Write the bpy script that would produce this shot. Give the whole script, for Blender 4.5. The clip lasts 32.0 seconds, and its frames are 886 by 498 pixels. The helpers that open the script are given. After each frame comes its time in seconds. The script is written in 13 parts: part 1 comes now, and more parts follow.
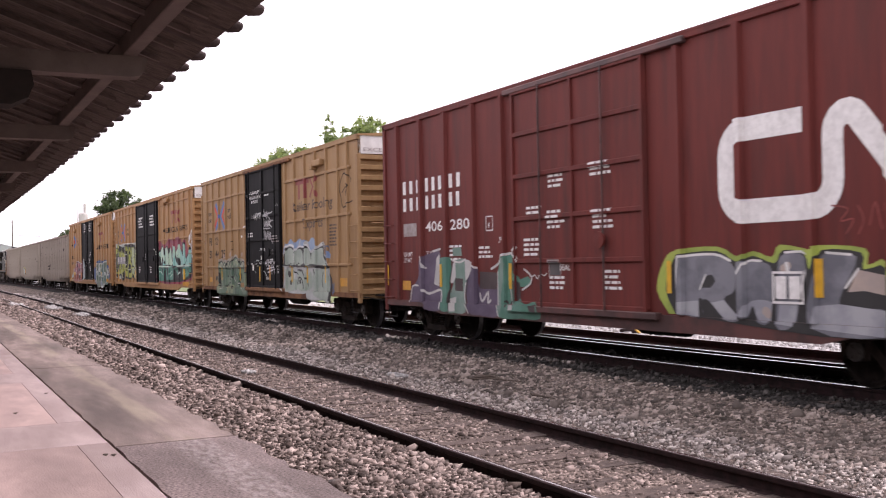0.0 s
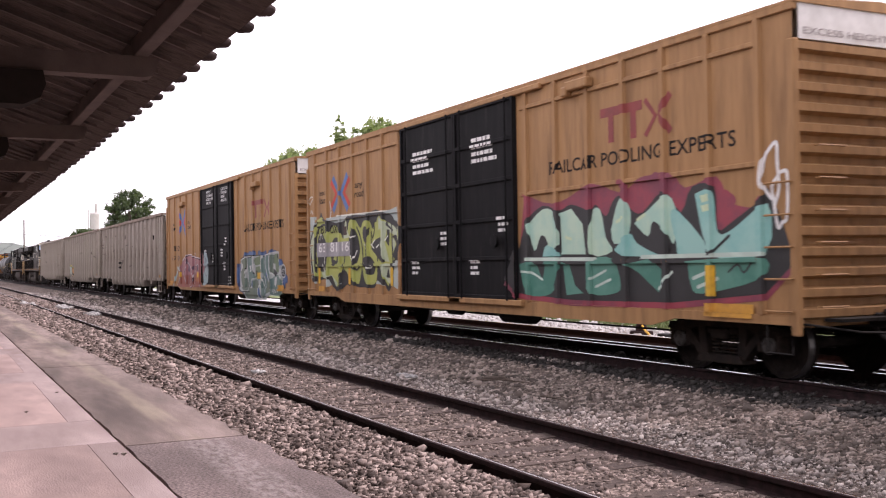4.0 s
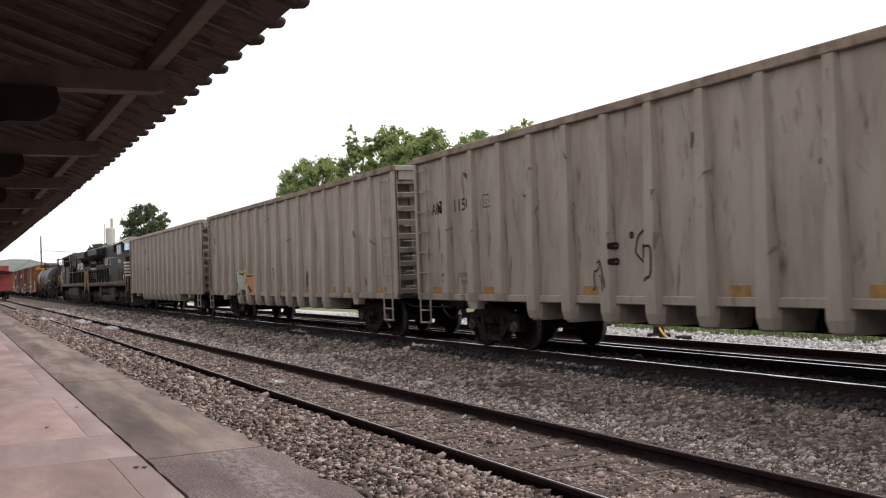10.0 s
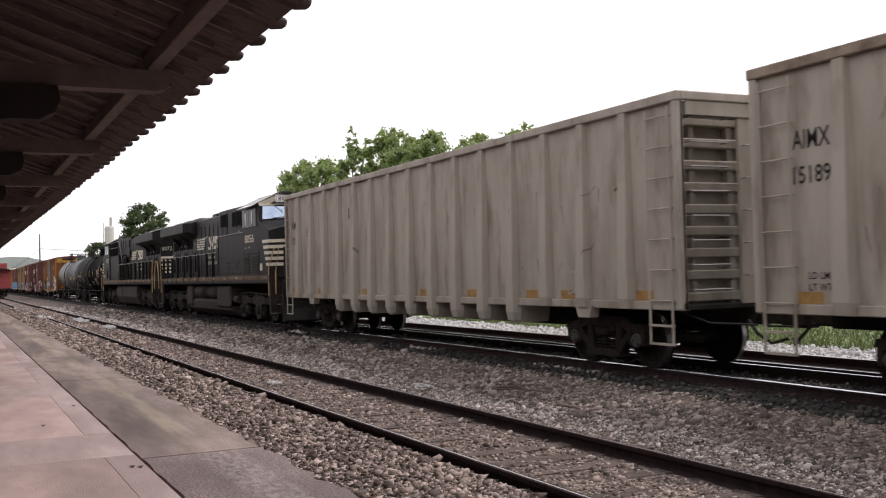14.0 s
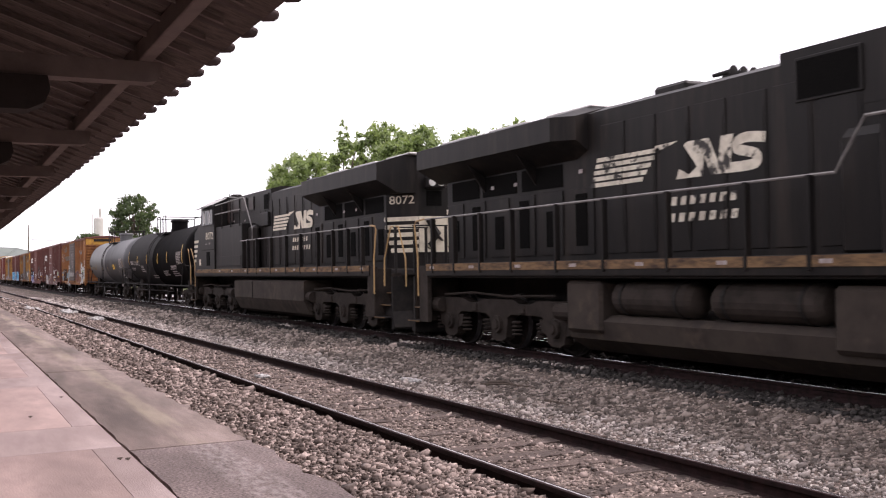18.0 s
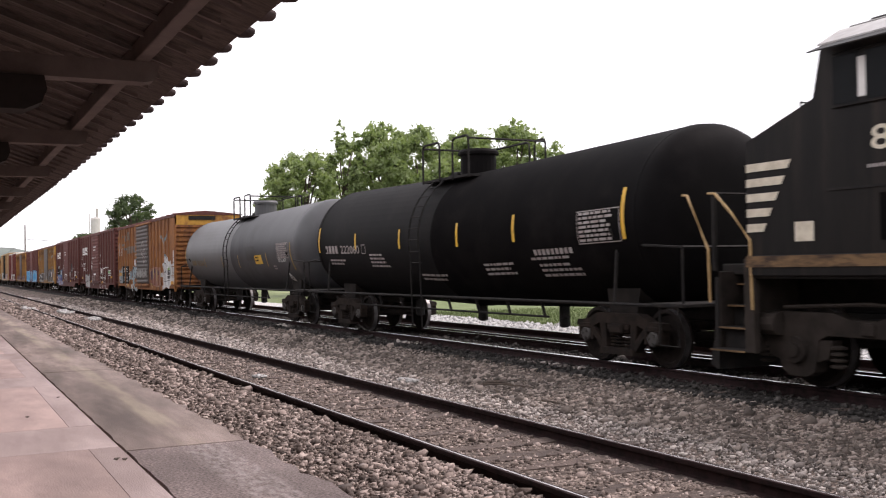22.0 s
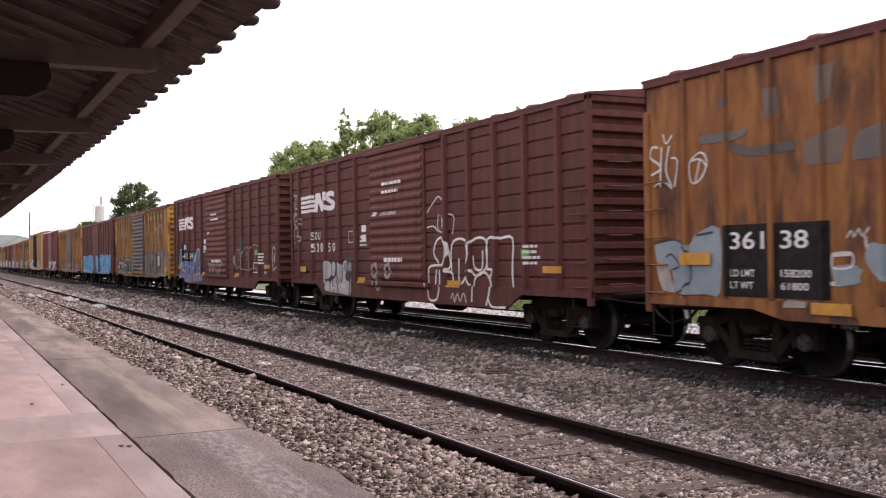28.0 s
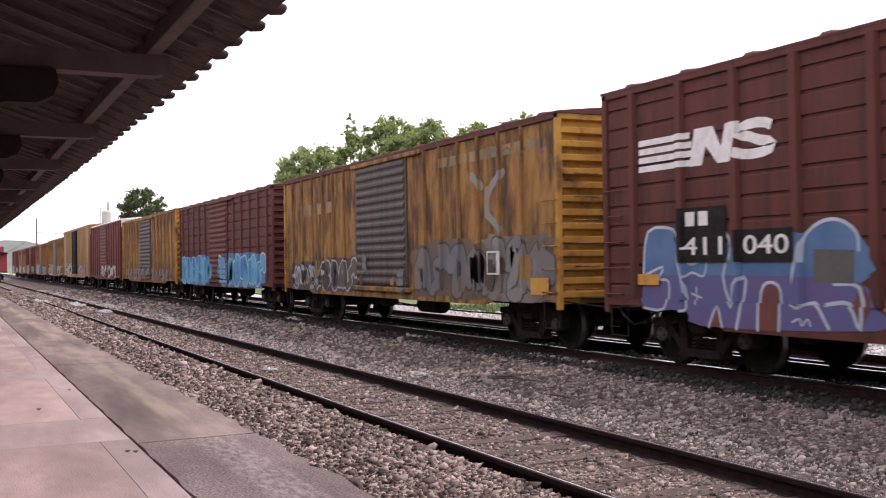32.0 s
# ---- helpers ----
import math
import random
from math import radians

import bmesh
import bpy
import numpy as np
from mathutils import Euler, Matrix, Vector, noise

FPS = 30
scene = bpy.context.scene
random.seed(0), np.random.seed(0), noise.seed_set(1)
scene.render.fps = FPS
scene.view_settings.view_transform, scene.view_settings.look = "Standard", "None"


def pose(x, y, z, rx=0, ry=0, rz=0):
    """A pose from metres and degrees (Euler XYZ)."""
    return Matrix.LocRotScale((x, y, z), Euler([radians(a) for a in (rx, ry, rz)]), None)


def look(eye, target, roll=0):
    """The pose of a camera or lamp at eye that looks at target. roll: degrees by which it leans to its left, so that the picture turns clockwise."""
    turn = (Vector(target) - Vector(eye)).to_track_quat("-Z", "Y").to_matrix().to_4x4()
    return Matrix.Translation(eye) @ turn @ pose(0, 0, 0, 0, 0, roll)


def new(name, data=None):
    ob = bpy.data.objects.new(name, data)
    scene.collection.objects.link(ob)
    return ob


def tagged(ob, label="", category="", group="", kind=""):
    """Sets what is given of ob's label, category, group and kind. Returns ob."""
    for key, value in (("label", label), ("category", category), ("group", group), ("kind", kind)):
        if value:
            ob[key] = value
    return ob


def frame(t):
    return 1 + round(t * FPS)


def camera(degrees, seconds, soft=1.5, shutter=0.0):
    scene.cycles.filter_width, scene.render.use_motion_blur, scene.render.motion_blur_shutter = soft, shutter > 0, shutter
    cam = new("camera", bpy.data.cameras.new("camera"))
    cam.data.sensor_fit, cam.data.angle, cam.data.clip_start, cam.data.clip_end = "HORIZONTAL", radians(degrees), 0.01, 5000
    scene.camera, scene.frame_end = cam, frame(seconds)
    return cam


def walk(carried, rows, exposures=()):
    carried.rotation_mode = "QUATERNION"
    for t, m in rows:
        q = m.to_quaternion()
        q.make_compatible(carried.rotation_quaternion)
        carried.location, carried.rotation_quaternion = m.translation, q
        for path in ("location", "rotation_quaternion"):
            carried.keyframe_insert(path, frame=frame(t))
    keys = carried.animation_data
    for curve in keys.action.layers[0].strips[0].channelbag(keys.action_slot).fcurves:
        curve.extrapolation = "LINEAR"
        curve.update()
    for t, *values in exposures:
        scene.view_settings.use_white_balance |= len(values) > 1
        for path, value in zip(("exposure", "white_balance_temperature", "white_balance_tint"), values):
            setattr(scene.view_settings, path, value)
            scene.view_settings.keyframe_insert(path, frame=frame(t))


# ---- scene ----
# The track runs along x, rail tops lie at z = 0, the train rolls towards +x.
cam = camera(47.52, 32.0, 1.15, 0.2)


def view(yaw, pitch, roll):
    a, p = radians(yaw), radians(pitch)
    way = Vector((-math.cos(a) * math.cos(p), math.sin(a) * math.cos(p), math.sin(p)))
    eye = Vector((0.0, 0.0, 1.615))
    return look(eye, eye + way, roll)


walk(cam, [
    (0.0, view(27.33, 0.74, -1.10)),
    (0.5, view(27.28, 0.71, -1.01)),
    (1.0, view(27.15, 0.68, -1.03)),
    (1.5, view(27.03, 0.64, -0.96)),
    (2.0, view(26.94, 0.62, -1.00)),
    (2.5, view(26.91, 0.63, -0.84)),
    (3.0, view(26.85, 0.68, -0.88)),
    (3.5, view(26.78, 0.78, -0.86)),
    (5.5, view(26.64, 0.88, -1.12)),
    (6.0, view(26.43, 0.82, -1.38)),
    (6.5, view(26.36, 0.87, -1.38)),
    (7.0, view(26.28, 0.96, -1.56)),
    (7.5, view(26.13, 1.03, -1.82)),
    (8.0, view(26.02, 1.16, -1.33)),
    (8.5, view(25.91, 1.20, -2.10)),
    (9.0, view(25.82, 1.16, -2.16)),
    (9.5, view(25.79, 1.19, -2.29)),
    (10.0, view(25.94, 1.22, -2.17)),
    (10.5, view(26.12, 1.18, -1.82)),
    (11.0, view(26.19, 1.19, -1.73)),
    (11.5, view(26.14, 1.22, -1.73)),
    (12.0, view(26.15, 1.26, -1.70)),
    (12.5, view(26.11, 1.32, -1.75)),
    (13.0, view(26.06, 1.35, -1.46)),
    (13.5, view(26.03, 1.35, -1.35)),
    (14.0, view(26.01, 1.36, -1.53)),
    (14.5, view(26.08, 1.40, -1.48)),
    (16.5, view(26.24, 1.11, -1.32)),
    (17.0, view(26.31, 0.97, -1.12)),
    (17.5, view(26.48, 0.98, -1.00)),
    (18.0, view(26.56, 1.05, -0.95)),
    (18.5, view(26.52, 1.13, -0.85)),
    (19.0, view(26.51, 1.14, -0.90)),
    (19.5, view(26.49, 1.05, -0.59)),
    (20.0, view(26.50, 0.85, -0.71)),
    (20.5, view(26.49, 0.73, -0.72)),
    (21.0, view(26.53, 0.70, -0.81)),
    (21.5, view(26.65, 0.81, -1.09)),
    (22.0, view(26.72, 1.05, -0.96)),
    (22.5, view(26.70, 1.20, -0.79)),
    (23.0, view(26.61, 1.26, -0.85)),
    (23.5, view(26.49, 1.23, -0.78)),
    (24.0, view(26.43, 1.16, -0.69)),
    (24.5, view(26.33, 1.16, -0.56)),
    (25.0, view(26.28, 1.19, -0.90)),
    (25.5, view(26.26, 1.23, -0.85)),
    (27.5, view(26.46, 0.53, -0.64)),
    (28.0, view(26.49, 0.42, -0.78)),
    (28.5, view(26.50, 0.36, -0.88)),
    (29.0, view(26.48, 0.38, -0.86)),
    (29.5, view(26.40, 0.47, -0.80)),
    (30.0, view(26.30, 0.48, -0.66)),
    (30.5, view(26.24, 0.52, -0.85)),
    (31.0, view(26.24, 0.54, -0.67)),
    (31.5, view(26.21, 0.61, -0.76)),
    (32.0, view(26.15, 0.71, -0.83)),
], exposures=[(0, 0.43, 6590, 32), (3, 0.42, 6590, 32), (6, 0.34, 6590, 31), (8, 0.05, 6590, 24), (10, -0.10, 6590, 20), (14, -0.06, 6590, 21), (16.5, 0.35, 6590, 29),
                (20, 0.42, 6590, 28), (22, 0.24, 6590, 23), (24, 0.16, 6590, 22), (25.5, 0.16, 6590, 23), (28, 0.30, 6590, 30), (32, 0.28, 6590, 31)])

# ---- light: a bright, thinly overcast noon ----
world = bpy.data.worlds.new("sky")
scene.world = world
world.use_nodes = True
wn, wl = world.node_tree.nodes, world.node_tree.links
wn.clear()
sky = wn.new("ShaderNodeTexSky")
sky.sky_type, sky.sun_disc = "NISHITA", False
sky.sun_elevation, sky.sun_rotation = radians(52), radians(12)
sky.dust_density, sky.air_density = 4.0, 1.2
veil = wn.new("ShaderNodeMix")
veil.data_type = "RGBA"
cloud = wn.new("ShaderNodeTexNoise")
cloud.inputs["Scale"].default_value, cloud.inputs["Detail"].default_value = 3.0, 5.0
cover = wn.new("ShaderNodeMapRange")
cover.inputs["From Min"].default_value, cover.inputs["From Max"].default_value = 0.3, 0.62
cover.inputs["To Min"].default_value, cover.inputs["To Max"].default_value = 0.80, 0.97
back = wn.new("ShaderNodeBackground")
back.inputs["Strength"].default_value = 0.12
wout = wn.new("ShaderNodeOutputWorld")
wl.new(cloud.outputs["Fac"], cover.inputs["Value"])
wl.new(cover.outputs["Result"], veil.inputs["Factor"])
wl.new(sky.outputs["Color"], veil.inputs["A"])
veil.inputs["B"].default_value = (10.7, 11.2, 11.1, 1)
wl.new(veil.outputs["Result"], back.inputs["Color"])
wl.new(back.outputs["Background"], wout.inputs["Surface"])
sun = new("sun", bpy.data.lights.new("sun", "SUN"))
sun.data.energy, sun.data.angle, sun.data.color = 2.05, radians(16), (1.0, 0.96, 0.9)
sun.matrix_world = look((9.7, 45.9, 60), (0, 0, 0))

# ---- materials ----


def mat(name, base, second=None, rough=0.6, metal=0.0, scale=6.0, mix=(0.4, 0.65), stretch=(1, 1, 1), bump=0.0, bscale=60.0,
        third=None, tscale=1.2, tmix=(0.52, 0.7), vary=0.0, spec=0.5):
    """Two or three colours mixed by noise at two scales, with fine relief."""
    m = bpy.data.materials.new(name)
    m.use_nodes = True
    n, l = m.node_tree.nodes, m.node_tree.links
    b = n["Principled BSDF"]
    b.inputs["Roughness"].default_value, b.inputs["Metallic"].default_value = rough, metal
    b.inputs["Specular IOR Level"].default_value = spec
    if second is None:
        second = tuple(c * 0.72 for c in base)
    co = n.new("ShaderNodeTexCoord")
    mp = n.new("ShaderNodeMapping")
    mp.inputs["Scale"].default_value = stretch
    info = n.new("ShaderNodeObjectInfo")
    shift = n.new("ShaderNodeVectorMath")
    shift.operation = "ADD"
    wide = n.new("ShaderNodeMath")
    wide.operation = "MULTIPLY"
    wide.inputs[1].default_value = 37.0 if vary else 0.0
    l.new(info.outputs["Random"], wide.inputs[0])
    l.new(co.outputs["Object"], mp.inputs["Vector"])
    l.new(mp.outputs["Vector"], shift.inputs[0])
    l.new(wide.outputs[0], shift.inputs[1])

    def fac(sc, lo, hi, detail=6.0):
        t = n.new("ShaderNodeTexNoise")
        t.inputs["Scale"].default_value, t.inputs["Detail"].default_value = sc, detail
        t.inputs["Roughness"].default_value = 0.62
        r = n.new("ShaderNodeMapRange")
        r.inputs["From Min"].default_value, r.inputs["From Max"].default_value = lo, hi
        l.new(shift.outputs[0], t.inputs["Vector"])
        l.new(t.outputs["Fac"], r.inputs["Value"])
        return r.outputs["Result"]

    def blend(f, a, c):
        x = n.new("ShaderNodeMix")
        x.data_type = "RGBA"
        l.new(f, x.inputs["Factor"])
        for sock, v in (("A", a), ("B", c)):
            if isinstance(v, tuple):
                x.inputs[sock].default_value = (*v, 1)
            else:
                l.new(v, x.inputs[sock])
        return x.outputs["Result"]

    col = blend(fac(scale, *mix), base, second)
    if third is not None:
        col = blend(fac(tscale, *tmix), col, third)
    if vary:
        hs = n.new("ShaderNodeHueSaturation")
        r = n.new("ShaderNodeMapRange")
        r.inputs["To Min"].default_value, r.inputs["To Max"].default_value = 1 - vary, 1 + vary
        l.new(info.outputs["Random"], r.inputs["Value"])
        l.new(r.outputs["Result"], hs.inputs["Value"])
        l.new(col, hs.inputs["Color"])
        col = hs.outputs["Color"]
    l.new(col, b.inputs["Base Color"])
    if bump:
        t = n.new("ShaderNodeTexNoise")
        t.inputs["Scale"].default_value, t.inputs["Detail"].default_value = bscale, 4.0
        l.new(shift.outputs[0], t.inputs["Vector"])
        bp = n.new("ShaderNodeBump")
        bp.inputs["Strength"].default_value, bp.inputs["Distance"].default_value = bump, 0.02
        l.new(t.outputs["Fac"], bp.inputs["Height"])
        l.new(bp.outputs["Normal"], b.inputs["Normal"])
    return m


def stones(name, dark, light, tint):
    """Gravel shades, one a stone."""
    m = mat(name, dark, light, 0.9, bump=0.3)
    n, l = m.node_tree.nodes, m.node_tree.links
    g = n.new("ShaderNodeNewGeometry")
    r = n.new("ShaderNodeValToRGB")
    e = r.color_ramp.elements
    e[0].color, e[1].color = (*dark, 1), (*light, 1)
    e.new(0.5).color = (*tint, 1)
    l.new(g.outputs["Random Per Island"], r.inputs["Fac"])
    l.new(r.outputs["Color"], n["Principled BSDF"].inputs["Base Color"])
    return m


STREAK = (3.0, 3.0, 0.35)


def concrete(name, base, second, third, streak, crack, vary=0.0, grain=0.2, gsize=90.0):
    """Weathered slabs: stains, darker damp bands along the track, fine cracks."""
    m = mat(name, base, second, 0.8, scale=2.6, bump=0.22, bscale=60, third=third, tscale=0.62, tmix=(0.43, 0.66), stretch=streak, vary=vary, spec=0.3)
    n, l = m.node_tree.nodes, m.node_tree.links
    b = n["Principled BSDF"]
    old = b.inputs["Base Color"].links[0].from_socket
    co = n.new("ShaderNodeTexCoord")
    wob = n.new("ShaderNodeTexNoise")
    wob.inputs["Scale"].default_value, wob.inputs["Detail"].default_value = 2.5, 3.0
    bend = n.new("ShaderNodeMix")
    bend.data_type, bend.inputs["Factor"].default_value = "RGBA", 0.3
    l.new(co.outputs["Object"], wob.inputs["Vector"])
    l.new(co.outputs["Object"], bend.inputs["A"])
    l.new(wob.outputs["Color"], bend.inputs["B"])
    v = n.new("ShaderNodeTexVoronoi")
    v.feature = "DISTANCE_TO_EDGE"
    v.inputs["Scale"].default_value = 0.55
    l.new(bend.outputs["Result"], v.inputs["Vector"])
    lim = n.new("ShaderNodeMapRange")
    lim.inputs["From Min"].default_value, lim.inputs["From Max"].default_value = 0.0, 0.008
    lim.inputs["To Min"].default_value, lim.inputs["To Max"].default_value = crack, 0.0
    l.new(v.outputs["Distance"], lim.inputs["Value"])
    fine = n.new("ShaderNodeTexNoise")
    fine.inputs["Scale"].default_value, fine.inputs["Detail"].default_value = gsize, 3.0
    l.new(co.outputs["Object"], fine.inputs["Vector"])
    speck = n.new("ShaderNodeMapRange")
    speck.inputs["From Min"].default_value, speck.inputs["From Max"].default_value = 0.3, 0.7
    speck.inputs["To Min"].default_value, speck.inputs["To Max"].default_value = 1 - grain, 1 + grain
    l.new(fine.outputs["Fac"], speck.inputs["Value"])
    hs = n.new("ShaderNodeHueSaturation")
    l.new(speck.outputs["Result"], hs.inputs["Value"])
    l.new(old, hs.inputs["Color"])
    x = n.new("ShaderNodeMix")
    x.data_type = "RGBA"
    l.new(lim.outputs["Result"], x.inputs["Factor"])
    l.new(hs.outputs["Color"], x.inputs["A"])
    x.inputs["B"].default_value = (0.07, 0.055, 0.05, 1)
    l.new(x.outputs["Result"], b.inputs["Base Color"])
    return m


def faded_line(m, y0, y1, colour, most, size, stretch):
    """A worn paint line along the platform, rubbed away in patches."""
    n, l = m.node_tree.nodes, m.node_tree.links
    b = n["Principled BSDF"]
    old = b.inputs["Base Color"].links[0].from_socket
    co = n.new("ShaderNodeTexCoord")
    sep = n.new("ShaderNodeSeparateXYZ")
    l.new(co.outputs["Object"], sep.inputs["Vector"])
    mp = n.new("ShaderNodeMapping")
    mp.inputs["Scale"].default_value = stretch
    l.new(co.outputs["Object"], mp.inputs["Vector"])
    t = n.new("ShaderNodeTexNoise")
    t.inputs["Scale"].default_value, t.inputs["Detail"].default_value = size, 7.0
    l.new(mp.outputs["Vector"], t.inputs["Vector"])
    worn = n.new("ShaderNodeMapRange")
    worn.inputs["From Min"].default_value, worn.inputs["From Max"].default_value, worn.inputs["To Max"].default_value = 0.40, 0.62, most
    l.new(t.outputs["Fac"], worn.inputs["Value"])
    f = worn.outputs["Result"]
    for a, c in ((y0, y0 + 0.09), (y1, y1 - 0.07)):
        r = n.new("ShaderNodeMapRange")
        r.inputs["From Min"].default_value, r.inputs["From Max"].default_value = a, c
        l.new(sep.outputs["Y"], r.inputs["Value"])
        k = n.new("ShaderNodeMath")
        k.operation = "MULTIPLY"
        l.new(f, k.inputs[0])
        l.new(r.outputs["Result"], k.inputs[1])
        f = k.outputs[0]
    x = n.new("ShaderNodeMix")
    x.data_type = "RGBA"
    l.new(f, x.inputs["Factor"])
    l.new(old, x.inputs["A"])
    x.inputs["B"].default_value = (*colour, 1)
    l.new(x.outputs["Result"], b.inputs["Base Color"])
    return m


M_CONC = concrete("platform_concrete", (0.55, 0.412, 0.38), (0.435, 0.323, 0.297), (0.305, 0.229, 0.211), (0.42, 1.0, 1), 0.05, 0.06)
M_BORDER = concrete("tooled_border_concrete", (0.50, 0.40, 0.383), (0.412, 0.325, 0.311), (0.325, 0.25, 0.232), (0.4, 1.6, 1), 0.05, 0.05)
M_KERB = faded_line(concrete("kerb_concrete", (0.325, 0.252, 0.224), (0.196, 0.151, 0.132), (0.118, 0.092, 0.081), (0.3, 1.5, 1), 0.22, 0, 0.3), 2.0, 2.32, (0.42, 0.36, 0.26), 0.5, 2.2, (0.25, 1.6, 1))
M_KERB2 = faded_line(concrete("worn_kerb_aggregate", (0.262, 0.205, 0.193), (0.178, 0.137, 0.128), (0.125, 0.097, 0.09), (0.6, 1.2, 1), 0.1, 0, 0.6, 44.0), 1.95, 2.4, (0.50, 0.45, 0.43), 0.34, 14.0, (0.6, 1.2, 1))


def packed(name, dark, light, size):
    """Packed small stones: a tone for each, the shade in the gaps painted dark."""
    m = mat(name, dark, light, 0.95, spec=0.2)
    n, l = m.node_tree.nodes, m.node_tree.links
    b = n["Principled BSDF"]
    co = n.new("ShaderNodeTexCoord")
    cell, edge = n.new("ShaderNodeTexVoronoi"), n.new("ShaderNodeTexVoronoi")
    edge.feature = "DISTANCE_TO_EDGE"
    for v in (cell, edge):
        v.inputs["Scale"].default_value = 1.0 / size
        l.new(co.outputs["Object"], v.inputs["Vector"])
    sep = n.new("ShaderNodeSeparateColor")
    l.new(cell.outputs["Color"], sep.inputs["Color"])
    ramp = n.new("ShaderNodeValToRGB")
    e = ramp.color_ramp.elements
    e[0].color, e[1].color = (*dark, 1), (*light, 1)
    e.new(0.6).color = (*(a * 0.6 + c * 0.4 for a, c in zip(dark, light)), 1)
    l.new(sep.outputs["Red"], ramp.inputs["Fac"])
    gap = n.new("ShaderNodeMapRange")
    gap.inputs["From Max"].default_value = 0.16
    gap.inputs["To Min"].default_value = 0.25
    l.new(edge.outputs["Distance"], gap.inputs["Value"])
    wide = n.new("ShaderNodeTexNoise")
    wide.inputs["Scale"].default_value, wide.inputs["Detail"].default_value = 0.7, 4.0
    l.new(co.outputs["Object"], wide.inputs["Vector"])
    big = n.new("ShaderNodeMapRange")
    big.inputs["From Min"].default_value, big.inputs["From Max"].default_value = 0.3, 0.7
    big.inputs["To Min"].default_value, big.inputs["To Max"].default_value = 0.75, 1.25
    l.new(wide.outputs["Fac"], big.inputs["Value"])
    mul = n.new("ShaderNodeMath")
    mul.operation = "MULTIPLY"
    l.new(gap.outputs["Result"], mul.inputs[0])
    l.new(big.outputs["Result"], mul.inputs[1])
    hs = n.new("ShaderNodeHueSaturation")
    l.new(mul.outputs[0], hs.inputs["Value"])
    l.new(ramp.outputs["Color"], hs.inputs["Color"])
    l.new(hs.outputs["Color"], b.inputs["Base Color"])
    bp = n.new("ShaderNodeBump")
    bp.inputs["Strength"].default_value, bp.inputs["Distance"].default_value = 1.0, size * 0.5
    l.new(edge.outputs["Distance"], bp.inputs["Height"])
    l.new(bp.outputs["Normal"], b.inputs["Normal"])
    return m


M_GRAVEL = packed("ballast_bed", (0.083, 0.062, 0.052), (0.385, 0.305, 0.262), 0.032)
# near-black: oil, with the train's shade put into the colour too
M_OILSHADE = packed("oil_shade_ballast", (0.018, 0.016, 0.015), (0.085, 0.076, 0.07), 0.05)
M_STONE = stones("ballast_stone", (0.065, 0.048, 0.041), (0.50, 0.40, 0.355), (0.18, 0.138, 0.118))
M_STONE2 = stones("grey_stone", (0.092, 0.078, 0.070), (0.65, 0.575, 0.53), (0.27, 0.232, 0.21))
M_STONE3 = stones("brown_stone", (0.055, 0.045, 0.038), (0.45, 0.375, 0.33), (0.157, 0.128, 0.11))
# loose stones of the same strip, oil and train's shade in their colour
M_STONE4 = stones("oil_shade_stone", (0.016, 0.014, 0.013), (0.10, 0.09, 0.083), (0.035, 0.031, 0.028))
M_PALE = mat("pale_gravel", (0.55, 0.54, 0.53), (0.32, 0.31, 0.30), 0.95, scale=14.0, bump=1.0, bscale=30)
M_GRASS = mat("grass", (0.132, 0.168, 0.06), (0.09, 0.122, 0.042), 0.9, scale=1.5, bump=0.6, bscale=12, third=(0.24, 0.26, 0.11), tscale=0.12)
M_BLADE = mat("grass_blade", (0.135, 0.175, 0.062), (0.092, 0.125, 0.042), 0.8, scale=0.8)
M_TIE = mat("old_tie", (0.115, 0.084, 0.07), (0.055, 0.038, 0.032), 0.9, scale=5.0, stretch=(6, 1, 6), bump=0.6, bscale=30, vary=0.2)
M_RUST = mat("rail_rust", (0.037, 0.0205, 0.0205), (0.018, 0.0115, 0.0115), 0.85, scale=12.0, bump=0.2, spec=0.15)
M_RAILTOP = mat("rail_worn", (0.62, 0.58, 0.57), (0.42, 0.38, 0.37), 0.22, 1.0, scale=9.0, stretch=(0.3, 4, 4))
M_SHINE = mat("rail_polished", (0.72, 0.72, 0.74), (0.55, 0.55, 0.57), 0.16, 1.0, scale=9.0, stretch=(0.3, 4, 4))
M_WOOD = mat("canopy_timber", (0.135, 0.103, 0.088), (0.062, 0.048, 0.041), 0.85, scale=4.0, stretch=(6, 0.6, 6), bump=0.15, vary=0.12, spec=0.2)
M_BEAM = mat("beam_paint", (0.165, 0.130, 0.115), (0.115, 0.09, 0.08), 0.75, scale=3.0, bump=0.1, vary=0.06, spec=0.25)
M_BRACKET = mat("bracket_paint", (0.034, 0.027, 0.024), (0.024, 0.019, 0.017), 0.8, scale=4.0, spec=0.15)
M_TILE = mat("clay_tile", (0.085, 0.062, 0.058), (0.05, 0.038, 0.036), 0.85, scale=5.0, bump=0.2, vary=0.2, spec=0.2)
M_STUCCO = mat("unseen_wall_stucco", (0.50, 0.44, 0.37), (0.43, 0.38, 0.32), 0.9, scale=2.0, bump=0.2)
M_DARK = mat("dark_iron", (0.012, 0.011, 0.011), (0.022, 0.019, 0.017), 0.75, scale=5.0, spec=0.2)
M_TRUCK = mat("truck_steel", (0.017, 0.0135, 0.012), (0.036, 0.026, 0.021), 0.85, scale=4.0, bump=0.15, spec=0.12)
M_WHEEL = mat("wheel_steel", (0.013, 0.010, 0.009), (0.026, 0.020, 0.017), 0.85, 0.0, scale=6.0, spec=0.12)
M_TREAD = mat("wheel_tread", (0.22, 0.21, 0.21), (0.13, 0.12, 0.12), 0.35, 0.7)
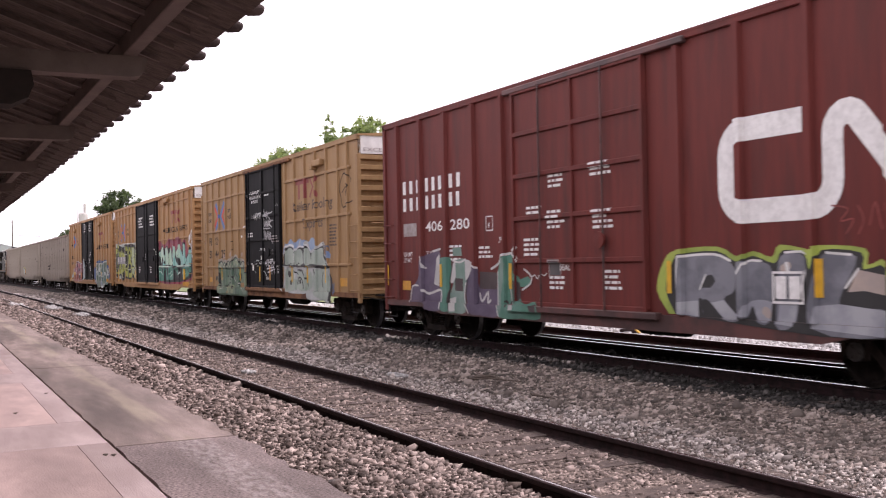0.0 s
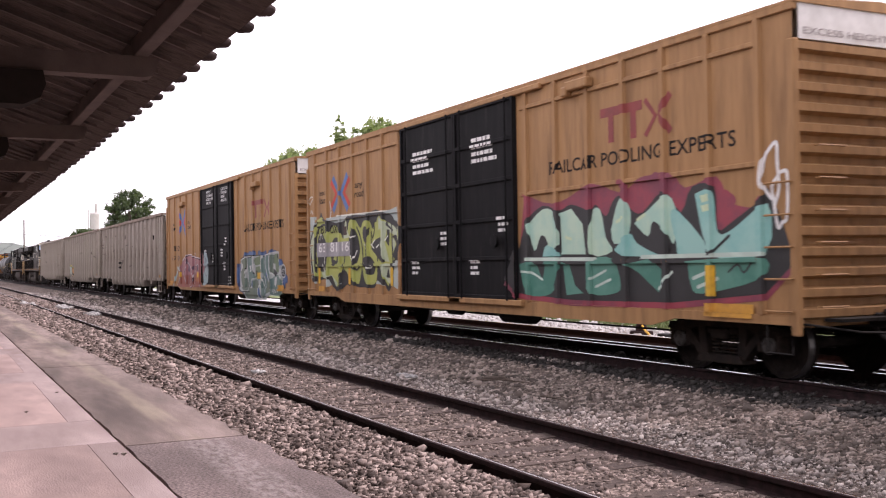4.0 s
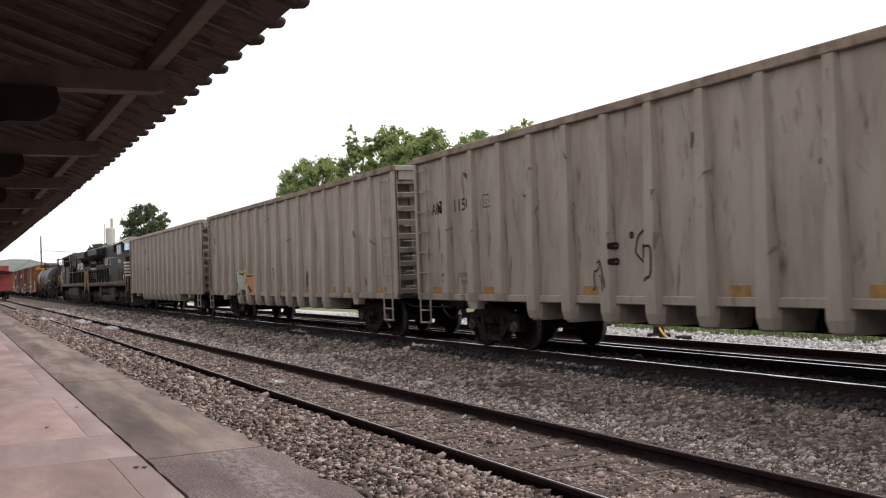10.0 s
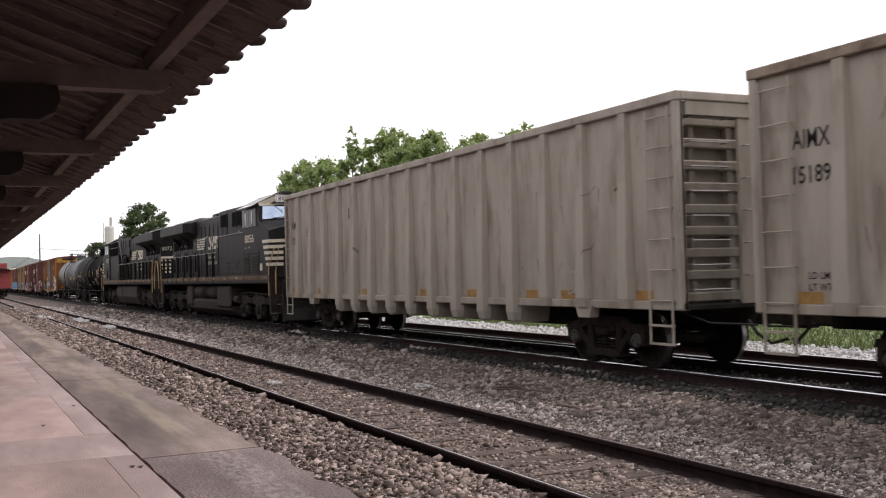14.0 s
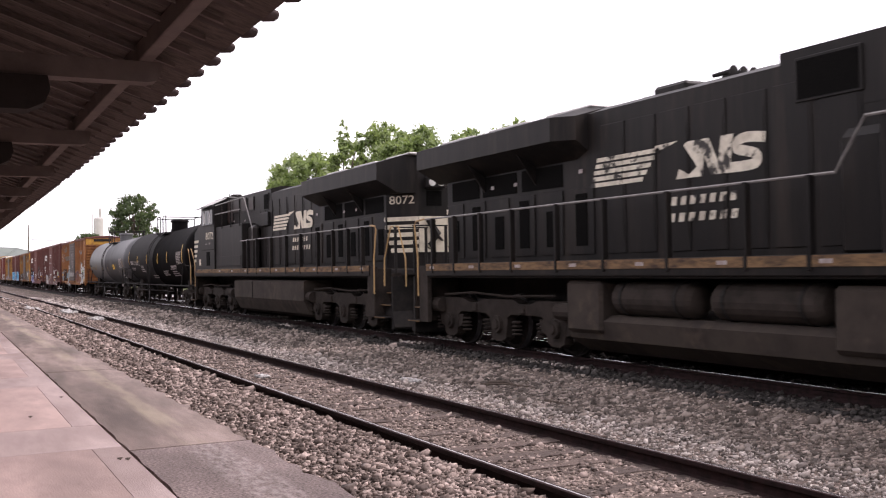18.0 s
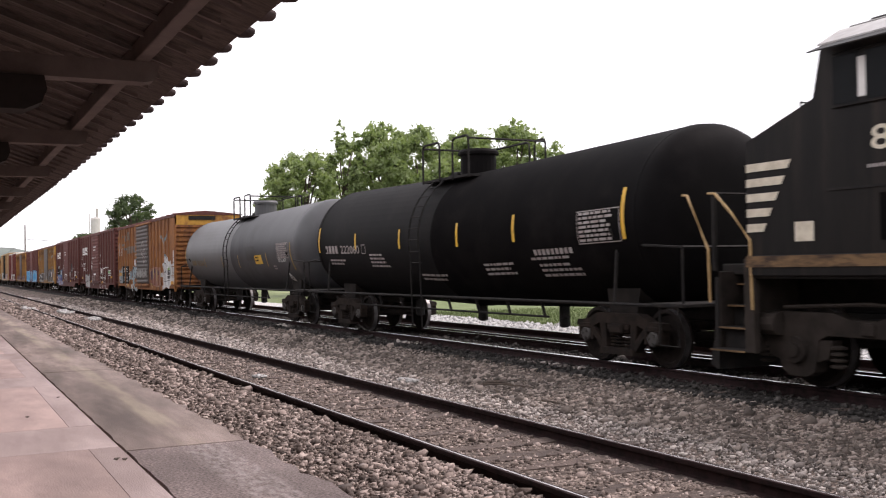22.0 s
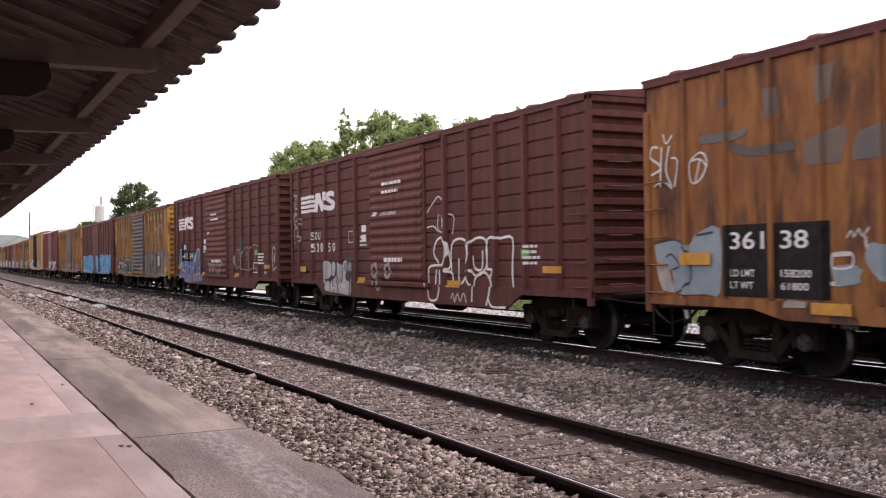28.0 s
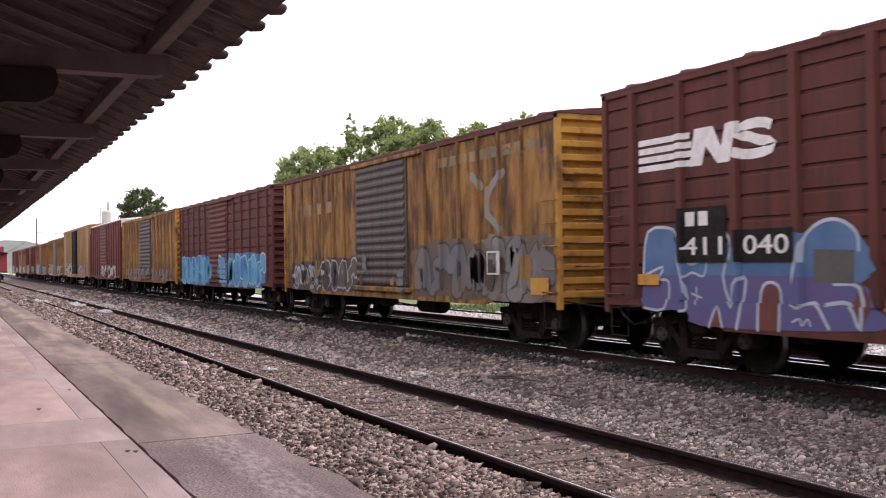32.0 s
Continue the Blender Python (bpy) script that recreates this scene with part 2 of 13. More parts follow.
M_CAP = mat("bearing_cap", (0.085, 0.08, 0.076), (0.045, 0.04, 0.036), 0.6, 0.3, scale=8.0)
M_GREASE = mat("underframe_grime", (0.014, 0.012, 0.011), (0.026, 0.021, 0.018), 0.9, scale=3.0, spec=0.15)
M_MAROON = mat("maroon_paint", (0.148, 0.031, 0.025), (0.106, 0.025, 0.021), 0.6, scale=1.6, stretch=STREAK, bump=0.05, bscale=8, third=(0.088, 0.027, 0.023), tscale=0.9, spec=0.22)
M_NSRED = mat("oxide_paint", (0.122, 0.0415, 0.0345), (0.086, 0.032, 0.027), 0.7, scale=1.8, stretch=STREAK, bump=0.06, bscale=9, third=(0.066, 0.032, 0.027), tscale=1.3, spec=0.2)
M_TAN = mat("tan_yellow_paint", (0.335, 0.205, 0.097), (0.275, 0.165, 0.077), 0.6, scale=1.5, stretch=STREAK, bump=0.04, bscale=8, third=(0.24, 0.135, 0.062), tscale=0.9, tmix=(0.53, 0.74), spec=0.25)
M_TAN2 = mat("ochre_paint", (0.380, 0.211, 0.092), (0.294, 0.161, 0.070), 0.6, scale=1.9, stretch=STREAK, bump=0.05, bscale=8, third=(0.20, 0.108, 0.05), tscale=1.1, tmix=(0.52, 0.74), spec=0.25)
M_RUSTY = mat("rusting_orange_paint", (0.282, 0.122, 0.041), (0.20, 0.08, 0.036), 0.8, scale=2.2, stretch=(2.2, 2.2, 0.6), mix=(0.42, 0.60), bump=0.1, bscale=14, third=(0.085, 0.042, 0.028), tscale=1.3, tmix=(0.50, 0.66), spec=0.2)
M_FADED = mat("faded_yellow_paint", (0.34, 0.185, 0.058), (0.225, 0.11, 0.042), 0.8, scale=2.2, stretch=(2.2, 2.2, 0.6), mix=(0.42, 0.60), bump=0.1, bscale=14, third=(0.085, 0.05, 0.032), tscale=1.4, tmix=(0.46, 0.62), spec=0.2)
M_YELLOW = mat("end_yellow_paint", (0.50, 0.27, 0.05), (0.36, 0.17, 0.04), 0.65, scale=2.0, third=(0.13, 0.05, 0.035), tscale=1.6, tmix=(0.50, 0.66), spec=0.2)
M_BLACKDOOR = mat("black_door_paint", (0.0075, 0.0073, 0.0082), (0.0125, 0.012, 0.0125), 0.65, scale=1.6, stretch=STREAK, third=(0.027, 0.025, 0.024), tscale=2.2, tmix=(0.56, 0.74), spec=0.1)
M_GREYDOOR = mat("weathered_door_paint", (0.085, 0.072, 0.067), (0.048, 0.04, 0.037), 0.7, scale=2.5, stretch=STREAK, third=(0.12, 0.07, 0.048), tscale=1.5)
M_REDDOOR = mat("faded_red_door_paint", (0.155, 0.056, 0.047), (0.11, 0.042, 0.036), 0.75, scale=2.2, stretch=STREAK, third=(0.075, 0.033, 0.028), tscale=1.4, spec=0.2)
M_BEIGE = mat("grey_beige_paint", (0.335, 0.292, 0.25), (0.24, 0.20, 0.165), 0.75, scale=1.1, stretch=(2.0, 2.0, 0.45), bump=0.12, bscale=6, third=(0.12, 0.082, 0.058), tscale=2.4, tmix=(0.57, 0.70), spec=0.25)
M_BEIGE2 = mat("dusty_grey_paint", (0.36, 0.317, 0.27), (0.28, 0.242, 0.20), 0.75, scale=1.1, stretch=(2.0, 2.0, 0.5), bump=0.1, bscale=6, third=(0.17, 0.135, 0.105), tscale=1.3, tmix=(0.53, 0.75), spec=0.25)
M_RIM = mat("dirty_rim_paint", (0.26, 0.205, 0.155), (0.16, 0.115, 0.085), 0.85, scale=3.0, third=(0.09, 0.06, 0.042), tscale=2.0, tmix=(0.5, 0.7))
M_OLDPLATE = mat("faded_orange_plate", (0.34, 0.19, 0.05), (0.22, 0.12, 0.045), 0.75, scale=7.0)
M_RUSTSILL = mat("rust_stained_sill", (0.24, 0.125, 0.062), (0.13, 0.062, 0.04), 0.85, scale=2.4, third=(0.07, 0.038, 0.028), tscale=1.6, tmix=(0.5, 0.68), spec=0.15)
M_NSBLACK = mat("locomotive_black", (0.0092, 0.0082, 0.008), (0.0145, 0.0125, 0.0115), 0.5, scale=1.2, stretch=STREAK, third=(0.034, 0.0265, 0.0215), tscale=0.9, tmix=(0.52, 0.78), spec=0.14)
M_TANKFUEL = mat("dusty_fuel_tank", (0.050, 0.040, 0.033), (0.028, 0.022, 0.019), 0.8, scale=1.4, spec=0.2, third=(0.085, 0.064, 0.05), tscale=2.6, tmix=(0.55, 0.8))
M_FASCIA = mat("gold_sill_paint", (0.185, 0.112, 0.055), (0.045, 0.027, 0.018), 0.7, scale=3.0, stretch=(1, 1, 4), spec=0.25)
M_LOCOTRUCK = mat("dusty_truck", (0.038, 0.030, 0.0255), (0.020, 0.016, 0.0135), 0.9, scale=3.0, bump=0.15, spec=0.2)
M_TBLACK = mat("tank_black", (0.0045, 0.004, 0.0043), (0.0072, 0.0064, 0.0064), 0.65, scale=1.2, third=(0.0118, 0.0103, 0.010), tscale=0.8, spec=0.04)
M_TGREY = mat("tank_grey", (0.050, 0.051, 0.055), (0.038, 0.038, 0.041), 0.5, scale=1.2, stretch=(1, 1, 0.6), third=(0.021, 0.0205, 0.0205), tscale=0.7, spec=0.8)
M_WHITE = mat("white_lettering", (0.78, 0.77, 0.75), (0.62, 0.61, 0.59), 0.6, scale=9.0)
M_FLAKED = mat("flaking_cream_paint", (0.62, 0.57, 0.47), (0.40, 0.36, 0.29), 0.65, scale=5.0, third=(0.02, 0.017, 0.015), tscale=3.2, tmix=(0.53, 0.58))
M_CREAM = mat("cream_stripe", (0.66, 0.60, 0.48), (0.50, 0.44, 0.34), 0.6, scale=6.0)
M_BLACKLET = mat("black_lettering", (0.014, 0.012, 0.012), (0.026, 0.022, 0.02), 0.7, scale=9.0, spec=0.15)
M_BROWNLET = mat("faded_brown_lettering", (0.050, 0.031, 0.023), (0.085, 0.05, 0.034), 0.6, scale=9.0)
M_GREYLET = mat("faded_grey_lettering", (0.36, 0.33, 0.32), (0.25, 0.20, 0.19), 0.6, scale=9.0)
M_REDLOGO = mat("dark_red_logo", (0.25, 0.045, 0.04), (0.19, 0.04, 0.035), 0.6, scale=5.0)
M_REDARROW = mat("red_arrow", (0.56, 0.085, 0.06), (0.46, 0.075, 0.05), 0.65, scale=5.0, spec=0.25)
M_BLUEARROW = mat("blue_arrow", (0.11, 0.19, 0.40), (0.09, 0.16, 0.33), 0.65, scale=5.0, spec=0.25)
M_REFLECT = mat("yellow_reflector", (0.72, 0.42, 0.03), (0.55, 0.32, 0.03), 0.5, scale=6.0)
M_DULLSTRIP = mat("dull_yellow_reflector", (0.36, 0.235, 0.05), (0.26, 0.17, 0.045), 0.6, scale=6.0)
M_DULLNUM = mat("faded_yellow_lettering", (0.23, 0.155, 0.06), (0.12, 0.09, 0.05), 0.7, scale=7.0)
M_ORANGE = mat("orange_placard", (0.60, 0.30, 0.04), (0.45, 0.22, 0.04), 0.6, scale=6.0)
M_GOLDRAIL = mat("tan_handrail", (0.46, 0.30, 0.13), (0.34, 0.21, 0.09), 0.55)
M_STEELRAIL = mat("grey_handrail", (0.22, 0.21, 0.20), (0.15, 0.14, 0.135), 0.5, spec=0.3)
M_GLASS = mat("cab_glass", (0.010, 0.011, 0.012), (0.008, 0.009, 0.010), 0.06, 0.0, spec=0.05)
# the sky's reflection is put into this blue, part-metal base
M_WINDSHIELD = mat("dusty_windshield", (0.50, 0.60, 0.74), (0.40, 0.49, 0.62), 0.08, 0.75, spec=1.0, scale=2.0)
# near-black for flat sheets: the shade inside openings lies in the colour
M_VOID = mat("opening_shade", (0.003, 0.003, 0.003), (0.006, 0.0055, 0.005), 0.9, scale=30.0, spec=0.05)
M_LENS = mat("lamp_lens", (0.75, 0.74, 0.70), (0.6, 0.6, 0.58), 0.15, 0.2)
M_WHITEROOF = mat("white_roof_band", (0.76, 0.74, 0.71), (0.62, 0.60, 0.57), 0.6, scale=3.0)
M_GALV = mat("dull_roof_metal", (0.42, 0.41, 0.40), (0.30, 0.28, 0.27), 0.55, 0.3, scale=3.0)
M_SCRAP = mat("scrap_load", (0.06, 0.05, 0.045), (0.14, 0.10, 0.08), 0.8, scale=6.0)
M_BARK = mat("bark", (0.12, 0.09, 0.07), (0.07, 0.055, 0.045), 0.95, scale=6.0, stretch=(4, 4, 1), bump=0.6)
M_SILO = mat("silo_concrete", (0.55, 0.53, 0.51), (0.45, 0.43, 0.41), 0.9, scale=0.6)
M_CABOOSE = mat("caboose_red", (0.33, 0.045, 0.045), (0.24, 0.04, 0.04), 0.6, scale=1.5)
# the distance haze is mixed into this greyed green
M_HILL = mat("hazy_hill_woods", (0.15, 0.175, 0.155), (0.115, 0.138, 0.125), 0.95, scale=0.03, third=(0.19, 0.205, 0.19), tscale=0.008, bump=0.5, bscale=0.2)


def leaf_mat(name, base, second):
    m = mat(name, base, second, 0.55, scale=1.2)
    n, l = m.node_tree.nodes, m.node_tree.links
    b = n["Principled BSDF"]
    tr = n.new("ShaderNodeBsdfTranslucent")
    tr.inputs["Color"].default_value = (base[0] * 1.6, base[1] * 1.7, base[2], 1)
    mx = n.new("ShaderNodeMixShader")
    mx.inputs["Fac"].default_value = 0.35
    l.new(b.outputs["BSDF"], mx.inputs[1])
    l.new(tr.outputs["BSDF"], mx.inputs[2])
    l.new(mx.outputs["Shader"], n["Material Output"].inputs["Surface"])
    return m


M_LEAF = leaf_mat("leaf_green", (0.22, 0.275, 0.125), (0.155, 0.20, 0.09))
M_LEAF2 = leaf_mat("leaf_dark", (0.075, 0.105, 0.05), (0.05, 0.075, 0.035))
SPRAY = {}


def spray(a, b=None):
    key = (a, b)
    if key not in SPRAY:
        SPRAY[key] = mat("spray_paint", a, b or tuple(c * 0.8 for c in a), 0.55, scale=1.6, mix=(0.42, 0.58))
    return SPRAY[key]


# ---- mesh helpers: a shape is a pair of lists (vertices, faces) ----


def shape():
    return ([], [])


def put(m, verts, faces):
    k = len(m[0])
    m[0].extend(verts)
    m[1].extend([tuple(i + k for i in f) for f in faces])
    return m


def box(m, x0, x1, y0, y1, z0, z1, c=0.0):
    if c <= 0:
        v = [(x, y, z) for z in (z0, z1) for y in (y0, y1) for x in (x0, x1)]
        f = [(0, 2, 3, 1), (4, 5, 7, 6), (0, 1, 5, 4), (2, 6, 7, 3), (0, 4, 6, 2), (1, 3, 7, 5)]
        return put(m, v, f)
    c = min(c, (x1 - x0) * 0.45, (y1 - y0) * 0.45, (z1 - z0) * 0.45)
    ctr = Vector(((x0 + x1) / 2, (y0 + y1) / 2, (z0 + z1) / 2))
    h = ((x1 - x0) / 2, (y1 - y0) / 2, (z1 - z0) / 2)
    v, ix = [], {}
    for sx in (-1, 1):
        for sy in (-1, 1):
            for sz in (-1, 1):
                for a in range(3):
                    s = (sx, sy, sz)
                    p = [ctr[i] + s[i] * (h[i] - (0 if i == a else c)) for i in range(3)]
                    ix[(s, a)] = len(v)
                    v.append(tuple(p))
    f = []
    for a in range(3):
        o = [i for i in range(3) if i != a]
        for s in (-1, 1):
            q = []
            for t0, t1 in ((-1, -1), (1, -1), (1, 1), (-1, 1)):
                k = [0, 0, 0]
                k[a], k[o[0]], k[o[1]] = s, t0, t1
                q.append(ix[(tuple(k), a)])
            f.append(tuple(q))
        for s0 in (-1, 1):
            for s1 in (-1, 1):
                q = []
                for e, t in ((o[0], -1), (o[0], 1), (o[1], 1), (o[1], -1)):
                    k = [0, 0, 0]
                    k[a], k[o[0]], k[o[1]] = t, s0, s1
                    q.append(ix[(tuple(k), e)])
                f.append(tuple(q))
    for sx in (-1, 1):
        for sy in (-1, 1):
            for sz in (-1, 1):
                f.append(tuple(ix[((sx, sy, sz), a)] for a in range(3)))
    return put(m, v, f)


def prism(m, poly, y0, y1):
    """An outline in x and z, drawn out from y0 to y1."""
    n = len(poly)
    v = [(x, y0, z) for x, z in poly] + [(x, y1, z) for x, z in poly]
    f = [tuple(range(n)), tuple(range(2 * n - 1, n - 1, -1))]
    f += [(i, i + n, (i + 1) % n + n, (i + 1) % n) for i in range(n)]
    return put(m, v, f)


def sweep_x(m, prof, x0, x1, caps=False):
    """A profile of (y, z) drawn along x."""
    n = len(prof)
    v = [(x0, y, z) for y, z in prof] + [(x1, y, z) for y, z in prof]
    f = [(i, i + 1, i + 1 + n, i + n) for i in range(n - 1)]
    if caps:
        f += [(n - 1, 0, n, 2 * n - 1), tuple(range(n)), tuple(range(2 * n - 1, n - 1, -1))]
    return put(m, v, f)


def sweep_y(m, prof, y0, y1):
    n = len(prof)
    v = [(x, y0, z) for x, z in prof] + [(x, y1, z) for x, z in prof]
    return put(m, v, [(i, i + 1, i + 1 + n, i + n) for i in range(n - 1)])


def tube(m, pts, r=0.016, n=6, r2=None):
    pts = [Vector(p) for p in pts]
    rings = []
    for i, p in enumerate(pts):
        d = (pts[min(i + 1, len(pts) - 1)] - pts[max(i - 1, 0)]).normalized()
        u = d.cross(Vector((0, 0, 1)) if abs(d.z) < 0.9 else Vector((1, 0, 0))).normalized()
        w = d.cross(u)
        k = r if r2 is None else r + (r2 - r) * i / max(1, len(pts) - 1)
        rings.append([tuple(p + u * (k * math.cos(6.28319 * j / n)) + w * (k * math.sin(6.28319 * j / n))) for j in range(n)])
    v = [q for ring in rings for q in ring]
    f = [tuple(range(n)), tuple(range(len(v) - 1, len(v) - n - 1, -1))]
    for i in range(len(pts) - 1):
        f += [(i * n + j, i * n + (j + 1) % n, (i + 1) * n + (j + 1) % n, (i + 1) * n + j) for j in range(n)]
    return put(m, v, f)


def spin(m, prof, axis="x", ctr=(0, 0, 0), n=24):
    """A profile of (along, radius) turned about an axis."""
    v, f = [], []
    for a, r in prof:
        for j in range(n):
            c, s = r * math.cos(6.28319 * j / n), r * math.sin(6.28319 * j / n)
            p = (a, c, s) if axis == "x" else (c, a, s) if axis == "y" else (c, s, a)
            v.append((p[0] + ctr[0], p[1] + ctr[1], p[2] + ctr[2]))
    for i in range(len(prof) - 1):
        f += [(i * n + j, i * n + (j + 1) % n, (i + 1) * n + (j + 1) % n, (i + 1) * n + j) for j in range(n)]
    f += [tuple(range(n)), tuple(range(len(v) - 1, len(v) - n - 1, -1))]
    return put(m, v, f)


def mesh_of(name, m, material, smooth=False):
    me = bpy.data.meshes.new(name)
    me.from_pydata(m[0], [], m[1])
    me.materials.append(material)
    if smooth:
        me.polygons.foreach_set("use_smooth", [True] * len(me.polygons))
    me.update()
    return me


def fix(me):
    b = bmesh.new()
    b.from_mesh(me)
    bmesh.ops.recalc_face_normals(b, faces=b.faces)
    b.to_mesh(me)
    b.free()
    return me


def part(name, m, material, parent=None, label="", smooth=False):
    """Links a shape as one mesh object, under a thing or a part if one is given."""
    me = m if isinstance(m, bpy.types.Mesh) else fix(mesh_of(name, m, material, smooth))
    ob = new(name, me)
    if parent is not None:
        ob.parent = parent
    if label:
        tagged(ob, label)
    return ob


def thing(name, label, category, group="", kind="", at=None):
    ob = new(name)
    if at is not None:
        ob.matrix_basis = at
    return tagged(ob, label, category, group, kind)


# ---- lettering and paint on the sides of things ----
GLYPH_CACHE = {}


def text_tris(s, x, z, h, w=None, lean=0.0):
    """Triangles of a line of text: left end at x, base line at z, capitals h high, w wide in all."""
    if s not in GLYPH_CACHE:
        cu = bpy.data.curves.new("text", "FONT")
        cu.body, cu.resolution_u, cu.offset = s, 3, 0.010
        ob = bpy.data.objects.new("text", cu)
        scene.collection.objects.link(ob)
        me = bpy.data.meshes.new_from_object(ob.evaluated_get(bpy.context.evaluated_depsgraph_get()))
        me.calc_loop_triangles()
        GLYPH_CACHE[s] = [[(me.vertices[i].co.x, me.vertices[i].co.y) for i in t.vertices] for t in me.loop_triangles]
        bpy.data.objects.remove(ob)
        bpy.data.meshes.remove(me)
        bpy.data.curves.remove(cu)
    tris = GLYPH_CACHE[s]
    xs = [p[0] for t in tris for p in t]
    x0, x1 = min(xs), max(xs)
    kz = h / 0.69
    kx = kz if w is None else w / (x1 - x0)
    return [[(x + (p[0] - x0) * kx + lean * p[1] * kz, z + p[1] * kz) for p in t] for t in tris]


def bar(x0, x1, z0, z1, lean=0.0):
    return [[(x0, z0), (x1, z0), (x1 + lean * (z1 - z0), z1), (x0 + lean * (z1 - z0), z1)]]


def bars(x, z, h, w, n, gap=0.3):
    """A word that is not spelled: n plain bars."""
    step = w / n
    out = []
    for i in range(n):
        out += bar(x + i * step, x + i * step + step * (1 - gap), z, z + h)
    return out


def lines(x, z, w, n, h=0.035, gap=0.035, seed=1):
    """Small print that cannot be read."""
    rnd = random.Random(seed)
    out = []
    for i in range(n):
        a, zz = x, z - i * (h + gap)
        end = x + w * rnd.uniform(0.7, 1.0)
        while a < end - 0.03:
            b = min(end, a + rnd.uniform(0.08, 0.22))
            out += bar(a, b, zz, zz + h)
            a = b + 0.035
    return out


def ring(cx, cz, r, t=0.02, n=16):
    out = []
    for i in range(n):
        a, b = 6.28319 * i / n, 6.28319 * (i + 1) / n
        out.append([(cx + r * math.cos(a), cz + r * math.sin(a)), (cx + r * math.cos(b), cz + r * math.sin(b)),
                    (cx + (r - t) * math.cos(b), cz + (r - t) * math.sin(b)), (cx + (r - t) * math.cos(a), cz + (r - t) * math.sin(a))])
    return out


def frame_box(x0, x1, z0, z1, t=0.02):
    return bar(x0, x1, z0, z0 + t) + bar(x0, x1, z1 - t, z1) + bar(x0, x0 + t, z0 + t, z1 - t) + bar(x1 - t, x1, z0 + t, z1 - t)


def poly(pts):
    """Any outline, cut into triangles."""
    from mathutils.geometry import tessellate_polygon
    return [[pts[i] for i in t] for t in tessellate_polygon([[Vector((p[0], p[1], 0)) for p in pts]])]


def stroke(pts, w, w2=None, caps=True):
    """A ribbon along a line."""
    P = [Vector(p) for p in pts]
    out, left, right = [], [], []
    for i, p in enumerate(P):
        d = (P[min(i + 1, len(P) - 1)] - P[max(i - 1, 0)]).normalized()
        k = (w if w2 is None else w + (w2 - w) * i / max(1, len(P) - 1)) / 2
        nrm = Vector((-d.y, d.x)) * k
        left.append(tuple(p + nrm))
        right.append(tuple(p - nrm))
    for i in range(len(P) - 1):
        out.append([left[i], left[i + 1], right[i + 1]])
        out.append([left[i], right[i + 1], right[i]])
    if caps:
        for p, k, q, ends in ((P[0], w / 2, P[1], (left[0], right[0])), (P[-1], (w2 or w) / 2, P[-2], (right[-1], left[-1]))):
            d = (p - q).normalized()
            a0 = math.atan2(d.y, d.x)
            mid = [(p.x + k * math.cos(a0 + b), p.y + k * math.sin(a0 + b)) for b in (0.9, 0.3, -0.3, -0.9)]
            out.append([ends[1], *mid, ends[0]])
    return out


def arc(cx, cz, r, a0, a1, n=10, rz=None):
    rz = rz or r
    return [(cx + r * math.cos(radians(a0 + (a1 - a0) * i / n)), cz + rz * math.sin(radians(a0 + (a1 - a0) * i / n))) for i in range(n + 1)]


def clip(pg, axis, lo, hi):
    for sgn, lim in ((1, lo), (-1, hi)):
        out = []
        for i, p in enumerate(pg):
            q = pg[(i + 1) % len(pg)]
            dp, dq = sgn * (p[axis] - lim), sgn * (q[axis] - lim)
            if dp >= 0:
                out.append(p)
            if (dp > 0 > dq) or (dp < 0 < dq):
                t = dp / (dp - dq)
                out.append((p[0] + (q[0] - p[0]) * t, p[1] + (q[1] - p[1]) * t))
        pg = out
        if len(pg) < 3:
            return []
    return pg


def clumps(polys, gap=0.13):
    """Sorts outlines into words or marks that stand apart."""
    out = []
    for pg in polys:
        b = [min(p[0] for p in pg), max(p[0] for p in pg), min(p[1] for p in pg), max(p[1] for p in pg)]
        joined = [pg]
        keep = []
        for c, l in out:
            if c[0] - gap < b[1] and c[1] + gap > b[0] and c[2] - gap * 0.4 < b[3] and c[3] + gap * 0.4 > b[2]:
                b = [min(b[0], c[0]), max(b[1], c[1]), min(b[2], c[2]), max(b[3], c[3])]
                joined = l + joined
            else:
                keep.append((c, l))
        out = keep + [(b, joined)]
    return [l for c, l in out]


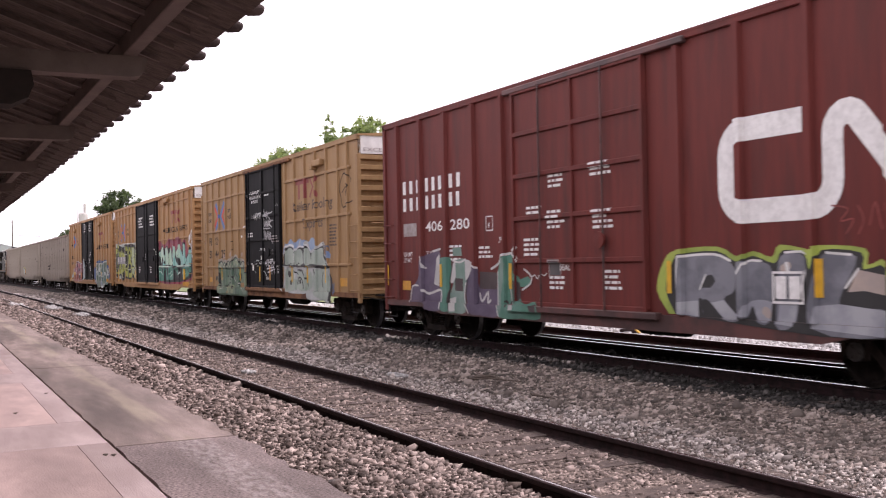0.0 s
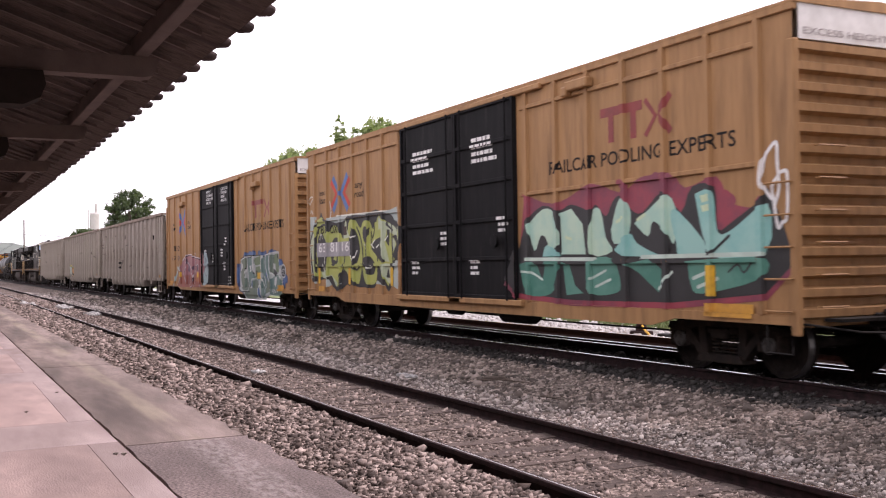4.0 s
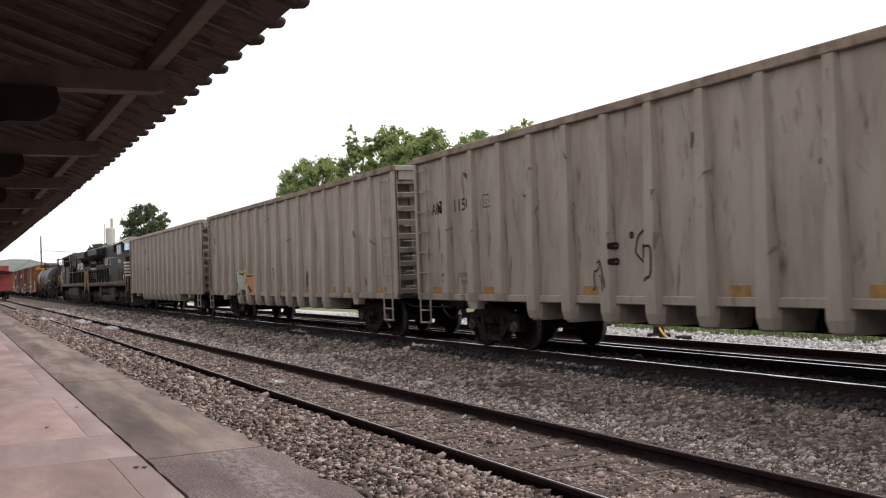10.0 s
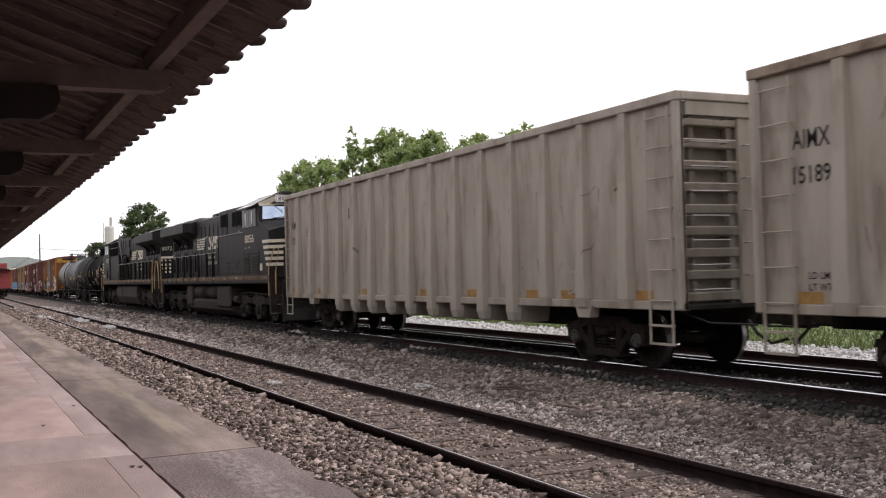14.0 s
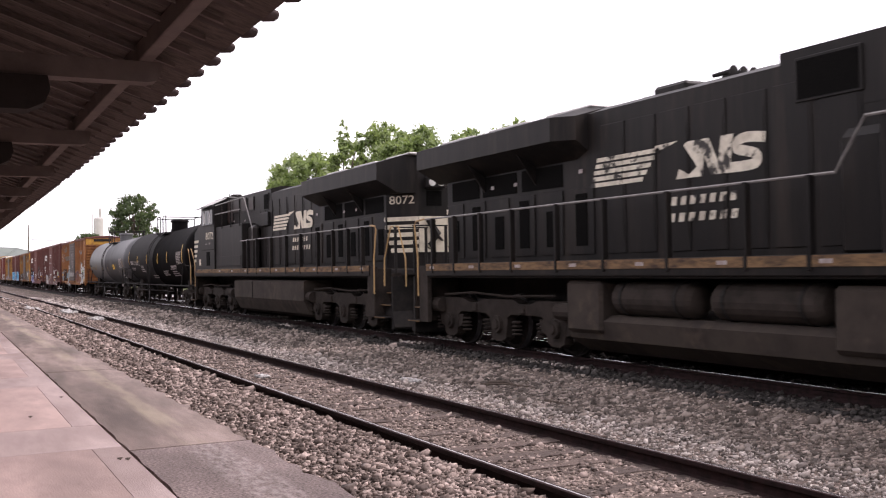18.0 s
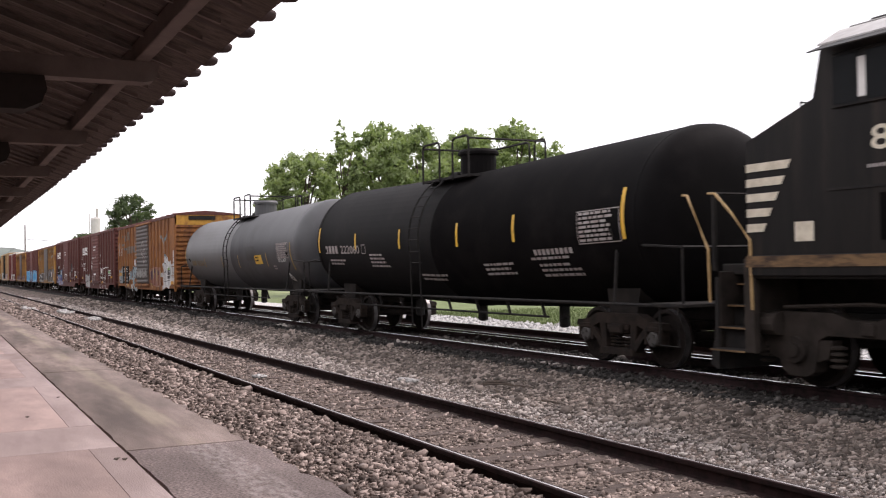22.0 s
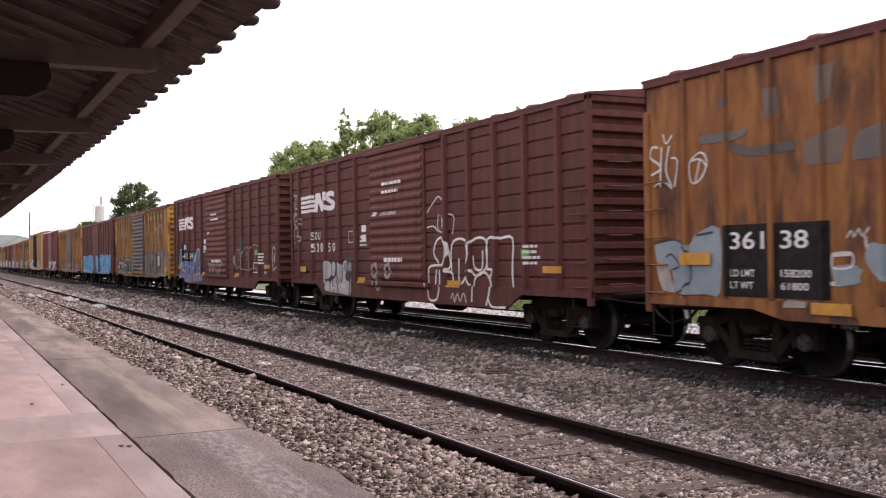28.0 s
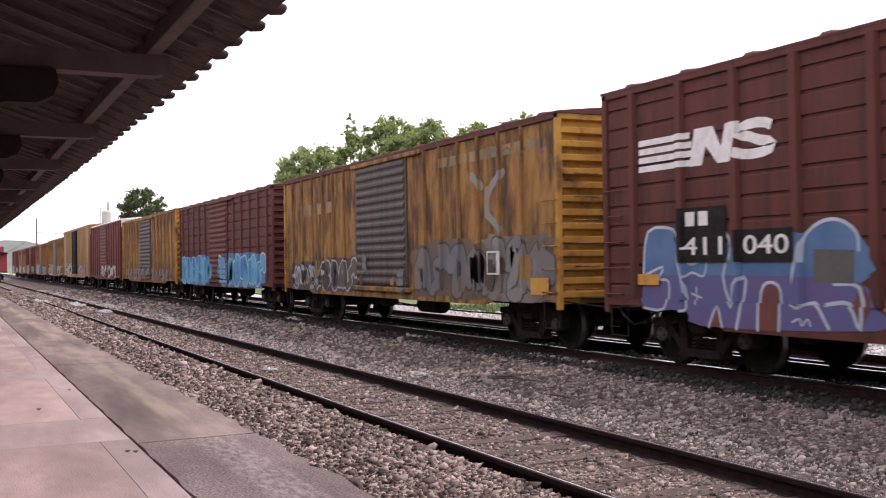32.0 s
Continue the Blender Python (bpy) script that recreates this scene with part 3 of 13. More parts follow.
class Side:
    """The relief of a car's side: a base plane with raised or sunk rectangles, on which paint lies."""

    def __init__(self, half, s=-1):
        self.half, self.s, self.rects = half, s, []

    def add(self, x0, x1, z0, z1, d, d2=None):
        self.rects.append((x0, x1, z0, z1, d, d if d2 is None else d2))

    def paint(self, polys, material, parent, name="lettering", label="", off=0.004, step=0.0):
        """Lays paint on the relief; marks that stand apart become parts of their own."""
        sets = clumps(polys) if name in ("lettering", "reflector", "placard", "decal", "patch") else [polys]
        for some in sets:
            self.coat(some, material, parent, name, label, off, step)

    def coat(self, polys, material, parent, name, label, off, step):
        verts, faces = [], []
        for i, pg in enumerate(polys):
            o = off + step * (i % 12)
            xa, xb = min(p[0] for p in pg), max(p[0] for p in pg)
            za, zb = min(p[1] for p in pg), max(p[1] for p in pg)
            near = [r for r in self.rects if r[0] < xb and r[1] > xa and r[2] < zb and r[3] > za]
            cx = sorted({-99.0, 99.0, *[e for r in near for e in r[:2] if xa < e < xb]})
            cz = sorted({-99.0, 99.0, *[e for r in near for e in r[2:4] if za < e < zb]})
            for a, b in zip(cx, cx[1:]):
                pa = clip(pg, 0, a, b) if len(cx) > 2 else pg
                if not pa:
                    continue
                for c, d in zip(cz, cz[1:]):
                    pb = clip(pa, 1, c, d) if len(cz) > 2 else pa
                    if len(pb) < 3:
                        continue
                    mx, mz = sum(p[0] for p in pb) / len(pb), sum(p[1] for p in pb) / len(pb)
                    at = max([r for r in near if r[0] <= mx <= r[1] and r[2] <= mz <= r[3]], key=lambda r: max(r[4:]), default=(0, 1, 0, 0, 0.0, 0.0))
                    k = len(verts)
                    y = self.half + o
                    verts.extend([(p[0] * -self.s, self.s * (y + at[4] + (at[5] - at[4]) * (p[0] - at[0]) / (at[1] - at[0])), p[1]) for p in pb])
                    faces.append(tuple(range(k, k + len(pb))))
        return self.place(name, verts, faces, material, parent, label)

    def place(self, name, verts, faces, material, parent, label):
        """Welds the pieces of one figure and links it; print too small to pick apart is stuff."""
        me = mesh_of(name, (verts, faces), material)
        if name in ("graffiti", "emblem", "patch"):
            b = bmesh.new()
            b.from_mesh(me)
            bmesh.ops.remove_doubles(b, verts=b.verts, dist=0.0008)
            b.to_mesh(me)
            b.free()
        ob = part(name, me, material, parent, label)
        if name == "small_print":
            tagged(ob, label or "small stencilled print", kind="stuff")
        return ob


class Round(Side):
    """The same for a lying cylinder: its axis at height zc, of radius half."""

    def __init__(self, r, zc, s=-1):
        self.half, self.s, self.rects = r, s, []
        self.zc = zc

    def coat(self, polys, material, parent, name, label, off, step):
        off += 0.008
        verts, faces = [], []
        for i, pg in enumerate(polys):
            za, zb = min(p[1] for p in pg), max(p[1] for p in pg)
            n = max(1, int((zb - za) / 0.12))
            for j in range(n):
                pb = clip(pg, 1, za + (zb - za) * j / n, za + (zb - za) * (j + 1) / n) if n > 1 else pg
                if len(pb) < 3:
                    continue
                k, r = len(verts), self.half + off
                verts.extend([(p[0] * -self.s, self.s * math.sqrt(max(0.0, r * r - (p[1] - self.zc) ** 2)), p[1]) for p in pb])
                faces.append(tuple(range(k, k + len(pb))))
        return self.place(name, verts, faces, material, parent, label)


# loose sprayed figures: hooks, waves, loops and arrows as lines in a unit box
FIGURES = [
    [[(0.0, 0.2), (0.18, 0.95), (0.34, 0.15), (0.52, 0.9), (0.68, 0.1), (0.86, 0.85), (1.0, 0.3)]],
    [arc(0.5, 0.5, 0.42, 20, 330, 9, 0.48), [(0.3, 0.45), (0.6, 0.7), (0.62, 0.35)]],
    [[(0.05, 0.05), (0.35, 0.25), (0.2, 0.6), (0.65, 0.75), (0.95, 1.0)], [(0.6, 0.98), (0.95, 1.0), (0.98, 0.62)]],
    [[(0.1, 0.95), (0.55, 0.8), (0.3, 0.5), (0.75, 0.42), (0.5, 0.05)], [(0.75, 0.9), (0.92, 0.45), (0.8, 0.05)]],
    [arc(0.36, 0.62, 0.32, -60, 260, 8, 0.34), arc(0.68, 0.34, 0.28, 120, 440, 8, 0.32)],
    [[(0.02, 0.55), (0.3, 1.0), (0.45, 0.5), (0.25, 0.1), (0.7, 0.0), (0.98, 0.5), (0.72, 0.95)]],
    [[(0.0, 0.3), (0.3, 0.9), (0.45, 0.2), (0.2, 0.05), (0.55, 0.6), (0.75, 0.95), (0.8, 0.3), (0.5, 0.15), (1.0, 0.7)]],
    [arc(0.5, 0.2, 0.46, 0, 180, 8, 0.75), arc(0.5, 0.1, 0.22, 10, 170, 6, 0.4)],
]


def soft_line(pts, n=4):
    """Rounds the corners of a line."""
    out = []
    P = [Vector(p) for p in pts]
    for i in range(len(P) - 1):
        p0, p1, p2, p3 = P[max(i - 1, 0)], P[i], P[i + 1], P[min(i + 2, len(P) - 1)]
        for k in range(n):
            t = k / n
            q = 0.5 * ((2 * p1) + (p2 - p0) * t + (2 * p0 - 5 * p1 + 4 * p2 - p3) * t * t + (3 * p1 - p0 - 3 * p2 + p3) * t ** 3)
            out.append((q.x, q.y))
    out.append(tuple(P[-1]))
    return out


def blob(x0, x1, z0, z1, rnd, rough=0.12, n=44):
    cx, cz, a, b = (x0 + x1) / 2, (z0 + z1) / 2, (x1 - x0) / 2, (z1 - z0) / 2
    pts, ph = [], [rnd.uniform(0, 6.28) for _ in range(3)]
    for i in range(n):
        t = 6.28319 * i / n
        c, s = math.cos(t), math.sin(t)
        k = 1 + rough * (math.sin(5 * t + ph[0]) * 0.5 + math.sin(9 * t + ph[1]) * 0.4 + math.sin(14 * t + ph[2]) * 0.3)
        e = 0.45
        pts.append((cx + a * k * math.copysign(abs(c) ** e, c), cz + b * k * math.copysign(abs(s) ** e, s)))
    return poly(pts)


def graffiti(side, parent, x0, x1, z0, z1, n, seed, back, edge, fill, shine=None, weight=0.34, label="", lean=0.06):
    """A sprayed piece: a cloud behind, then n swollen outlined figures with cuts and bright strokes on them."""
    rnd = random.Random(seed)
    if back is not None:
        side.paint([c for c in (clip(p, 1, z0 - 0.005, 99) for p in blob(x0 - 0.1, x1 + 0.1, z0 - 0.03, z1 + 0.06, rnd)) if len(c) > 2], back, parent, "graffiti", label or "sprayed cloud of graffiti colour", 0.004)
    w, h = (x1 - x0) / n, z1 - z0
    line = (0.022 + 0.03 * min(w, h)) * max(1.0, weight * 1.8)
    thick = min(0.34 * w, 0.27 * h)
    for i in range(n):
        xa, za = x0 + (i - 0.02) * w + thick * 0.4, z0 + thick * 0.5
        sx, sz, o = w * 1.04 - thick * 0.8, h - thick, 0.0008 * (i % 2)
        for j, ln in enumerate(FIGURES[(seed + 3 * i) % len(FIGURES)]):
            pts = [(xa + (p[0] + rnd.uniform(-0.05, 0.05)) * sx + lean * p[1] * sz, za + min(1.0, max(0.0, p[1] + rnd.uniform(-0.06, 0.06))) * sz) for p in ln]
            run_ = soft_line(pts, 3)
            wide = thick * rnd.uniform(0.85, 1.15)
            side.paint([c for c in (clip(p, 1, z0 - 0.005, 99) for p in stroke(run_, wide + 2 * line)) if len(c) > 2], edge, parent, "graffiti", label or "outline of a sprayed graffiti figure", 0.008 + o + 0.0003 * j)
            side.paint(stroke(run_, wide), fill, parent, "graffiti", label or "coloured fill of a sprayed graffiti figure", 0.011 + o + 0.0003 * j)
            if weight > 0.8:
                side.paint(stroke(run_[1:-1], line * 0.9), edge, parent, "graffiti", "sprayed cut line in the figure", 0.0145 + o)
            if shine is not None:
                k = max(2, len(run_) // 2)
                side.paint(stroke([(p[0] - wide * 0.22, p[1] + wide * 0.2) for p in run_[:k + 1]], line * 0.9, line * 0.4), shine, parent, "graffiti", "light stroke on sprayed graffiti", 0.017 + o)


def mural(side, parent, material, off, items, under=None):
    """A layer of a larger sprayed piece: outlines to fill (width 0) and lines to draw, in the car's space."""
    for k, (w, pts) in enumerate(items):
        if w and under is not None:
            side.paint(stroke(soft_line([(p[0] + 0.03, p[1] - 0.02) for p in pts], 3), w * 2.4), under, parent, "graffiti", "dark edge of a sprayed line", off - 0.0006 + 0.00005 * k)
        side.paint(stroke(soft_line(pts, 3), w) if w else poly(soft_line(pts + pts[:1], 3)[:-1] if len(pts) > 5 else pts), material, parent, "graffiti", "line of a sprayed graffiti piece" if w else "sprayed field of a graffiti piece", off + 0.0001 * k)


def scrawl(side, parent, x0, x1, z0, z1, n, seed, material, t=0.03):
    """Thin sprayed lines."""
    rnd = random.Random(seed)
    w = (x1 - x0) / n
    for i in range(n):
        for j, ln in enumerate(FIGURES[(seed + i * 5) % len(FIGURES)]):
            pts = [(x0 + (i + 0.1 + 0.9 * p[0] + rnd.uniform(-0.06, 0.06)) * w, z0 + (z1 - z0) * (p[1] + rnd.uniform(-0.08, 0.08))) for p in ln]
            side.paint(stroke(soft_line(pts), t), material, parent, "graffiti", "thin sprayed scrawl", 0.007 + 0.0006 * j)


def bubble_outline(side, parent, x0, x1, z0, z1, n, seed, material, t=0.03):
    """Swollen figures sprayed in outline alone."""
    rnd = random.Random(seed)
    w, h = (x1 - x0) / n, z1 - z0
    for i in range(n):
        a, b = x0 + i * w, x0 + (i + 0.92) * w
        top = z1 - h * rnd.uniform(0.0, 0.2)
        pts = [(a, z0 + 0.08 * h), (a - 0.03 * w, z0 + 0.5 * h), (a + 0.08 * w, top - 0.1 * h), ((a + b) / 2, top), (b - 0.06 * w, top - 0.12 * h), (b, z0 + 0.5 * h), (b - 0.02 * w, z0 + 0.04 * h), ((a + b) / 2, z0 + h * rnd.uniform(0.0, 0.2)), (a + 0.02 * w, z0 + 0.06 * h)]
        side.paint(stroke(soft_line(pts), t), material, parent, "graffiti", "figure sprayed in pale outline", 0.007 + 0.0005 * (i % 2))
        c = [((a + b) / 2 - 0.1 * w, z0 + 0.62 * h), ((a + b) / 2 + 0.1 * w, z0 + 0.75 * h), ((a + b) / 2 + 0.12 * w, z0 + 0.5 * h), ((a + b) / 2 - 0.08 * w, z0 + 0.4 * h)]
        side.paint(stroke(soft_line(c), t * 0.8), material, parent, "graffiti", "short sprayed line", 0.0078)

# ---- the place: platform, tracks, ground ----
NEAR_Y, MAIN_Y, FAR_Y = 4.785, 10.89, 12.78      # middles of the three tracks
GAUGE = 1.505

FINE_Y = [2.2, 2.62, 2.9, 3.2, 3.6, 3.9, 4.06, 5.9, 6.4, 7.4, 8.4, 9.2, 9.35, 9.7, 12.2, 14.4, 15.5, 17.0, 18.3, 20.0, 24.0]


def ground_height(y):
    """The ballast's lie across the tracks."""
    ys = [-9, 2.2, 2.62, 2.9, 3.2, 3.9, 4.06, 5.8, 6.6, 7.6, 8.8, 9.5, 12.0, 14.3, 15.5, 17.0, 40, 4000]
    zs = [-0.4, -0.30, -0.12, -0.105, -0.09, -0.095, -0.145, -0.145, -0.17, -0.25, -0.24, -0.16, -0.16, -0.20, -0.3, -0.36, -0.5, -0.5]
    return float(np.interp(y, ys, zs))


def build_ground():
    m = shape()
    xs = [-4000, -1500, -600, -300, -160, -100, -60, -40] + [-30 + 0.75 * i for i in range(49)] + [12, 30, 80, 300, 1500, 4000]
    ys = [-4000, -600, -60, -9] + FINE_Y + [40, 80, 200, 600, 1500, 4000]
    v = [(x, y, ground_height(y)) for x in xs for y in ys]
    n = len(ys)
    f = [(i * n + j, (i + 1) * n + j, (i + 1) * n + j + 1, i * n + j + 1) for i in range(len(xs) - 1) for j in range(n - 1)]
    g = part("ground", put(m, v, f), M_GRAVEL)
    g.data.materials.append(M_GRASS)
    g.data.materials.append(M_PALE)
    g.data.materials.append(M_OILSHADE)
    # index 3, the strip under the train, carries its shade as colour
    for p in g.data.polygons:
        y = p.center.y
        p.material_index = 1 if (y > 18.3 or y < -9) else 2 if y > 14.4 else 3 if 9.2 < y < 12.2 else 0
    tagged(g, "ballast and grass around the railway tracks", "ground", kind="structure")


build_ground()

RAIL_FOOT = [(-0.075, -0.171), (-0.075, -0.158), (-0.018, -0.138), (-0.010, -0.12), (-0.010, -0.055), (-0.034, -0.042), (-0.036, -0.008)]


def build_track(y, top, label, x0, x1, pitch, show_ties, tie_z):
    t = thing("railway_track", label, "railway track", kind="structure")
    for sy in (-1, 1):
        yy = y + sy * GAUGE / 2
        prof = [(yy + a, b) for a, b in RAIL_FOOT] + [(yy - a, b) for a, b in reversed(RAIL_FOOT)]
        rail = part("rail", sweep_x(shape(), prof, x0, x1, True), M_RUST, t, "rusty steel rail")
        # on the old rails the worn strip is narrowed to their highlight's width
        w = 0.030 if top is M_SHINE else 0.011
        cap = [(yy - 0.035, -0.009), (yy - 0.030, -0.0045), (yy, -0.0035), (yy + 0.030, -0.0045), (yy + 0.035, -0.009)]
        part("rail_crown", sweep_x(shape(), cap, x0, x1, True), M_RUST, rail)
        head = [(yy - w - 0.004, -0.009), (yy - w, -0.002), (yy, 0.0), (yy + w, -0.002), (yy + w + 0.004, -0.009)]
        part("rail_head", sweep_x(shape(), head, x0, x1, True), top, rail, "worn running surface of the rail")
    if show_ties:
        rnd = random.Random(7)
        kinds = []
        for k in range(4):
            m = shape()
            n = 7
            prof = []
            for i in range(n):
                prof.append((0.115 + rnd.uniform(-0.015, 0.012), -1.3 + 2.6 * i / (n - 1)))
            top_v = [(w + rnd.uniform(-0.01, 0.01), yy, rnd.uniform(-0.012, 0.008)) for w, yy in prof] + [(-w + rnd.uniform(-0.01, 0.01), yy, rnd.uniform(-0.012, 0.008)) for w, yy in prof]
            v = top_v + [(a, b, -0.18) for a, b, c in top_v]
            f = [(i, i + 1, n + i + 1, n + i) for i in range(n - 1)]
            f += [(i, 2 * n + i, 2 * n + i + 1, i + 1) for i in range(n - 1)] + [(n + i, n + i + 1, 3 * n + i + 1, 3 * n + i) for i in range(n - 1)]
            f += [(0, n, 3 * n, 2 * n), (n - 1, 3 * n - 1, 4 * n - 1, 2 * n - 1)]
            kinds.append(fix(mesh_of("tie", put(m, v, f), M_TIE)))
        i = 0
        x = x0 if x0 > -60 else -60.0
        while x < min(x1, 6.0):
            o = part("tie", kinds[i % 4], M_TIE, t)
            o.matrix_basis = pose(x + rnd.uniform(-0.05, 0.05), y + rnd.uniform(-0.06, 0.06), tie_z + rnd.uniform(-0.012, 0.006), 0, 0, rnd.uniform(-1.5, 1.5))
            x += pitch
            i += 1
        plate = fix(mesh_of("tie_plate", box(shape(), -0.09, 0.09, -0.17, 0.17, 0, 0.018, 0.005), M_RUST))
        for k in range(40):
            for sy in (-1, 1):
                o = part("tie_plate", plate, M_RUST, t)
                o.matrix_basis = pose(-21.5 + 0.53 * k, y + sy * GAUGE / 2, -0.172)
    return t


build_track(NEAR_Y, M_RAILTOP, "old side track with rusty rails and weathered wooden ties", -400, 40, 0.53, True, -0.136)
build_track(MAIN_Y, M_SHINE, "main track with polished rail heads on dark ballast", -600, 60, 0.53, True, -0.165)
build_track(FAR_Y, M_SHINE, "further track on pale gravel", -600, 60, 0.6, False, -0.2)


def rock_field(name, label, area, count, size, seed, material, zoff=0.0, power=1.0):
    """Loose angular stones, thickest near the platform's end of the stretch."""
    rng = np.random.default_rng(seed)
    base_v, base_f = [], None
    for k in range(6):
        b = bmesh.new()
        bmesh.ops.create_cube(b, size=1.45)
        v = np.array([p.co[:] for p in b.verts])
        bmesh.ops.triangulate(b, faces=b.faces)
        base_f = np.array([[q.index for q in f.verts] for f in b.faces])
        b.free()
        # a block with its corners knocked about
        v = v * rng.uniform(0.62, 1.2, (len(v), 1)) + rng.normal(0, 0.17, v.shape)
        base_v.append(v)
    nv, nf = len(base_v[0]), len(base_f)
    x0, x1, y0, y1 = area
    u = rng.random(count) ** power
    px = x1 + (x0 - x1) * u
    py = rng.uniform(y0, y1, count)
    pz = np.array([ground_height(y) for y in py]) + zoff
    sc = size * np.exp(rng.normal(0, 0.38, count)) * np.clip(0.82 + np.abs(px) / 48, 0.9, 2.4)
    kinds = rng.integers(0, 6, count)
    ang = rng.uniform(0, 6.283, (count, 3))
    V = np.empty((count, nv, 3))
    c, s = np.cos(ang), np.sin(ang)
    src = np.array(base_v)[kinds] * (sc[:, None, None] * np.array([1.0, 0.85, 0.62]))
    X, Y, Z = src[..., 0], src[..., 1], src[..., 2]
    a, b_ = c[:, :1], s[:, :1]
    X, Y = X * a - Y * b_, X * b_ + Y * a
    a, b_ = np.cos(ang[:, 1:2] * 0.16), np.sin(ang[:, 1:2] * 0.16)
    X, Z = X * a - Z * b_, X * b_ + Z * a
    V[..., 0], V[..., 1], V[..., 2] = X + px[:, None], Y + py[:, None], Z + pz[:, None] + sc[:, None] * 0.25
    F = (base_f[None] + (np.arange(count) * nv)[:, None, None]).reshape(-1, 3)
    me = bpy.data.meshes.new(name)
    me.vertices.add(count * nv)
    me.vertices.foreach_set("co", V.reshape(-1))
    me.loops.add(F.size)
    me.loops.foreach_set("vertex_index", F.reshape(-1).astype(np.int32))
    me.polygons.add(len(F))
    me.polygons.foreach_set("loop_start", np.arange(0, F.size, 3, dtype=np.int32))
    me.polygons.foreach_set("loop_total", np.full(len(F), 3, dtype=np.int32))
    me.materials.append(material)
    me.update()
    me.validate()
    return tagged(new(name, me), label, "gravel", kind="stuff")


rock_field("ballast_stones", "coarse brown-grey ballast stones beside the platform", (-75, -4.5, 2.62, 3.98), 46000, 0.0195, 3, M_STONE, power=2.6)
rock_field("ballast_stones", "ballast stones and grit between the old rails", (-75, -3.0, 4.1, 5.45), 15000, 0.0165, 4, M_STONE, -0.004, 2.5)
rock_field("ballast_stones", "pale dusty ballast beside the old track", (-80, -1.5, 5.6, 7.2), 34000, 0.0175, 5, M_STONE2, power=2.4)
rock_field("ballast_stones", "brown-grey ballast on the main track's shoulder", (-80, -1.5, 6.8, 9.3), 46000, 0.0215, 7, M_STONE3, power=2.1)
rock_field("ballast_stones", "dark oily ballast under the main track, the train's shade in its colour", (-60, -3, 9.15, 12.2), 13000, 0.024, 6, M_STONE4, power=1.7)
rock_field("gravel_stones", "pale gravel beyond the tracks", (-46, -8, 13.6, 18.4), 10000, 0.034, 8, M_PALE, power=1.0)
for k, (x, y, a, b) in enumerate(((-15.9, 9.75, 0.55, 0.14), (-14.7, 9.75, 0.5, 0.14), (-21.6, 9.9, 0.6, 0.14), (-30.5, 9.8, 0.8, 0.15), (-53.0, 4.0, 1.6, 0.25), (-48.0, 5.15, 1.3, 0.25), (-40.0, 5.3, 1.0, 0.2), (-16.1, 4.7, 0.12, 0.08), (-14.4, 6.6, 0.2, 0.1))):
    rock_field("pale_stones", "small spill of pale dusty stones on the ballast", (x - a, x + a, y - b, y + b), 45 if y > 9 else 130, 0.013 + 0.0004 * abs(x), 30 + k, M_STONE2 if y > 9 else M_PALE, 0.02)

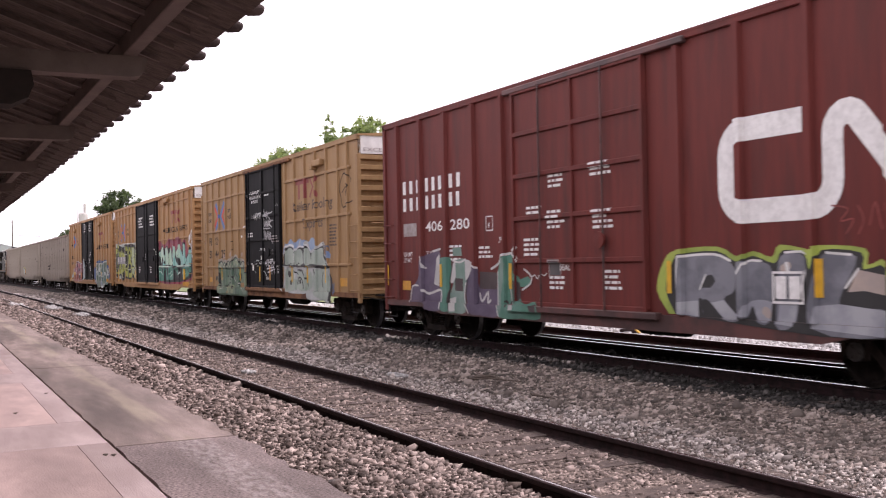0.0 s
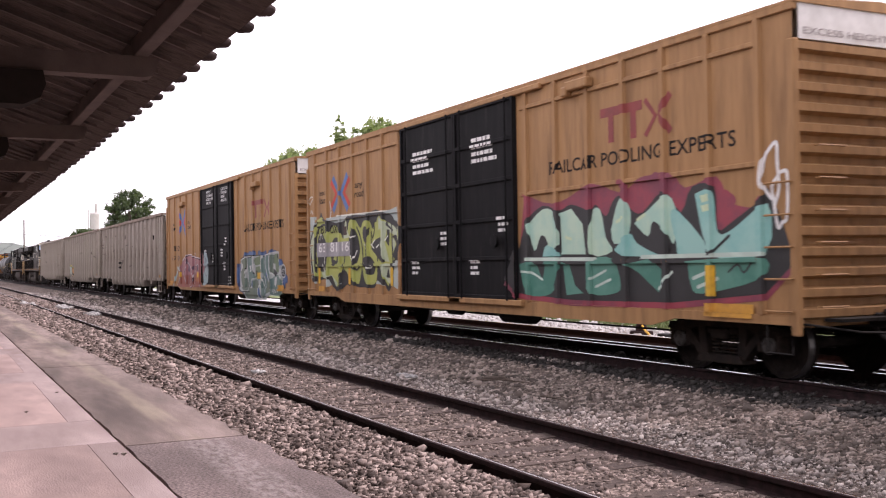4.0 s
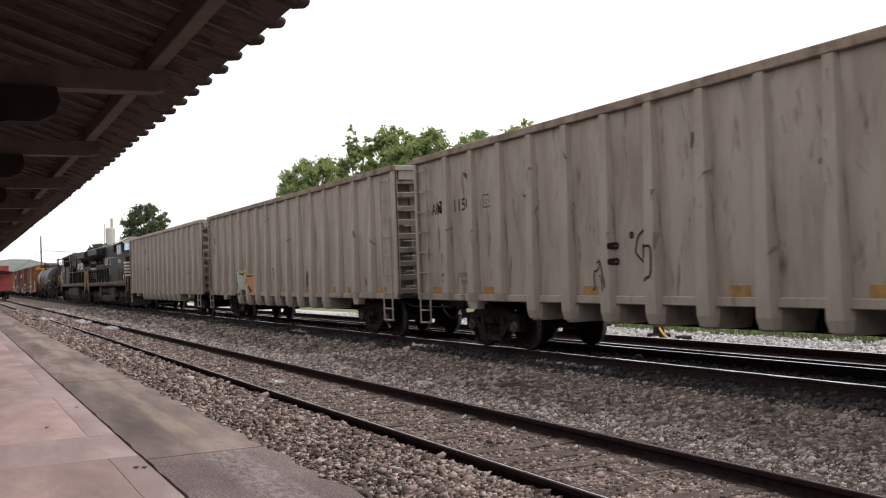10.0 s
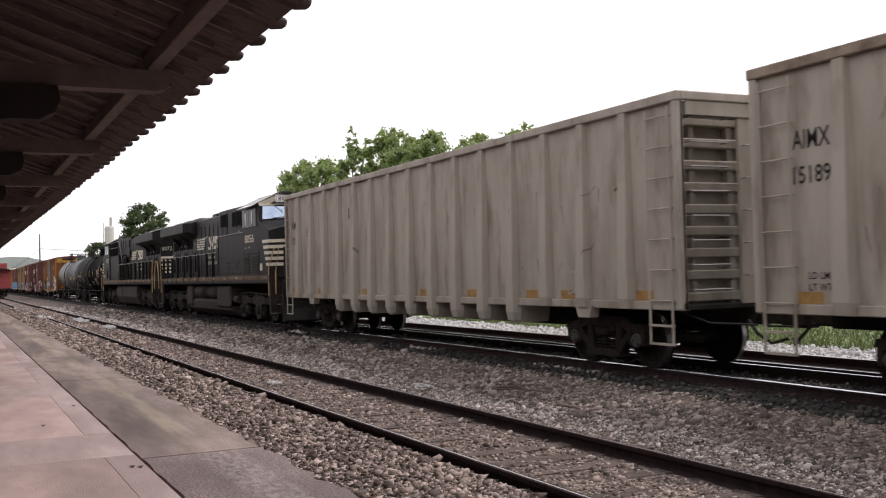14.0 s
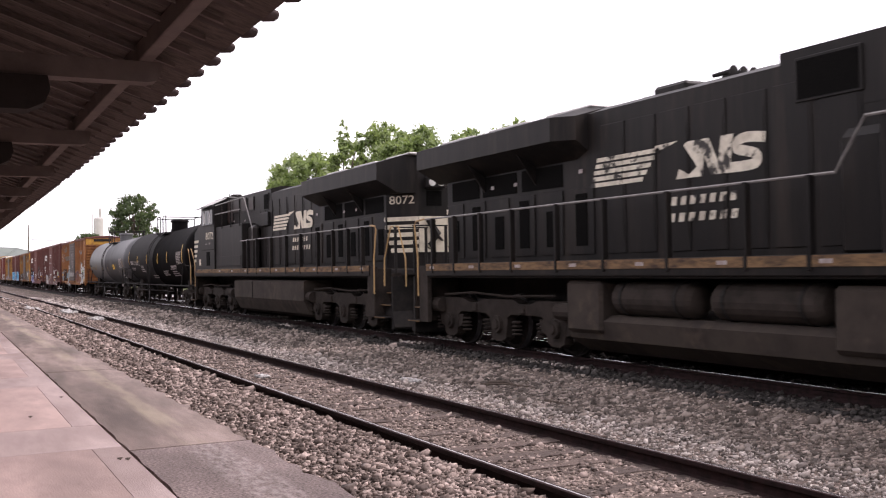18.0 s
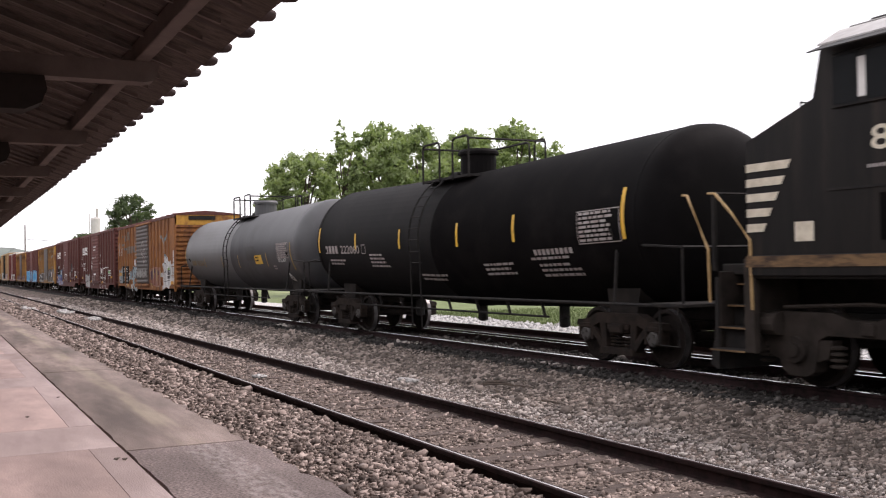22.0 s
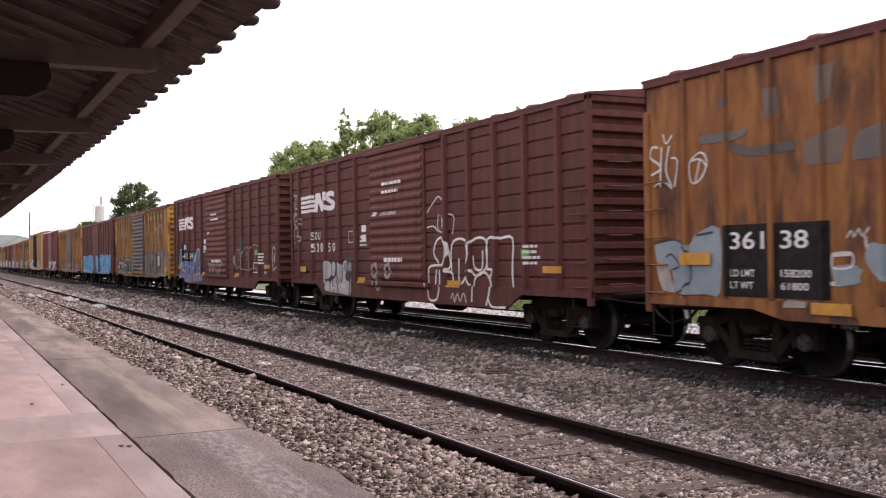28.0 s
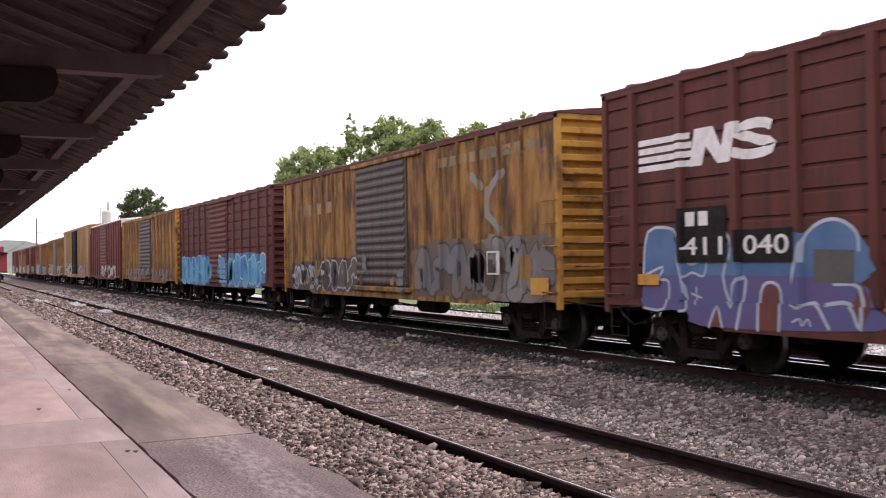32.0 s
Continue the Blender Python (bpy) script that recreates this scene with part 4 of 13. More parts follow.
# platform: large poured slabs, a darker strip along the edge
def build_platform():
    p = thing("platform", "worn pinkish concrete station platform with dark edge strip", "platform", kind="structure")
    part("bed", box(shape(), -400, 12, -4.2, 2.50, -0.6, -0.045), M_KERB, p)
    rnd = random.Random(5)
    # edge strip: long slabs with a ragged outer side
    edge_joints = [9.7, 0.1, -9.5, -17.7, -30.0, -39.6, -49.2, -58.8, -68.4, -78.0, -87.6, -100.0, -130.0]
    for i, (xa, xb) in enumerate(zip(edge_joints, edge_joints[1:])):
        m = shape()
        n = 60
        out = [(xa + (xb - xa + 0.03) * k / n, 2.63 + 0.05 * math.sin(k * 0.9 + i) * math.sin(k * 0.37) + rnd.uniform(-0.025, 0.02)) for k in range(n + 1)]
        v = [(x, y, -0.002) for x, y in out] + [(x, 1.53 + 0.012 * math.sin(x * 7) * math.sin(x * 2.3), 0.0) for x, y in out] + [(x, y + 0.02, -0.25) for x, y in out] + [(x, 1.525, -0.04) for x, y in out]
        N = n + 1
        f = []
        for k in range(n):
            f += [(k, k + 1, N + k + 1, N + k), (k, 2 * N + k, 2 * N + k + 1, k + 1), (N + k, N + k + 1, 3 * N + k + 1, 3 * N + k)]
        f += [(0, N, 3 * N, 2 * N), (n, 2 * N + n, 3 * N + n, N + n)]
        part("edge_slab", put(m, v, f), M_KERB2 if i < 2 else M_KERB, p, "worn dark edge slab with bare pebbles" if i < 2 else "stained grey edge slab with a faded yellow line")
    # slabs with a smoother tooled border along the strip
    joints = [3.0, -2.6, -5.7, -9.75, -11.27, -15.6, -17.1, -20.9, -22.4, -26.3, -27.8, -33.0, -34.5, -38, -42.5, -47, -52, -57, -62, -68, -75, -85, -100]
    for k, (a, b) in enumerate(zip(joints, joints[1:])):
        band = a - b < 1.6
        for ya, yb, mt, nm in ((-2.3, 1.505, M_BORDER, "slab"), (-4.2, -2.32, M_CONC, "slab")) if band else ((-2.3, 1.232, M_CONC, "slab"), (1.2335, 1.505, M_BORDER, "slab_border"), (-4.2, -2.32, M_CONC, "slab")):
            part(nm, box(shape(), b + 0.004, a - 0.004, ya, yb, -0.05, rnd.uniform(-0.001, 0.002), 0.003), mt, p)
    # leaves and grit blown against the joint
    for x, y in ((-14.03, 1.4), (-9.1, 1.38), (-9.05, 1.44), (-12.3, 0.9)):
        q = shape()
        put(q, [(x - 0.05, y, 0.008), (x, y - 0.02, 0.014), (x + 0.06, y, 0.006), (x + 0.01, y + 0.025, 0.016), (x - 0.05, y, 0.004), (x, y - 0.02, 0.010), (x + 0.06, y, 0.003), (x + 0.01, y + 0.025, 0.012)], [(0, 1, 2, 3), (7, 6, 5, 4), (0, 4, 5, 1), (1, 5, 6, 2), (2, 6, 7, 3), (3, 7, 4, 0)])
        tagged(part("dry_leaf", q, M_BARK), "small dry brown leaf on the platform", "leaf")


build_platform()

# canopy: tiled roof on sloping boards, timber outriggers, one long plate beam
def build_canopy():
    c = thing("platform_canopy", "dark timber platform canopy with scalloped clay tile eave", "canopy", kind="structure")
    eave_y, eave_z, rise = 1.86, 3.24, 0.35
    pitch = 0.531
    ridge_y = -2.3
    ridge_z = eave_z + (eave_y - ridge_y) * rise
    deck = shape()
    put(deck, [(-105, eave_y + 0.075, eave_z + 0.05), (6, eave_y + 0.075, eave_z + 0.05), (6, ridge_y, ridge_z + 0.05), (-105, ridge_y, ridge_z + 0.05),
               (-105, eave_y + 0.075, eave_z + 0.085), (6, eave_y + 0.075, eave_z + 0.085), (6, ridge_y, ridge_z + 0.08), (-105, ridge_y, ridge_z + 0.08)],
        [(0, 1, 2, 3), (7, 6, 5, 4), (0, 4, 5, 1), (1, 5, 6, 2), (2, 6, 7, 3), (3, 7, 4, 0)])
    part("roof_boarding", deck, M_WOOD, c, "dark brown roof boarding")
    # half-round tiles whose ends hang over the eave
    n = 9
    tile = shape()
    prof = [(0.15 * math.cos(math.pi * k / (n - 1)), 0.09 * math.sin(math.pi * k / (n - 1))) for k in range(n)]
    run, drop = 0.75, 0.75 * rise
    v = []
    for (dx, dz), sgn in [(q, 1) for q in prof] + [((a * 0.86, b * 0.80), -1) for a, b in reversed(prof)]:
        v += [(dx, -0.05, dz - 0.0), (dx, -run, dz + drop)]
    k2 = 2 * n
    f = [(2 * i, 2 * i + 1, 2 * ((i + 1) % k2) + 1, 2 * ((i + 1) % k2)) for i in range(k2)]
    f.append(tuple(2 * i for i in range(k2)))
    tile_me = fix(mesh_of("roof_tile", put(tile, v, f), M_TILE, True))
    pan = shape()
    prof = [(0.105 * math.cos(math.pi * k / (n - 1)), -0.085 * math.sin(math.pi * k / (n - 1))) for k in range(n)]
    v = []
    for (dx, dz), sgn in [(q, 1) for q in prof] + [((a * 0.84, b * 0.72), -1) for a, b in reversed(prof)]:
        v += [(dx * 0.42, 0.175, dz * 0.36 - 0.042), (dx * 0.66, 0.155, dz * 0.62 - 0.036), (dx * 0.95, 0.085, dz * 0.9 - 0.02), (dx * 1.25, -run, dz + drop)]
    f = [(4 * i + a, 4 * i + a + 1, 4 * ((i + 1) % k2) + a + 1, 4 * ((i + 1) % k2) + a) for i in range(k2) for a in range(3)]
    f.append(tuple(4 * i for i in range(k2)))
    pan_me = fix(mesh_of("pan_tile", put(pan, v, f), M_TILE, True))
    rnd = random.Random(11)
    x, i = -3.325, 0
    while x > -104:
        o = part("roof_tile", tile_me, M_TILE, c)
        o.matrix_basis = pose(x + pitch / 2 + rnd.uniform(-0.01, 0.01), eave_y, eave_z + 0.13, 0, 0, rnd.uniform(-1.5, 1.5))
        o = part("pan_tile", pan_me, M_TILE, c)
        o.matrix_basis = pose(x + rnd.uniform(-0.012, 0.012), eave_y + rnd.uniform(-0.012, 0.014), eave_z + 0.135, 0, 0, rnd.uniform(-1.5, 1.5))
        x -= pitch
        i += 1
    # battens between the boards run down the slope, paler to stand for lit edges
    x = -2.0
    bat = shape()
    put(bat, [(-0.016, eave_y - 0.12, eave_z + 0.095), (0.016, eave_y - 0.12, eave_z + 0.095), (0.016, ridge_y, ridge_z + 0.05), (-0.016, ridge_y, ridge_z + 0.05),
              (-0.016, eave_y - 0.12, eave_z + 0.06), (0.016, eave_y - 0.12, eave_z + 0.06), (0.016, ridge_y, ridge_z + 0.0), (-0.016, ridge_y, ridge_z + 0.0)],
        [(0, 1, 2, 3), (7, 6, 5, 4), (0, 4, 5, 1), (1, 5, 6, 2), (2, 6, 7, 3), (3, 7, 4, 0)])
    bat_me = fix(mesh_of("rafter", bat, M_BEAM))
    while x > -70:
        o = part("rafter", bat_me, M_BEAM, c)
        o.matrix_basis = pose(x, 0, 0)
        x -= pitch
    part("plate_beam", box(shape(), -105, 6, 1.42, 1.533, 3.296, 3.45, 0.008), M_BEAM, c, "long painted plate beam")
    # outriggers with rounded noses, dark knee brackets under them
    beam = shape()
    pr = [(1.61, 3.28), (1.59, 3.20), (1.56, 3.145), (1.49, 3.13), (-2.3, 3.13), (-2.3, 3.295), (1.59, 3.295)]
    v = [(-0.09, y, z) for y, z in pr] + [(0.09, y, z) for y, z in pr]
    k = len(pr)
    put(beam, v, [tuple(range(k)), tuple(range(2 * k - 1, k - 1, -1))] + [(i, i + k, (i + 1) % k + k, (i + 1) % k) for i in range(k)])
    beam_me = fix(mesh_of("outrigger", beam, M_BEAM))
    brk = shape()
    pr = [(0.74, 3.125), (0.76, 3.02), (0.72, 2.92), (0.60, 2.86), (0.40, 2.86), (0.0, 2.78), (-0.6, 2.40), (-0.75, 2.0), (-0.92, 2.0), (-0.92, 3.125)]
    v = [(-0.13, y, z) for y, z in pr] + [(0.13, y, z) for y, z in pr]
    k = len(pr)
    put(brk, v, [tuple(range(k)), tuple(range(2 * k - 1, k - 1, -1))] + [(i, i + k, (i + 1) % k + k, (i + 1) % k) for i in range(k)])
    brk_me = fix(mesh_of("bracket", brk, M_BRACKET))
    post_me = fix(mesh_of("post", box(shape(), -0.12, 0.12, -1.16, -0.92, 0.0, 3.125, 0.015), M_BEAM))
    for i in range(24):
        xx = -4.0 - 4.28 * i
        for nm, me in (("outrigger", beam_me), ("bracket", brk_me), ("post", post_me)):
            o = part(nm, me, M_BEAM, c)
            o.matrix_basis = pose(xx, 0, 0)


build_canopy()


def build_unseen_wall():
    """An unseen wall and rear roof slope, added to hold back light behind the platform."""
    w = thing("wall_south", "unseen plain stucco wall added to hold back light behind the platform", "wall", kind="structure")
    part("stucco", box(shape(), -105, 6, -4.5, -4.22, -0.05, 4.2), M_STUCCO, w)
    part("plinth", box(shape(), -105, 6, -4.22, -4.19, -0.02, 0.35, 0.01), M_BORDER, w)
    q = shape()
    put(q, [(-105, -2.3, 4.75), (6, -2.3, 4.75), (6, -4.7, 4.1), (-105, -4.7, 4.1), (-105, -2.3, 4.79), (6, -2.3, 4.79), (6, -4.7, 4.14), (-105, -4.7, 4.14)],
        [(0, 1, 2, 3), (7, 6, 5, 4), (0, 4, 5, 1), (1, 5, 6, 2), (2, 6, 7, 3), (3, 7, 4, 0)])
    part("rear_roof", q, M_WOOD, w, "unseen dark boarding added to close the roof behind")


build_unseen_wall()

# ---- the train ----


def run(t):
    """How far the train has come at t seconds."""
    return 7.55 * t + 0.01 * t * t


TRAIN, WHEELS = [], []
SHARED = {}


def shared(key, make):
    if key not in SHARED:
        SHARED[key] = make()
    return SHARED[key]


def wheelset_mesh(r):
    m = shape()
    for s in (-1, 1):
        y = s * 0.75
        spin(m, [(y - s * 0.075, r * 0.3), (y - s * 0.07, r + 0.025), (y - s * 0.04, r + 0.022), (y - s * 0.03, r), (y + s * 0.065, r - 0.006), (y + s * 0.07, r * 0.86),
                 (y + s * 0.02, r * 0.80), (y + s * 0.0, r * 0.42), (y + s * 0.05, r * 0.30), (y + s * 0.2, r * 0.22), (y + s * 0.2, 0.01)], "y", n=28)
    spin(m, [(-0.95, 0.08), (0.95, 0.08)], "y", n=10)
    for s in (-1, 1):
        y = s * 0.97
        spin(m, [(y - s * 0.07, 0.125), (y + s * 0.10, 0.125), (y + s * 0.13, 0.105), (y + s * 0.135, 0.02)], "y", n=14)
        for k in range(3):
            a = k * 2.0944
            box(m, 0.07 * math.cos(a) - 0.02, 0.07 * math.cos(a) + 0.02, min(y, y + s * 0.15), max(y, y + s * 0.15), 0.07 * math.sin(a) - 0.02, 0.07 * math.sin(a) + 0.02)
    me = fix(mesh_of("wheelset", m, M_WHEEL))
    me.materials.append(M_TREAD)
    me.materials.append(M_CAP)
    for p in me.polygons:
        c = p.center
        rad = math.hypot(c.x, c.z)
        if rad > r * 0.95 and 0.71 < abs(c.y) < 0.83 and abs(p.normal.y) < 0.4:
            p.material_index = 1
        elif abs(c.y) > 1.05:
            p.material_index = 2
    return me


def frame_mesh():
    """The cast side of a two-axle truck, at the camera's side of it."""
    m = shape()
    top = [(-1.14, 0.60), (-1.10, 0.70), (-0.80, 0.72), (-0.55, 0.83), (0.55, 0.83), (0.80, 0.72), (1.10, 0.70), (1.14, 0.60)]
    prism(m, top + [(0.72, 0.58), (0.50, 0.66), (-0.50, 0.66), (-0.72, 0.58)], -0.09, 0.09)
    for s in (-1, 1):
        prism(m, [(s * 0.82, 0.62), (s * 0.66, 0.60), (s * 0.30, 0.26), (s * 0.42, 0.20)], -0.08, 0.08)
        prism(m, [(s * 0.50, 0.70), (s * 0.34, 0.70), (s * 0.30, 0.24), (s * 0.42, 0.24)], -0.075, 0.075)
        box(m, s * 0.889 - 0.16, s * 0.889 + 0.16, -0.10, 0.10, 0.56, 0.66, 0.02)
        for e in (-1, 1):
            box(m, s * 0.889 + e * 0.17 - 0.04, s * 0.889 + e * 0.17 + 0.04, -0.09, 0.09, 0.36, 0.60, 0.015)
    prism(m, [(-0.46, 0.17), (0.46, 0.17), (0.40, 0.28), (-0.40, 0.28)], -0.13, 0.13)
    return fix(mesh_of("side_frame", m, M_TRUCK))


def spring_mesh():
    m = shape()
    for dx in (-0.17, 0.0, 0.17):
        for k in range(5):
            z = 0.29 + k * 0.055
            spin(m, [(z, 0.045), (z + 0.012, 0.075), (z + 0.03, 0.075), (z + 0.042, 0.045)], "z", (dx, 0, 0), 10)
    box(m, -0.29, 0.29, -0.09, 0.09, 0.56, 0.66, 0.02)
    return fix(mesh_of("spring_nest", m, M_TRUCK))


def truck(parent, x, r=0.457):
    bol = shape()
    box(bol, -0.18, 0.18, -1.15, 1.15, 0.50, 0.66, 0.03)
    box(bol, -0.30, 0.30, -0.25, 0.25, 0.60, 0.80, 0.03)
    t = part("truck", shared("bolster", lambda: fix(mesh_of("truck", bol, M_TRUCK))), M_TRUCK, parent)
    t.matrix_basis = pose(x, 0, 0)
    for s in (-1, 1):
        f = part("side_frame", shared("frame", frame_mesh), M_TRUCK, t)
        f.matrix_basis = pose(0, s * 1.0, 0)
        f = part("spring_nest", shared("spring", spring_mesh), M_TRUCK, t)
        f.matrix_basis = pose(0, s * 1.0, 0)
    for dx in (-0.889, 0.889):
        w = part("wheelset", shared(("wheel", r), lambda: wheelset_mesh(r)), M_WHEEL, t)
        w.matrix_basis = pose(dx, 0, r)
        WHEELS.append((w, dx, r, 1))
    return t


def coupler(parent, x, s):
    m = shape()
    box(m, min(x, x + s * 0.5), max(x, x + s * 0.5), -0.10, 0.10, 0.74, 0.94, 0.03)
    box(m, min(x + s * 0.45, x + s * 0.78), max(x + s * 0.45, x + s * 0.78), -0.17, 0.17, 0.70, 0.98, 0.05)
    part("coupler", m, M_TRUCK, parent)
    h = shape()
    tube(h, [(x + s * 0.1, -0.4, 0.8), (x + s * 0.3, -0.42, 0.62), (x + s * 0.5, -0.35, 0.48), (x + s * 0.68, -0.2, 0.55)], 0.025)
    part("air_hose", h, M_DARK, parent)


def rungs(parent, x0, x1, y, zs, material, s=-1, posts=True):
    """Grab irons: one bar at each height."""
    for z in zs:
        m = shape()
        tube(m, [(x0, y, z), (x0, y + s * 0.06, z), (x1, y + s * 0.06, z), (x1, y, z)], 0.014, 5)
        part("rung", m, material, parent)


def stirrup(parent, x, y, z0, z1, material, w=0.42):
    m = shape()
    tube(m, [(x - w / 2, y, z1), (x - w / 2, y, z0), (x + w / 2, y, z0), (x + w / 2, y, z1)], 0.018, 5)
    part("stirrup_step", m, material, parent)


def underframe(car, L, z0, material=M_GREASE):
    m = shape()
    box(m, -L / 2 - 0.05, L / 2 + 0.05, -0.22, 0.22, 0.70, z0 + 0.1, 0.02)
    box(m, -L / 2 + 0.1, L / 2 - 0.1, -1.4, 1.4, z0 - 0.02, z0 + 0.1)
    for x in np.arange(-L / 2 + 3.6, L / 2 - 3.4, 1.35):
        prism(m, [(x - 0.05, z0), (x + 0.05, z0), (x + 0.05, 0.75), (x - 0.05, 0.75)], -1.2, 1.2)
    part("underframe", m, material, car)
    b = shape()
    spin(b, [(-0.6, 0.02), (-0.57, 0.16), (-0.5, 0.2), (0.5, 0.2), (0.57, 0.16), (0.6, 0.02)], "x", (1.2, -0.75, 0.62), 14)
    part("brake_reservoir", b, M_DARK, car)
    c = shape()
    spin(c, [(-0.25, 0.02), (-0.24, 0.13), (0.24, 0.13), (0.25, 0.02)], "x", (-1.4, -0.8, 0.62), 12)
    tube(c, [(-1.1, -0.8, 0.62), (-0.3, -0.6, 0.55), (0.7, -0.7, 0.6)], 0.02)
    tube(c, [(-L / 2 + 2.6, -0.5, 0.5), (-2.2, -0.6, 0.55), (2.4, -0.55, 0.5), (L / 2 - 2.6, -0.5, 0.5)], 0.018)
    part("brake_rigging", c, M_DARK, car)


def wagon_ends(car, L, z0, z1, half, material, steps=14, base_z=None):
    """Corrugated end walls: broad ridges with deep dark hollows between."""
    for s in (-1, 1):
        m, prof = shape(), []
        h = (z1 - z0) / steps
        x = s * (L / 2)
        for i in range(steps):
            a = z0 + i * h
            prof += [(x - s * 0.09, a), (x - s * 0.09, a + h * 0.36), (x, a + h * 0.50), (x, a + h * 0.88)]
        prof.append((x - s * 0.09, z1))
        sweep_y(m, prof, -half + 0.03, half - 0.03)
        part("end_wall", m, material, car)
        for y in (-1, 1):
            c = shape()
            box(c, min(x, x - s * 0.12), max(x, x - s * 0.12), y * half - 0.045, y * half + 0.045, z0 - 0.1, z1, 0.015)
            part("corner_post", c, material, car)


def boxcar(label, xl, xr, z0, z1, paint, group="boxcars", doors=(), ribs=(), rib_w=0.11, rib_d=0.055, rails=(), grooves=False, end_paint=None,
           roof_paint=None, drop=0.14, peak=0.16, band=None, detail=True, inset=1.75, roof_ribs=True, ladder_paint=None, fine=False, sill_paint=None):
    c, L, half = (xl + xr) / 2, xr - xl, 1.49
    car = thing("boxcar", label, "boxcar", group)
    TRAIN.append((car, c))
    side = Side(half)
    end_paint, roof_paint, ladder_paint, sill_paint = end_paint or paint, roof_paint or paint, ladder_paint or paint, sill_paint or paint
    # side walls; the grooved kind has a sheet pressed between each two posts
    for s in (-1, 1):
        m = shape()
        if grooves and s < 0:
            n = int((z1 - z0) / 0.30)
            prof = [(-half + 0.06, z0), (-half, z0)]
            for k in range(1, n):
                z = z0 + (z1 - z0) * k / n
                prof += [(-half, z - 0.045), (-half + 0.028, z - 0.02), (-half + 0.028, z + 0.012), (-half, z + 0.022)]
            prof += [(-half, z1), (-half + 0.06, z1)]
            sweep_x(m, prof, -L / 2, L / 2)
        else:
            box(m, -L / 2 + 0.01, L / 2 - 0.01, min(s * half, s * (half - 0.06)), max(s * half, s * (half - 0.06)), z0, z1)
        part("side_wall", m, paint, car)
    # sill, deeper between the trucks
    sm = shape()
    a, b = L / 2 - 0.15, L / 2 - inset - 1.0
    prism(sm, [(-L / 2, z0 + 0.10), (-L / 2, z0 - 0.02), (-b - 0.55, z0 - 0.02), (-b, z0 - drop), (b, z0 - drop), (b + 0.55, z0 - 0.02), (L / 2, z0 - 0.02), (L / 2, z0 + 0.10)], -half - 0.035, -half + 0.02)
    part("side_sill", sm, sill_paint, car)
    side.add(-L / 2, L / 2, z0 - drop, z0 + 0.10, 0.036)
    # posts
    def post(x, w, d, za, zb, mt):
        key = ("post", round(w, 3), round(d, 3), round(zb - za, 3), mt.name)
        def make():
            q = shape()
            h = zb - za
            prof = [(-w / 2, 0), (-w / 2 * 0.72, -d), (w / 2 * 0.72, -d), (w / 2, 0)]
            v = [(x_, y_, 0) for x_, y_ in prof] + [(x_, y_, h) for x_, y_ in prof]
            return fix(mesh_of("post", put(q, v, [(0, 1, 5, 4), (1, 2, 6, 5), (2, 3, 7, 6), (0, 3, 2, 1), (4, 5, 6, 7)]), mt))
        o = part("post", shared(key, make), mt, car)
        o.matrix_basis = pose(x, -half, za)
        side.add(x - w / 2 * 0.72, x + w / 2 * 0.72, za, zb, d)
        side.add(x - w / 2, x - w / 2 * 0.72, za, zb, 0.0, d)
        side.add(x + w / 2 * 0.72, x + w / 2, za, zb, d, 0.0)
    for x in ribs:
        post(x, rib_w, rib_d, z0 + 0.10, z1 - 0.09, paint)
    for z, xa, xb in rails:
        q = shape()
        box(q, xa, xb, -half - 0.045, -half + 0.01, z - 0.035, z + 0.035, 0.01)
        part("side_rail", q, paint, car)
        side.add(xa, xb, z - 0.035, z + 0.035, 0.046)
    q = shape()
    box(q, -L / 2, L / 2, -half - 0.045, -half + 0.04, z1 - 0.11, z1, 0.012)
    part("top_chord", q, paint if not fine else roof_paint, car)
    side.add(-L / 2, L / 2, z1 - 0.11, z1, 0.046)
    # roof
    for nm, zoff in (("roof", 0.0),):
        q = shape()
        prof = [(-half - 0.05, z1 - 0.02), (-half - 0.05, z1 + 0.015), (-0.75, z1 + peak * 0.62), (0, z1 + peak), (0.75, z1 + peak * 0.62), (half + 0.05, z1 + 0.015), (half + 0.05, z1 - 0.02)]
        sweep_x(q, prof, -L / 2 - 0.02, L / 2 + 0.02, True)
        part("roof", q, roof_paint, car)
    if roof_ribs:
        def make_rr():
            q = shape()
            prof = [(-half - 0.02, z1), (-half + 0.03, z1 + 0.07), (-0.75, z1 + peak * 0.62 + 0.05), (0, z1 + peak + 0.05), (0.75, z1 + peak * 0.62 + 0.05), (half - 0.03, z1 + 0.07), (half + 0.02, z1)]
            v = []
            for x, k in ((-0.16, 0.0), (-0.08, 1.0), (0.08, 1.0), (0.16, 0.0)):
                v += [(x, y, z - (0 if k else 0.06)) for y, z in prof]
            n = len(prof)
            return fix(mesh_of("roof_rib", put(q, v, [(i * n + j, i * n + j + 1, (i + 1) * n + j + 1, (i + 1) * n + j) for i in range(3) for j in range(n - 1)]), roof_paint))
        rr = shared(("rr", round(z1, 3), peak, roof_paint.name), make_rr)
        k = max(4, int(L / 1.22))
        for i in range(k):
            o = part("roof_rib", rr, roof_paint, car)
            o.matrix_basis = pose(-L / 2 + L * (i + 0.5) / k, 0, 0)
    wagon_ends(car, L, z0 - 0.05, z1 if band is None else z1 - 0.46, half, end_paint)
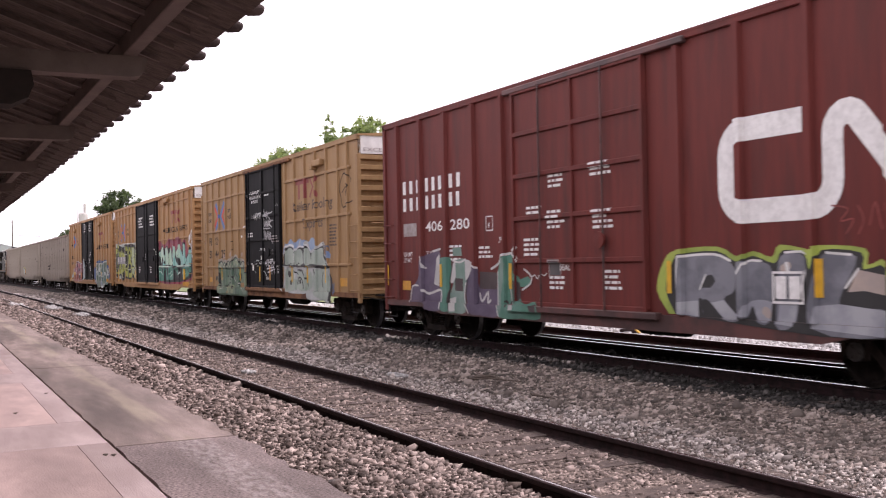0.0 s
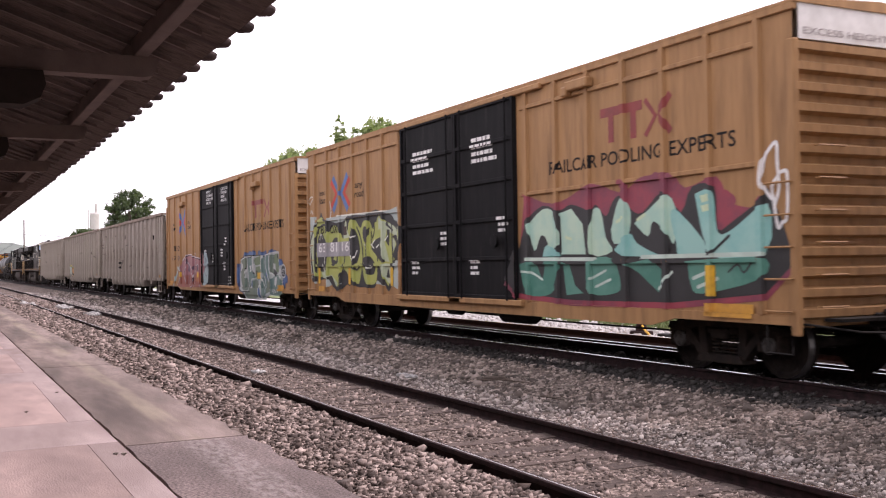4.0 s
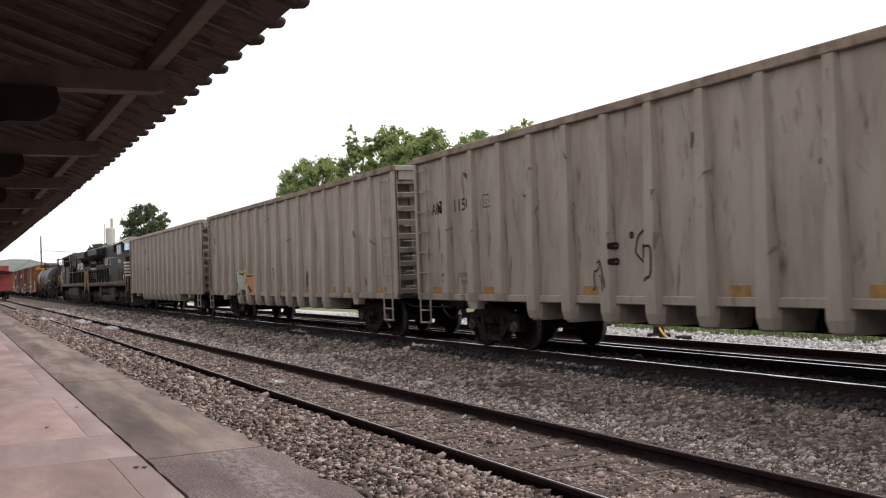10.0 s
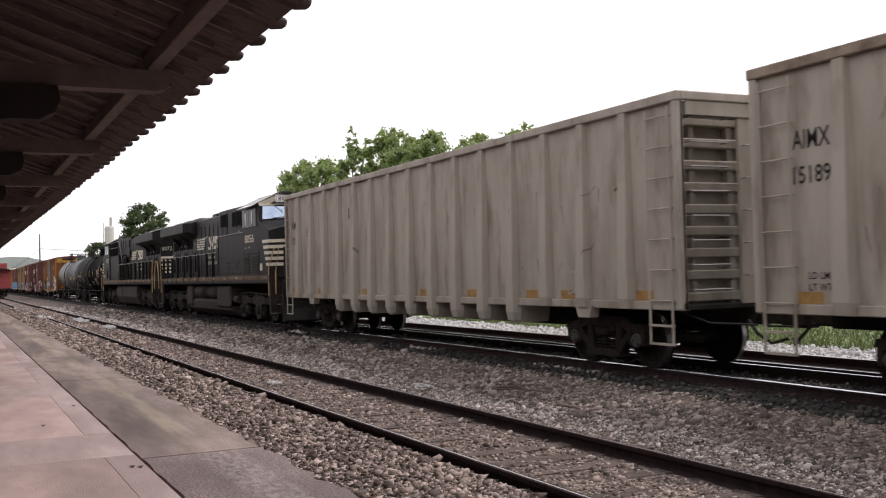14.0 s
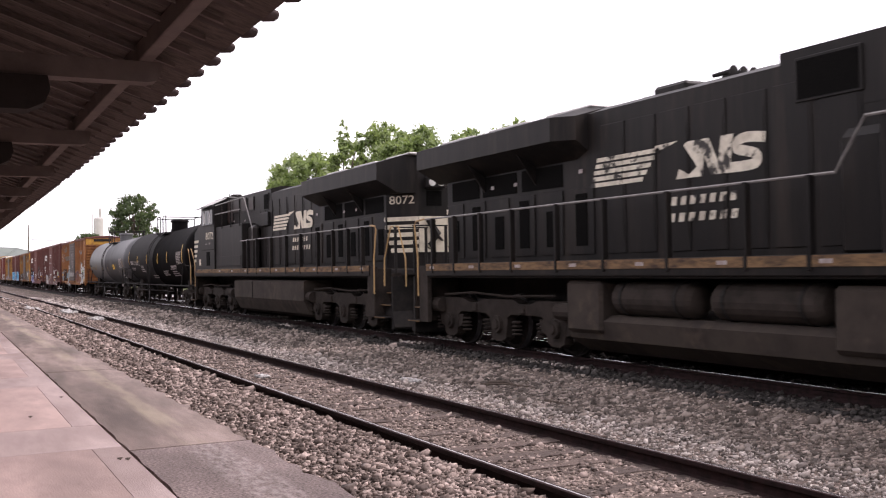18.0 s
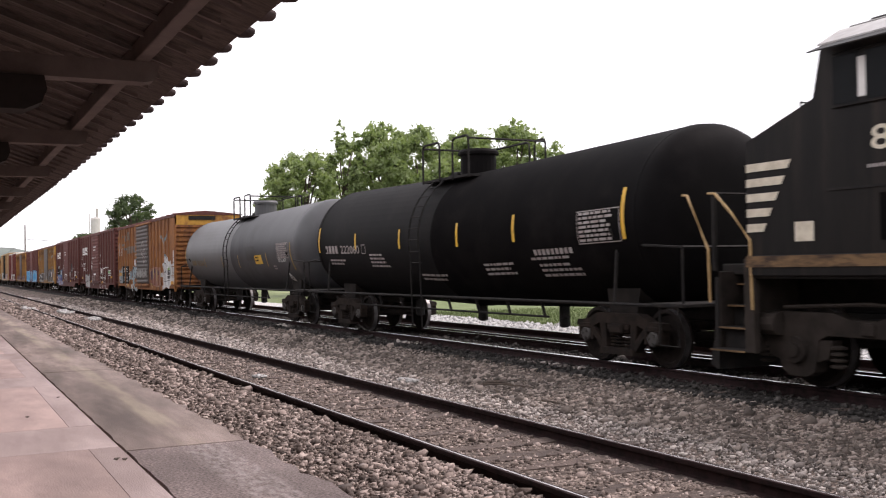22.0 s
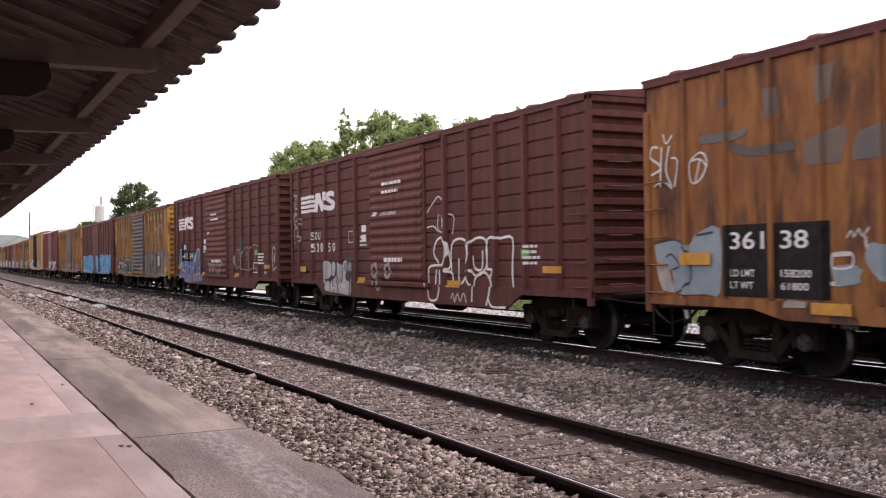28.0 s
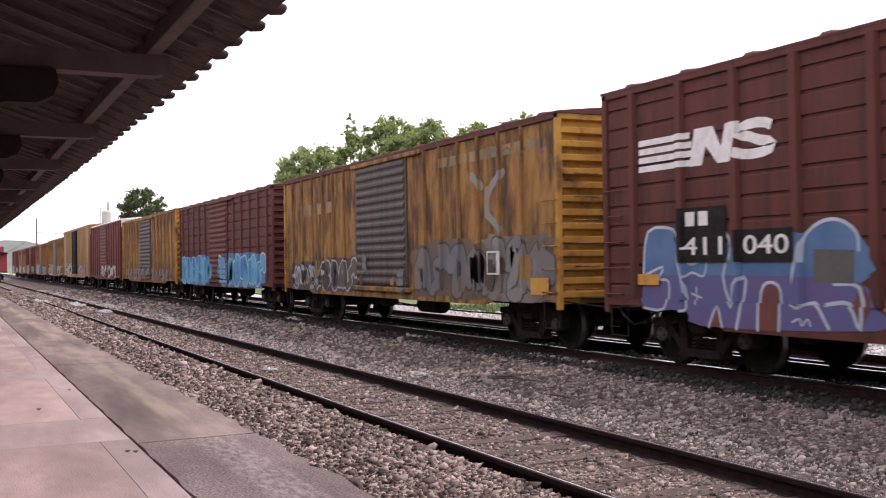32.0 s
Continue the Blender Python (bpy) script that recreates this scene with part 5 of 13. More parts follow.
    for s in (-1, 1):
        gable = shape()
        v = [(s * (L / 2 - 0.01), -half, z1 - (0.46 if band is not None else 0.02)), (s * (L / 2 - 0.01), half, z1 - (0.46 if band is not None else 0.02)),
             (s * (L / 2 - 0.01), half, z1), (s * (L / 2 - 0.01), 0, z1 + peak), (s * (L / 2 - 0.01), -half, z1)]
        w = [(s * (L / 2 - 0.05), b_, c_) for a_, b_, c_ in v]
        put(gable, v + w, [(0, 1, 2, 3, 4), (9, 8, 7, 6, 5)] + [(i, i + 5, (i + 1) % 5 + 5, (i + 1) % 5) for i in range(5)])
        part("gable", gable, band or end_paint, car, ("yellow band below the roof" if band is M_YELLOW else "white band below the roof") if band is not None else "")
    # doors
    for xa, xb, style, mt in doors:
        d = shape()
        za, zb = z0 + 0.16, z1 - 0.16
        box(d, xa, xb, -half - 0.05, -half + 0.01, za, zb, 0.015)
        door = part("door", d, mt, car, {"plug": "black plug door with welded stiffeners", "ribbed": "horizontally ribbed sliding door", "plain": "door with welded bars"}[style])
        side.add(xa, xb, za, zb, 0.051)
        if style == "ribbed":
            n = 15
            for k in range(n):
                z = za + (zb - za) * (k + 0.5) / n
                q = shape()
                v = [(xa + 0.07, y, z + dz) for y, dz in ((-half - 0.05, -0.085), (-half - 0.085, -0.03), (-half - 0.085, 0.02), (-half - 0.05, 0.07))]
                v += [(xb - 0.07, y, z_) for x_, y, z_ in v]
                put(q, v, [(0, 1, 5, 4), (1, 2, 6, 5), (2, 3, 7, 6), (0, 3, 2, 1), (4, 5, 6, 7)])
                part("door_rib", q, mt, door)
                side.add(xa + 0.07, xb - 0.07, z - 0.085, z + 0.07, 0.087)
        else:
            for z in [za + (zb - za) * k / 5 for k in range(6)]:
                q = shape()
                box(q, xa, xb, -half - 0.09, -half - 0.04, z - 0.04, z + 0.04, 0.01)
                part("door_bar", q, mt, door)
                side.add(xa, xb, z - 0.04, z + 0.04, 0.092)
            for x in (xa + 0.04, xb - 0.04, (xa + xb) / 2) if xb - xa > 3 else (xa + 0.04, xb - 0.04):
                q = shape()
                box(q, x - 0.035, x + 0.035, -half - 0.095, -half - 0.04, za, zb, 0.01)
                part("door_bar", q, mt, door)
                side.add(x - 0.035, x + 0.035, za, zb, 0.097)
            for x in (xa + (xb - xa) * (0.14 if style == "plug" else 0.26), xa + (xb - xa) * (0.90 if style == "plug" else 0.74)):
                q = shape()
                tube(q, [(x, -half - 0.12, za - 0.05), (x, -half - 0.12, zb + 0.02)], 0.02, 6)
                part("lock_rod", q, M_SOOT if style == "plain" else mt, door)
            q = shape()
            spin(q, [(-0.03, 0.02), (-0.025, 0.13), (0.02, 0.13), (0.03, 0.02)], "y", (xa + (xb - xa) * 0.72, -half - 0.13, za + 1.05), 12)
            part("hand_wheel", q, mt, door)
        q = shape()
        box(q, xa - 0.25, xb + 0.25, -half - 0.12, -half, z0 + 0.02, z0 + 0.13, 0.015)
        part("door_track", q, sill_paint, car, "lower door track")
        q = shape()
        box(q, xa - 0.25, xb + 0.9, -half - 0.10, -half, z1 - 0.16, z1 - 0.06, 0.015)
        part("door_track", q, sill_paint, car, "upper door track")
        side.add(xa - 0.25, xb + 0.25, z0 + 0.02, z0 + 0.13, 0.122)
    underframe(car, L, z0)
    for s in (-1, 1):
        truck(car, s * (L / 2 - inset))
        coupler(car, s * L / 2, s)
        rungs(car, s * (L / 2 - 0.28) - 0.22, s * (L / 2 - 0.28) + 0.22, -half - 0.02, [z0 + 0.15 + 0.40 * k for k in range(5)], ladder_paint)
        stirrup(car, s * (L / 2 - 0.35), -half, 0.42, z0 + 0.06, M_DARK)
        if detail:
            for k in range(6):
                m = shape()
                tube(m, [(s * L / 2, -1.2, z0 + 0.2 + 0.4 * k), (s * (L / 2 + 0.07), -1.2, z0 + 0.2 + 0.4 * k), (s * (L / 2 + 0.07), -0.75, z0 + 0.2 + 0.4 * k), (s * L / 2, -0.75, z0 + 0.2 + 0.4 * k)], 0.013, 5)
                part("end_rung", m, ladder_paint, car)
            m = shape()
            box(m, min(s * L / 2, s * (L / 2 + 0.3)), max(s * L / 2, s * (L / 2 + 0.3)), -1.1, 1.1, z0 + 0.02, z0 + 0.06)
            part("crossover_platform", m, M_GREASE, car)
            m = shape()
            tube(m, [(s * (L / 2 - 0.1), -half + 0.1, z0), (s * (L / 2 + 0.4), -0.9, z0 - 0.1), (s * (L / 2 + 0.45), -0.5, z0 - 0.12)], 0.016, 5)
            part("uncoupling_lever", m, M_DARK, car)
    return car, side, L


def gable_words(car, L, z1):
    """Black words across the white band of the leading end."""
    vs, fs = [], []
    for t in text_tris("EXCESS HEIGHT CAR", -1.36, z1 - 0.40, 0.085, 2.0):
        fs.append(tuple(range(len(vs), len(vs) + 3)))
        vs += [(L / 2 + 0.002, p[0], p[1]) for p in t]
    part("lettering", (vs, fs), M_GREYLET, car, "faded capitals on the white end band")


def reflectors(side, car, xs, z, h=0.45, w=0.10):
    for x in xs:
        side.paint(bar(x - w / 2, x + w / 2, z, z + h), M_REFLECT, car, "reflector", "yellow reflective strip", 0.018)


def even(a, b, n):
    return [a + (b - a) * i / (n - 1) for i in range(n)]


M_SOOT = spray((0.055, 0.026, 0.024), (0.11, 0.04, 0.035))
W_, K_ = (0.70, 0.70, 0.68), (0.03, 0.03, 0.03)

# the maroon boxcar that leads the view
car, sd, L = boxcar("maroon boxcar with large white curved emblem, on the main track", -21.03, -5.75, 0.70, 4.74, M_MAROON,
                    doors=[(-1.95, 1.75, "plain", M_MAROON)], ribs=[-6.88, -5.74, -4.6, -3.45, -2.35, 2.45, 3.62, 4.78, 5.9, 6.95], rib_w=0.14, rib_d=0.07, fine=True, roof_ribs=False, sill_paint=M_SOOT)
X = lambda v: v + 13.39
sd.paint(stroke([(X(-8.73), 3.25), (X(-9.66), 3.25)] + arc(X(-9.70), 2.92, 0.33, 90, 180, 6) + arc(X(-9.72), 2.50, 0.31, 180, 270, 6) + arc(X(-8.60), 2.51, 0.32, 270, 360, 6) + [(X(-8.28), 3.02)]
                + arc(X(-8.07), 3.04, 0.21, 180, 30, 6, 0.22) + [(X(-7.2), 2.3)] + arc(X(-6.95), 2.35, 0.26, 215, 350, 6, 0.22) + [(X(-6.69), 3.34)], 0.31, caps=False), M_WHITE, car, "emblem", "large white curved emblem", 0.005)
sd.paint(bars(X(-20.05), 3.10, 0.28, 1.0, 3, 0.55) + bars(X(-18.95), 3.10, 0.28, 0.9, 3, 0.55) + bars(X(-17.88), 3.10, 0.28, 0.65, 2, 0.55)
         + bars(X(-20.05), 2.73, 0.28, 1.0, 3, 0.55) + bars(X(-18.95), 2.73, 0.28, 0.9, 3, 0.55) + bars(X(-17.88), 2.73, 0.28, 0.6, 2, 0.55), M_WHITE, car)
sd.paint(text_tris("406", X(-18.95), 2.26, 0.20, 0.76) + text_tris("280", X(-17.85), 2.26, 0.20, 0.80) + text_tris("XP", X(-15.95), 1.95, 0.10, 0.22)
         + text_tris("LD LMT", X(-20.05), 1.75, 0.09, 0.42) + text_tris("LT WT", X(-20.05), 1.62, 0.09, 0.40) + text_tris("211100", X(-18.95), 1.76, 0.09, 0.44) + text_tris("74900", X(-18.95), 1.63, 0.09, 0.36)
         + frame_box(X(-16.41), X(-16.15), 2.18, 2.46) + text_tris("F", X(-16.32), 2.23, 0.10), M_WHITE, car)
sd.paint(bar(X(-20.05), X(-19.4), 2.18, 2.46), M_GREYLET, car, "patch", "faded grey repaint patch")
for i, (xx, zz, n) in enumerate(((-17.9, 1.9, 4), (-16.7, 1.85, 3), (-15.0, 1.95, 4), (-14.2, 3.0, 3), (-14.25, 2.4, 4), (-13.0, 3.1, 3), (-12.95, 2.35, 4), (-14.2, 1.3, 3), (-12.7, 1.4, 4), (-14.9, 2.5, 2))):
    sd.paint(lines(X(xx), zz, 0.55, n, 0.045, 0.04, i), M_WHITE, car, "small_print", "small white stencilled print")
mural(sd, car, spray((0.080, 0.058, 0.095), (0.115, 0.088, 0.135)), 0.0050, [(0, [(-6.32, 0.77), (-6.25, 1.07), (-6.02, 1.24), (-5.83, 1.52), (-5.71, 1.73), (-5.36, 1.8), (-4.94, 1.83), (-4.95, 1.51), (-4.98, 1.05), (-4.89, 0.96), (-4.93, 0.63), (-5.63, 0.63), (-5.71, 0.76)]),
    (0, [(-3.79, 1.61), (-3.48, 1.55), (-3.35, 1.46), (-3.29, 1.1), (-2.55, 1.1), (-2.56, 0.61), (-3.24, 0.59), (-3.68, 0.62), (-3.82, 0.9), (-3.88, 1.25)])])
mural(sd, car, spray((0.06, 0.185, 0.135), (0.095, 0.235, 0.18)), 0.0059, [(0, [(-4.96, 1.7), (-4.67, 1.71), (-4.44, 1.65), (-4.49, 1.06), (-4.55, 0.69), (-4.58, 0.62), (-4.9, 0.64), (-4.86, 0.96), (-4.95, 1.05)]),
    (0, [(-2.49, 1.66), (-2.25, 1.71), (-1.95, 1.73), (-1.94, 1.42), (-1.74, 1.27), (-1.77, 0.96), (-1.51, 0.85), (-1.21, 0.9), (-1.16, 0.61), (-1.76, 0.59), (-2.56, 0.59), (-2.61, 1.01), (-2.6, 1.42)]),
    (0, [(-1.8, 1.27), (-1.49, 1.34), (-1.39, 1.27), (-1.47, 1.16), (-1.74, 1.15)])])
mural(sd, car, spray((0.135, 0.225, 0.185), (0.20, 0.28, 0.245)), 0.0068, [(0, [(-4.31, 1.64), (-3.84, 1.66), (-3.8, 1.33), (-3.9, 0.98), (-3.82, 0.63), (-4.27, 0.6), (-4.58, 0.62), (-4.5, 0.97), (-4.33, 1.24)]),
    (0, [(-4.38, 1.89), (-4.02, 1.9), (-3.99, 1.73), (-4.36, 1.73)]),
    (0, [(-2.5, 1.62), (-2.31, 1.66), (-2.32, 1.26), (-2.46, 0.78), (-2.56, 0.65), (-2.6, 1.01)])])
mural(sd, car, spray((0.5, 0.49, 0.47), (0.4, 0.4, 0.39)), 0.0077, [(0, [(-4.53, 1.19), (-4.39, 1.56), (-4.27, 1.64), (-4.25, 1.33), (-4.37, 1.19)]),
    (0, [(-3.88, 1.64), (-3.69, 1.64), (-3.6, 1.51), (-3.72, 1.33), (-3.85, 1.25), (-3.86, 1.42)]),
    (0, [(-5.21, 1.16), (-5.08, 1.7), (-4.94, 1.79), (-4.98, 1.12)]),
    (0, [(-4.54, 0.87), (-4.26, 0.92), (-4.27, 0.63), (-4.52, 0.62)]),
    (0, [(-2.07, 0.91), (-1.93, 0.88), (-1.94, 0.74), (-2.08, 0.73)])])
mural(sd, car, spray((0.045, 0.03, 0.03), (0.065, 0.045, 0.045)), 0.0086, [(0, [(-4.28, 1.29), (-3.95, 1.28), (-3.96, 1.03), (-4.29, 1.04)]),
    (0, [(-3.28, 1.42), (-2.63, 1.4), (-2.65, 1.09), (-3.29, 1.1)]),
    (0, [(-1.98, 1.61), (-1.87, 1.58), (-1.85, 1.44), (-1.99, 1.44)]),
    (0, [(-1.94, 1.26), (-1.76, 1.23), (-1.73, 0.96), (-1.91, 0.86)]),
    (0, [(-1.42, 0.82), (-1.19, 0.86), (-1.17, 0.72), (-1.37, 0.73)]),
    (0.03, [(-4.55, 0.6), (-4.5, 1.19), (-4.36, 1.6)]),
    (0.03, [(-3.78, 1.25), (-3.85, 0.9), (-3.74, 0.64)]),
    (0.04, [(-2.28, 0.88), (-2.19, 0.79), (-2.12, 0.88)])])
mural(sd, car, spray((0.58, 0.57, 0.55)), 0.0095, [(0.04, [(-6.35, 0.77), (-6.25, 1.1), (-5.97, 1.12)]),
    (0.04, [(-5.73, 1.73), (-5.68, 1.52), (-5.56, 1.5)]),
    (0.05, [(-5.7, 1.03), (-5.44, 0.96), (-4.93, 1.05), (-4.89, 0.94)]),
    (0.04, [(-4.96, 0.66), (-4.87, 0.96)]),
    (0.045, [(-5.24, 1.84), (-4.91, 1.88)]),
    (0.04, [(-4.36, 1.64), (-4.09, 1.6), (-3.84, 1.66)]),
    (0.035, [(-3.62, 1.59), (-3.37, 1.49)]),
    (0.045, [(-2.84, 1.47), (-2.56, 1.57), (-2.46, 1.7), (-2.01, 1.77), (-1.86, 1.85)]),
    (0.035, [(-2.6, 1.42), (-2.61, 0.77), (-2.56, 0.61)])])
mural(sd, car, spray((0.58, 0.57, 0.55)), 0.0104, [(0.03, [(-3.84, 1.2), (-3.9, 0.89), (-3.71, 0.62)]),
    (0.05, [(-3.28, 1), (-3.2, 0.86), (-2.96, 1.04), (-2.99, 0.84), (-2.89, 0.88)]),
    (0.035, [(-1.6, 1.46), (-1.39, 1.35), (-1.39, 1.23), (-1.52, 1.16), (-1.68, 1.1)]),
    (0.04, [(-1.93, 1.73), (-1.8, 1.61)]),
    (0.02, [(-1.36, 1.33), (-1.26, 1.36), (-1.18, 1.3), (-1.09, 1.38), (-0.97, 1.35), (-0.89, 1.39)]),
    (0.03, [(-2.15, 1.1), (-2.12, 0.91)])])
mural(sd, car, spray((0.24, 0.32, 0.06), (0.34, 0.42, 0.08)), 0.0050, [(0, [(2.16, 0.82), (1.9, 1.16), (2.07, 1.57), (2.35, 1.72), (3.17, 1.75), (3.53, 1.61), (3.81, 1.68), (4.13, 1.6), (4.26, 1.75), (4.76, 1.68), (4.87, 1.73), (5.53, 1.68), (5.56, 1.49), (5.82, 1.51), (5.8, 0.71), (2.75, 0.81)])])
mural(sd, car, spray(K_), 0.0059, [(0, [(2.3, 0.82), (2.1, 1.16), (2.25, 1.54), (2.43, 1.66), (3.16, 1.69), (3.52, 1.54), (3.81, 1.62), (4.17, 1.52), (4.31, 1.68), (4.71, 1.63), (4.78, 1.44), (4.91, 1.67), (5.48, 1.63), (5.5, 1.44), (5.82, 1.44), (5.8, 0.67), (2.75, 0.8)])])
mural(sd, car, spray((0.20, 0.205, 0.23), (0.12, 0.125, 0.145)), 0.0068, [(0, [(2.37, 0.83), (2.4, 1.54), (2.47, 1.61), (3.1, 1.64), (3.41, 1.53), (3.52, 1.36), (3.48, 1.16), (3.27, 1.05), (3.57, 0.79), (3.27, 0.79), (2.99, 1.02), (2.85, 1.02), (2.83, 0.8)]),
    (0, [(3.54, 0.84), (3.55, 1.47), (3.69, 1.55), (4, 1.53), (4.12, 1.45), (4.17, 1.2), (4.09, 0.78), (3.87, 0.79), (3.79, 0.98), (3.69, 0.82)]),
    (0, [(4.23, 1.53), (4.33, 1.63), (4.68, 1.58), (4.56, 1.08), (4.47, 0.75), (4.18, 0.77)]),
    (0, [(4.85, 1.44), (4.93, 1.62), (5.41, 1.59), (5.24, 1.25), (5.16, 1.04), (5.42, 0.99), (5.81, 0.98), (5.8, 0.69), (4.76, 0.74)])])
mural(sd, car, spray((0.36, 0.37, 0.39), (0.26, 0.27, 0.30)), 0.0077, [(0, [(2.37, 0.83), (2.38, 0.99), (2.84, 1.03), (2.83, 0.8)]),
    (0, [(4.76, 0.74), (4.84, 1.01), (5.16, 1.04), (5.81, 0.98), (5.8, 0.69)]),
    (0, [(3.57, 0.85), (3.76, 1.04), (4.13, 1.03), (4.09, 0.79), (3.88, 0.81), (3.79, 0.98), (3.69, 0.84)]),
    (0, [(4.2, 0.77), (4.24, 1.05), (4.55, 1.07), (4.47, 0.75)]),
    (0, [(3.27, 1.04), (3.57, 0.79), (3.27, 0.79), (3.02, 1)])])
mural(sd, car, spray((0.46, 0.36, 0.30), (0.36, 0.30, 0.27)), 0.0086, [(0, [(5.28, 1.18), (5.43, 1.44), (5.82, 1.37), (5.81, 1.15), (5.51, 1.2)]),
    (0.1, [(4.31, 1.45), (4.39, 1.49)]),
    (0.12, [(4.01, 0.92), (4.05, 0.89)])])
mural(sd, car, spray(K_), 0.0095, [(0, [(2.83, 1.2), (2.93, 1.36), (3.06, 1.38), (3.12, 1.29), (3.02, 1.2)]),
    (0.05, [(3.53, 1.49), (3.52, 1.36), (3.49, 1.16), (3.31, 1.05)]),
    (0.06, [(4.19, 1.2), (4.12, 0.8)]),
    (0.08, [(2.82, 1.02), (2.82, 0.81)])])
mural(sd, car, spray(W_), 0.0104, [(0.035, [(2.38, 1.17), (2.43, 1.57), (2.5, 1.63), (3.1, 1.65), (3.4, 1.56)]),
    (0.03, [(4.35, 1.65), (4.7, 1.61), (4.55, 1.1)]),
    (0.03, [(4.98, 1.64), (5.34, 1.61)]),
    (0.03, [(3.58, 1.4), (3.72, 1.55), (3.95, 1.55)]),
    (0.025, [(2.81, 1.18), (2.93, 1.37)]),
    (0.03, [(5.25, 1.23), (5.44, 1.45)]),
    (0.06, [(4.37, 1.51), (4.39, 1.42)])])
scrawl(sd, car, X(-8.4), X(-7.3), 1.85, 2.2, 2, 3, M_REDLOGO, 0.02)
reflectors(sd, car, [X(-20.9), X(-18.28), X(-15.54), X(-11.2), X(-8.5)], 1.11, 0.46)
sd.paint(text_tris("SEAL", -0.50, 1.44, 0.10, 0.30), M_WHITE, car)
sd.paint(frame_box(-0.83, -0.47, 1.33, 1.62, 0.02), M_GREYLET, car, "seal_frame", "pale rubbed seal frame")
sd.paint(bar(-0.80, -0.50, 1.36, 1.59), spray((0.06, 0.055, 0.055), (0.10, 0.09, 0.09)), car, "patch", "dark rubbed patch")
sd.paint(bar(X(-20.1), X(-19.7), 1.02, 1.22), M_ORANGE, car, "placard", "orange notice plate", 0.02)
sd.paint(frame_box(X(-9.25), X(-8.75), 1.02, 1.42, 0.03) + bar(X(-9.2), X(-9.02), 1.08, 1.36) + bar(X(-8.98), X(-8.8), 1.08, 1.36), M_WHITE, car, "placard", "white framed inspection panel", 0.02)

# the ochre boxcar with a black door and two rows of side rails
def slogan_arrows(sd, car, x0, x1, z0, z1):
    w, h, t = x1 - x0, z1 - z0, (x1 - x0) * 0.15
    cx, cz = (x0 + x1) / 2, (z0 + z1) / 2
    for e in (-1, 1):
        sd.paint(stroke([(cx + e * 0.44 * w, z1), (cx + e * 0.05 * w, cz), (cx + e * 0.44 * w, z0)], t, caps=False), M_BLUEARROW, car, "emblem", "blue half of a crossed-arrow emblem", 0.005 if e < 0 else 0.0056)
        sd.paint(stroke([(cx + e * 0.56 * w, cz + 0.38 * h), (cx + e * 0.235 * w, cz), (cx + e * 0.56 * w, cz - 0.38 * h)], t * 0.85, caps=False), M_REDARROW, car, "emblem", "red half of a crossed-arrow emblem", 0.0062)


def red_blocks(sd, car, x, z, h, w):
    """The owner's mark as plain dark red shapes."""
    t = h * 0.26
    ps = bar(x, x + w * 0.62, z + h - t, z + h) + bar(x + w * 0.12, x + w * 0.12 + t, z, z + h - t) + bar(x + w * 0.45, x + w * 0.45 + t, z, z + h - t)
    ps += stroke([(x + w * 0.66, z + h * 0.98), (x + w * 0.80, z + h * 0.5), (x + w * 0.66, z)], t * 0.6, caps=False) + stroke([(x + w, z + h), (x + w * 0.86, z + h * 0.5), (x + w, z)], t * 0.8, caps=False)
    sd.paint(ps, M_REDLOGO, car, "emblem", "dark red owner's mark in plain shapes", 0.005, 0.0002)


def air_vent(car, x, z, paint):
    m = shape()
    box(m, x - 0.32, x + 0.32, -1.64, -1.49, z - 0.02, z + 0.14, 0.02)
    box(m, x - 0.40, x - 0.24, -1.66, -1.49, z - 0.10, z + 0.06, 0.02)
    part("door_stop", m, paint, car)


car, sd, L = boxcar("tan boxcar with black plug door and white graffiti", -37.97, -22.55, 0.80, 4.75, M_TAN, doors=[(-1.68, 1.80, "plug", M_BLACKDOOR)],
                    ribs=[-6.88, -6.09, -5.21, -4.33, -3.56, -2.74, -1.99, 2.2, 3.0, 3.85, 4.7, 5.55, 6.35, 7.0], rib_w=0.10, rails=[(4.02, -7.2, -1.8), (2.86, -7.2, -1.8), (1.60, -7.2, -1.8), (4.02, 1.95, 7.2), (2.86, 1.95, 7.2), (1.60, 1.95, 7.2)], sill_paint=M_RUSTSILL, band=M_WHITEROOF, peak=0.12, roof_ribs=False)
X = lambda v: v + 30.26
gable_words(car, L, 4.75)
slogan_arrows(sd, car, X(-36.05), X(-34.75), 2.92, 3.86)
sd.paint(text_tris("next", X(-37.02), 3.46, 0.17, 0.48, 0.1) + text_tris("load", X(-37.02), 3.22, 0.18, 0.48, 0.1) + text_tris("any", X(-34.38), 3.48, 0.17, 0.5, 0.1) + text_tris("road", X(-34.40), 3.24, 0.18, 0.58, 0.1)
         + text_tris("FB", X(-36.92), 2.38, 0.27, 0.45) + text_tris("OX", X(-36.1), 2.38, 0.27, 0.5) + text_tris("50", X(-36.92), 1.92, 0.27, 0.45) + text_tris("44", X(-36.1), 1.92, 0.27, 0.5) + text_tris("25", X(-35.3), 1.92, 0.27, 0.5), M_BLACKLET, car)
sd.paint(text_tris("Railcar Pooling", X(-27.45), 3.12, 0.26, 3.1, 0.12) + text_tris("Experts", X(-26.6), 2.62, 0.26, 1.5, 0.12), M_BROWNLET, car)
red_blocks(sd, car, X(-27.2), 3.45, 0.55, 1.75)
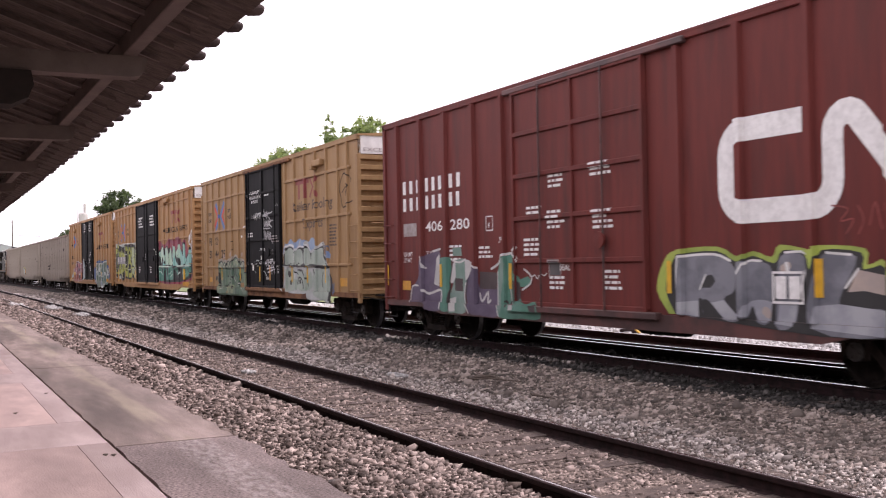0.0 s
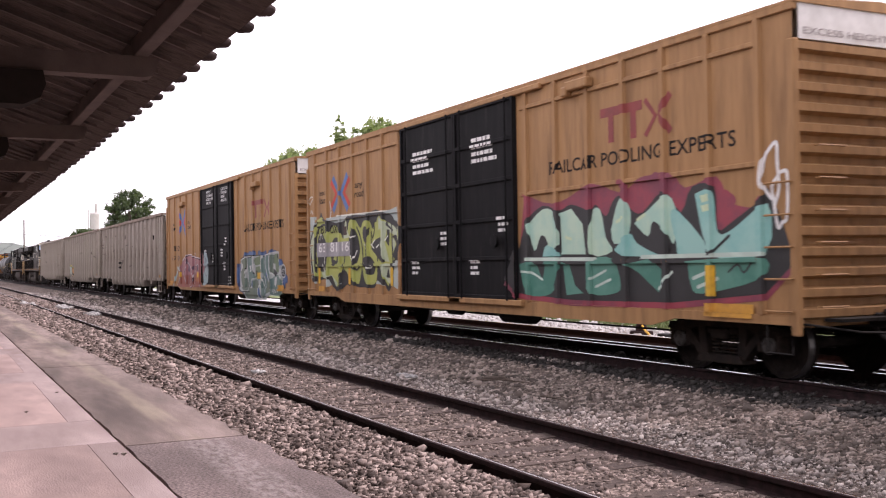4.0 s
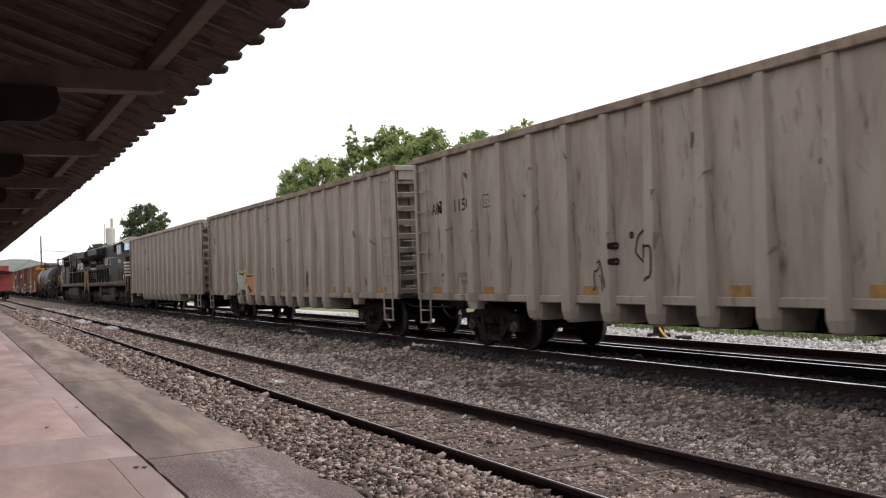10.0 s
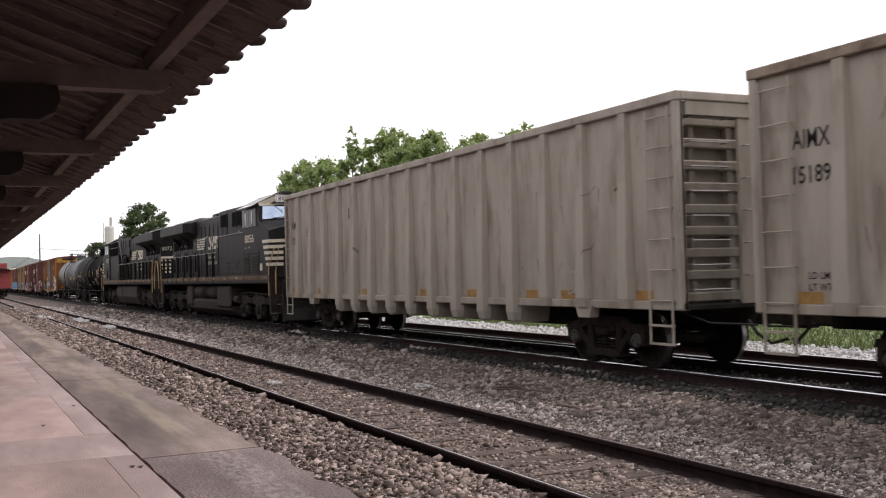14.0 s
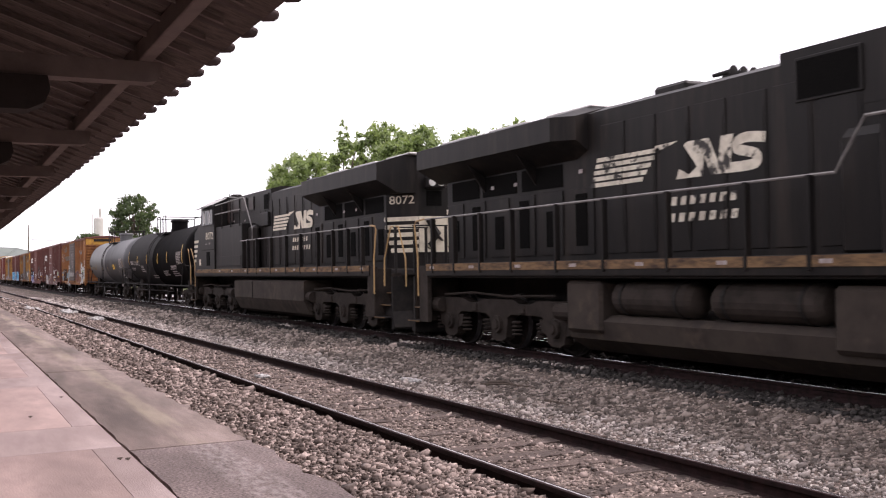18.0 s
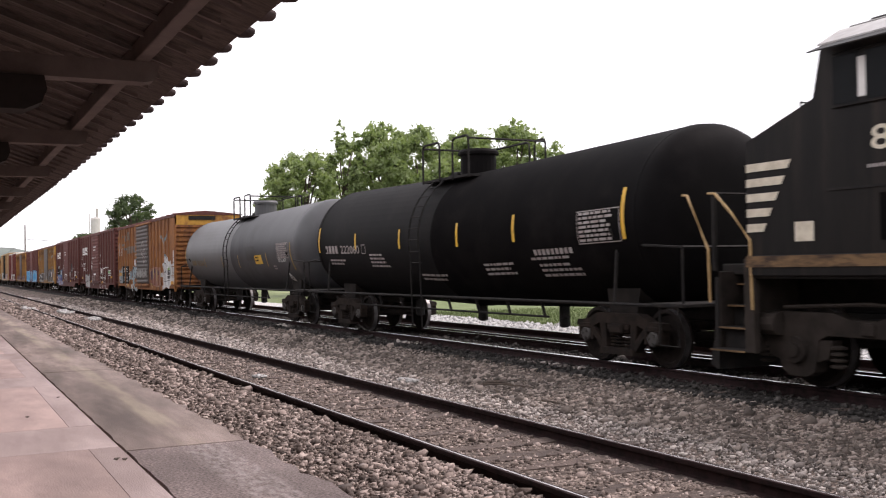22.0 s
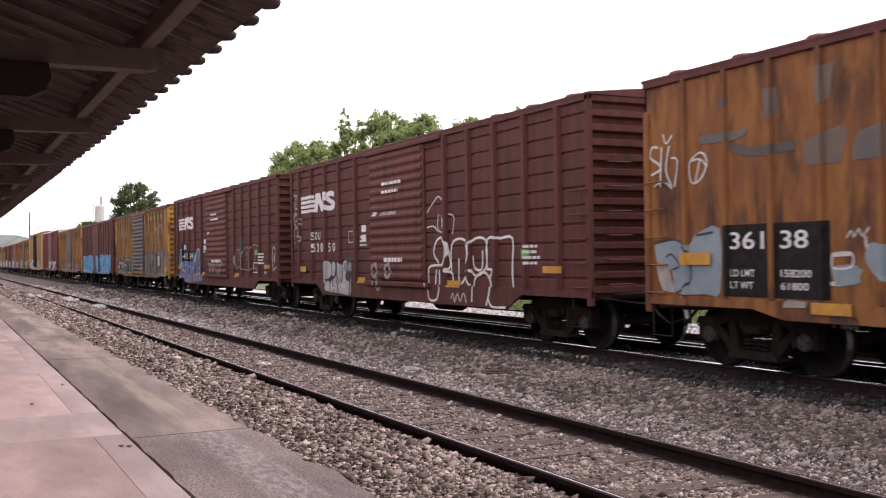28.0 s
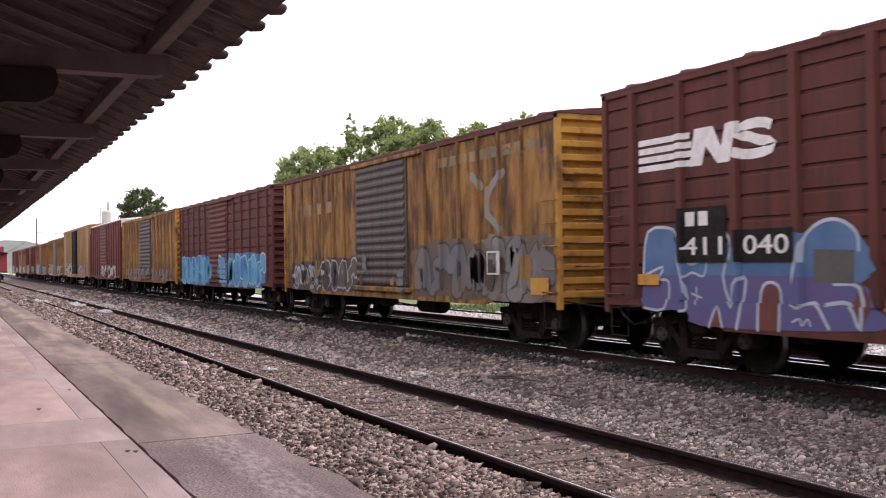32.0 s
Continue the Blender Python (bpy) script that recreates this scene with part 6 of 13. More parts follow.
sd.paint(text_tris("CLOSE AND LOCK", -1.28, 3.87, 0.10, 1.05) + text_tris("BOTH DOORS BEFORE", -1.36, 3.73, 0.10, 1.25) + text_tris("MOVING CAR", -1.14, 3.59, 0.10, 0.70), M_WHITE, car)
sd.paint(frame_box(X(-34.0), X(-33.75), 2.16, 2.46), M_BLACKLET, car)
for i, (xx, zz, n) in enumerate(((-31.8, 2.62, 2), (-30.0, 3.75, 1), (-24.6, 2.6, 7))):
    sd.paint(lines(X(xx), zz, 0.6, n, 0.045, 0.04, i), M_WHITE if xx < -28 else M_BROWNLET, car, "small_print", "small stencilled print")
mural(sd, car, spray((0.34, 0.31, 0.26), (0.26, 0.23, 0.18)), 0.0050, [(0.09, [(-5.42, 1.68), (-5.21, 1.81), (-4.97, 1.85), (-4.8, 1.77), (-4.59, 1.8), (-4.33, 1.78), (-4.09, 1.83), (-3.73, 1.86), (-3.36, 1.93), (-3.18, 1.96), (-2.95, 1.88), (-2.8, 1.84), (-2.36, 1.8), (-2.09, 1.71), (-2, 1.55)])])
mural(sd, car, spray((0.105, 0.17, 0.115), (0.165, 0.235, 0.165)), 0.0059, [(0, [(-5.35, 1.53), (-5.33, 1.69), (-4.99, 1.8), (-4.8, 1.73), (-4.57, 1.78), (-4.33, 1.73), (-4.05, 1.78), (-3.71, 1.81), (-3.35, 1.87), (-3.18, 1.9), (-2.99, 1.84), (-2.81, 1.8), (-2.36, 1.75), (-2.13, 1.7), (-2.05, 1.58), (-2.04, 1.39), (-1.89, 1.41), (-1.78, 1.3), (-1.75, 1.09), (-1.76, 0.83), (-1.86, 0.62), (-2.97, 0.62), (-4.28, 0.62), (-5.46, 0.64), (-5.6, 0.88), (-5.54, 1.21), (-5.4, 1.37)])])
mural(sd, car, spray((0.3, 0.33, 0.245), (0.22, 0.26, 0.19)), 0.0068, [(0, [(-5.21, 1.58), (-5.15, 1.73), (-4.99, 1.77), (-4.84, 1.71), (-4.81, 1.57)]),
    (0, [(-4.72, 1.57), (-4.66, 1.71), (-4.53, 1.75), (-4.43, 1.68), (-4.43, 1.57)]),
    (0, [(-4.27, 1.58), (-4.21, 1.75), (-4.09, 1.77), (-4.02, 1.7), (-4.04, 1.58)]),
    (0, [(-3.94, 1.58), (-3.87, 1.72), (-3.75, 1.77), (-3.66, 1.72), (-3.66, 1.57)]),
    (0, [(-3.5, 1.57), (-3.48, 1.74), (-3.39, 1.82), (-3.32, 1.74), (-3.36, 1.57)]),
    (0, [(-2.87, 1.57), (-2.88, 1.73), (-2.8, 1.79), (-2.71, 1.7), (-2.74, 1.56)]),
    (0, [(-2.59, 1.56), (-2.55, 1.68), (-2.37, 1.72), (-2.21, 1.66), (-2.18, 1.56)])])
mural(sd, car, spray((0.26, 0.3, 0.18), (0.19, 0.24, 0.15)), 0.0077, [(0, [(-2.04, 0.89), (-2.04, 1.26), (-1.95, 1.34), (-1.84, 1.28), (-1.8, 1.09), (-1.82, 0.87)]),
    (0, [(-5.41, 1.1), (-5.27, 1.27), (-5.09, 1.22), (-5.06, 0.93), (-5.28, 0.84), (-5.42, 0.67), (-5.5, 0.83)]),
    (0, [(-3.29, 1.71), (-3.21, 1.83), (-3.08, 1.83), (-2.96, 1.73), (-2.98, 1.62), (-3.15, 1.69)]),
    (0, [(-4.27, 0.92), (-3.66, 1.02), (-3.38, 0.95), (-3.46, 0.69), (-4.2, 0.67)])])
mural(sd, car, spray((0.065, 0.125, 0.085), (0.09, 0.16, 0.11)), 0.0086, [(0, [(-5, 1.48), (-4.58, 1.5), (-4.42, 1.32), (-4.47, 1.02), (-4.76, 0.91), (-4.92, 1.11)]),
    (0, [(-3.33, 1.52), (-2.95, 1.5), (-2.69, 1.38), (-2.7, 1.07), (-2.96, 1.15), (-3.23, 1.29)]),
    (0, [(-3.24, 0.86), (-2.83, 0.97), (-2.45, 0.8), (-2.39, 0.65), (-3.11, 0.64)]),
    (0, [(-3.8, 1.5), (-3.5, 1.5), (-3.4, 1.33), (-3.66, 1.28), (-3.84, 1.35)])])
mural(sd, car, spray(K_), 0.0095, [(0.04, [(-5.34, 1.67), (-5.18, 1.76), (-4.97, 1.79), (-4.81, 1.69), (-4.78, 1.58)]),
    (0.04, [(-4.78, 1.61), (-4.61, 1.74), (-4.49, 1.76), (-4.4, 1.66), (-4.4, 1.57)]),
    (0.04, [(-4.32, 1.58), (-4.23, 1.77), (-4.08, 1.78), (-3.98, 1.71), (-3.98, 1.57)]),
    (0.04, [(-3.98, 1.71), (-3.73, 1.81), (-3.63, 1.74), (-3.65, 1.56)]),
    (0.045, [(-3.59, 1.57), (-3.57, 1.76), (-3.36, 1.88), (-3.18, 1.91), (-2.99, 1.85), (-2.91, 1.73), (-2.89, 1.57)]),
    (0.04, [(-2.89, 1.73), (-2.8, 1.81), (-2.69, 1.75), (-2.65, 1.56)]),
    (0.045, [(-2.63, 1.57), (-2.6, 1.69), (-2.36, 1.76), (-2.13, 1.69), (-2.08, 1.55)]),
    (0.03, [(-5.39, 1.55), (-2.07, 1.54)])])
mural(sd, car, spray(K_), 0.0104, [(0.04, [(-5.26, 1.51), (-5.22, 1.21), (-5.06, 0.98), (-5.1, 0.92), (-5.28, 0.95)]),
    (0.035, [(-3.87, 1.53), (-3.99, 1.38), (-3.88, 1.28), (-3.96, 1.16), (-3.79, 1.16), (-3.81, 1.06), (-4.04, 1.03)]),
    (0.035, [(-4.54, 1.32), (-4.47, 1.02), (-4.27, 0.92), (-4.04, 1.01)]),
    (0.035, [(-3.5, 1.52), (-3.36, 1.38), (-3.44, 1.26), (-3.66, 1.28)]),
    (0.035, [(-3.66, 1.28), (-3.34, 1.14), (-3.13, 0.96), (-3.16, 0.68)]),
    (0.035, [(-3.02, 1.2), (-2.9, 1.04), (-2.64, 0.98), (-2.33, 0.81), (-2.36, 0.65)]),
    (0.03, [(-2.89, 1.15), (-2.7, 1.07), (-2.38, 0.98)]),
    (0.035, [(-2.04, 1.38), (-1.89, 1.39), (-1.78, 1.26), (-1.76, 1), (-1.84, 0.64)])])
mural(sd, car, spray(K_), 0.0113, [(0.03, [(-2.07, 1.52), (-2.07, 1), (-2.14, 0.86)]),
    (0.025, [(-3.81, 0.87), (-3.89, 0.74), (-3.82, 0.67), (-3.78, 0.84)]),
    (0.035, [(-3.26, 1.52), (-3.23, 1.34), (-2.96, 1.24)]),
    (0.03, [(-2.8, 0.79), (-2.76, 0.63)]),
    (0, [(-2.63, 1.34), (-2.53, 1.38), (-2.45, 1.32), (-2.49, 1.16), (-2.6, 1.11)]),
    (0, [(-4.18, 1.3), (-4.07, 1.3), (-4.07, 1.23), (-4.19, 1.23)]),
    (0, [(-3.68, 0.92), (-3.52, 0.95), (-3.49, 0.85), (-3.63, 0.82)]),
    (0, [(-5.28, 1.48), (-5.19, 1.48), (-5.06, 1), (-5.12, 0.95), (-5.27, 1.11)]),
    (0, [(-5.77, 1.26), (-5.54, 1.26), (-5.65, 1.1), (-5.77, 1.12)])])
mural(sd, car, spray((0.55, 0.57, 0.5)), 0.0122, [(0.03, [(-4.84, 1.22), (-4.88, 1.01), (-4.75, 0.83)]),
    (0.03, [(-5.19, 0.82), (-4.93, 0.84)]),
    (0.025, [(-5.1, 1.71), (-4.95, 1.74)]),
    (0.025, [(-4.59, 1.67), (-4.53, 1.71)]),
    (0.025, [(-3.21, 1.77), (-3.11, 1.83)]),
    (0.03, [(-2.94, 1.68), (-2.95, 1.57)]),
    (0.03, [(-2.57, 1.07), (-2.63, 1.25)]),
    (0.03, [(-3.44, 1.24), (-3.23, 1.1)]),
    (0.03, [(-2.7, 1.04), (-2.39, 0.85), (-2.33, 0.76)]),
    (0.025, [(-4.24, 0.88), (-4.12, 0.93)]),
    (0.025, [(-3.42, 1.8), (-3.46, 1.72)]),
    (0.025, [(-2.36, 1.73), (-2.27, 1.7)])])
mural(sd, car, spray((0.36, 0.27, 0.22), (0.3, 0.22, 0.17)), 0.0131, [(0, [(-4.81, 2.02), (-4.6, 2.04), (-4.57, 1.89), (-4.73, 1.85)]),
    (0, [(-2.54, 2.04), (-2.32, 2.07), (-2.36, 1.94), (-2.5, 1.9)]),
    (0, [(-3.97, 2.02), (-3.78, 2.14), (-3.74, 1.99), (-3.9, 1.9)])])
mural(sd, car, spray((0.34, 0.19, 0.07)), 0.0140, [(0, [(-2.6, 1.05), (-2.23, 1.06), (-2.23, 0.91), (-2.61, 0.91)]),
    (0, [(-4.32, 0.72), (-4.2, 0.78), (-4.12, 0.73), (-4.2, 0.67)]),
    (0, [(-5.82, 1.1), (-5.41, 1.06), (-5.41, 0.97), (-5.82, 0.98)])])
mural(sd, car, spray((0.17, 0.26, 0.42), (0.24, 0.33, 0.46)), 0.0050, [(0, [(1.91, 2.12), (2.13, 2.28), (2.27, 2.22), (2.55, 2.36), (2.81, 2.24), (2.87, 2.15), (3.09, 2.28), (3.34, 2.35), (3.54, 2.3), (3.79, 2.32), (4.03, 2.24), (4.34, 2.3), (4.45, 2.26), (4.44, 1.79), (2.03, 1.86)])])
mural(sd, car, spray((0.17, 0.26, 0.42), (0.24, 0.33, 0.46)), 0.0059, [(0, [(4.09, 2.23), (4.27, 2.34), (4.5, 2.31), (4.68, 2.16), (4.74, 2.05), (4.14, 1.95)]),
    (0, [(5.43, 1.8), (5.54, 1.98), (5.73, 1.88), (5.7, 1.76)])])
mural(sd, car, spray((0.47, 0.49, 0.48), (0.36, 0.38, 0.37)), 0.0068, [(0, [(1.88, 1.9), (2.04, 2.12), (2.54, 2.22), (2.83, 2.17), (2.98, 2.04), (3.19, 2.13), (3.34, 2.33), (3.42, 2.29), (3.37, 2.16), (3.69, 2.13), (3.87, 2.26), (4.03, 2.22), (4.22, 1.98), (4.48, 1.98), (4.45, 0.92), (2.01, 0.85), (1.91, 1.26)])])
mural(sd, car, spray((0.47, 0.49, 0.48), (0.36, 0.38, 0.37)), 0.0077, [(0, [(3.96, 1.96), (4.54, 2.05), (5.24, 2.22), (5.26, 1.9), (5.53, 1.75), (5.65, 1.4), (5.67, 0.94), (5.55, 0.61), (5.04, 0.66), (3.92, 0.7)])])
mural(sd, car, spray(K_), 0.0086, [(0, [(1.88, 1.86), (2.14, 2.08), (2.5, 2.15), (2.85, 2.06), (2.97, 1.97), (3.28, 2.11), (3.62, 2.09), (3.75, 2.14), (3.95, 2.14), (4.18, 1.96), (4.27, 1.89), (4.26, 1.58), (2.02, 1.59), (1.92, 1.71)])])
mural(sd, car, spray(K_), 0.0095, [(0, [(4.2, 1.91), (4.6, 2), (5.19, 2.1), (5.24, 1.84), (5.48, 1.69), (5.55, 1.48), (4.19, 1.6)]),
    (0, [(5.62, 1.4), (5.71, 1.05), (5.53, 0.65), (5.76, 0.66), (5.83, 1.05), (5.78, 1.26)])])
mural(sd, car, spray((0.36, 0.42, 0.36), (0.28, 0.34, 0.29)), 0.0104, [(0, [(2.21, 1.62), (2.2, 2), (2.49, 2.1), (2.81, 2.02), (2.92, 1.9), (2.95, 1.69), (2.87, 1.61)]),
    (0, [(3.02, 1.61), (2.99, 1.94), (3.24, 2.06), (3.52, 2), (3.58, 1.82), (3.56, 1.6)]),
    (0, [(3.66, 1.62), (3.65, 1.96), (3.91, 2.07), (4.14, 1.98), (4.22, 1.8), (4.2, 1.6)]),
    (0, [(2.13, 1.49), (2.86, 1.48), (2.95, 1.28), (3.1, 1.14), (3.07, 0.92), (2.06, 0.89)]),
    (0, [(3.13, 1.48), (3.77, 1.45), (3.93, 1.29), (4.24, 1.42), (4.31, 0.98), (3.16, 0.92)])])
mural(sd, car, spray((0.36, 0.42, 0.36), (0.28, 0.34, 0.29)), 0.0113, [(0, [(4.23, 1.64), (4.29, 1.91), (4.56, 1.98), (5.15, 2.05), (5.2, 1.81), (5.46, 1.63), (5.48, 1.58)]),
    (0, [(4.36, 1.48), (5.47, 1.48), (5.59, 1.33), (5.64, 1.05), (5.5, 0.68), (4.51, 0.78), (4.4, 1.09)])])
mural(sd, car, spray(K_), 0.0122, [(0, [(2.28, 1.34), (2.33, 1.45), (2.54, 1.43), (2.6, 1.31), (2.42, 1.25)]),
    (0, [(3.07, 1.47), (3.27, 1.5), (3.57, 1.47), (3.44, 1.42)]),
    (0.05, [(3.13, 1.07), (3.22, 1.25), (3.43, 1.23), (3.56, 1.08), (3.58, 0.95)]),
    (0.05, [(3.52, 1.42), (3.69, 1.28), (3.93, 1.22), (4, 1.03)]),
    (0, [(2.47, 1.16), (2.64, 1.19), (2.63, 1.04), (2.48, 1.05)]),
    (0.04, [(2.86, 1.48), (3, 1.42), (3.17, 1.35)]),
    (0, [(3.26, 1.18), (3.39, 1.21), (3.41, 1.09), (3.29, 1.08)]),
    (0.1, [(2.53, 1.63), (2.59, 1.62)]),
    (0.1, [(3.2, 1.62), (3.25, 1.63)]),
    (0.1, [(3.74, 1.61), (3.86, 1.58)])])
mural(sd, car, spray(K_), 0.0131, [(0.05, [(5.17, 1.4), (5.1, 1.18), (5.12, 1.03)]),
    (0.05, [(4.41, 1.48), (4.58, 1.25), (4.64, 0.9)]),
    (0.035, [(5.26, 1.84), (5.53, 1.69)]),
    (0.04, [(5.19, 2.2), (5.24, 1.92)])])
mural(sd, car, spray((0.72, 0.74, 0.74)), 0.0140, [(0.05, [(1.91, 1.92), (2.14, 2.12), (2.52, 2.19), (2.85, 2.12)]),
    (0.05, [(2.99, 2.03), (3.3, 2.13), (3.62, 2.11), (3.81, 2.19)]),
    (0.04, [(3.87, 2.17), (4.1, 2.06), (4.25, 1.95)]),
    (0.03, [(1.98, 1.41), (2.01, 1.04)]),
    (0.04, [(2.94, 1.97), (2.98, 1.69)])])
mural(sd, car, spray((0.1, 0.13, 0.2)), 0.0149, [(0.05, [(5.85, 1.09), (5.89, 0.95), (5.95, 0.84)]),
    (0.05, [(5.96, 1.12), (5.92, 0.95), (6.03, 0.88)]),
    (0.04, [(5.34, 2.1), (5.37, 1.95), (5.54, 2.09), (5.66, 2.04), (5.66, 1.97)])])
mural(sd, car, spray((0.58, 0.58, 0.57), (0.45, 0.45, 0.44)), 0.0050, [(0.03, [(-0.81, 3.05), (-0.68, 3.26), (-0.64, 3.05)]),
    (0.03, [(-0.77, 3.12), (-0.63, 3.14)]),
    (0.03, [(-0.56, 3.07), (-0.56, 3.24), (-0.46, 3.23), (-0.48, 3.16), (-0.56, 3.15), (-0.42, 3.09)]),
    (0.03, [(-0.44, 3.23), (-0.27, 3.24)]),
    (0.03, [(-0.37, 3.24), (-0.38, 3.08)]),
    (0.03, [(-0.23, 3.25), (-0.3, 3.15), (-0.21, 3.08), (-0.12, 3.15), (-0.16, 3.25), (-0.23, 3.25)]),
    (0.025, [(-0.96, 3.19), (-0.93, 3.11)]),
    (0.025, [(-0.88, 3.22), (-0.86, 3.13)]),
    (0.025, [(-0.07, 3.19), (-0.09, 3.13)]),
    (0.025, [(-0, 3.18), (-0.04, 3.11)])])
mural(sd, car, spray((0.42, 0.42, 0.42), (0.3, 0.3, 0.3)), 0.0059, [(0.045, [(0.19, 3.33), (0.26, 3.11), (0.33, 3.26), (0.39, 3.08), (0.46, 3.26), (0.47, 3.04), (0.56, 3.23), (0.62, 3.05), (0.71, 3.23), (0.64, 3.14), (0.88, 2.94)]),
    (0.04, [(0.7, 3.18), (1.01, 3.23)]),
    (0.045, [(0.17, 3.05), (0.25, 2.79), (0.32, 2.99), (0.4, 2.79), (0.47, 2.99), (0.53, 2.79), (0.62, 3), (0.7, 2.8), (0.78, 2.96), (0.7, 2.88), (0.96, 2.77)]),
    (0.035, [(0.57, 2.82), (0.83, 2.94), (1.08, 2.97)])])
mural(sd, car, spray((0.42, 0.42, 0.42), (0.3, 0.3, 0.3)), 0.0068, [(0.035, [(0.14, 2.75), (0.31, 2.75), (0.47, 2.74), (0.8, 2.74)]),
    (0.045, [(0.2, 2.7), (0.3, 2.43), (0.36, 2.65), (0.44, 2.42), (0.53, 2.66), (0.6, 2.41), (0.69, 2.65), (0.79, 2.4), (0.87, 2.61), (0.77, 2.51), (1.01, 2.28)]),
    (0.03, [(0.4, 2.45), (0.56, 2.39)]),
    (0.03, [(0.17, 2.78), (0.2, 2.55)])])
mural(sd, car, spray((0.66, 0.66, 0.66), (0.52, 0.52, 0.52)), 0.0077, [(0.045, [(0.39, 1.6), (0.46, 1.79), (0.52, 1.62)]),
    (0.04, [(0.42, 1.67), (0.52, 1.68)]),
    (0.045, [(0.59, 1.79), (0.58, 1.6), (0.69, 1.62)]),
    (0.045, [(0.75, 1.78), (0.75, 1.62)]),
    (0.04, [(0.75, 1.78), (0.87, 1.79)]),
    (0.04, [(0.75, 1.7), (0.85, 1.72)]),
    (0.045, [(0.93, 1.62), (0.92, 1.78), (1.01, 1.79), (1.01, 1.72), (0.93, 1.7), (1.04, 1.62)]),
    (0.05, [(1.24, 1.76), (1.2, 1.67), (1.27, 1.63), (1.33, 1.71), (1.24, 1.76)])])
mural(sd, car, spray((0.6, 0.6, 0.62), (0.45, 0.45, 0.47)), 0.0086, [(0.045, [(0.46, 1.51), (1.09, 1.56)]),
    (0.045, [(0.54, 1.4), (1.06, 1.48)]),
    (0.04, [(0.73, 1.6), (0.74, 1.34)]),
    (0.04, [(0.9, 1.62), (0.92, 1.36)]),
    (0.03, [(1.09, 1.63), (1.21, 1.33)]),
    (0.05, [(1.21, 1.49), (1.23, 1.35)])])
mural(sd, car, spray((0.2, 0.19, 0.18), (0.12, 0.12, 0.12)), 0.0095, [(0.03, [(0.51, 2.07), (0.47, 2), (0.55, 1.95), (0.61, 2.02), (0.53, 2.08)]),
    (0.03, [(0.68, 2.06), (0.76, 2.03), (0.67, 1.96), (0.78, 1.96)]),
    (0.03, [(0.86, 2.07), (0.82, 2), (0.9, 1.95), (0.94, 2.04), (0.86, 2.07)]),
    (0.03, [(1.02, 2.08), (0.98, 1.99), (1.05, 1.96), (1.09, 2.04), (1.02, 2.08)]),
    (0.025, [(1.3, 3.46), (1.37, 3.38), (1.45, 3.45)]),
    (0.025, [(1.49, 3.44), (1.56, 3.36), (1.65, 3.45), (1.72, 3.36)])])
mural(sd, car, spray((0.55, 0.6, 0.58)), 0.0104, [(0.025, [(-0.7, 1.73), (-0.57, 1.78), (-0.34, 1.76)]),
    (0.02, [(-0.62, 1.65), (-0.43, 1.68)]),
    (0.02, [(-0.63, 1.59), (-0.46, 1.61)]),
    (0.03, [(-1.36, 1.58), (-1.33, 1.66)]),
    (0.03, [(-0.78, 1.43), (-0.73, 1.38)]),
    (0.03, [(0.09, 1.43), (0.22, 1.42), (0.38, 1.3)]),
    (0.025, [(-0.26, 2.08), (-0.16, 2.11)]),
    (0.025, [(0.21, 2.1), (0.28, 2.05)])])
sd.paint(text_tris("OPEN", -0.22, 2.09, 0.065, 0.22) + text_tris("CLOSE", 0.03, 2.09, 0.065, 0.23) + text_tris("ASD", -0.22, 1.66, 0.085, 0.23) + text_tris("SEAL", 0.34, 1.19, 0.085, 0.26)
         + text_tris("UNLATCH", 1.40, 1.56, 0.055, 0.28) + text_tris("TO CLOSE", 1.40, 1.47, 0.055, 0.27) + text_tris("DOOR", 1.40, 1.38, 0.055, 0.18), M_WHITE, car)
sd.paint(bar(-1.10, -0.92, 1.46, 1.69) + bar(-0.18, -0.06, 1.79, 1.92) + bar(-2.11, -1.88, 2.86, 2.92) + bar(-2.52, -2.36, 2.55, 2.62), M_WHITE, car, "paper_tag", "torn white paper tag", 0.008)
sd.paint(lines(0.93, 2.47, 0.75, 3, 0.04, 0.04, 3), M_GREYLET, car, "small_print", "small pale stencilled print")
sd.paint(bar(0.69, 0.79, 1.16, 1.58), spray((0.55, 0.24, 0.07), (0.6, 0.33, 0.04)), car, "reflector", "orange and yellow reflective strip", 0.013)
scrawl(sd, car, X(-24.0), X(-22.9), 3.0, 3.9, 1, 1, M_BLACKLET, 0.025)
scrawl(sd, car, X(-37.6), X(-37.15), 2.3, 3.7, 1, 2, M_BROWNLET, 0.03)
reflectors(sd, car, [X(-35.2), X(-32.9), X(-30.54), X(-27.6), X(-26.3), X(-24.9)], 1.12, 0.46)
sd.paint(bar(X(-23.85), X(-23.3), 1.05, 1.26) + bar(X(-36.9), X(-36.5), 1.05, 1.22), M_ORANGE, car, "placard", "orange notice plate", 0.02)
air_vent(car, X(-25.2), 4.25, M_TAN)

# two longer ochre boxcars with double black doors
def long_boxcar(label, xl, xr, rails, ribs, d0, d1, d2):
    c = (xl + xr) / 2
    return boxcar(label, xl, xr, 0.80, 4.77, M_TAN2, doors=[(d0 - c, d1 - c, "plug", M_BLACKDOOR), (d1 - c, d2 - c, "plug", M_BLACKDOOR)], ribs=ribs, rails=rails, rib_w=0.12,
                  band=M_WHITEROOF, peak=0.12, roof_ribs=False, inset=1.85)


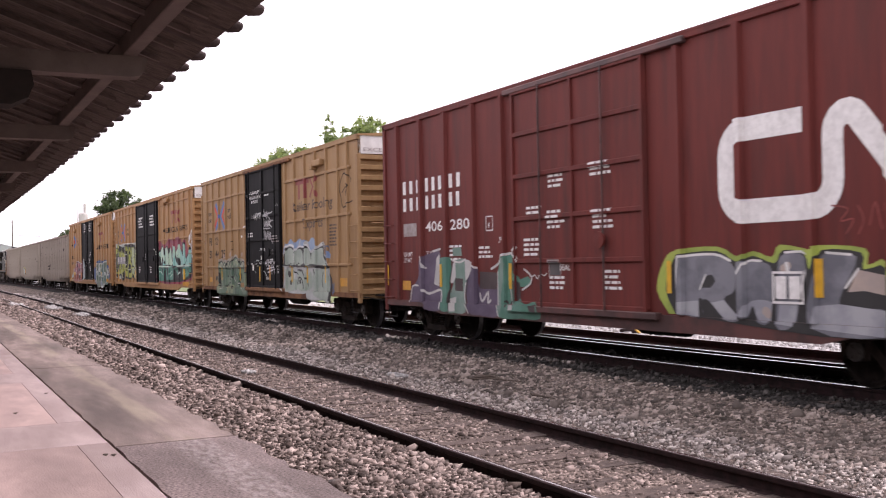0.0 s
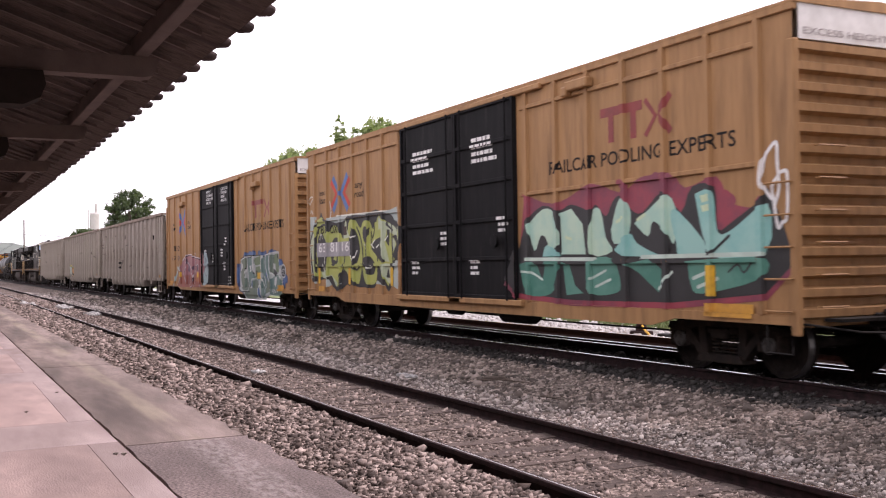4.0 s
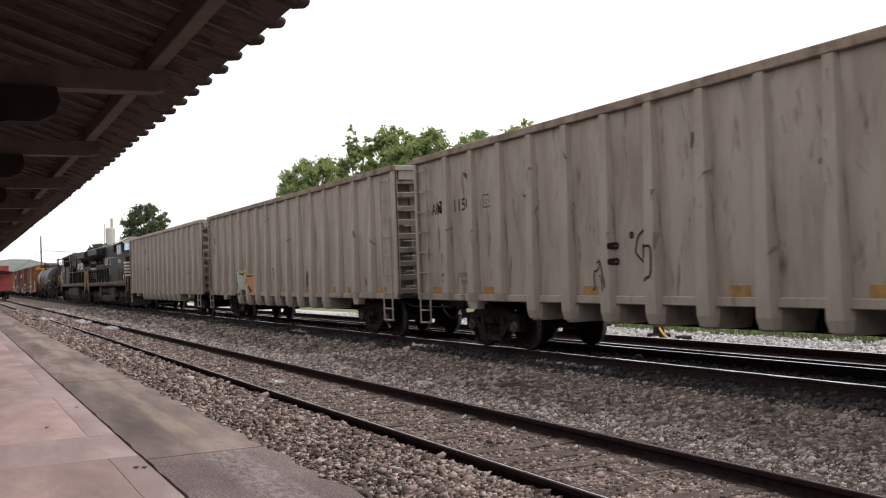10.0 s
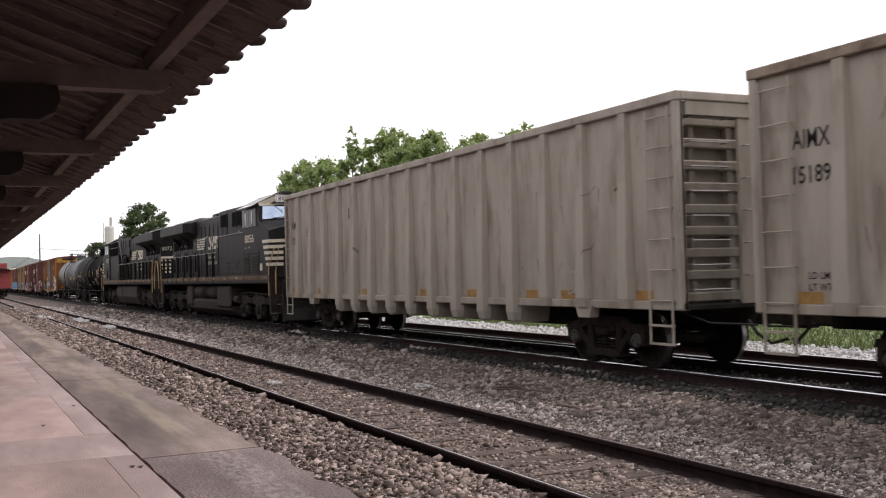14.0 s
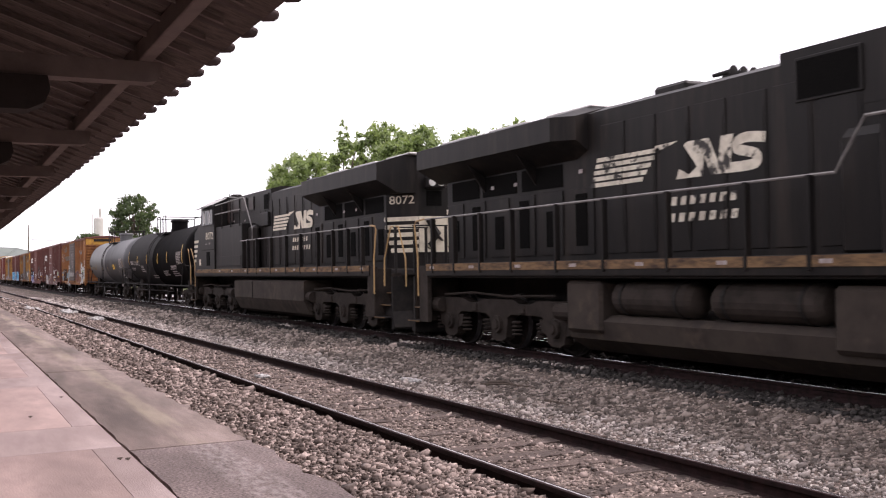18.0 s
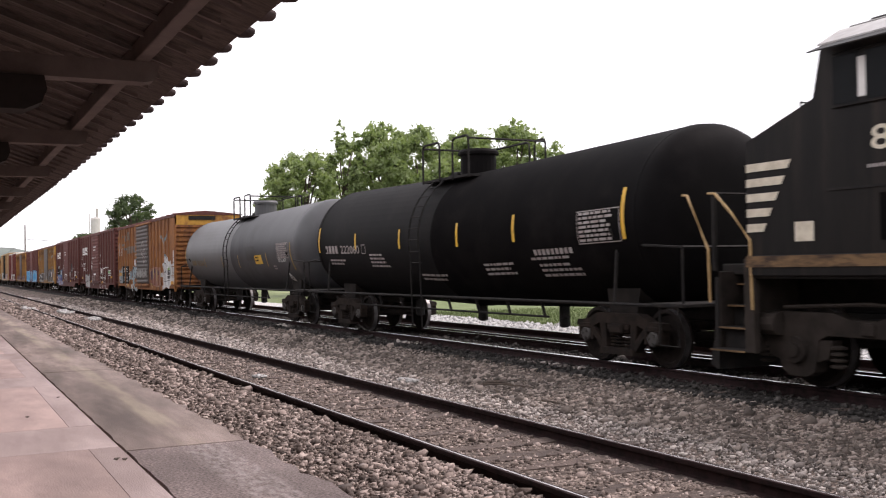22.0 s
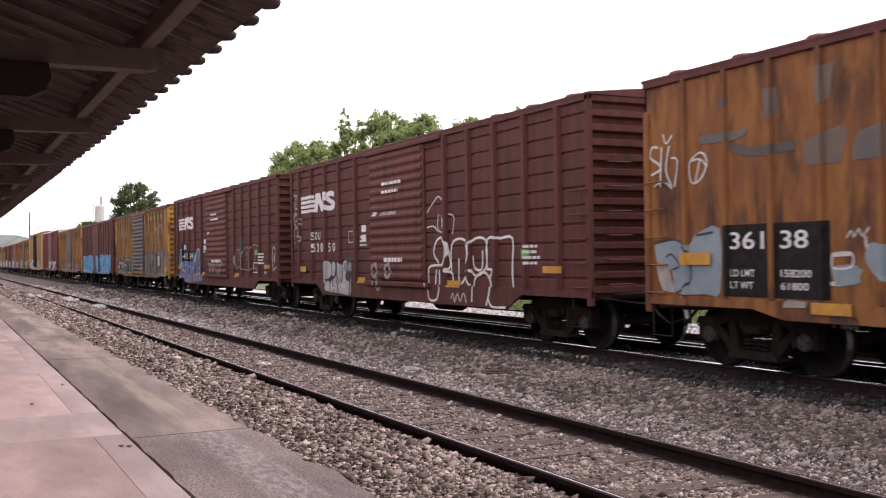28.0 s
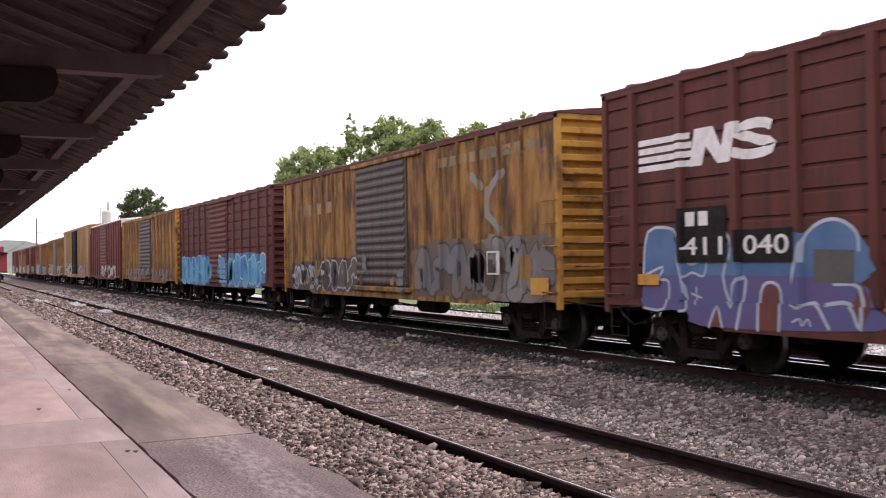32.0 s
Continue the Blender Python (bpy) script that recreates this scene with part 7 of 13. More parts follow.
car, sd, L = long_boxcar("ochre boxcar with double black doors, yellow and teal graffiti", -57.40, -39.35, [(4.36, -8.4, -2.6), (2.82, -8.4, -2.6), (1.60, -8.4, -2.6), (4.36, 2.55, 8.4), (2.82, 2.55, 8.4), (1.60, 2.55, 8.4)],
                         even(-8.4, -2.75, 7) + even(2.75, 8.4, 7), -50.9, -48.3, -45.97)
X = lambda v: v + 48.375
gable_words(car, L, 4.77)
slogan_arrows(sd, car, X(-55.47), X(-54.27), 3.02, 3.92)
sd.paint(text_tris("next", X(-56.44), 3.50, 0.15, 0.48, 0.1) + text_tris("load", X(-56.44), 3.28, 0.17, 0.46, 0.1) + text_tris("any", X(-53.85), 3.53, 0.16, 0.5, 0.1) + text_tris("road", X(-53.87), 3.29, 0.18, 0.58, 0.1)
         + text_tris("RAILCAR POOLING EXPERTS", X(-44.9), 3.10, 0.21, 4.5), M_BLACKLET, car)
red_blocks(sd, car, X(-43.4), 3.45, 0.55, 1.7)
mural(sd, car, spray((0.42, 0.47, 0.44), (0.34, 0.4, 0.38)), 0.0046, [(0, [(-8.85, 2.96), (-8.33, 2.94), (-8.34, 1.1), (-8.81, 1.22), (-8.87, 2.29)])])
mural(sd, car, spray((0.42, 0.47, 0.44), (0.34, 0.4, 0.38)), 0.0055, [(0, [(-7.42, 2.87), (-6.17, 2.88), (-4.95, 2.87), (-4, 2.87), (-3.36, 2.86), (-2.79, 2.86), (-2.82, 2.02), (-2.85, 1.1), (-3.17, 1.1), (-3.63, 1.11), (-4.17, 1.14), (-5.4, 1.11), (-6.99, 1.12), (-7.65, 1.13)])])
mural(sd, car, spray(K_), 0.0064, [(0, [(-8.67, 2.54), (-8.28, 2.77), (-8.08, 2.9), (-7.94, 3.05), (-7.8, 2.89), (-7.35, 2.8), (-6.8, 2.71), (-6.23, 2.74), (-5.7, 2.82), (-5.73, 1.98), (-5.76, 1.11), (-6.34, 1.17), (-6.63, 1.02), (-6.82, 0.92), (-7.03, 1.05), (-7.53, 1.24), (-8.54, 1.14), (-8.75, 1.22), (-8.87, 1.78), (-8.87, 2.29)])])
mural(sd, car, spray(K_), 0.0073, [(0, [(-6.32, 2.65), (-5.61, 2.85), (-4.7, 2.82), (-4.13, 2.92), (-3.57, 2.74), (-3.12, 2.64), (-2.72, 2.5), (-2.66, 2.22), (-2.84, 1.72), (-3.05, 1.68), (-3.19, 1.31), (-3.42, 0.97), (-3.73, 1.19), (-4.11, 1.22), (-4.29, 1.05), (-4.95, 1.05), (-5.4, 1.06), (-6.01, 1.23), (-6.36, 1.55)])])
mural(sd, car, spray((0.4, 0.43, 0.11), (0.32, 0.36, 0.09)), 0.0082, [(0, [(-8.59, 2.44), (-8.28, 2.72), (-7.95, 2.92), (-7.57, 2.71), (-7.37, 2.48), (-6.96, 2.66), (-6.54, 2.5), (-6.3, 2.28), (-6.16, 2.72), (-5.98, 2.42), (-5.78, 2.55), (-5.71, 2.47), (-5.76, 1.28), (-6.28, 1.5), (-6.76, 1.04), (-7.3, 1.3), (-8.4, 1.31), (-8.65, 1.77)])])
mural(sd, car, spray((0.4, 0.43, 0.11), (0.32, 0.36, 0.09)), 0.0091, [(0, [(-6.01, 2.4), (-5.86, 2.73), (-5.45, 2.72), (-5.12, 2.51), (-4.91, 2.68), (-4.53, 2.66), (-4.31, 2.46), (-4.09, 2.84), (-3.94, 2.78), (-3.58, 2.63), (-3.12, 2.5), (-2.92, 2.36), (-2.78, 2.47), (-2.75, 2.21), (-2.98, 1.79), (-3.26, 1.58), (-3.42, 1.1), (-3.62, 1.24), (-4.02, 1.59), (-4.15, 1.21), (-4.46, 1.12), (-4.88, 1.2), (-5.05, 1.54), (-5.27, 1.13), (-5.73, 1.31), (-5.9, 1.72)])])
mural(sd, car, spray((0.46, 0.52, 0.36), (0.38, 0.45, 0.3)), 0.0100, [(0, [(-8.82, 2.25), (-8.54, 2.53), (-8.36, 2.33), (-8.49, 1.77), (-8.4, 1.35), (-8.56, 1.27), (-8.73, 1.77)]),
    (0, [(-6.29, 2.41), (-6.1, 2.79), (-6.01, 2.49), (-5.86, 2.31), (-6.25, 2.28)]),
    (0, [(-7.89, 1.27), (-7.18, 1.35), (-6.75, 1.13), (-6.87, 1.01), (-7.42, 1.23)]),
    (0, [(-8.01, 1.48), (-7.5, 1.49), (-7.48, 1.23), (-7.83, 1.27)])])
mural(sd, car, spray((0.46, 0.52, 0.36), (0.38, 0.45, 0.3)), 0.0109, [(0, [(-3.98, 2.76), (-3.84, 2.67), (-3.12, 2.5), (-2.94, 2.38), (-2.94, 2.24), (-3.18, 2.31), (-3.8, 2.46), (-3.99, 2.44)]),
    (0, [(-3.94, 2.06), (-3.74, 2.51), (-3.5, 2.44), (-3.68, 2.05), (-3.77, 1.82), (-3.9, 1.95)]),
    (0, [(-3.79, 1.74), (-3.83, 1.98), (-3.63, 2.13), (-3.36, 1.66), (-3.61, 1.68)]),
    (0, [(-2.91, 2.16), (-2.86, 2.44), (-2.76, 2.47), (-2.77, 2.19), (-2.96, 1.84)]),
    (0, [(-3.92, 1.49), (-3.82, 1.6), (-3.26, 1.61), (-3.25, 1.38), (-3.32, 1.16), (-3.57, 1.25), (-3.72, 1.38)]),
    (0, [(-3.22, 2.18), (-3.08, 2.2), (-2.99, 2.08), (-3.07, 1.94), (-3.21, 1.92)])])
mural(sd, car, spray(K_), 0.0118, [(0, [(-8.24, 2.13), (-8.15, 2.4), (-7.85, 2.45), (-7.66, 2.29), (-7.42, 2.21), (-7.42, 1.74), (-7.57, 1.51), (-7.95, 1.43), (-8.23, 1.64)]),
    (0, [(-7.17, 1.66), (-7.22, 2.05), (-6.99, 2.3), (-6.71, 2.31), (-6.51, 2.13), (-6.6, 1.8), (-6.9, 1.58)]),
    (0, [(-7.57, 2.74), (-7.3, 2.76), (-6.69, 2.68), (-6.47, 2.62), (-6.22, 2.71), (-6.31, 2.41), (-6.49, 2.53), (-6.96, 2.71), (-7.16, 2.58), (-7.36, 2.52)]),
    (0, [(-5.79, 2.25), (-5.71, 2.5), (-5.53, 2.51), (-5.27, 2.3), (-5.16, 1.96), (-5.33, 1.69), (-5.56, 1.59), (-5.76, 1.77), (-5.83, 2.02)])])
mural(sd, car, spray(K_), 0.0127, [(0, [(-7.47, 1.27), (-7.16, 1.32), (-6.76, 0.99), (-6.32, 1.19), (-5.9, 1.28), (-5.9, 1.18), (-6.76, 0.93)]),
    (0.07, [(-8.28, 2.55), (-8.38, 1.93), (-8.32, 1.43)]),
    (0.06, [(-8.36, 2.31), (-8.09, 2.62), (-7.65, 2.69), (-7.46, 2.49)]),
    (0.06, [(-6.28, 2.15), (-6.19, 1.86), (-6.33, 1.5), (-6.59, 1.28)])])
mural(sd, car, spray(K_), 0.0136, [(0, [(-4.91, 2.54), (-4.64, 2.53), (-4.58, 2.33), (-4.7, 2.12), (-4.9, 2.19), (-4.98, 2.4)]),
    (0, [(-4.99, 1.77), (-4.68, 1.81), (-4.43, 1.77), (-4.2, 1.59), (-4.28, 1.39), (-4.57, 1.36), (-4.85, 1.49)]),
    (0, [(-4.11, 2.21), (-3.78, 2.25), (-3.92, 2.06), (-3.61, 1.68), (-3.93, 1.7), (-4.35, 1.99), (-4.3, 2.14)]),
    (0, [(-3.48, 2.43), (-3.31, 2.4), (-3.37, 2.02), (-3.59, 2.18), (-3.48, 2.3)]),
    (0, [(-3.18, 2.24), (-2.96, 2.28), (-2.85, 2.09), (-2.98, 1.72), (-3.14, 1.8), (-3.07, 1.94), (-2.95, 2.06), (-3.04, 2.17)])])
mural(sd, car, spray(K_), 0.0145, [(0, [(-4.73, 2.79), (-4.11, 2.89), (-3.26, 2.76), (-3.09, 2.62), (-3.57, 2.66), (-3.96, 2.77), (-4.12, 2.61), (-4.32, 2.72)]),
    (0, [(-4.07, 1.59), (-3.92, 1.48), (-3.62, 1.24), (-3.42, 1.08), (-3.63, 1.12), (-4.06, 1.24)]),
    (0.06, [(-5.35, 2.54), (-5.12, 2.3), (-4.98, 1.95), (-4.99, 1.62)]),
    (0.05, [(-5.65, 1.56), (-5.39, 1.48), (-5.15, 1.58)]),
    (0.11, [(-3.49, 2.55), (-3.45, 2.54)]),
    (0.05, [(-3.45, 2.52), (-3.15, 2.39)]),
    (0, [(-3.54, 1.3), (-3.42, 1.53), (-3.31, 1.29)]),
    (0.06, [(-3.21, 2.54), (-3.18, 2.03), (-3.16, 1.52), (-3.29, 1.16)])])
mural(sd, car, spray(K_), 0.0154, [(0.05, [(-4.64, 1.78), (-4.66, 2.1), (-4.55, 2.49)]),
    (0.05, [(-4.41, 2.4), (-4.4, 2), (-4.08, 1.86), (-4.06, 1.7)]),
    (0.05, [(-4.28, 2.66), (-4.22, 2.43), (-4.34, 2.25)]),
    (0, [(-5.79, 2.44), (-5.62, 2.54), (-5.38, 2.36), (-5.29, 2.04), (-5.38, 1.79), (-5.68, 1.7), (-5.86, 1.89), (-5.91, 2.19)])])
mural(sd, car, spray((0.4, 0.43, 0.11), (0.32, 0.36, 0.09)), 0.0163, [(0, [(-6.99, 1.75), (-7.04, 2.02), (-6.84, 2.12), (-6.7, 1.94), (-6.82, 1.71)])])
mural(sd, car, spray((0.78, 0.8, 0.72)), 0.0172, [(0.035, [(-5.83, 2.32), (-5.7, 2.28), (-5.46, 2.33)]),
    (0.035, [(-5.81, 1.84), (-5.65, 1.71), (-5.34, 1.96)]),
    (0.03, [(-4.38, 2.08), (-4.3, 2.14), (-4.19, 2.2)]),
    (0.03, [(-3.61, 2.16), (-3.43, 2.26)]),
    (0.035, [(-4.69, 1.54), (-4.49, 1.52), (-4.39, 1.57)]),
    (0.03, [(-4.12, 2.01), (-3.97, 2.07)]),
    (0.03, [(-4.85, 2.1), (-4.67, 2)]),
    (0.03, [(-6.77, 2.89), (-4.95, 2.87), (-3.36, 2.85)]),
    (0.03, [(-4.43, 2.09), (-4.26, 2)])])
mural(sd, car, spray((0.75, 0.77, 0.7)), 0.0181, [(0.03, [(-8.04, 2.31), (-7.93, 2.48), (-7.85, 2.32)]),
    (0.035, [(-7.76, 1.51), (-7.69, 1.75), (-7.72, 1.87)]),
    (0.03, [(-8.67, 1.26), (-8.82, 1.69), (-8.82, 2.2)]),
    (0.03, [(-7.77, 1.35), (-7.66, 1.59)]),
    (0.04, [(-7.24, 3.29), (-7.14, 3.08), (-7.21, 2.86)]),
    (0.025, [(-8.83, 3.3), (-8.92, 3.41), (-8.71, 3.52), (-8.6, 3.46), (-8.8, 3.3)]),
    (0.025, [(-8.76, 3.05), (-8.67, 3.15), (-8.6, 3.04)])])
sd.paint(bar(X(-56.67), X(-54.2), 1.83, 2.21), spray((0.34, 0.33, 0.34), (0.28, 0.27, 0.28)), car, "patch", "grey repaint patch behind the car number", 0.020)
sd.paint(text_tris("63", X(-56.5), 1.96, 0.24, 0.56) + text_tris("81", X(-55.6), 1.96, 0.24, 0.5) + text_tris("16", X(-54.75), 1.96, 0.24, 0.5), M_WHITE, car, off=0.024)
sd.paint(text_tris("TB", X(-56.65), 2.46, 0.21, 0.58) + text_tris("OX", X(-55.6), 2.45, 0.21, 0.55), M_BLACKLET, car, off=0.024)
mural(sd, car, spray((0.3, 0.05, 0.07), (0.2, 0.045, 0.07)), 0.0050, [(0, [(2.65, 2.82), (3.63, 2.59), (4.72, 2.85), (5.44, 2.66), (6.01, 2.84), (6.65, 2.86), (6.96, 2.62), (7.59, 2.73), (7.83, 2.38), (8.24, 2.27), (8.48, 2.35), (8.49, 1.08), (2.39, 0.96), (2.48, 1.92)]),
    (0.16, [(6.3, 2.82), (6.4, 2.78)]),
    (0.16, [(7.75, 2.46), (7.88, 2.38)]),
    (0.16, [(5.49, 2.8), (5.57, 2.73)])])
mural(sd, car, spray(K_), 0.0059, [(0, [(2.48, 1.92), (2.71, 2.34), (3.25, 2.58), (3.76, 2.47), (4.12, 2.55), (4.64, 2.43), (4.82, 2.51), (5.08, 2.31), (5.26, 2.53), (5.48, 2.61), (5.73, 2.38), (5.99, 2.32), (6.49, 2.61), (6.86, 2.28), (7.09, 2.62), (7.55, 2.59), (7.6, 2.02), (7.87, 2.1), (8.4, 2.36), (8.56, 2.44), (8.46, 1.16), (2.39, 1.05)])])
mural(sd, car, spray((0.34, 0.55, 0.45), (0.44, 0.6, 0.46)), 0.0068, [(0, [(2.74, 2.26), (3.25, 2.52), (3.63, 2.41), (3.76, 1.9), (3.35, 1.73), (3.31, 2.02), (3.16, 2.05), (2.96, 1.8)]),
    (0, [(3.8, 1.73), (3.75, 2.42), (4.12, 2.48), (4.44, 2.22), (4.52, 1.72)]),
    (0, [(4.7, 2.32), (4.77, 2.45), (4.95, 2.4), (5.07, 1.98), (5.24, 1.76), (4.68, 1.72)]),
    (0, [(5.21, 2.09), (5.39, 2.51), (5.56, 2.55), (5.72, 2.33), (5.63, 1.97), (5.29, 1.87)]),
    (0, [(5.8, 2.17), (6.13, 2.35), (6.57, 2.55), (6.78, 2.24), (6.7, 1.84), (6.55, 2), (6.24, 2.18), (6.12, 1.96)])])
mural(sd, car, spray((0.2, 0.46, 0.42), (0.28, 0.52, 0.46)), 0.0077, [(0, [(5.28, 1.78), (5.67, 2.02), (5.87, 1.86), (6.37, 1.69), (6.77, 1.69), (6.63, 2.24), (6.82, 2.29), (7.38, 1.68), (5.87, 1.67), (5.45, 1.7)]),
    (0, [(7.16, 2.52), (7.51, 2.54), (7.6, 1.98), (7.9, 2.01), (8.52, 2.31), (8.47, 1.67), (7.47, 1.68)]),
    (0, [(3.22, 1.7), (3.31, 1.91), (3.71, 1.81), (3.8, 1.7)])])
mural(sd, car, spray((0.05, 0.2, 0.15), (0.09, 0.26, 0.2)), 0.0086, [(0, [(2.44, 1.56), (2.96, 1.61), (3.21, 1.32), (3.35, 1.68), (3.75, 1.65), (3.64, 1.21), (3.33, 1.03), (2.67, 1.06)]),
    (0, [(3.85, 1.61), (4.04, 1.56), (4.2, 1.22), (4.43, 1.09), (3.95, 1.05)]),
    (0, [(4.51, 1.44), (4.68, 1.64), (5.24, 1.64), (5.44, 1.23), (5.26, 1.1), (4.66, 1.09)]),
    (0, [(5.55, 1.55), (6.17, 1.63), (6.46, 1.44), (6.35, 1.14), (5.86, 1.44)]),
    (0, [(6.98, 1.59), (7.72, 1.62), (8.47, 1.61), (8.37, 1.35), (7.28, 1.14), (7.05, 1.25)])])
mural(sd, car, spray((0.55, 0.68, 0.6)), 0.0095, [(0.04, [(2.49, 1.44), (2.87, 1.42), (3.21, 1.3)]),
    (0.04, [(4.67, 1.33), (5.06, 1.46)]),
    (0.04, [(4.78, 1.2), (5.18, 1.32)]),
    (0.05, [(7.1, 1.35), (7.46, 1.46)]),
    (0.05, [(7.19, 1.23), (7.58, 1.35)]),
    (0.04, [(6.35, 1.19), (6.65, 1.44)]),
    (0.06, [(2.72, 1.66), (4.79, 1.64)]),
    (0.06, [(5.97, 1.66), (8.44, 1.67)])])
mural(sd, car, spray((0.55, 0.66, 0.42)), 0.0104, [(0, [(7.26, 2.49), (7.48, 2.5), (7.49, 2.4), (7.3, 2.39)]),
    (0, [(7.28, 2.35), (7.49, 2.36), (7.5, 2.27), (7.31, 2.26)]),
    (0.05, [(3.96, 2.01), (4.11, 1.98)]),
    (0.05, [(5.88, 2.22), (6.05, 2.29)]),
    (0.05, [(5.36, 2.21), (5.56, 2.27)])])
mural(sd, car, spray(K_), 0.0113, [(0.04, [(3.78, 2.36), (3.81, 1.78)]),
    (0, [(6.28, 2.18), (6.57, 1.95), (6.7, 1.79), (6.46, 1.73), (6.36, 1.95)]),
    (0, [(3.1, 1.97), (3.31, 2.05), (3.41, 1.91), (3.2, 1.82)]),
    (0.04, [(7.45, 1.68), (7.82, 1.92)]),
    (0.03, [(7.8, 1.44), (7.97, 1.54), (8.08, 1.43), (8.22, 1.56)])])
scrawl(sd, car, X(-40.0), X(-39.5), 2.0, 3.1, 1, 4, M_WHITE, 0.05)
for i, (xx, zz) in enumerate(((-50.3, 3.95), (-47.6, 3.95))):
    sd.paint(lines(X(xx), zz, 1.0, 4, 0.075, 0.06, i), M_WHITE, car, "small_print", "white stencilled door notice")
for i, (xx, zz) in enumerate(((-50.4, 1.6), (-47.7, 1.6), (-49.0, 2.2), (-46.6, 2.4))):
    sd.paint(lines(X(xx), zz, 0.4, 3, 0.06, 0.05, i + 5), M_WHITE, car, "small_print", "small white print on the door")
reflectors(sd, car, [X(-56.49), X(-54.25), X(-51.6), X(-40.9)], 1.11, 0.42, 0.15)
sd.paint(bar(X(-54.64), X(-54.4), 2.37, 2.59), M_BROWNLET, car, "placard", "small brown framed notice", 0.021)
sd.paint(bar(X(-56.47), X(-56.02), 0.9, 1.04) + bar(X(-41.0), X(-40.1), 0.84, 1.02), M_ORANGE, car, "placard", "orange notice plate", 0.045)
air_vent(car, X(-43.9), 4.42, M_TAN2)

car, sd, L = long_boxcar("ochre smooth-sided boxcar with double black doors, blue and green graffiti", -76.75, -58.45, [], even(-8.6, -2.85, 6) + even(2.85, 8.6, 7), -70.0, -67.5, -65.3)
X = lambda v: v + 67.6
gable_words(car, L, 4.77)
slogan_arrows(sd, car, X(-74.2), X(-72.85), 2.95, 4.06)
sd.paint(text_tris("next", X(-75.5), 3.42, 0.14, 0.5, 0.1) + text_tris("load", X(-75.5), 3.2, 0.15, 0.5, 0.1) + text_tris("any", X(-72.6), 3.42, 0.14, 0.45, 0.1) + text_tris("road", X(-72.6), 3.2, 0.15, 0.55, 0.1)
         + text_tris("TB", X(-75.3), 2.32, 0.22, 0.5) + text_tris("OX", X(-74.6), 2.32, 0.22, 0.55) + text_tris("RAILCAR POOLING EXPERTS", X(-63.95), 2.78, 0.24, 4.3), M_BLACKLET, car)
sd.paint(text_tris("6", X(-75.7), 1.90, 0.20, 0.13) + text_tris("67", X(-75.3), 1.90, 0.20, 0.4) + text_tris("81", X(-74.6), 1.90, 0.20, 0.4) + text_tris("6", X(-73.7), 1.90, 0.20, 0.13), M_BROWNLET, car)
red_blocks(sd, car, X(-62.9), 3.18, 0.58, 1.9)
mural(sd, car, spray((0.36, 0.46, 0.46), (0.28, 0.38, 0.40)), 0.0050, [(0.16, [(-7.67, 0.85), (-7.49, 1.05), (-7.05, 1.39)]), (0.14, [(-7, 1.59), (-6.53, 1.5), (-6.48, 1.75)]),
    (0, [(-2.11, 1.17), (-1.99, 2.11), (-1.63, 2.13), (-1.31, 1.73), (-1.42, 0.97), (-1.98, 0.92)])])
mural(sd, car, spray((0.35, 0.165, 0.17), (0.30, 0.125, 0.14)), 0.0059, [(0, [(-6.64, 1.25), (-6.02, 1.87), (-5.31, 2.06), (-4.56, 2.12), (-3.78, 2.02), (-2.66, 1.95), (-2.47, 2.16), (-2.17, 2.11), (-2.18, 1.3)])])
mural(sd, car, spray((0.30, 0.085, 0.055), (0.25, 0.075, 0.055)), 0.0068, [(0, [(-6.89, 0.8), (-6.64, 1.26), (-2.18, 1.32), (-2.2, 0.81), (-5.89, 0.76)])])
mural(sd, car, spray((0.37, 0.13, 0.05), (0.34, 0.10, 0.055)), 0.0077, [(0, [(-3.71, 1.05), (-3.41, 1.35), (-2.57, 1.37), (-2.53, 0.99)])])
mural(sd, car, spray((0.10, 0.05, 0.09)), 0.0086, [(0, [(-4.97, 1.44), (-4.81, 1.9), (-4.55, 1.4)]),
    (0, [(-4.12, 1.55), (-3.8, 1.72), (-3.82, 1.46)]),
    (0, [(-3.51, 1.46), (-3.27, 1.67), (-2.97, 1.47)]),
    (0.04, [(-6.16, 1.33), (-5.99, 1.74)]),
    (0.03, [(-1.78, 1.96), (-1.66, 1.67), (-1.92, 1.46), (-1.48, 1.18)]),
    (0.03, [(-1.92, 2.03), (-1.41, 1.7), (-1.56, 1)]),
    (0.05, [(-4.71, 1.24), (-5.01, 0.87)])])
mural(sd, car, spray((0.68, 0.62, 0.62)), 0.0095, [(0.035, [(-6.44, 1.84), (-6.71, 1.49), (-6.15, 1.36), (-6.7, 1.1), (-6.84, 0.83)]),
    (0.035, [(-5.31, 2.08), (-5.12, 1.81), (-5.81, 1.36), (-5.33, 0.92)]),
    (0.03, [(-5.04, 1.81), (-4.33, 1.48), (-4.55, 0.87), (-4.11, 0.88), (-3.88, 1.47)]),
    (0.03, [(-3.69, 2.17), (-3.62, 1.86), (-3.85, 0.81)]),
    (0.03, [(-3.55, 1.66), (-3.15, 1.66), (-3.11, 0.98)]),
    (0.03, [(-2.57, 2.13), (-2.68, 1.69), (-2.41, 1.1), (-2.5, 0.82)]),
    (0.035, [(-6.02, 1.87), (-5.31, 2.08), (-4.47, 2.13), (-3.7, 2.01), (-2.59, 1.95)])], spray((0.07, 0.03, 0.05)))

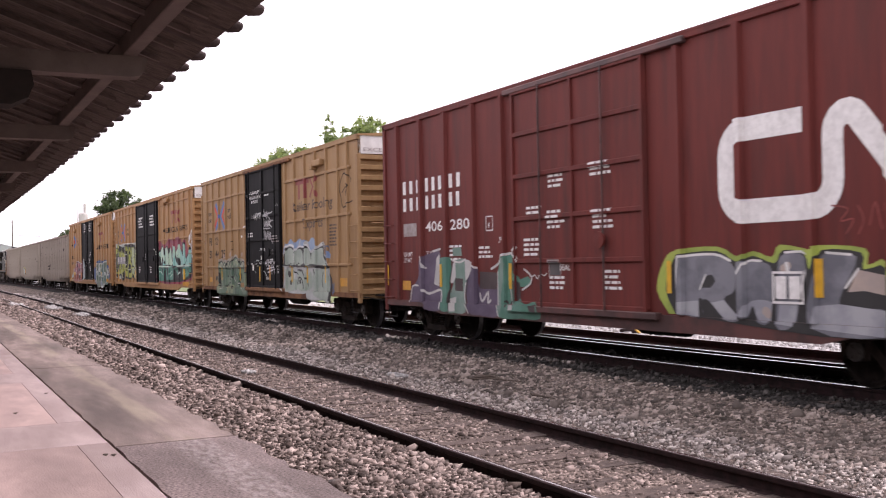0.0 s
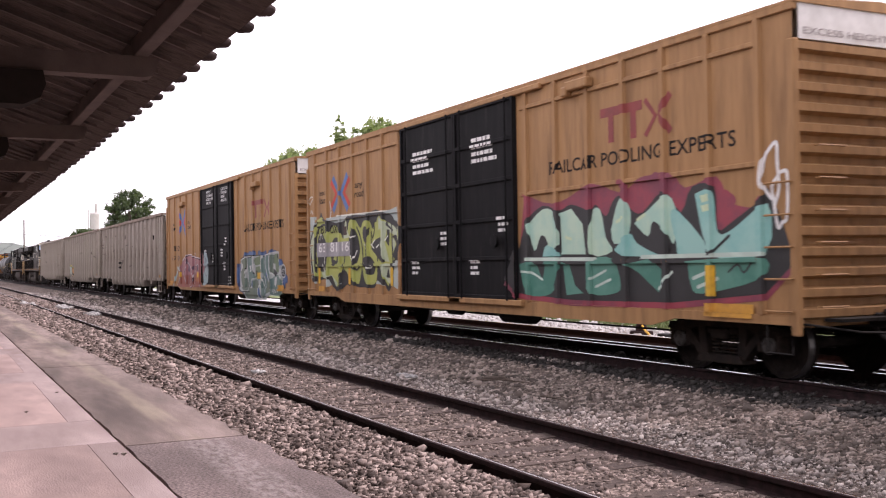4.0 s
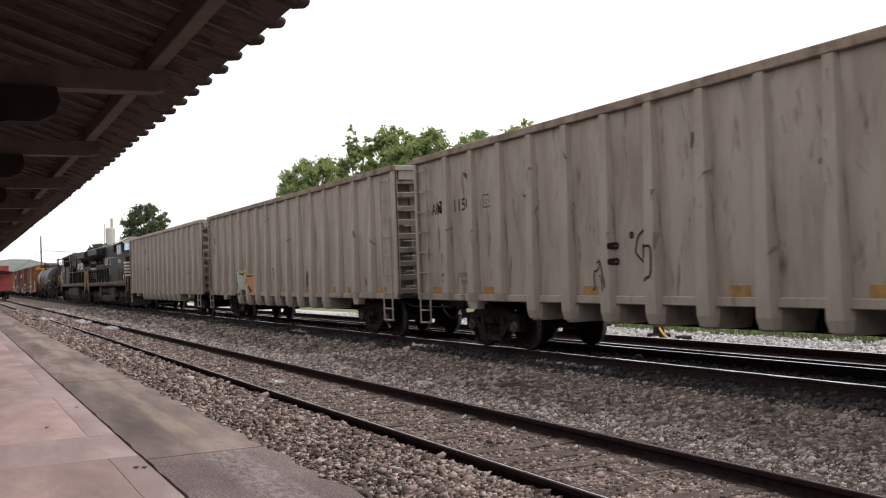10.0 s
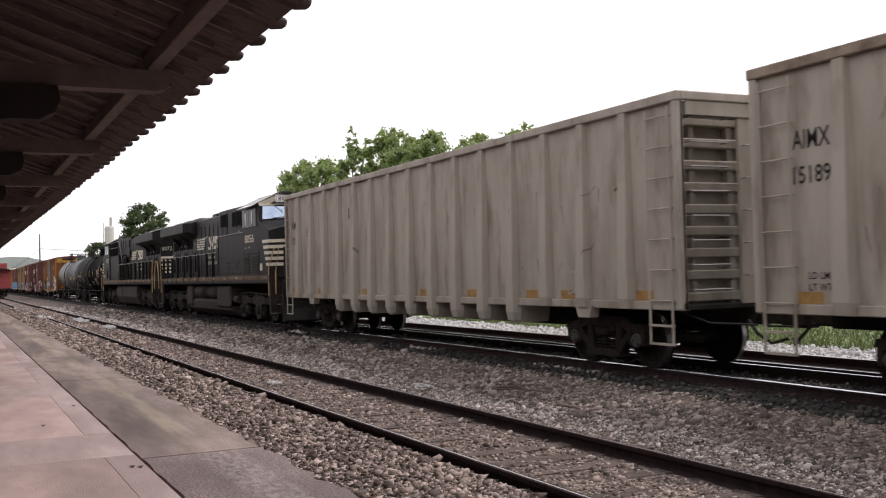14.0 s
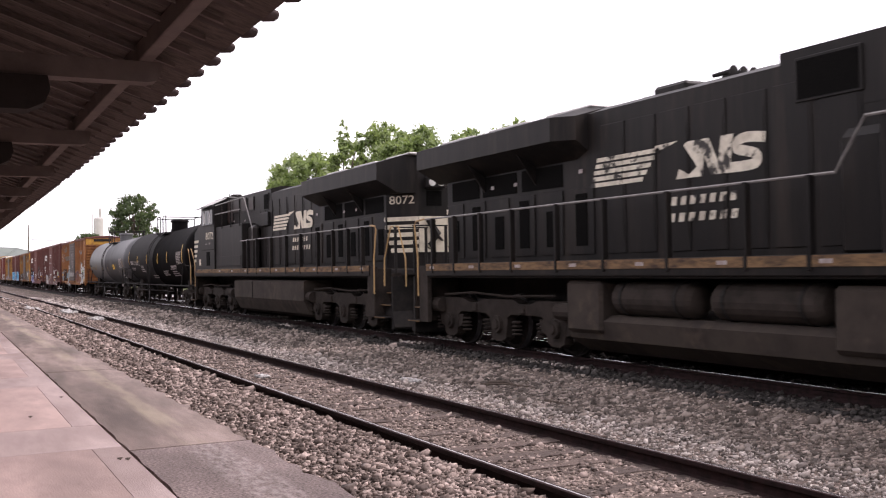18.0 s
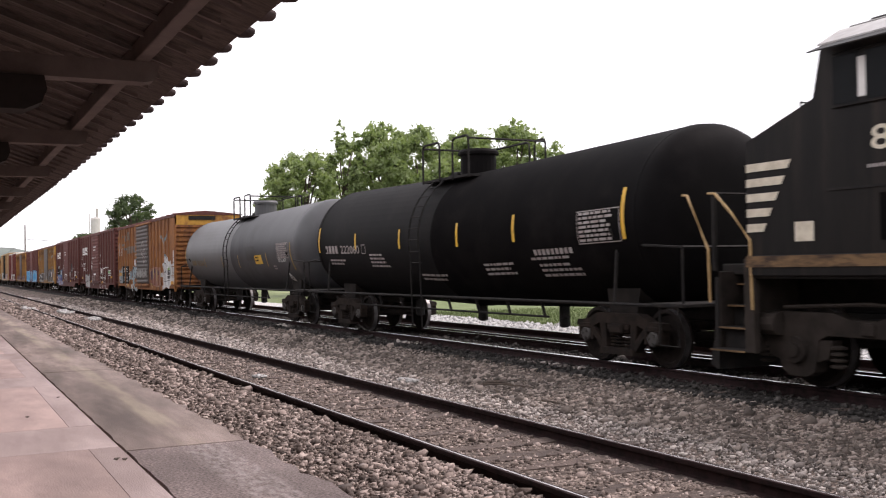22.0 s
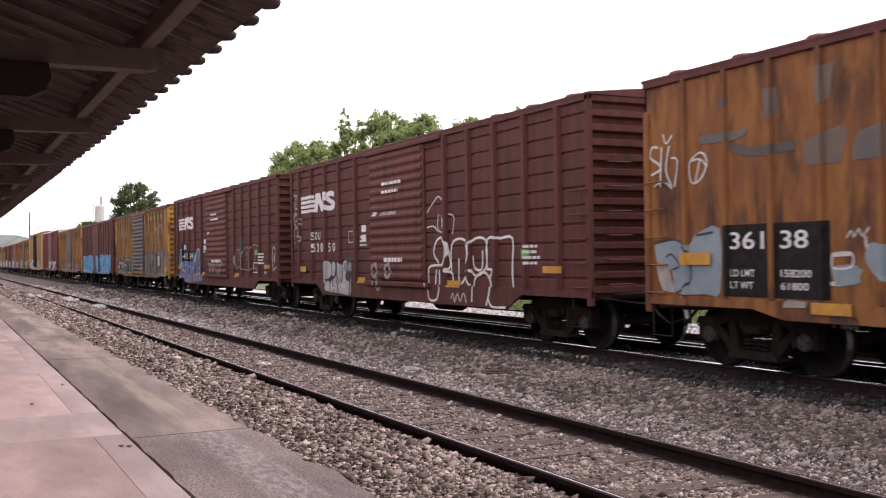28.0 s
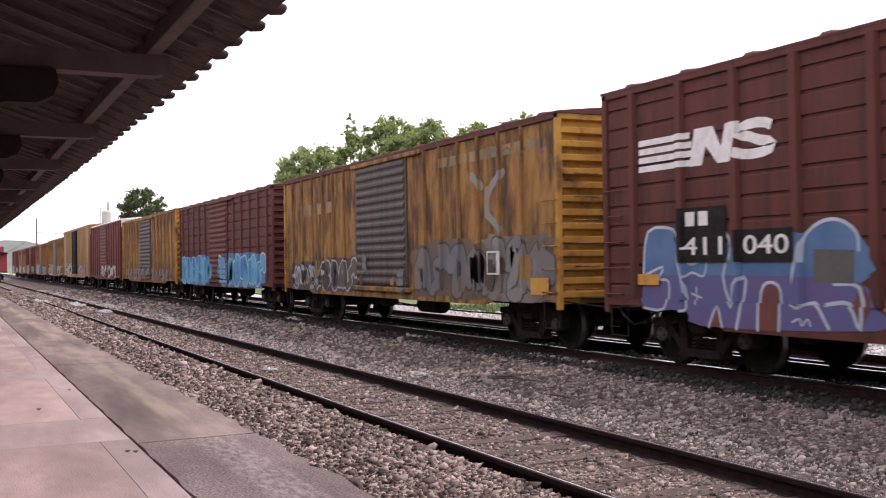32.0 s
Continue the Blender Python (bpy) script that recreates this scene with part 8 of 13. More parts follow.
mural(sd, car, spray((0.035, 0.06, 0.15), (0.05, 0.085, 0.19)), 0.0046, [(0, [(2.55, 1.29), (2.61, 1.49), (2.82, 1.69), (3.09, 1.7), (3.15, 1.84), (3.43, 1.93), (3.53, 2.06), (3.72, 2.11), (3.99, 2.06), (4.26, 2.12), (4.51, 2.09), (4.71, 2.14), (4.94, 2.08), (4.97, 1.96), (5.17, 1.98), (5.22, 2.09), (5.4, 2.12), (5.7, 2.06), (5.95, 2.08), (6.18, 1.99), (6.12, 0.65), (3.92, 0.54), (3.43, 0.71), (3.08, 0.77), (2.79, 1.04)])])
mural(sd, car, spray((0.035, 0.06, 0.15), (0.05, 0.085, 0.19)), 0.0055, [(0, [(5.93, 1.91), (6.31, 2.02), (6.4, 2.11), (6.65, 2.09), (6.78, 2.14), (6.96, 2.09), (7.14, 2.1), (7.31, 1.98), (7.44, 1.86), (7.74, 1.8), (7.9, 1.62), (8.05, 1.5), (8.13, 1.36), (8.27, 1.28), (8.26, 1.1), (8.05, 1.06), (8.05, 0.93), (7.82, 0.92), (5.88, 0.89)])])
mural(sd, car, spray((0.05, 0.105, 0.25), (0.075, 0.145, 0.3)), 0.0064, [(0, [(2.63, 1.29), (2.69, 1.49), (2.88, 1.57), (3, 1.53), (2.92, 1.05), (2.73, 1.12)]),
    (0, [(3.57, 2.02), (3.72, 2.07), (3.99, 2.03), (4.26, 2.08), (4.9, 2.07), (4.91, 1.98), (3.99, 1.95), (3.55, 1.95)]),
    (0, [(5.26, 1.99), (5.4, 2.08), (5.7, 2.03), (5.94, 2.04), (6.1, 1.95)])])
mural(sd, car, spray((0.05, 0.105, 0.25), (0.075, 0.145, 0.3)), 0.0073, [(0, [(6.44, 2), (6.53, 2.06), (7.1, 2.05), (7.25, 1.98)]),
    (0, [(7.85, 1.13), (8.06, 1.32), (8.2, 1.26), (8.2, 1.14), (8.01, 1.09), (7.99, 0.95), (7.86, 0.94)]),
    (0, [(7.48, 1.8), (7.69, 1.77), (7.82, 1.66), (7.63, 1.6), (7.52, 1.66)])])
mural(sd, car, spray((0.42, 0.45, 0.43), (0.33, 0.36, 0.35)), 0.0082, [(0, [(3.01, 1.29), (3.1, 1.45), (3.13, 1.76), (3.22, 1.86), (3.88, 1.96), (4.99, 1.94), (5.69, 1.95), (6.18, 1.95), (6.33, 1.8), (6.28, 0.66), (5.63, 0.53), (4.92, 0.52), (4.13, 0.51), (3.76, 0.53), (3.6, 0.71), (3.14, 0.81), (3.06, 0.97)])])
mural(sd, car, spray((0.42, 0.45, 0.43), (0.33, 0.36, 0.35)), 0.0091, [(0, [(5.79, 1.94), (7.44, 2.03), (7.46, 1.74), (7.58, 1.75), (7.51, 1.51), (7.68, 1.62), (7.9, 1.66), (8.07, 1.58), (8.13, 1.43), (8.02, 1.25), (7.83, 1.21), (7.82, 0.91), (7.7, 0.71), (6.66, 0.69), (5.74, 0.67)])])
mural(sd, car, spray((0.15, 0.185, 0.135), (0.105, 0.155, 0.125)), 0.0100, [(0, [(3.18, 1.45), (3.35, 1.48), (3.34, 1.68), (3.17, 1.83), (3.88, 1.93), (3.96, 1.74), (3.8, 1.44), (3.85, 1.29), (3.62, 1.14), (3.95, 1.22), (4.15, 0.96), (4.09, 0.81), (3.49, 0.82), (3.27, 1.01), (3.19, 1.21)]),
    (0, [(4.26, 0.94), (4.41, 1.07), (4.9, 1.15), (5.14, 1.16), (5.26, 0.98), (5.22, 0.68), (4.92, 0.55), (3.92, 0.54), (3.71, 0.72), (4.14, 0.77)])])
mural(sd, car, spray((0.15, 0.185, 0.135), (0.105, 0.155, 0.125)), 0.0109, [(0, [(6.56, 1.94), (6.93, 1.95), (6.94, 1.68), (6.88, 1.52), (7.34, 1.36), (7.16, 1.28), (6.63, 1.44), (6.44, 1.6)]),
    (0, [(6.17, 1.27), (6.56, 1.32), (6.67, 1.11), (6.6, 0.8), (6.15, 0.73)])])
mural(sd, car, spray((0.095, 0.17, 0.155), (0.135, 0.21, 0.185)), 0.0118, [(0, [(3.98, 1.89), (4.7, 1.92), (4.69, 1.72), (4.73, 1.51), (4.91, 1.29), (4.86, 1.17), (4.42, 1.15), (4.26, 0.96), (4.11, 1.14), (4.09, 1.44), (4, 1.67)]),
    (0, [(5.71, 1.93), (5.86, 1.94), (6.17, 1.81), (6.22, 1.17), (6.17, 0.72), (5.72, 0.59), (5.65, 0.9), (5.44, 1.02), (5.62, 1.13), (5.83, 1.3), (5.72, 1.49)])])
mural(sd, car, spray((0.095, 0.17, 0.155), (0.135, 0.21, 0.185)), 0.0127, [(0, [(5.86, 1.88), (6.39, 1.95), (6.45, 1.68), (6.34, 1.52), (6.5, 1.36), (6.63, 1.19), (6.42, 1.15), (6.11, 1.52), (6.06, 1.69), (5.89, 1.7)]),
    (0, [(6.68, 1.2), (6.98, 1.28), (7.28, 1.33), (7.56, 1.28), (7.75, 1.13), (7.8, 0.91), (7.7, 0.71), (6.72, 0.71), (6.64, 0.83)])])
mural(sd, car, spray((0.105, 0.165, 0.075), (0.13, 0.18, 0.1)), 0.0136, [(0, [(4.83, 1.87), (5.59, 1.93), (5.56, 1.7), (5.34, 1.66), (4.97, 1.64), (4.83, 1.72)]),
    (0, [(4.95, 1.57), (5.42, 1.6), (5.55, 1.5), (5.58, 1.3), (5.27, 1.19), (4.97, 1.24)])])
mural(sd, car, spray((0.105, 0.165, 0.075), (0.13, 0.18, 0.1)), 0.0145, [(0, [(6.98, 1.95), (7.33, 1.98), (7.43, 1.74), (7.5, 1.72), (7.47, 1.45), (7.28, 1.41), (7.15, 1.51), (7.13, 1.67), (6.97, 1.71)])])
mural(sd, car, spray((0.02, 0.024, 0.024)), 0.0154, [(0.03, [(3.17, 1.86), (3.9, 1.96), (4.8, 1.96), (5.69, 1.96)]),
    (0.035, [(3.95, 1.89), (3.98, 1.7), (3.8, 1.46)]),
    (0.035, [(4.7, 1.51), (4.91, 1.26), (4.86, 1.15)]),
    (0.035, [(4.08, 1.14), (4.31, 0.92)]),
    (0.03, [(3.29, 1.45), (3.39, 1.52)]),
    (0.035, [(5.22, 1.12), (5.28, 0.88), (5.22, 0.61)]),
    (0.03, [(4.43, 1.5), (4.58, 1.44), (4.65, 1.35)]),
    (0, [(4.98, 1.46), (5.18, 1.46), (5.21, 1.31), (5.07, 1.26)]),
    (0.03, [(4.01, 1.89), (4.7, 1.92)])])
mural(sd, car, spray((0.02, 0.024, 0.024)), 0.0163, [(0.05, [(4.45, 1.92), (4.48, 1.93)]),
    (0.04, [(3.49, 0.75), (4.35, 0.76)]),
    (0.03, [(5.61, 1.93), (5.56, 1.7)]),
    (0.03, [(5.6, 1.3), (5.31, 1.16)])])
mural(sd, car, spray((0.02, 0.024, 0.024)), 0.0172, [(0, [(7.33, 1.95), (7.42, 2), (7.44, 1.82), (7.28, 1.87)]),
    (0, [(7, 1.52), (7.4, 1.36), (7.1, 1.28), (6.95, 1.36)]),
    (0, [(7.72, 1.28), (7.82, 1.13), (7.85, 0.87), (7.76, 1.06)]),
    (0, [(7.73, 1.51), (7.84, 1.62), (8.03, 1.58), (8.09, 1.43), (7.99, 1.28), (7.78, 1.32)]),
    (0.03, [(6.48, 1.93), (6.45, 1.68), (6.52, 1.52)]),
    (0.03, [(6.98, 1.95), (6.97, 1.69)]),
    (0.03, [(5.79, 1.92), (6.4, 1.97)]),
    (0.03, [(6.68, 1.2), (6.69, 0.91), (6.61, 0.71)])])
mural(sd, car, spray((0.05, 0.105, 0.25), (0.075, 0.145, 0.3)), 0.0181, [(0, [(4.46, 1), (4.49, 1.13), (4.59, 1.15), (4.64, 1.04), (4.58, 0.93), (4.48, 0.91)]),
    (0, [(5.24, 0.61), (5.3, 0.88), (5.39, 0.94), (5.52, 0.81), (5.55, 0.58)])])
mural(sd, car, spray((0.05, 0.105, 0.25), (0.075, 0.145, 0.3)), 0.0190, [(0, [(6.07, 1.36), (6.15, 1.42), (6.4, 1.18), (6.32, 1.14)])])
mural(sd, car, spray((0.6, 0.62, 0.6)), 0.0199, [(0, [(4.24, 1.62), (4.44, 1.64), (4.48, 1.45), (4.26, 1.4), (4.33, 1.51)]),
    (0, [(4.72, 1.92), (4.83, 1.93), (4.81, 1.72), (4.92, 1.43), (4.91, 1.29), (4.76, 1.51), (4.69, 1.72)]),
    (0, [(5.47, 1.65), (5.68, 1.66), (5.67, 1.51), (5.46, 1.5)]),
    (0.04, [(3.17, 1.81), (3.88, 1.92), (4, 1.68), (3.88, 1.44)]),
    (0.04, [(3.3, 1.48), (3.44, 1.6), (3.37, 1.68)]),
    (0.04, [(3.65, 1.17), (3.63, 1.3), (3.86, 1.43)])])
mural(sd, car, spray((0.6, 0.62, 0.6)), 0.0208, [(0.04, [(4.07, 1.4), (4.2, 0.96)]),
    (0.035, [(4.42, 1.11), (4.52, 1.18), (4.86, 1.19), (5.05, 1.22)]),
    (0.035, [(4.42, 1.11), (4.46, 0.91), (4.62, 0.92), (4.66, 1.06), (4.55, 1.18)]),
    (0.05, [(5.27, 0.61), (5.28, 0.95), (5.4, 0.98), (5.58, 0.86), (5.64, 0.57)]),
    (0.05, [(5.78, 1.92), (5.68, 1.69), (5.63, 1.43), (5.82, 1.1), (5.98, 0.97)]),
    (0.03, [(3.76, 0.53), (3.69, 0.69)])])
mural(sd, car, spray((0.6, 0.62, 0.6)), 0.0217, [(0, [(6.88, 1.68), (7.08, 1.67), (7.11, 1.48)]),
    (0, [(7.01, 1.04), (7.04, 1.24), (7.28, 1.28), (7.21, 1.04), (7.09, 0.96)]),
    (0.035, [(7.68, 1.45), (7.76, 1.58), (7.93, 1.64), (8.07, 1.58), (8.11, 1.43), (8.02, 1.26), (7.83, 1.28), (7.7, 1.36), (7.68, 1.45)]),
    (0.022, [(7.76, 1.43), (7.8, 1.51), (7.84, 1.42)]),
    (0.022, [(7.87, 1.42), (7.87, 1.51), (7.94, 1.48)]),
    (0.022, [(7.98, 1.42), (8.01, 1.5)]),
    (0.022, [(7.81, 1.36), (7.96, 1.36)])])
mural(sd, car, spray((0.6, 0.62, 0.6)), 0.0226, [(0.03, [(6.91, 0.82), (7, 0.88), (7.05, 0.76), (7.14, 0.87), (7.2, 0.77), (7.32, 0.89), (7.39, 0.8), (7.49, 0.88)]),
    (0.035, [(7.28, 1.34), (7.48, 1.37), (7.67, 1.28), (7.8, 1.13), (7.84, 0.94)]),
    (0.03, [(6, 1.95), (7.44, 2.04), (7.43, 1.74), (7.58, 1.75), (7.51, 1.51)]),
    (0.05, [(6.46, 1.93), (6.42, 1.68), (6.54, 1.45), (6.99, 1.32)]),
    (0.045, [(6.09, 1.94), (6.03, 1.69), (6.18, 1.44), (6.42, 1.11)]),
    (0.04, [(5.97, 1.27), (6.1, 1.1), (6.12, 0.77)])])
for i, (xx, zz) in enumerate(((-69.1, 4.42), (-66.88, 4.40))):
    sd.paint(text_tris(("IMPORTANT", "CLOSE AND LOCK")[i], X(xx), zz, 0.09, (0.7, 0.95)[i]) + text_tris(("CLOSE THIS DOOR", "BOTH DOORS")[i], X(xx), zz - 0.14, 0.09, (1.1, 0.8)[i])
             + text_tris(("BEFORE CLOSING", "BEFORE")[i], X(xx), zz - 0.28, 0.09, (1.0, 0.55)[i]) + text_tris(("MAIN DOOR", "MOVING CAR")[i], X(xx), zz - 0.42, 0.09, (0.7, 0.8)[i]), M_WHITE, car)
for i, (xx, zz) in enumerate(((-69.5, 2.2), (-68.3, 2.0), (-66.6, 1.7), (-66.4, 2.6), (-67.0, 2.2), (-65.9, 1.2))):
    sd.paint(lines(X(xx), zz, 0.35, 3, 0.06, 0.05, i + 5), M_WHITE, car, "small_print", "small white print on the door")
reflectors(sd, car, [X(-74.0), X(-70.7), X(-62.2)], 1.2, 0.2, 0.5)
sd.paint(bar(X(-60.2), X(-59.6), 0.84, 1.02) + bar(X(-76.0), X(-75.4), 0.84, 1.02), M_ORANGE, car, "placard", "orange notice plate", 0.045)
air_vent(car, X(-62.4), 4.22, M_TAN2)
air_vent(car, X(-73.2), 4.22, M_TAN2)


# ---- grey high-sided gondolas ----
def gondola(label, xl, xr, paint, seed):
    c, L, half = (xl + xr) / 2, xr - xl, 1.46
    z0, z1 = 1.02, 4.15
    car = thing("gondola", label, "gondola", "grey gondolas")
    TRAIN.append((car, c))
    side = Side(half)
    for s in (-1, 1):
        m = shape()
        box(m, -L / 2, L / 2, min(s * half, s * (half - 0.04)), max(s * half, s * (half - 0.04)), z0, z1 - 0.1)
        part("side_wall", m, paint, car)
        m = shape()
        box(m, -L / 2 - 0.02, L / 2 + 0.02, s * half - 0.09, s * half + 0.09, z1 - 0.14, z1, 0.015)
        part("top_chord", m, M_RIM if seed < 3 else paint, car)
        m = shape()
        box(m, -L / 2, L / 2, s * half - 0.05, s * half + 0.06, z0 - 0.04, z0 + 0.09, 0.012)
        part("side_sill", m, paint, car)
    side.add(-L / 2, L / 2, z0 - 0.04, z0 + 0.09, 0.062)
    for i in range(15):
        x = (1.155 if seed == 1 else 1.168) * (i - 7)
        hang = abs(x) < 5.3
        zb = 0.70 if hang else z0 - 0.03
        def make(zb=zb):
            q = shape()
            w, d = 0.20, 0.15
            v = []
            for z, k, dd in ((zb, 1.15, 0.75), (zb + 0.15, 1.35, 1.0), (z0 + 0.5, 1.25, 1.0), (z1 - 0.14, 0.85, 0.5)):
                v += [(-w / 2 * k * 1.25, 0.0, z), (-w / 2 * k, -d * dd, z), (w / 2 * k, -d * dd, z), (w / 2 * k * 1.25, 0.0, z)]
            f = [(4 * j + a, 4 * j + a + 1, 4 * j + a + 5, 4 * j + a + 4) for j in range(3) for a in range(3)] + [(0, 3, 2, 1), (12, 13, 14, 15)] + [(4 * j + 3, 4 * j, 4 * j + 4, 4 * j + 7) for j in range(3)]
            return fix(mesh_of("post", put(q, v, f), paint))
        o = part("post", shared(("gpost", hang, paint.name), make), paint, car)
        o.matrix_basis = pose(x, -half, 0)
        side.add(x - 0.125, x + 0.125, zb, z1, 0.152)
        side.add(x - 0.165, x - 0.125, zb, z1, 0.0, 0.152)
        side.add(x + 0.125, x + 0.165, zb, z1, 0.152, 0.0)
        if hang:
            q = shape()
            v = [(x + a * k, -half + b, z) for z, k, yb in ((z0 - 0.03, 1.0, 0.0), (0.66, 0.55, 0.0)) for a, b in ((-0.17, -0.07), (0.17, -0.07), (0.20, 0.62), (-0.20, 0.62))]
            put(q, v, [(0, 1, 5, 4), (1, 2, 6, 5), (2, 3, 7, 6), (3, 0, 4, 7), (4, 5, 6, 7), (0, 3, 2, 1)])
            part("tub_rib", q, paint, car)
    q = shape()
    box(q, -L / 2 + 3.0, L / 2 - 3.0, -0.75, 0.75, 0.60, z0, 0.05)
    part("tub", q, M_GREASE, car)
    for s in (-1, 1):
        # inset end wall with open bay, ridges across, ladder in front
        m, prof = shape(), []
        x = s * (L / 2 - 0.75)
        for k in range(9):
            a = z0 + 0.05 + k * 0.335
            q = shape()
            box(q, min(x, x + s * 0.16), max(x, x + s * 0.16), -half + 0.05, half - 0.05, a, a + 0.15, 0.02)
            part("end_ridge", q, paint, car)
        q = shape()
        box(q, min(x, x - s * 0.04), max(x, x - s * 0.04), -half + 0.04, half - 0.04, z0, z1 - 0.15)
        part("end_wall", q, paint, car)
        q = shape()
        box(q, min(s * L / 2, x), max(s * L / 2, x), -half, half, z0 - 0.03, z0 + 0.03)
        part("end_platform", q, M_GREASE, car)
        q = shape()
        box(q, min(s * L / 2, s * (L / 2 - 0.13)), max(s * L / 2, s * (L / 2 - 0.13)), -half - 0.07, -half + 0.06, z0 - 0.03, z1 - 0.12, 0.012)
        part("corner_post", q, paint, car)
        q = shape()
        box(q, s * L / 2 - 0.09, s * L / 2 + 0.03, -half, half, z1 - 0.13, z1, 0.015)
        part("end_chord", q, paint, car)
        q = shape()
        box(q, s * (L / 2 - 0.06) - 0.03, s * (L / 2 - 0.06) + 0.03, -0.37, 0.37, z0, z1 - 0.14, 0.012)
        plate = part("end_plate", q, paint, car)
        for k in range(5):
            q = shape()
            z = z0 + 0.45 + 0.48 * k
            tube(q, [(s * (L / 2 - 0.03), -0.30, z), (s * (L / 2 + 0.04), -0.30, z), (s * (L / 2 + 0.04), 0.0, z), (s * (L / 2 - 0.03), 0.0, z)], 0.012, 5)
            part("end_rung", q, M_STEELRAIL, plate)
        q = shape()
        box(q, min(s * (L / 2 - 0.3), s * L / 2), max(s * (L / 2 - 0.3), s * L / 2), -half + 0.1, half - 0.1, z1 - 0.34, z1 - 0.14)
        part("end_cover", q, paint, car)
        for y in (-0.75, 0.0, 0.75):
            q = shape()
            box(q, min(x, x + s * 0.12), max(x, x + s * 0.12), y - 0.05, y + 0.05, z0, z1 - 0.12)
            part("end_post", q, paint, car)
        rungs(car, s * (L / 2 - 0.45) - 0.26, s * (L / 2 - 0.45) + 0.26, -half - 0.03, [z0 + 0.1 + 0.45 * k for k in range(7)], paint)
        for dx in (-0.26, 0.26):
            q = shape()
            tube(q, [(s * (L / 2 - 0.45) + dx, -half - 0.09, z0 - 0.55), (s * (L / 2 - 0.45) + dx, -half - 0.09, z1 - 0.2)], 0.02, 5)
            part("ladder_rail", q, paint, car)
        q = shape()
        for z in (z0 - 0.55, z0 - 0.28):
            box(q, s * (L / 2 - 0.45) - 0.26, s * (L / 2 - 0.45) + 0.26, -half - 0.12, -half - 0.05, z, z + 0.03)
        part("ladder_step", q, paint, car)
        for k in range(8):
            m = shape()
            z = z0 + 0.25 + 0.36 * k
            tube(m, [(s * (L / 2 - 0.2), -1.25, z), (s * (L / 2 - 0.06), -1.25, z), (s * (L / 2 - 0.06), -0.55, z), (s * (L / 2 - 0.2), -0.55, z)], 0.013, 5)
            part("end_rung", m, M_STEELRAIL, car)
        truck(car, s * (L / 2 - 2.6))
        q = shape()
        prism(q, [(s * 7.0 - 0.24, z0), (s * 7.0 + 0.24, z0), (s * 7.0 + 0.16, z0 - 0.2), (s * 7.0 - 0.16, z0 - 0.2)], -half - 0.08, -half + 0.1)
        part("jacking_pad", q, paint, car)
        coupler(car, s * L / 2, s)
        q = shape()
        tube(q, [(s * (L / 2 - 0.3), -1.3, 0.95), (s * (L / 2 + 0.2), -1.2, 0.8), (s * (L / 2 + 0.4), -0.5, 0.75)], 0.016, 5)
        part("uncoupling_lever", q, M_DARK, car)
    q = shape()
    box(q, -L / 2, L / 2, -0.2, 0.2, 0.72, z0, 0.02)
    part("centre_sill", q, M_GREASE, car)
    rnd = random.Random(seed)
    for x in [1.168 * (i - 6.5) for i in (-1, 1, 4, 7, 9, 11, 12)] + [L / 2 - 0.95]:
        side.paint(bar(x - 0.21, x + 0.21, z0 + 0.095, z0 + 0.245), M_OLDPLATE, car, "reflector", "faded orange plate above the sill", 0.006)
    # the load heaped just over the rim
    m = shape()
    for k in range(26):
        x, y, r = rnd.uniform(-L / 2 + 1.4, L / 2 - 1.4), rnd.uniform(-1.0, 1.0), rnd.uniform(0.1, 0.32)
        a = Vector((rnd.uniform(-1, 1), rnd.uniform(-1, 1), rnd.uniform(-0.2, 0.5))).normalized() * r
        tube(m, [(x, y, z1 - 0.05 + rnd.uniform(-0.2, 0.08)), (x + a.x, y + a.y, z1 + a.z)], rnd.uniform(0.03, 0.09), 5)
    box(m, -L / 2 + 0.9, L / 2 - 0.9, -half + 0.06, half - 0.06, z1 - 0.6, z1 - 0.25, 0.1)
    part("scrap_load", m, M_SCRAP, car, "dark scrap heaped in the car")
    # small rust scars and rubbed marks
    rs = []
    for k in range(150 if seed == 1 else 50):
        x, z, a = rnd.uniform(-L / 2 + 0.6, L / 2 - 0.6), rnd.uniform(z0 + 0.5, z1 - 0.4), rnd.uniform(0.6, 2.4) if k % 3 == 0 else rnd.uniform(1.3, 1.85)
        l = rnd.uniform(0.08, 0.32)
        rs += stroke([(x, z), (x + l * math.cos(a), z + l * math.sin(a))], 0.012, 0.03, caps=False)
    side.paint(rs, spray((0.20, 0.17, 0.145), (0.15, 0.12, 0.10)), car, "scar", "rubbed scars in the paint", 0.003, 0.0001)
    tagged(car.children[-1], kind="stuff")
    return car, side, L


car, sd, L = gondola("scuffed grey high-sided gondola with black scrawls, loaded with scrap", -97.13, -77.78, M_BEIGE, 1)
X = lambda v: v + 87.455
sd.paint(text_tris("AIMX", -8.90, 2.83, 0.25, 0.72) + text_tris("1150", -7.80, 2.83, 0.25, 0.70) + text_tris("LD LMT", -8.45, 1.47, 0.085, 0.36) + text_tris("LT WT", -8.45, 1.32, 0.085, 0.32) + text_tris("213300", -7.68, 1.47, 0.085, 0.46) + text_tris("72700", -7.60, 1.32, 0.085, 0.38), M_BLACKLET, car)
sd.paint(frame_box(-6.55, -6.29, 2.82, 3.08) + text_tris("C", -6.46, 2.88, 0.10), M_BLACKLET, car)
scrawl(sd, car, -1.72, -1.08, 1.35, 2.17, 1, 4, M_BLACKLET, 0.035)
scrawl(sd, car, -2.9, -2.3, 1.14, 1.68, 2, 2, M_BLACKLET, 0.03)
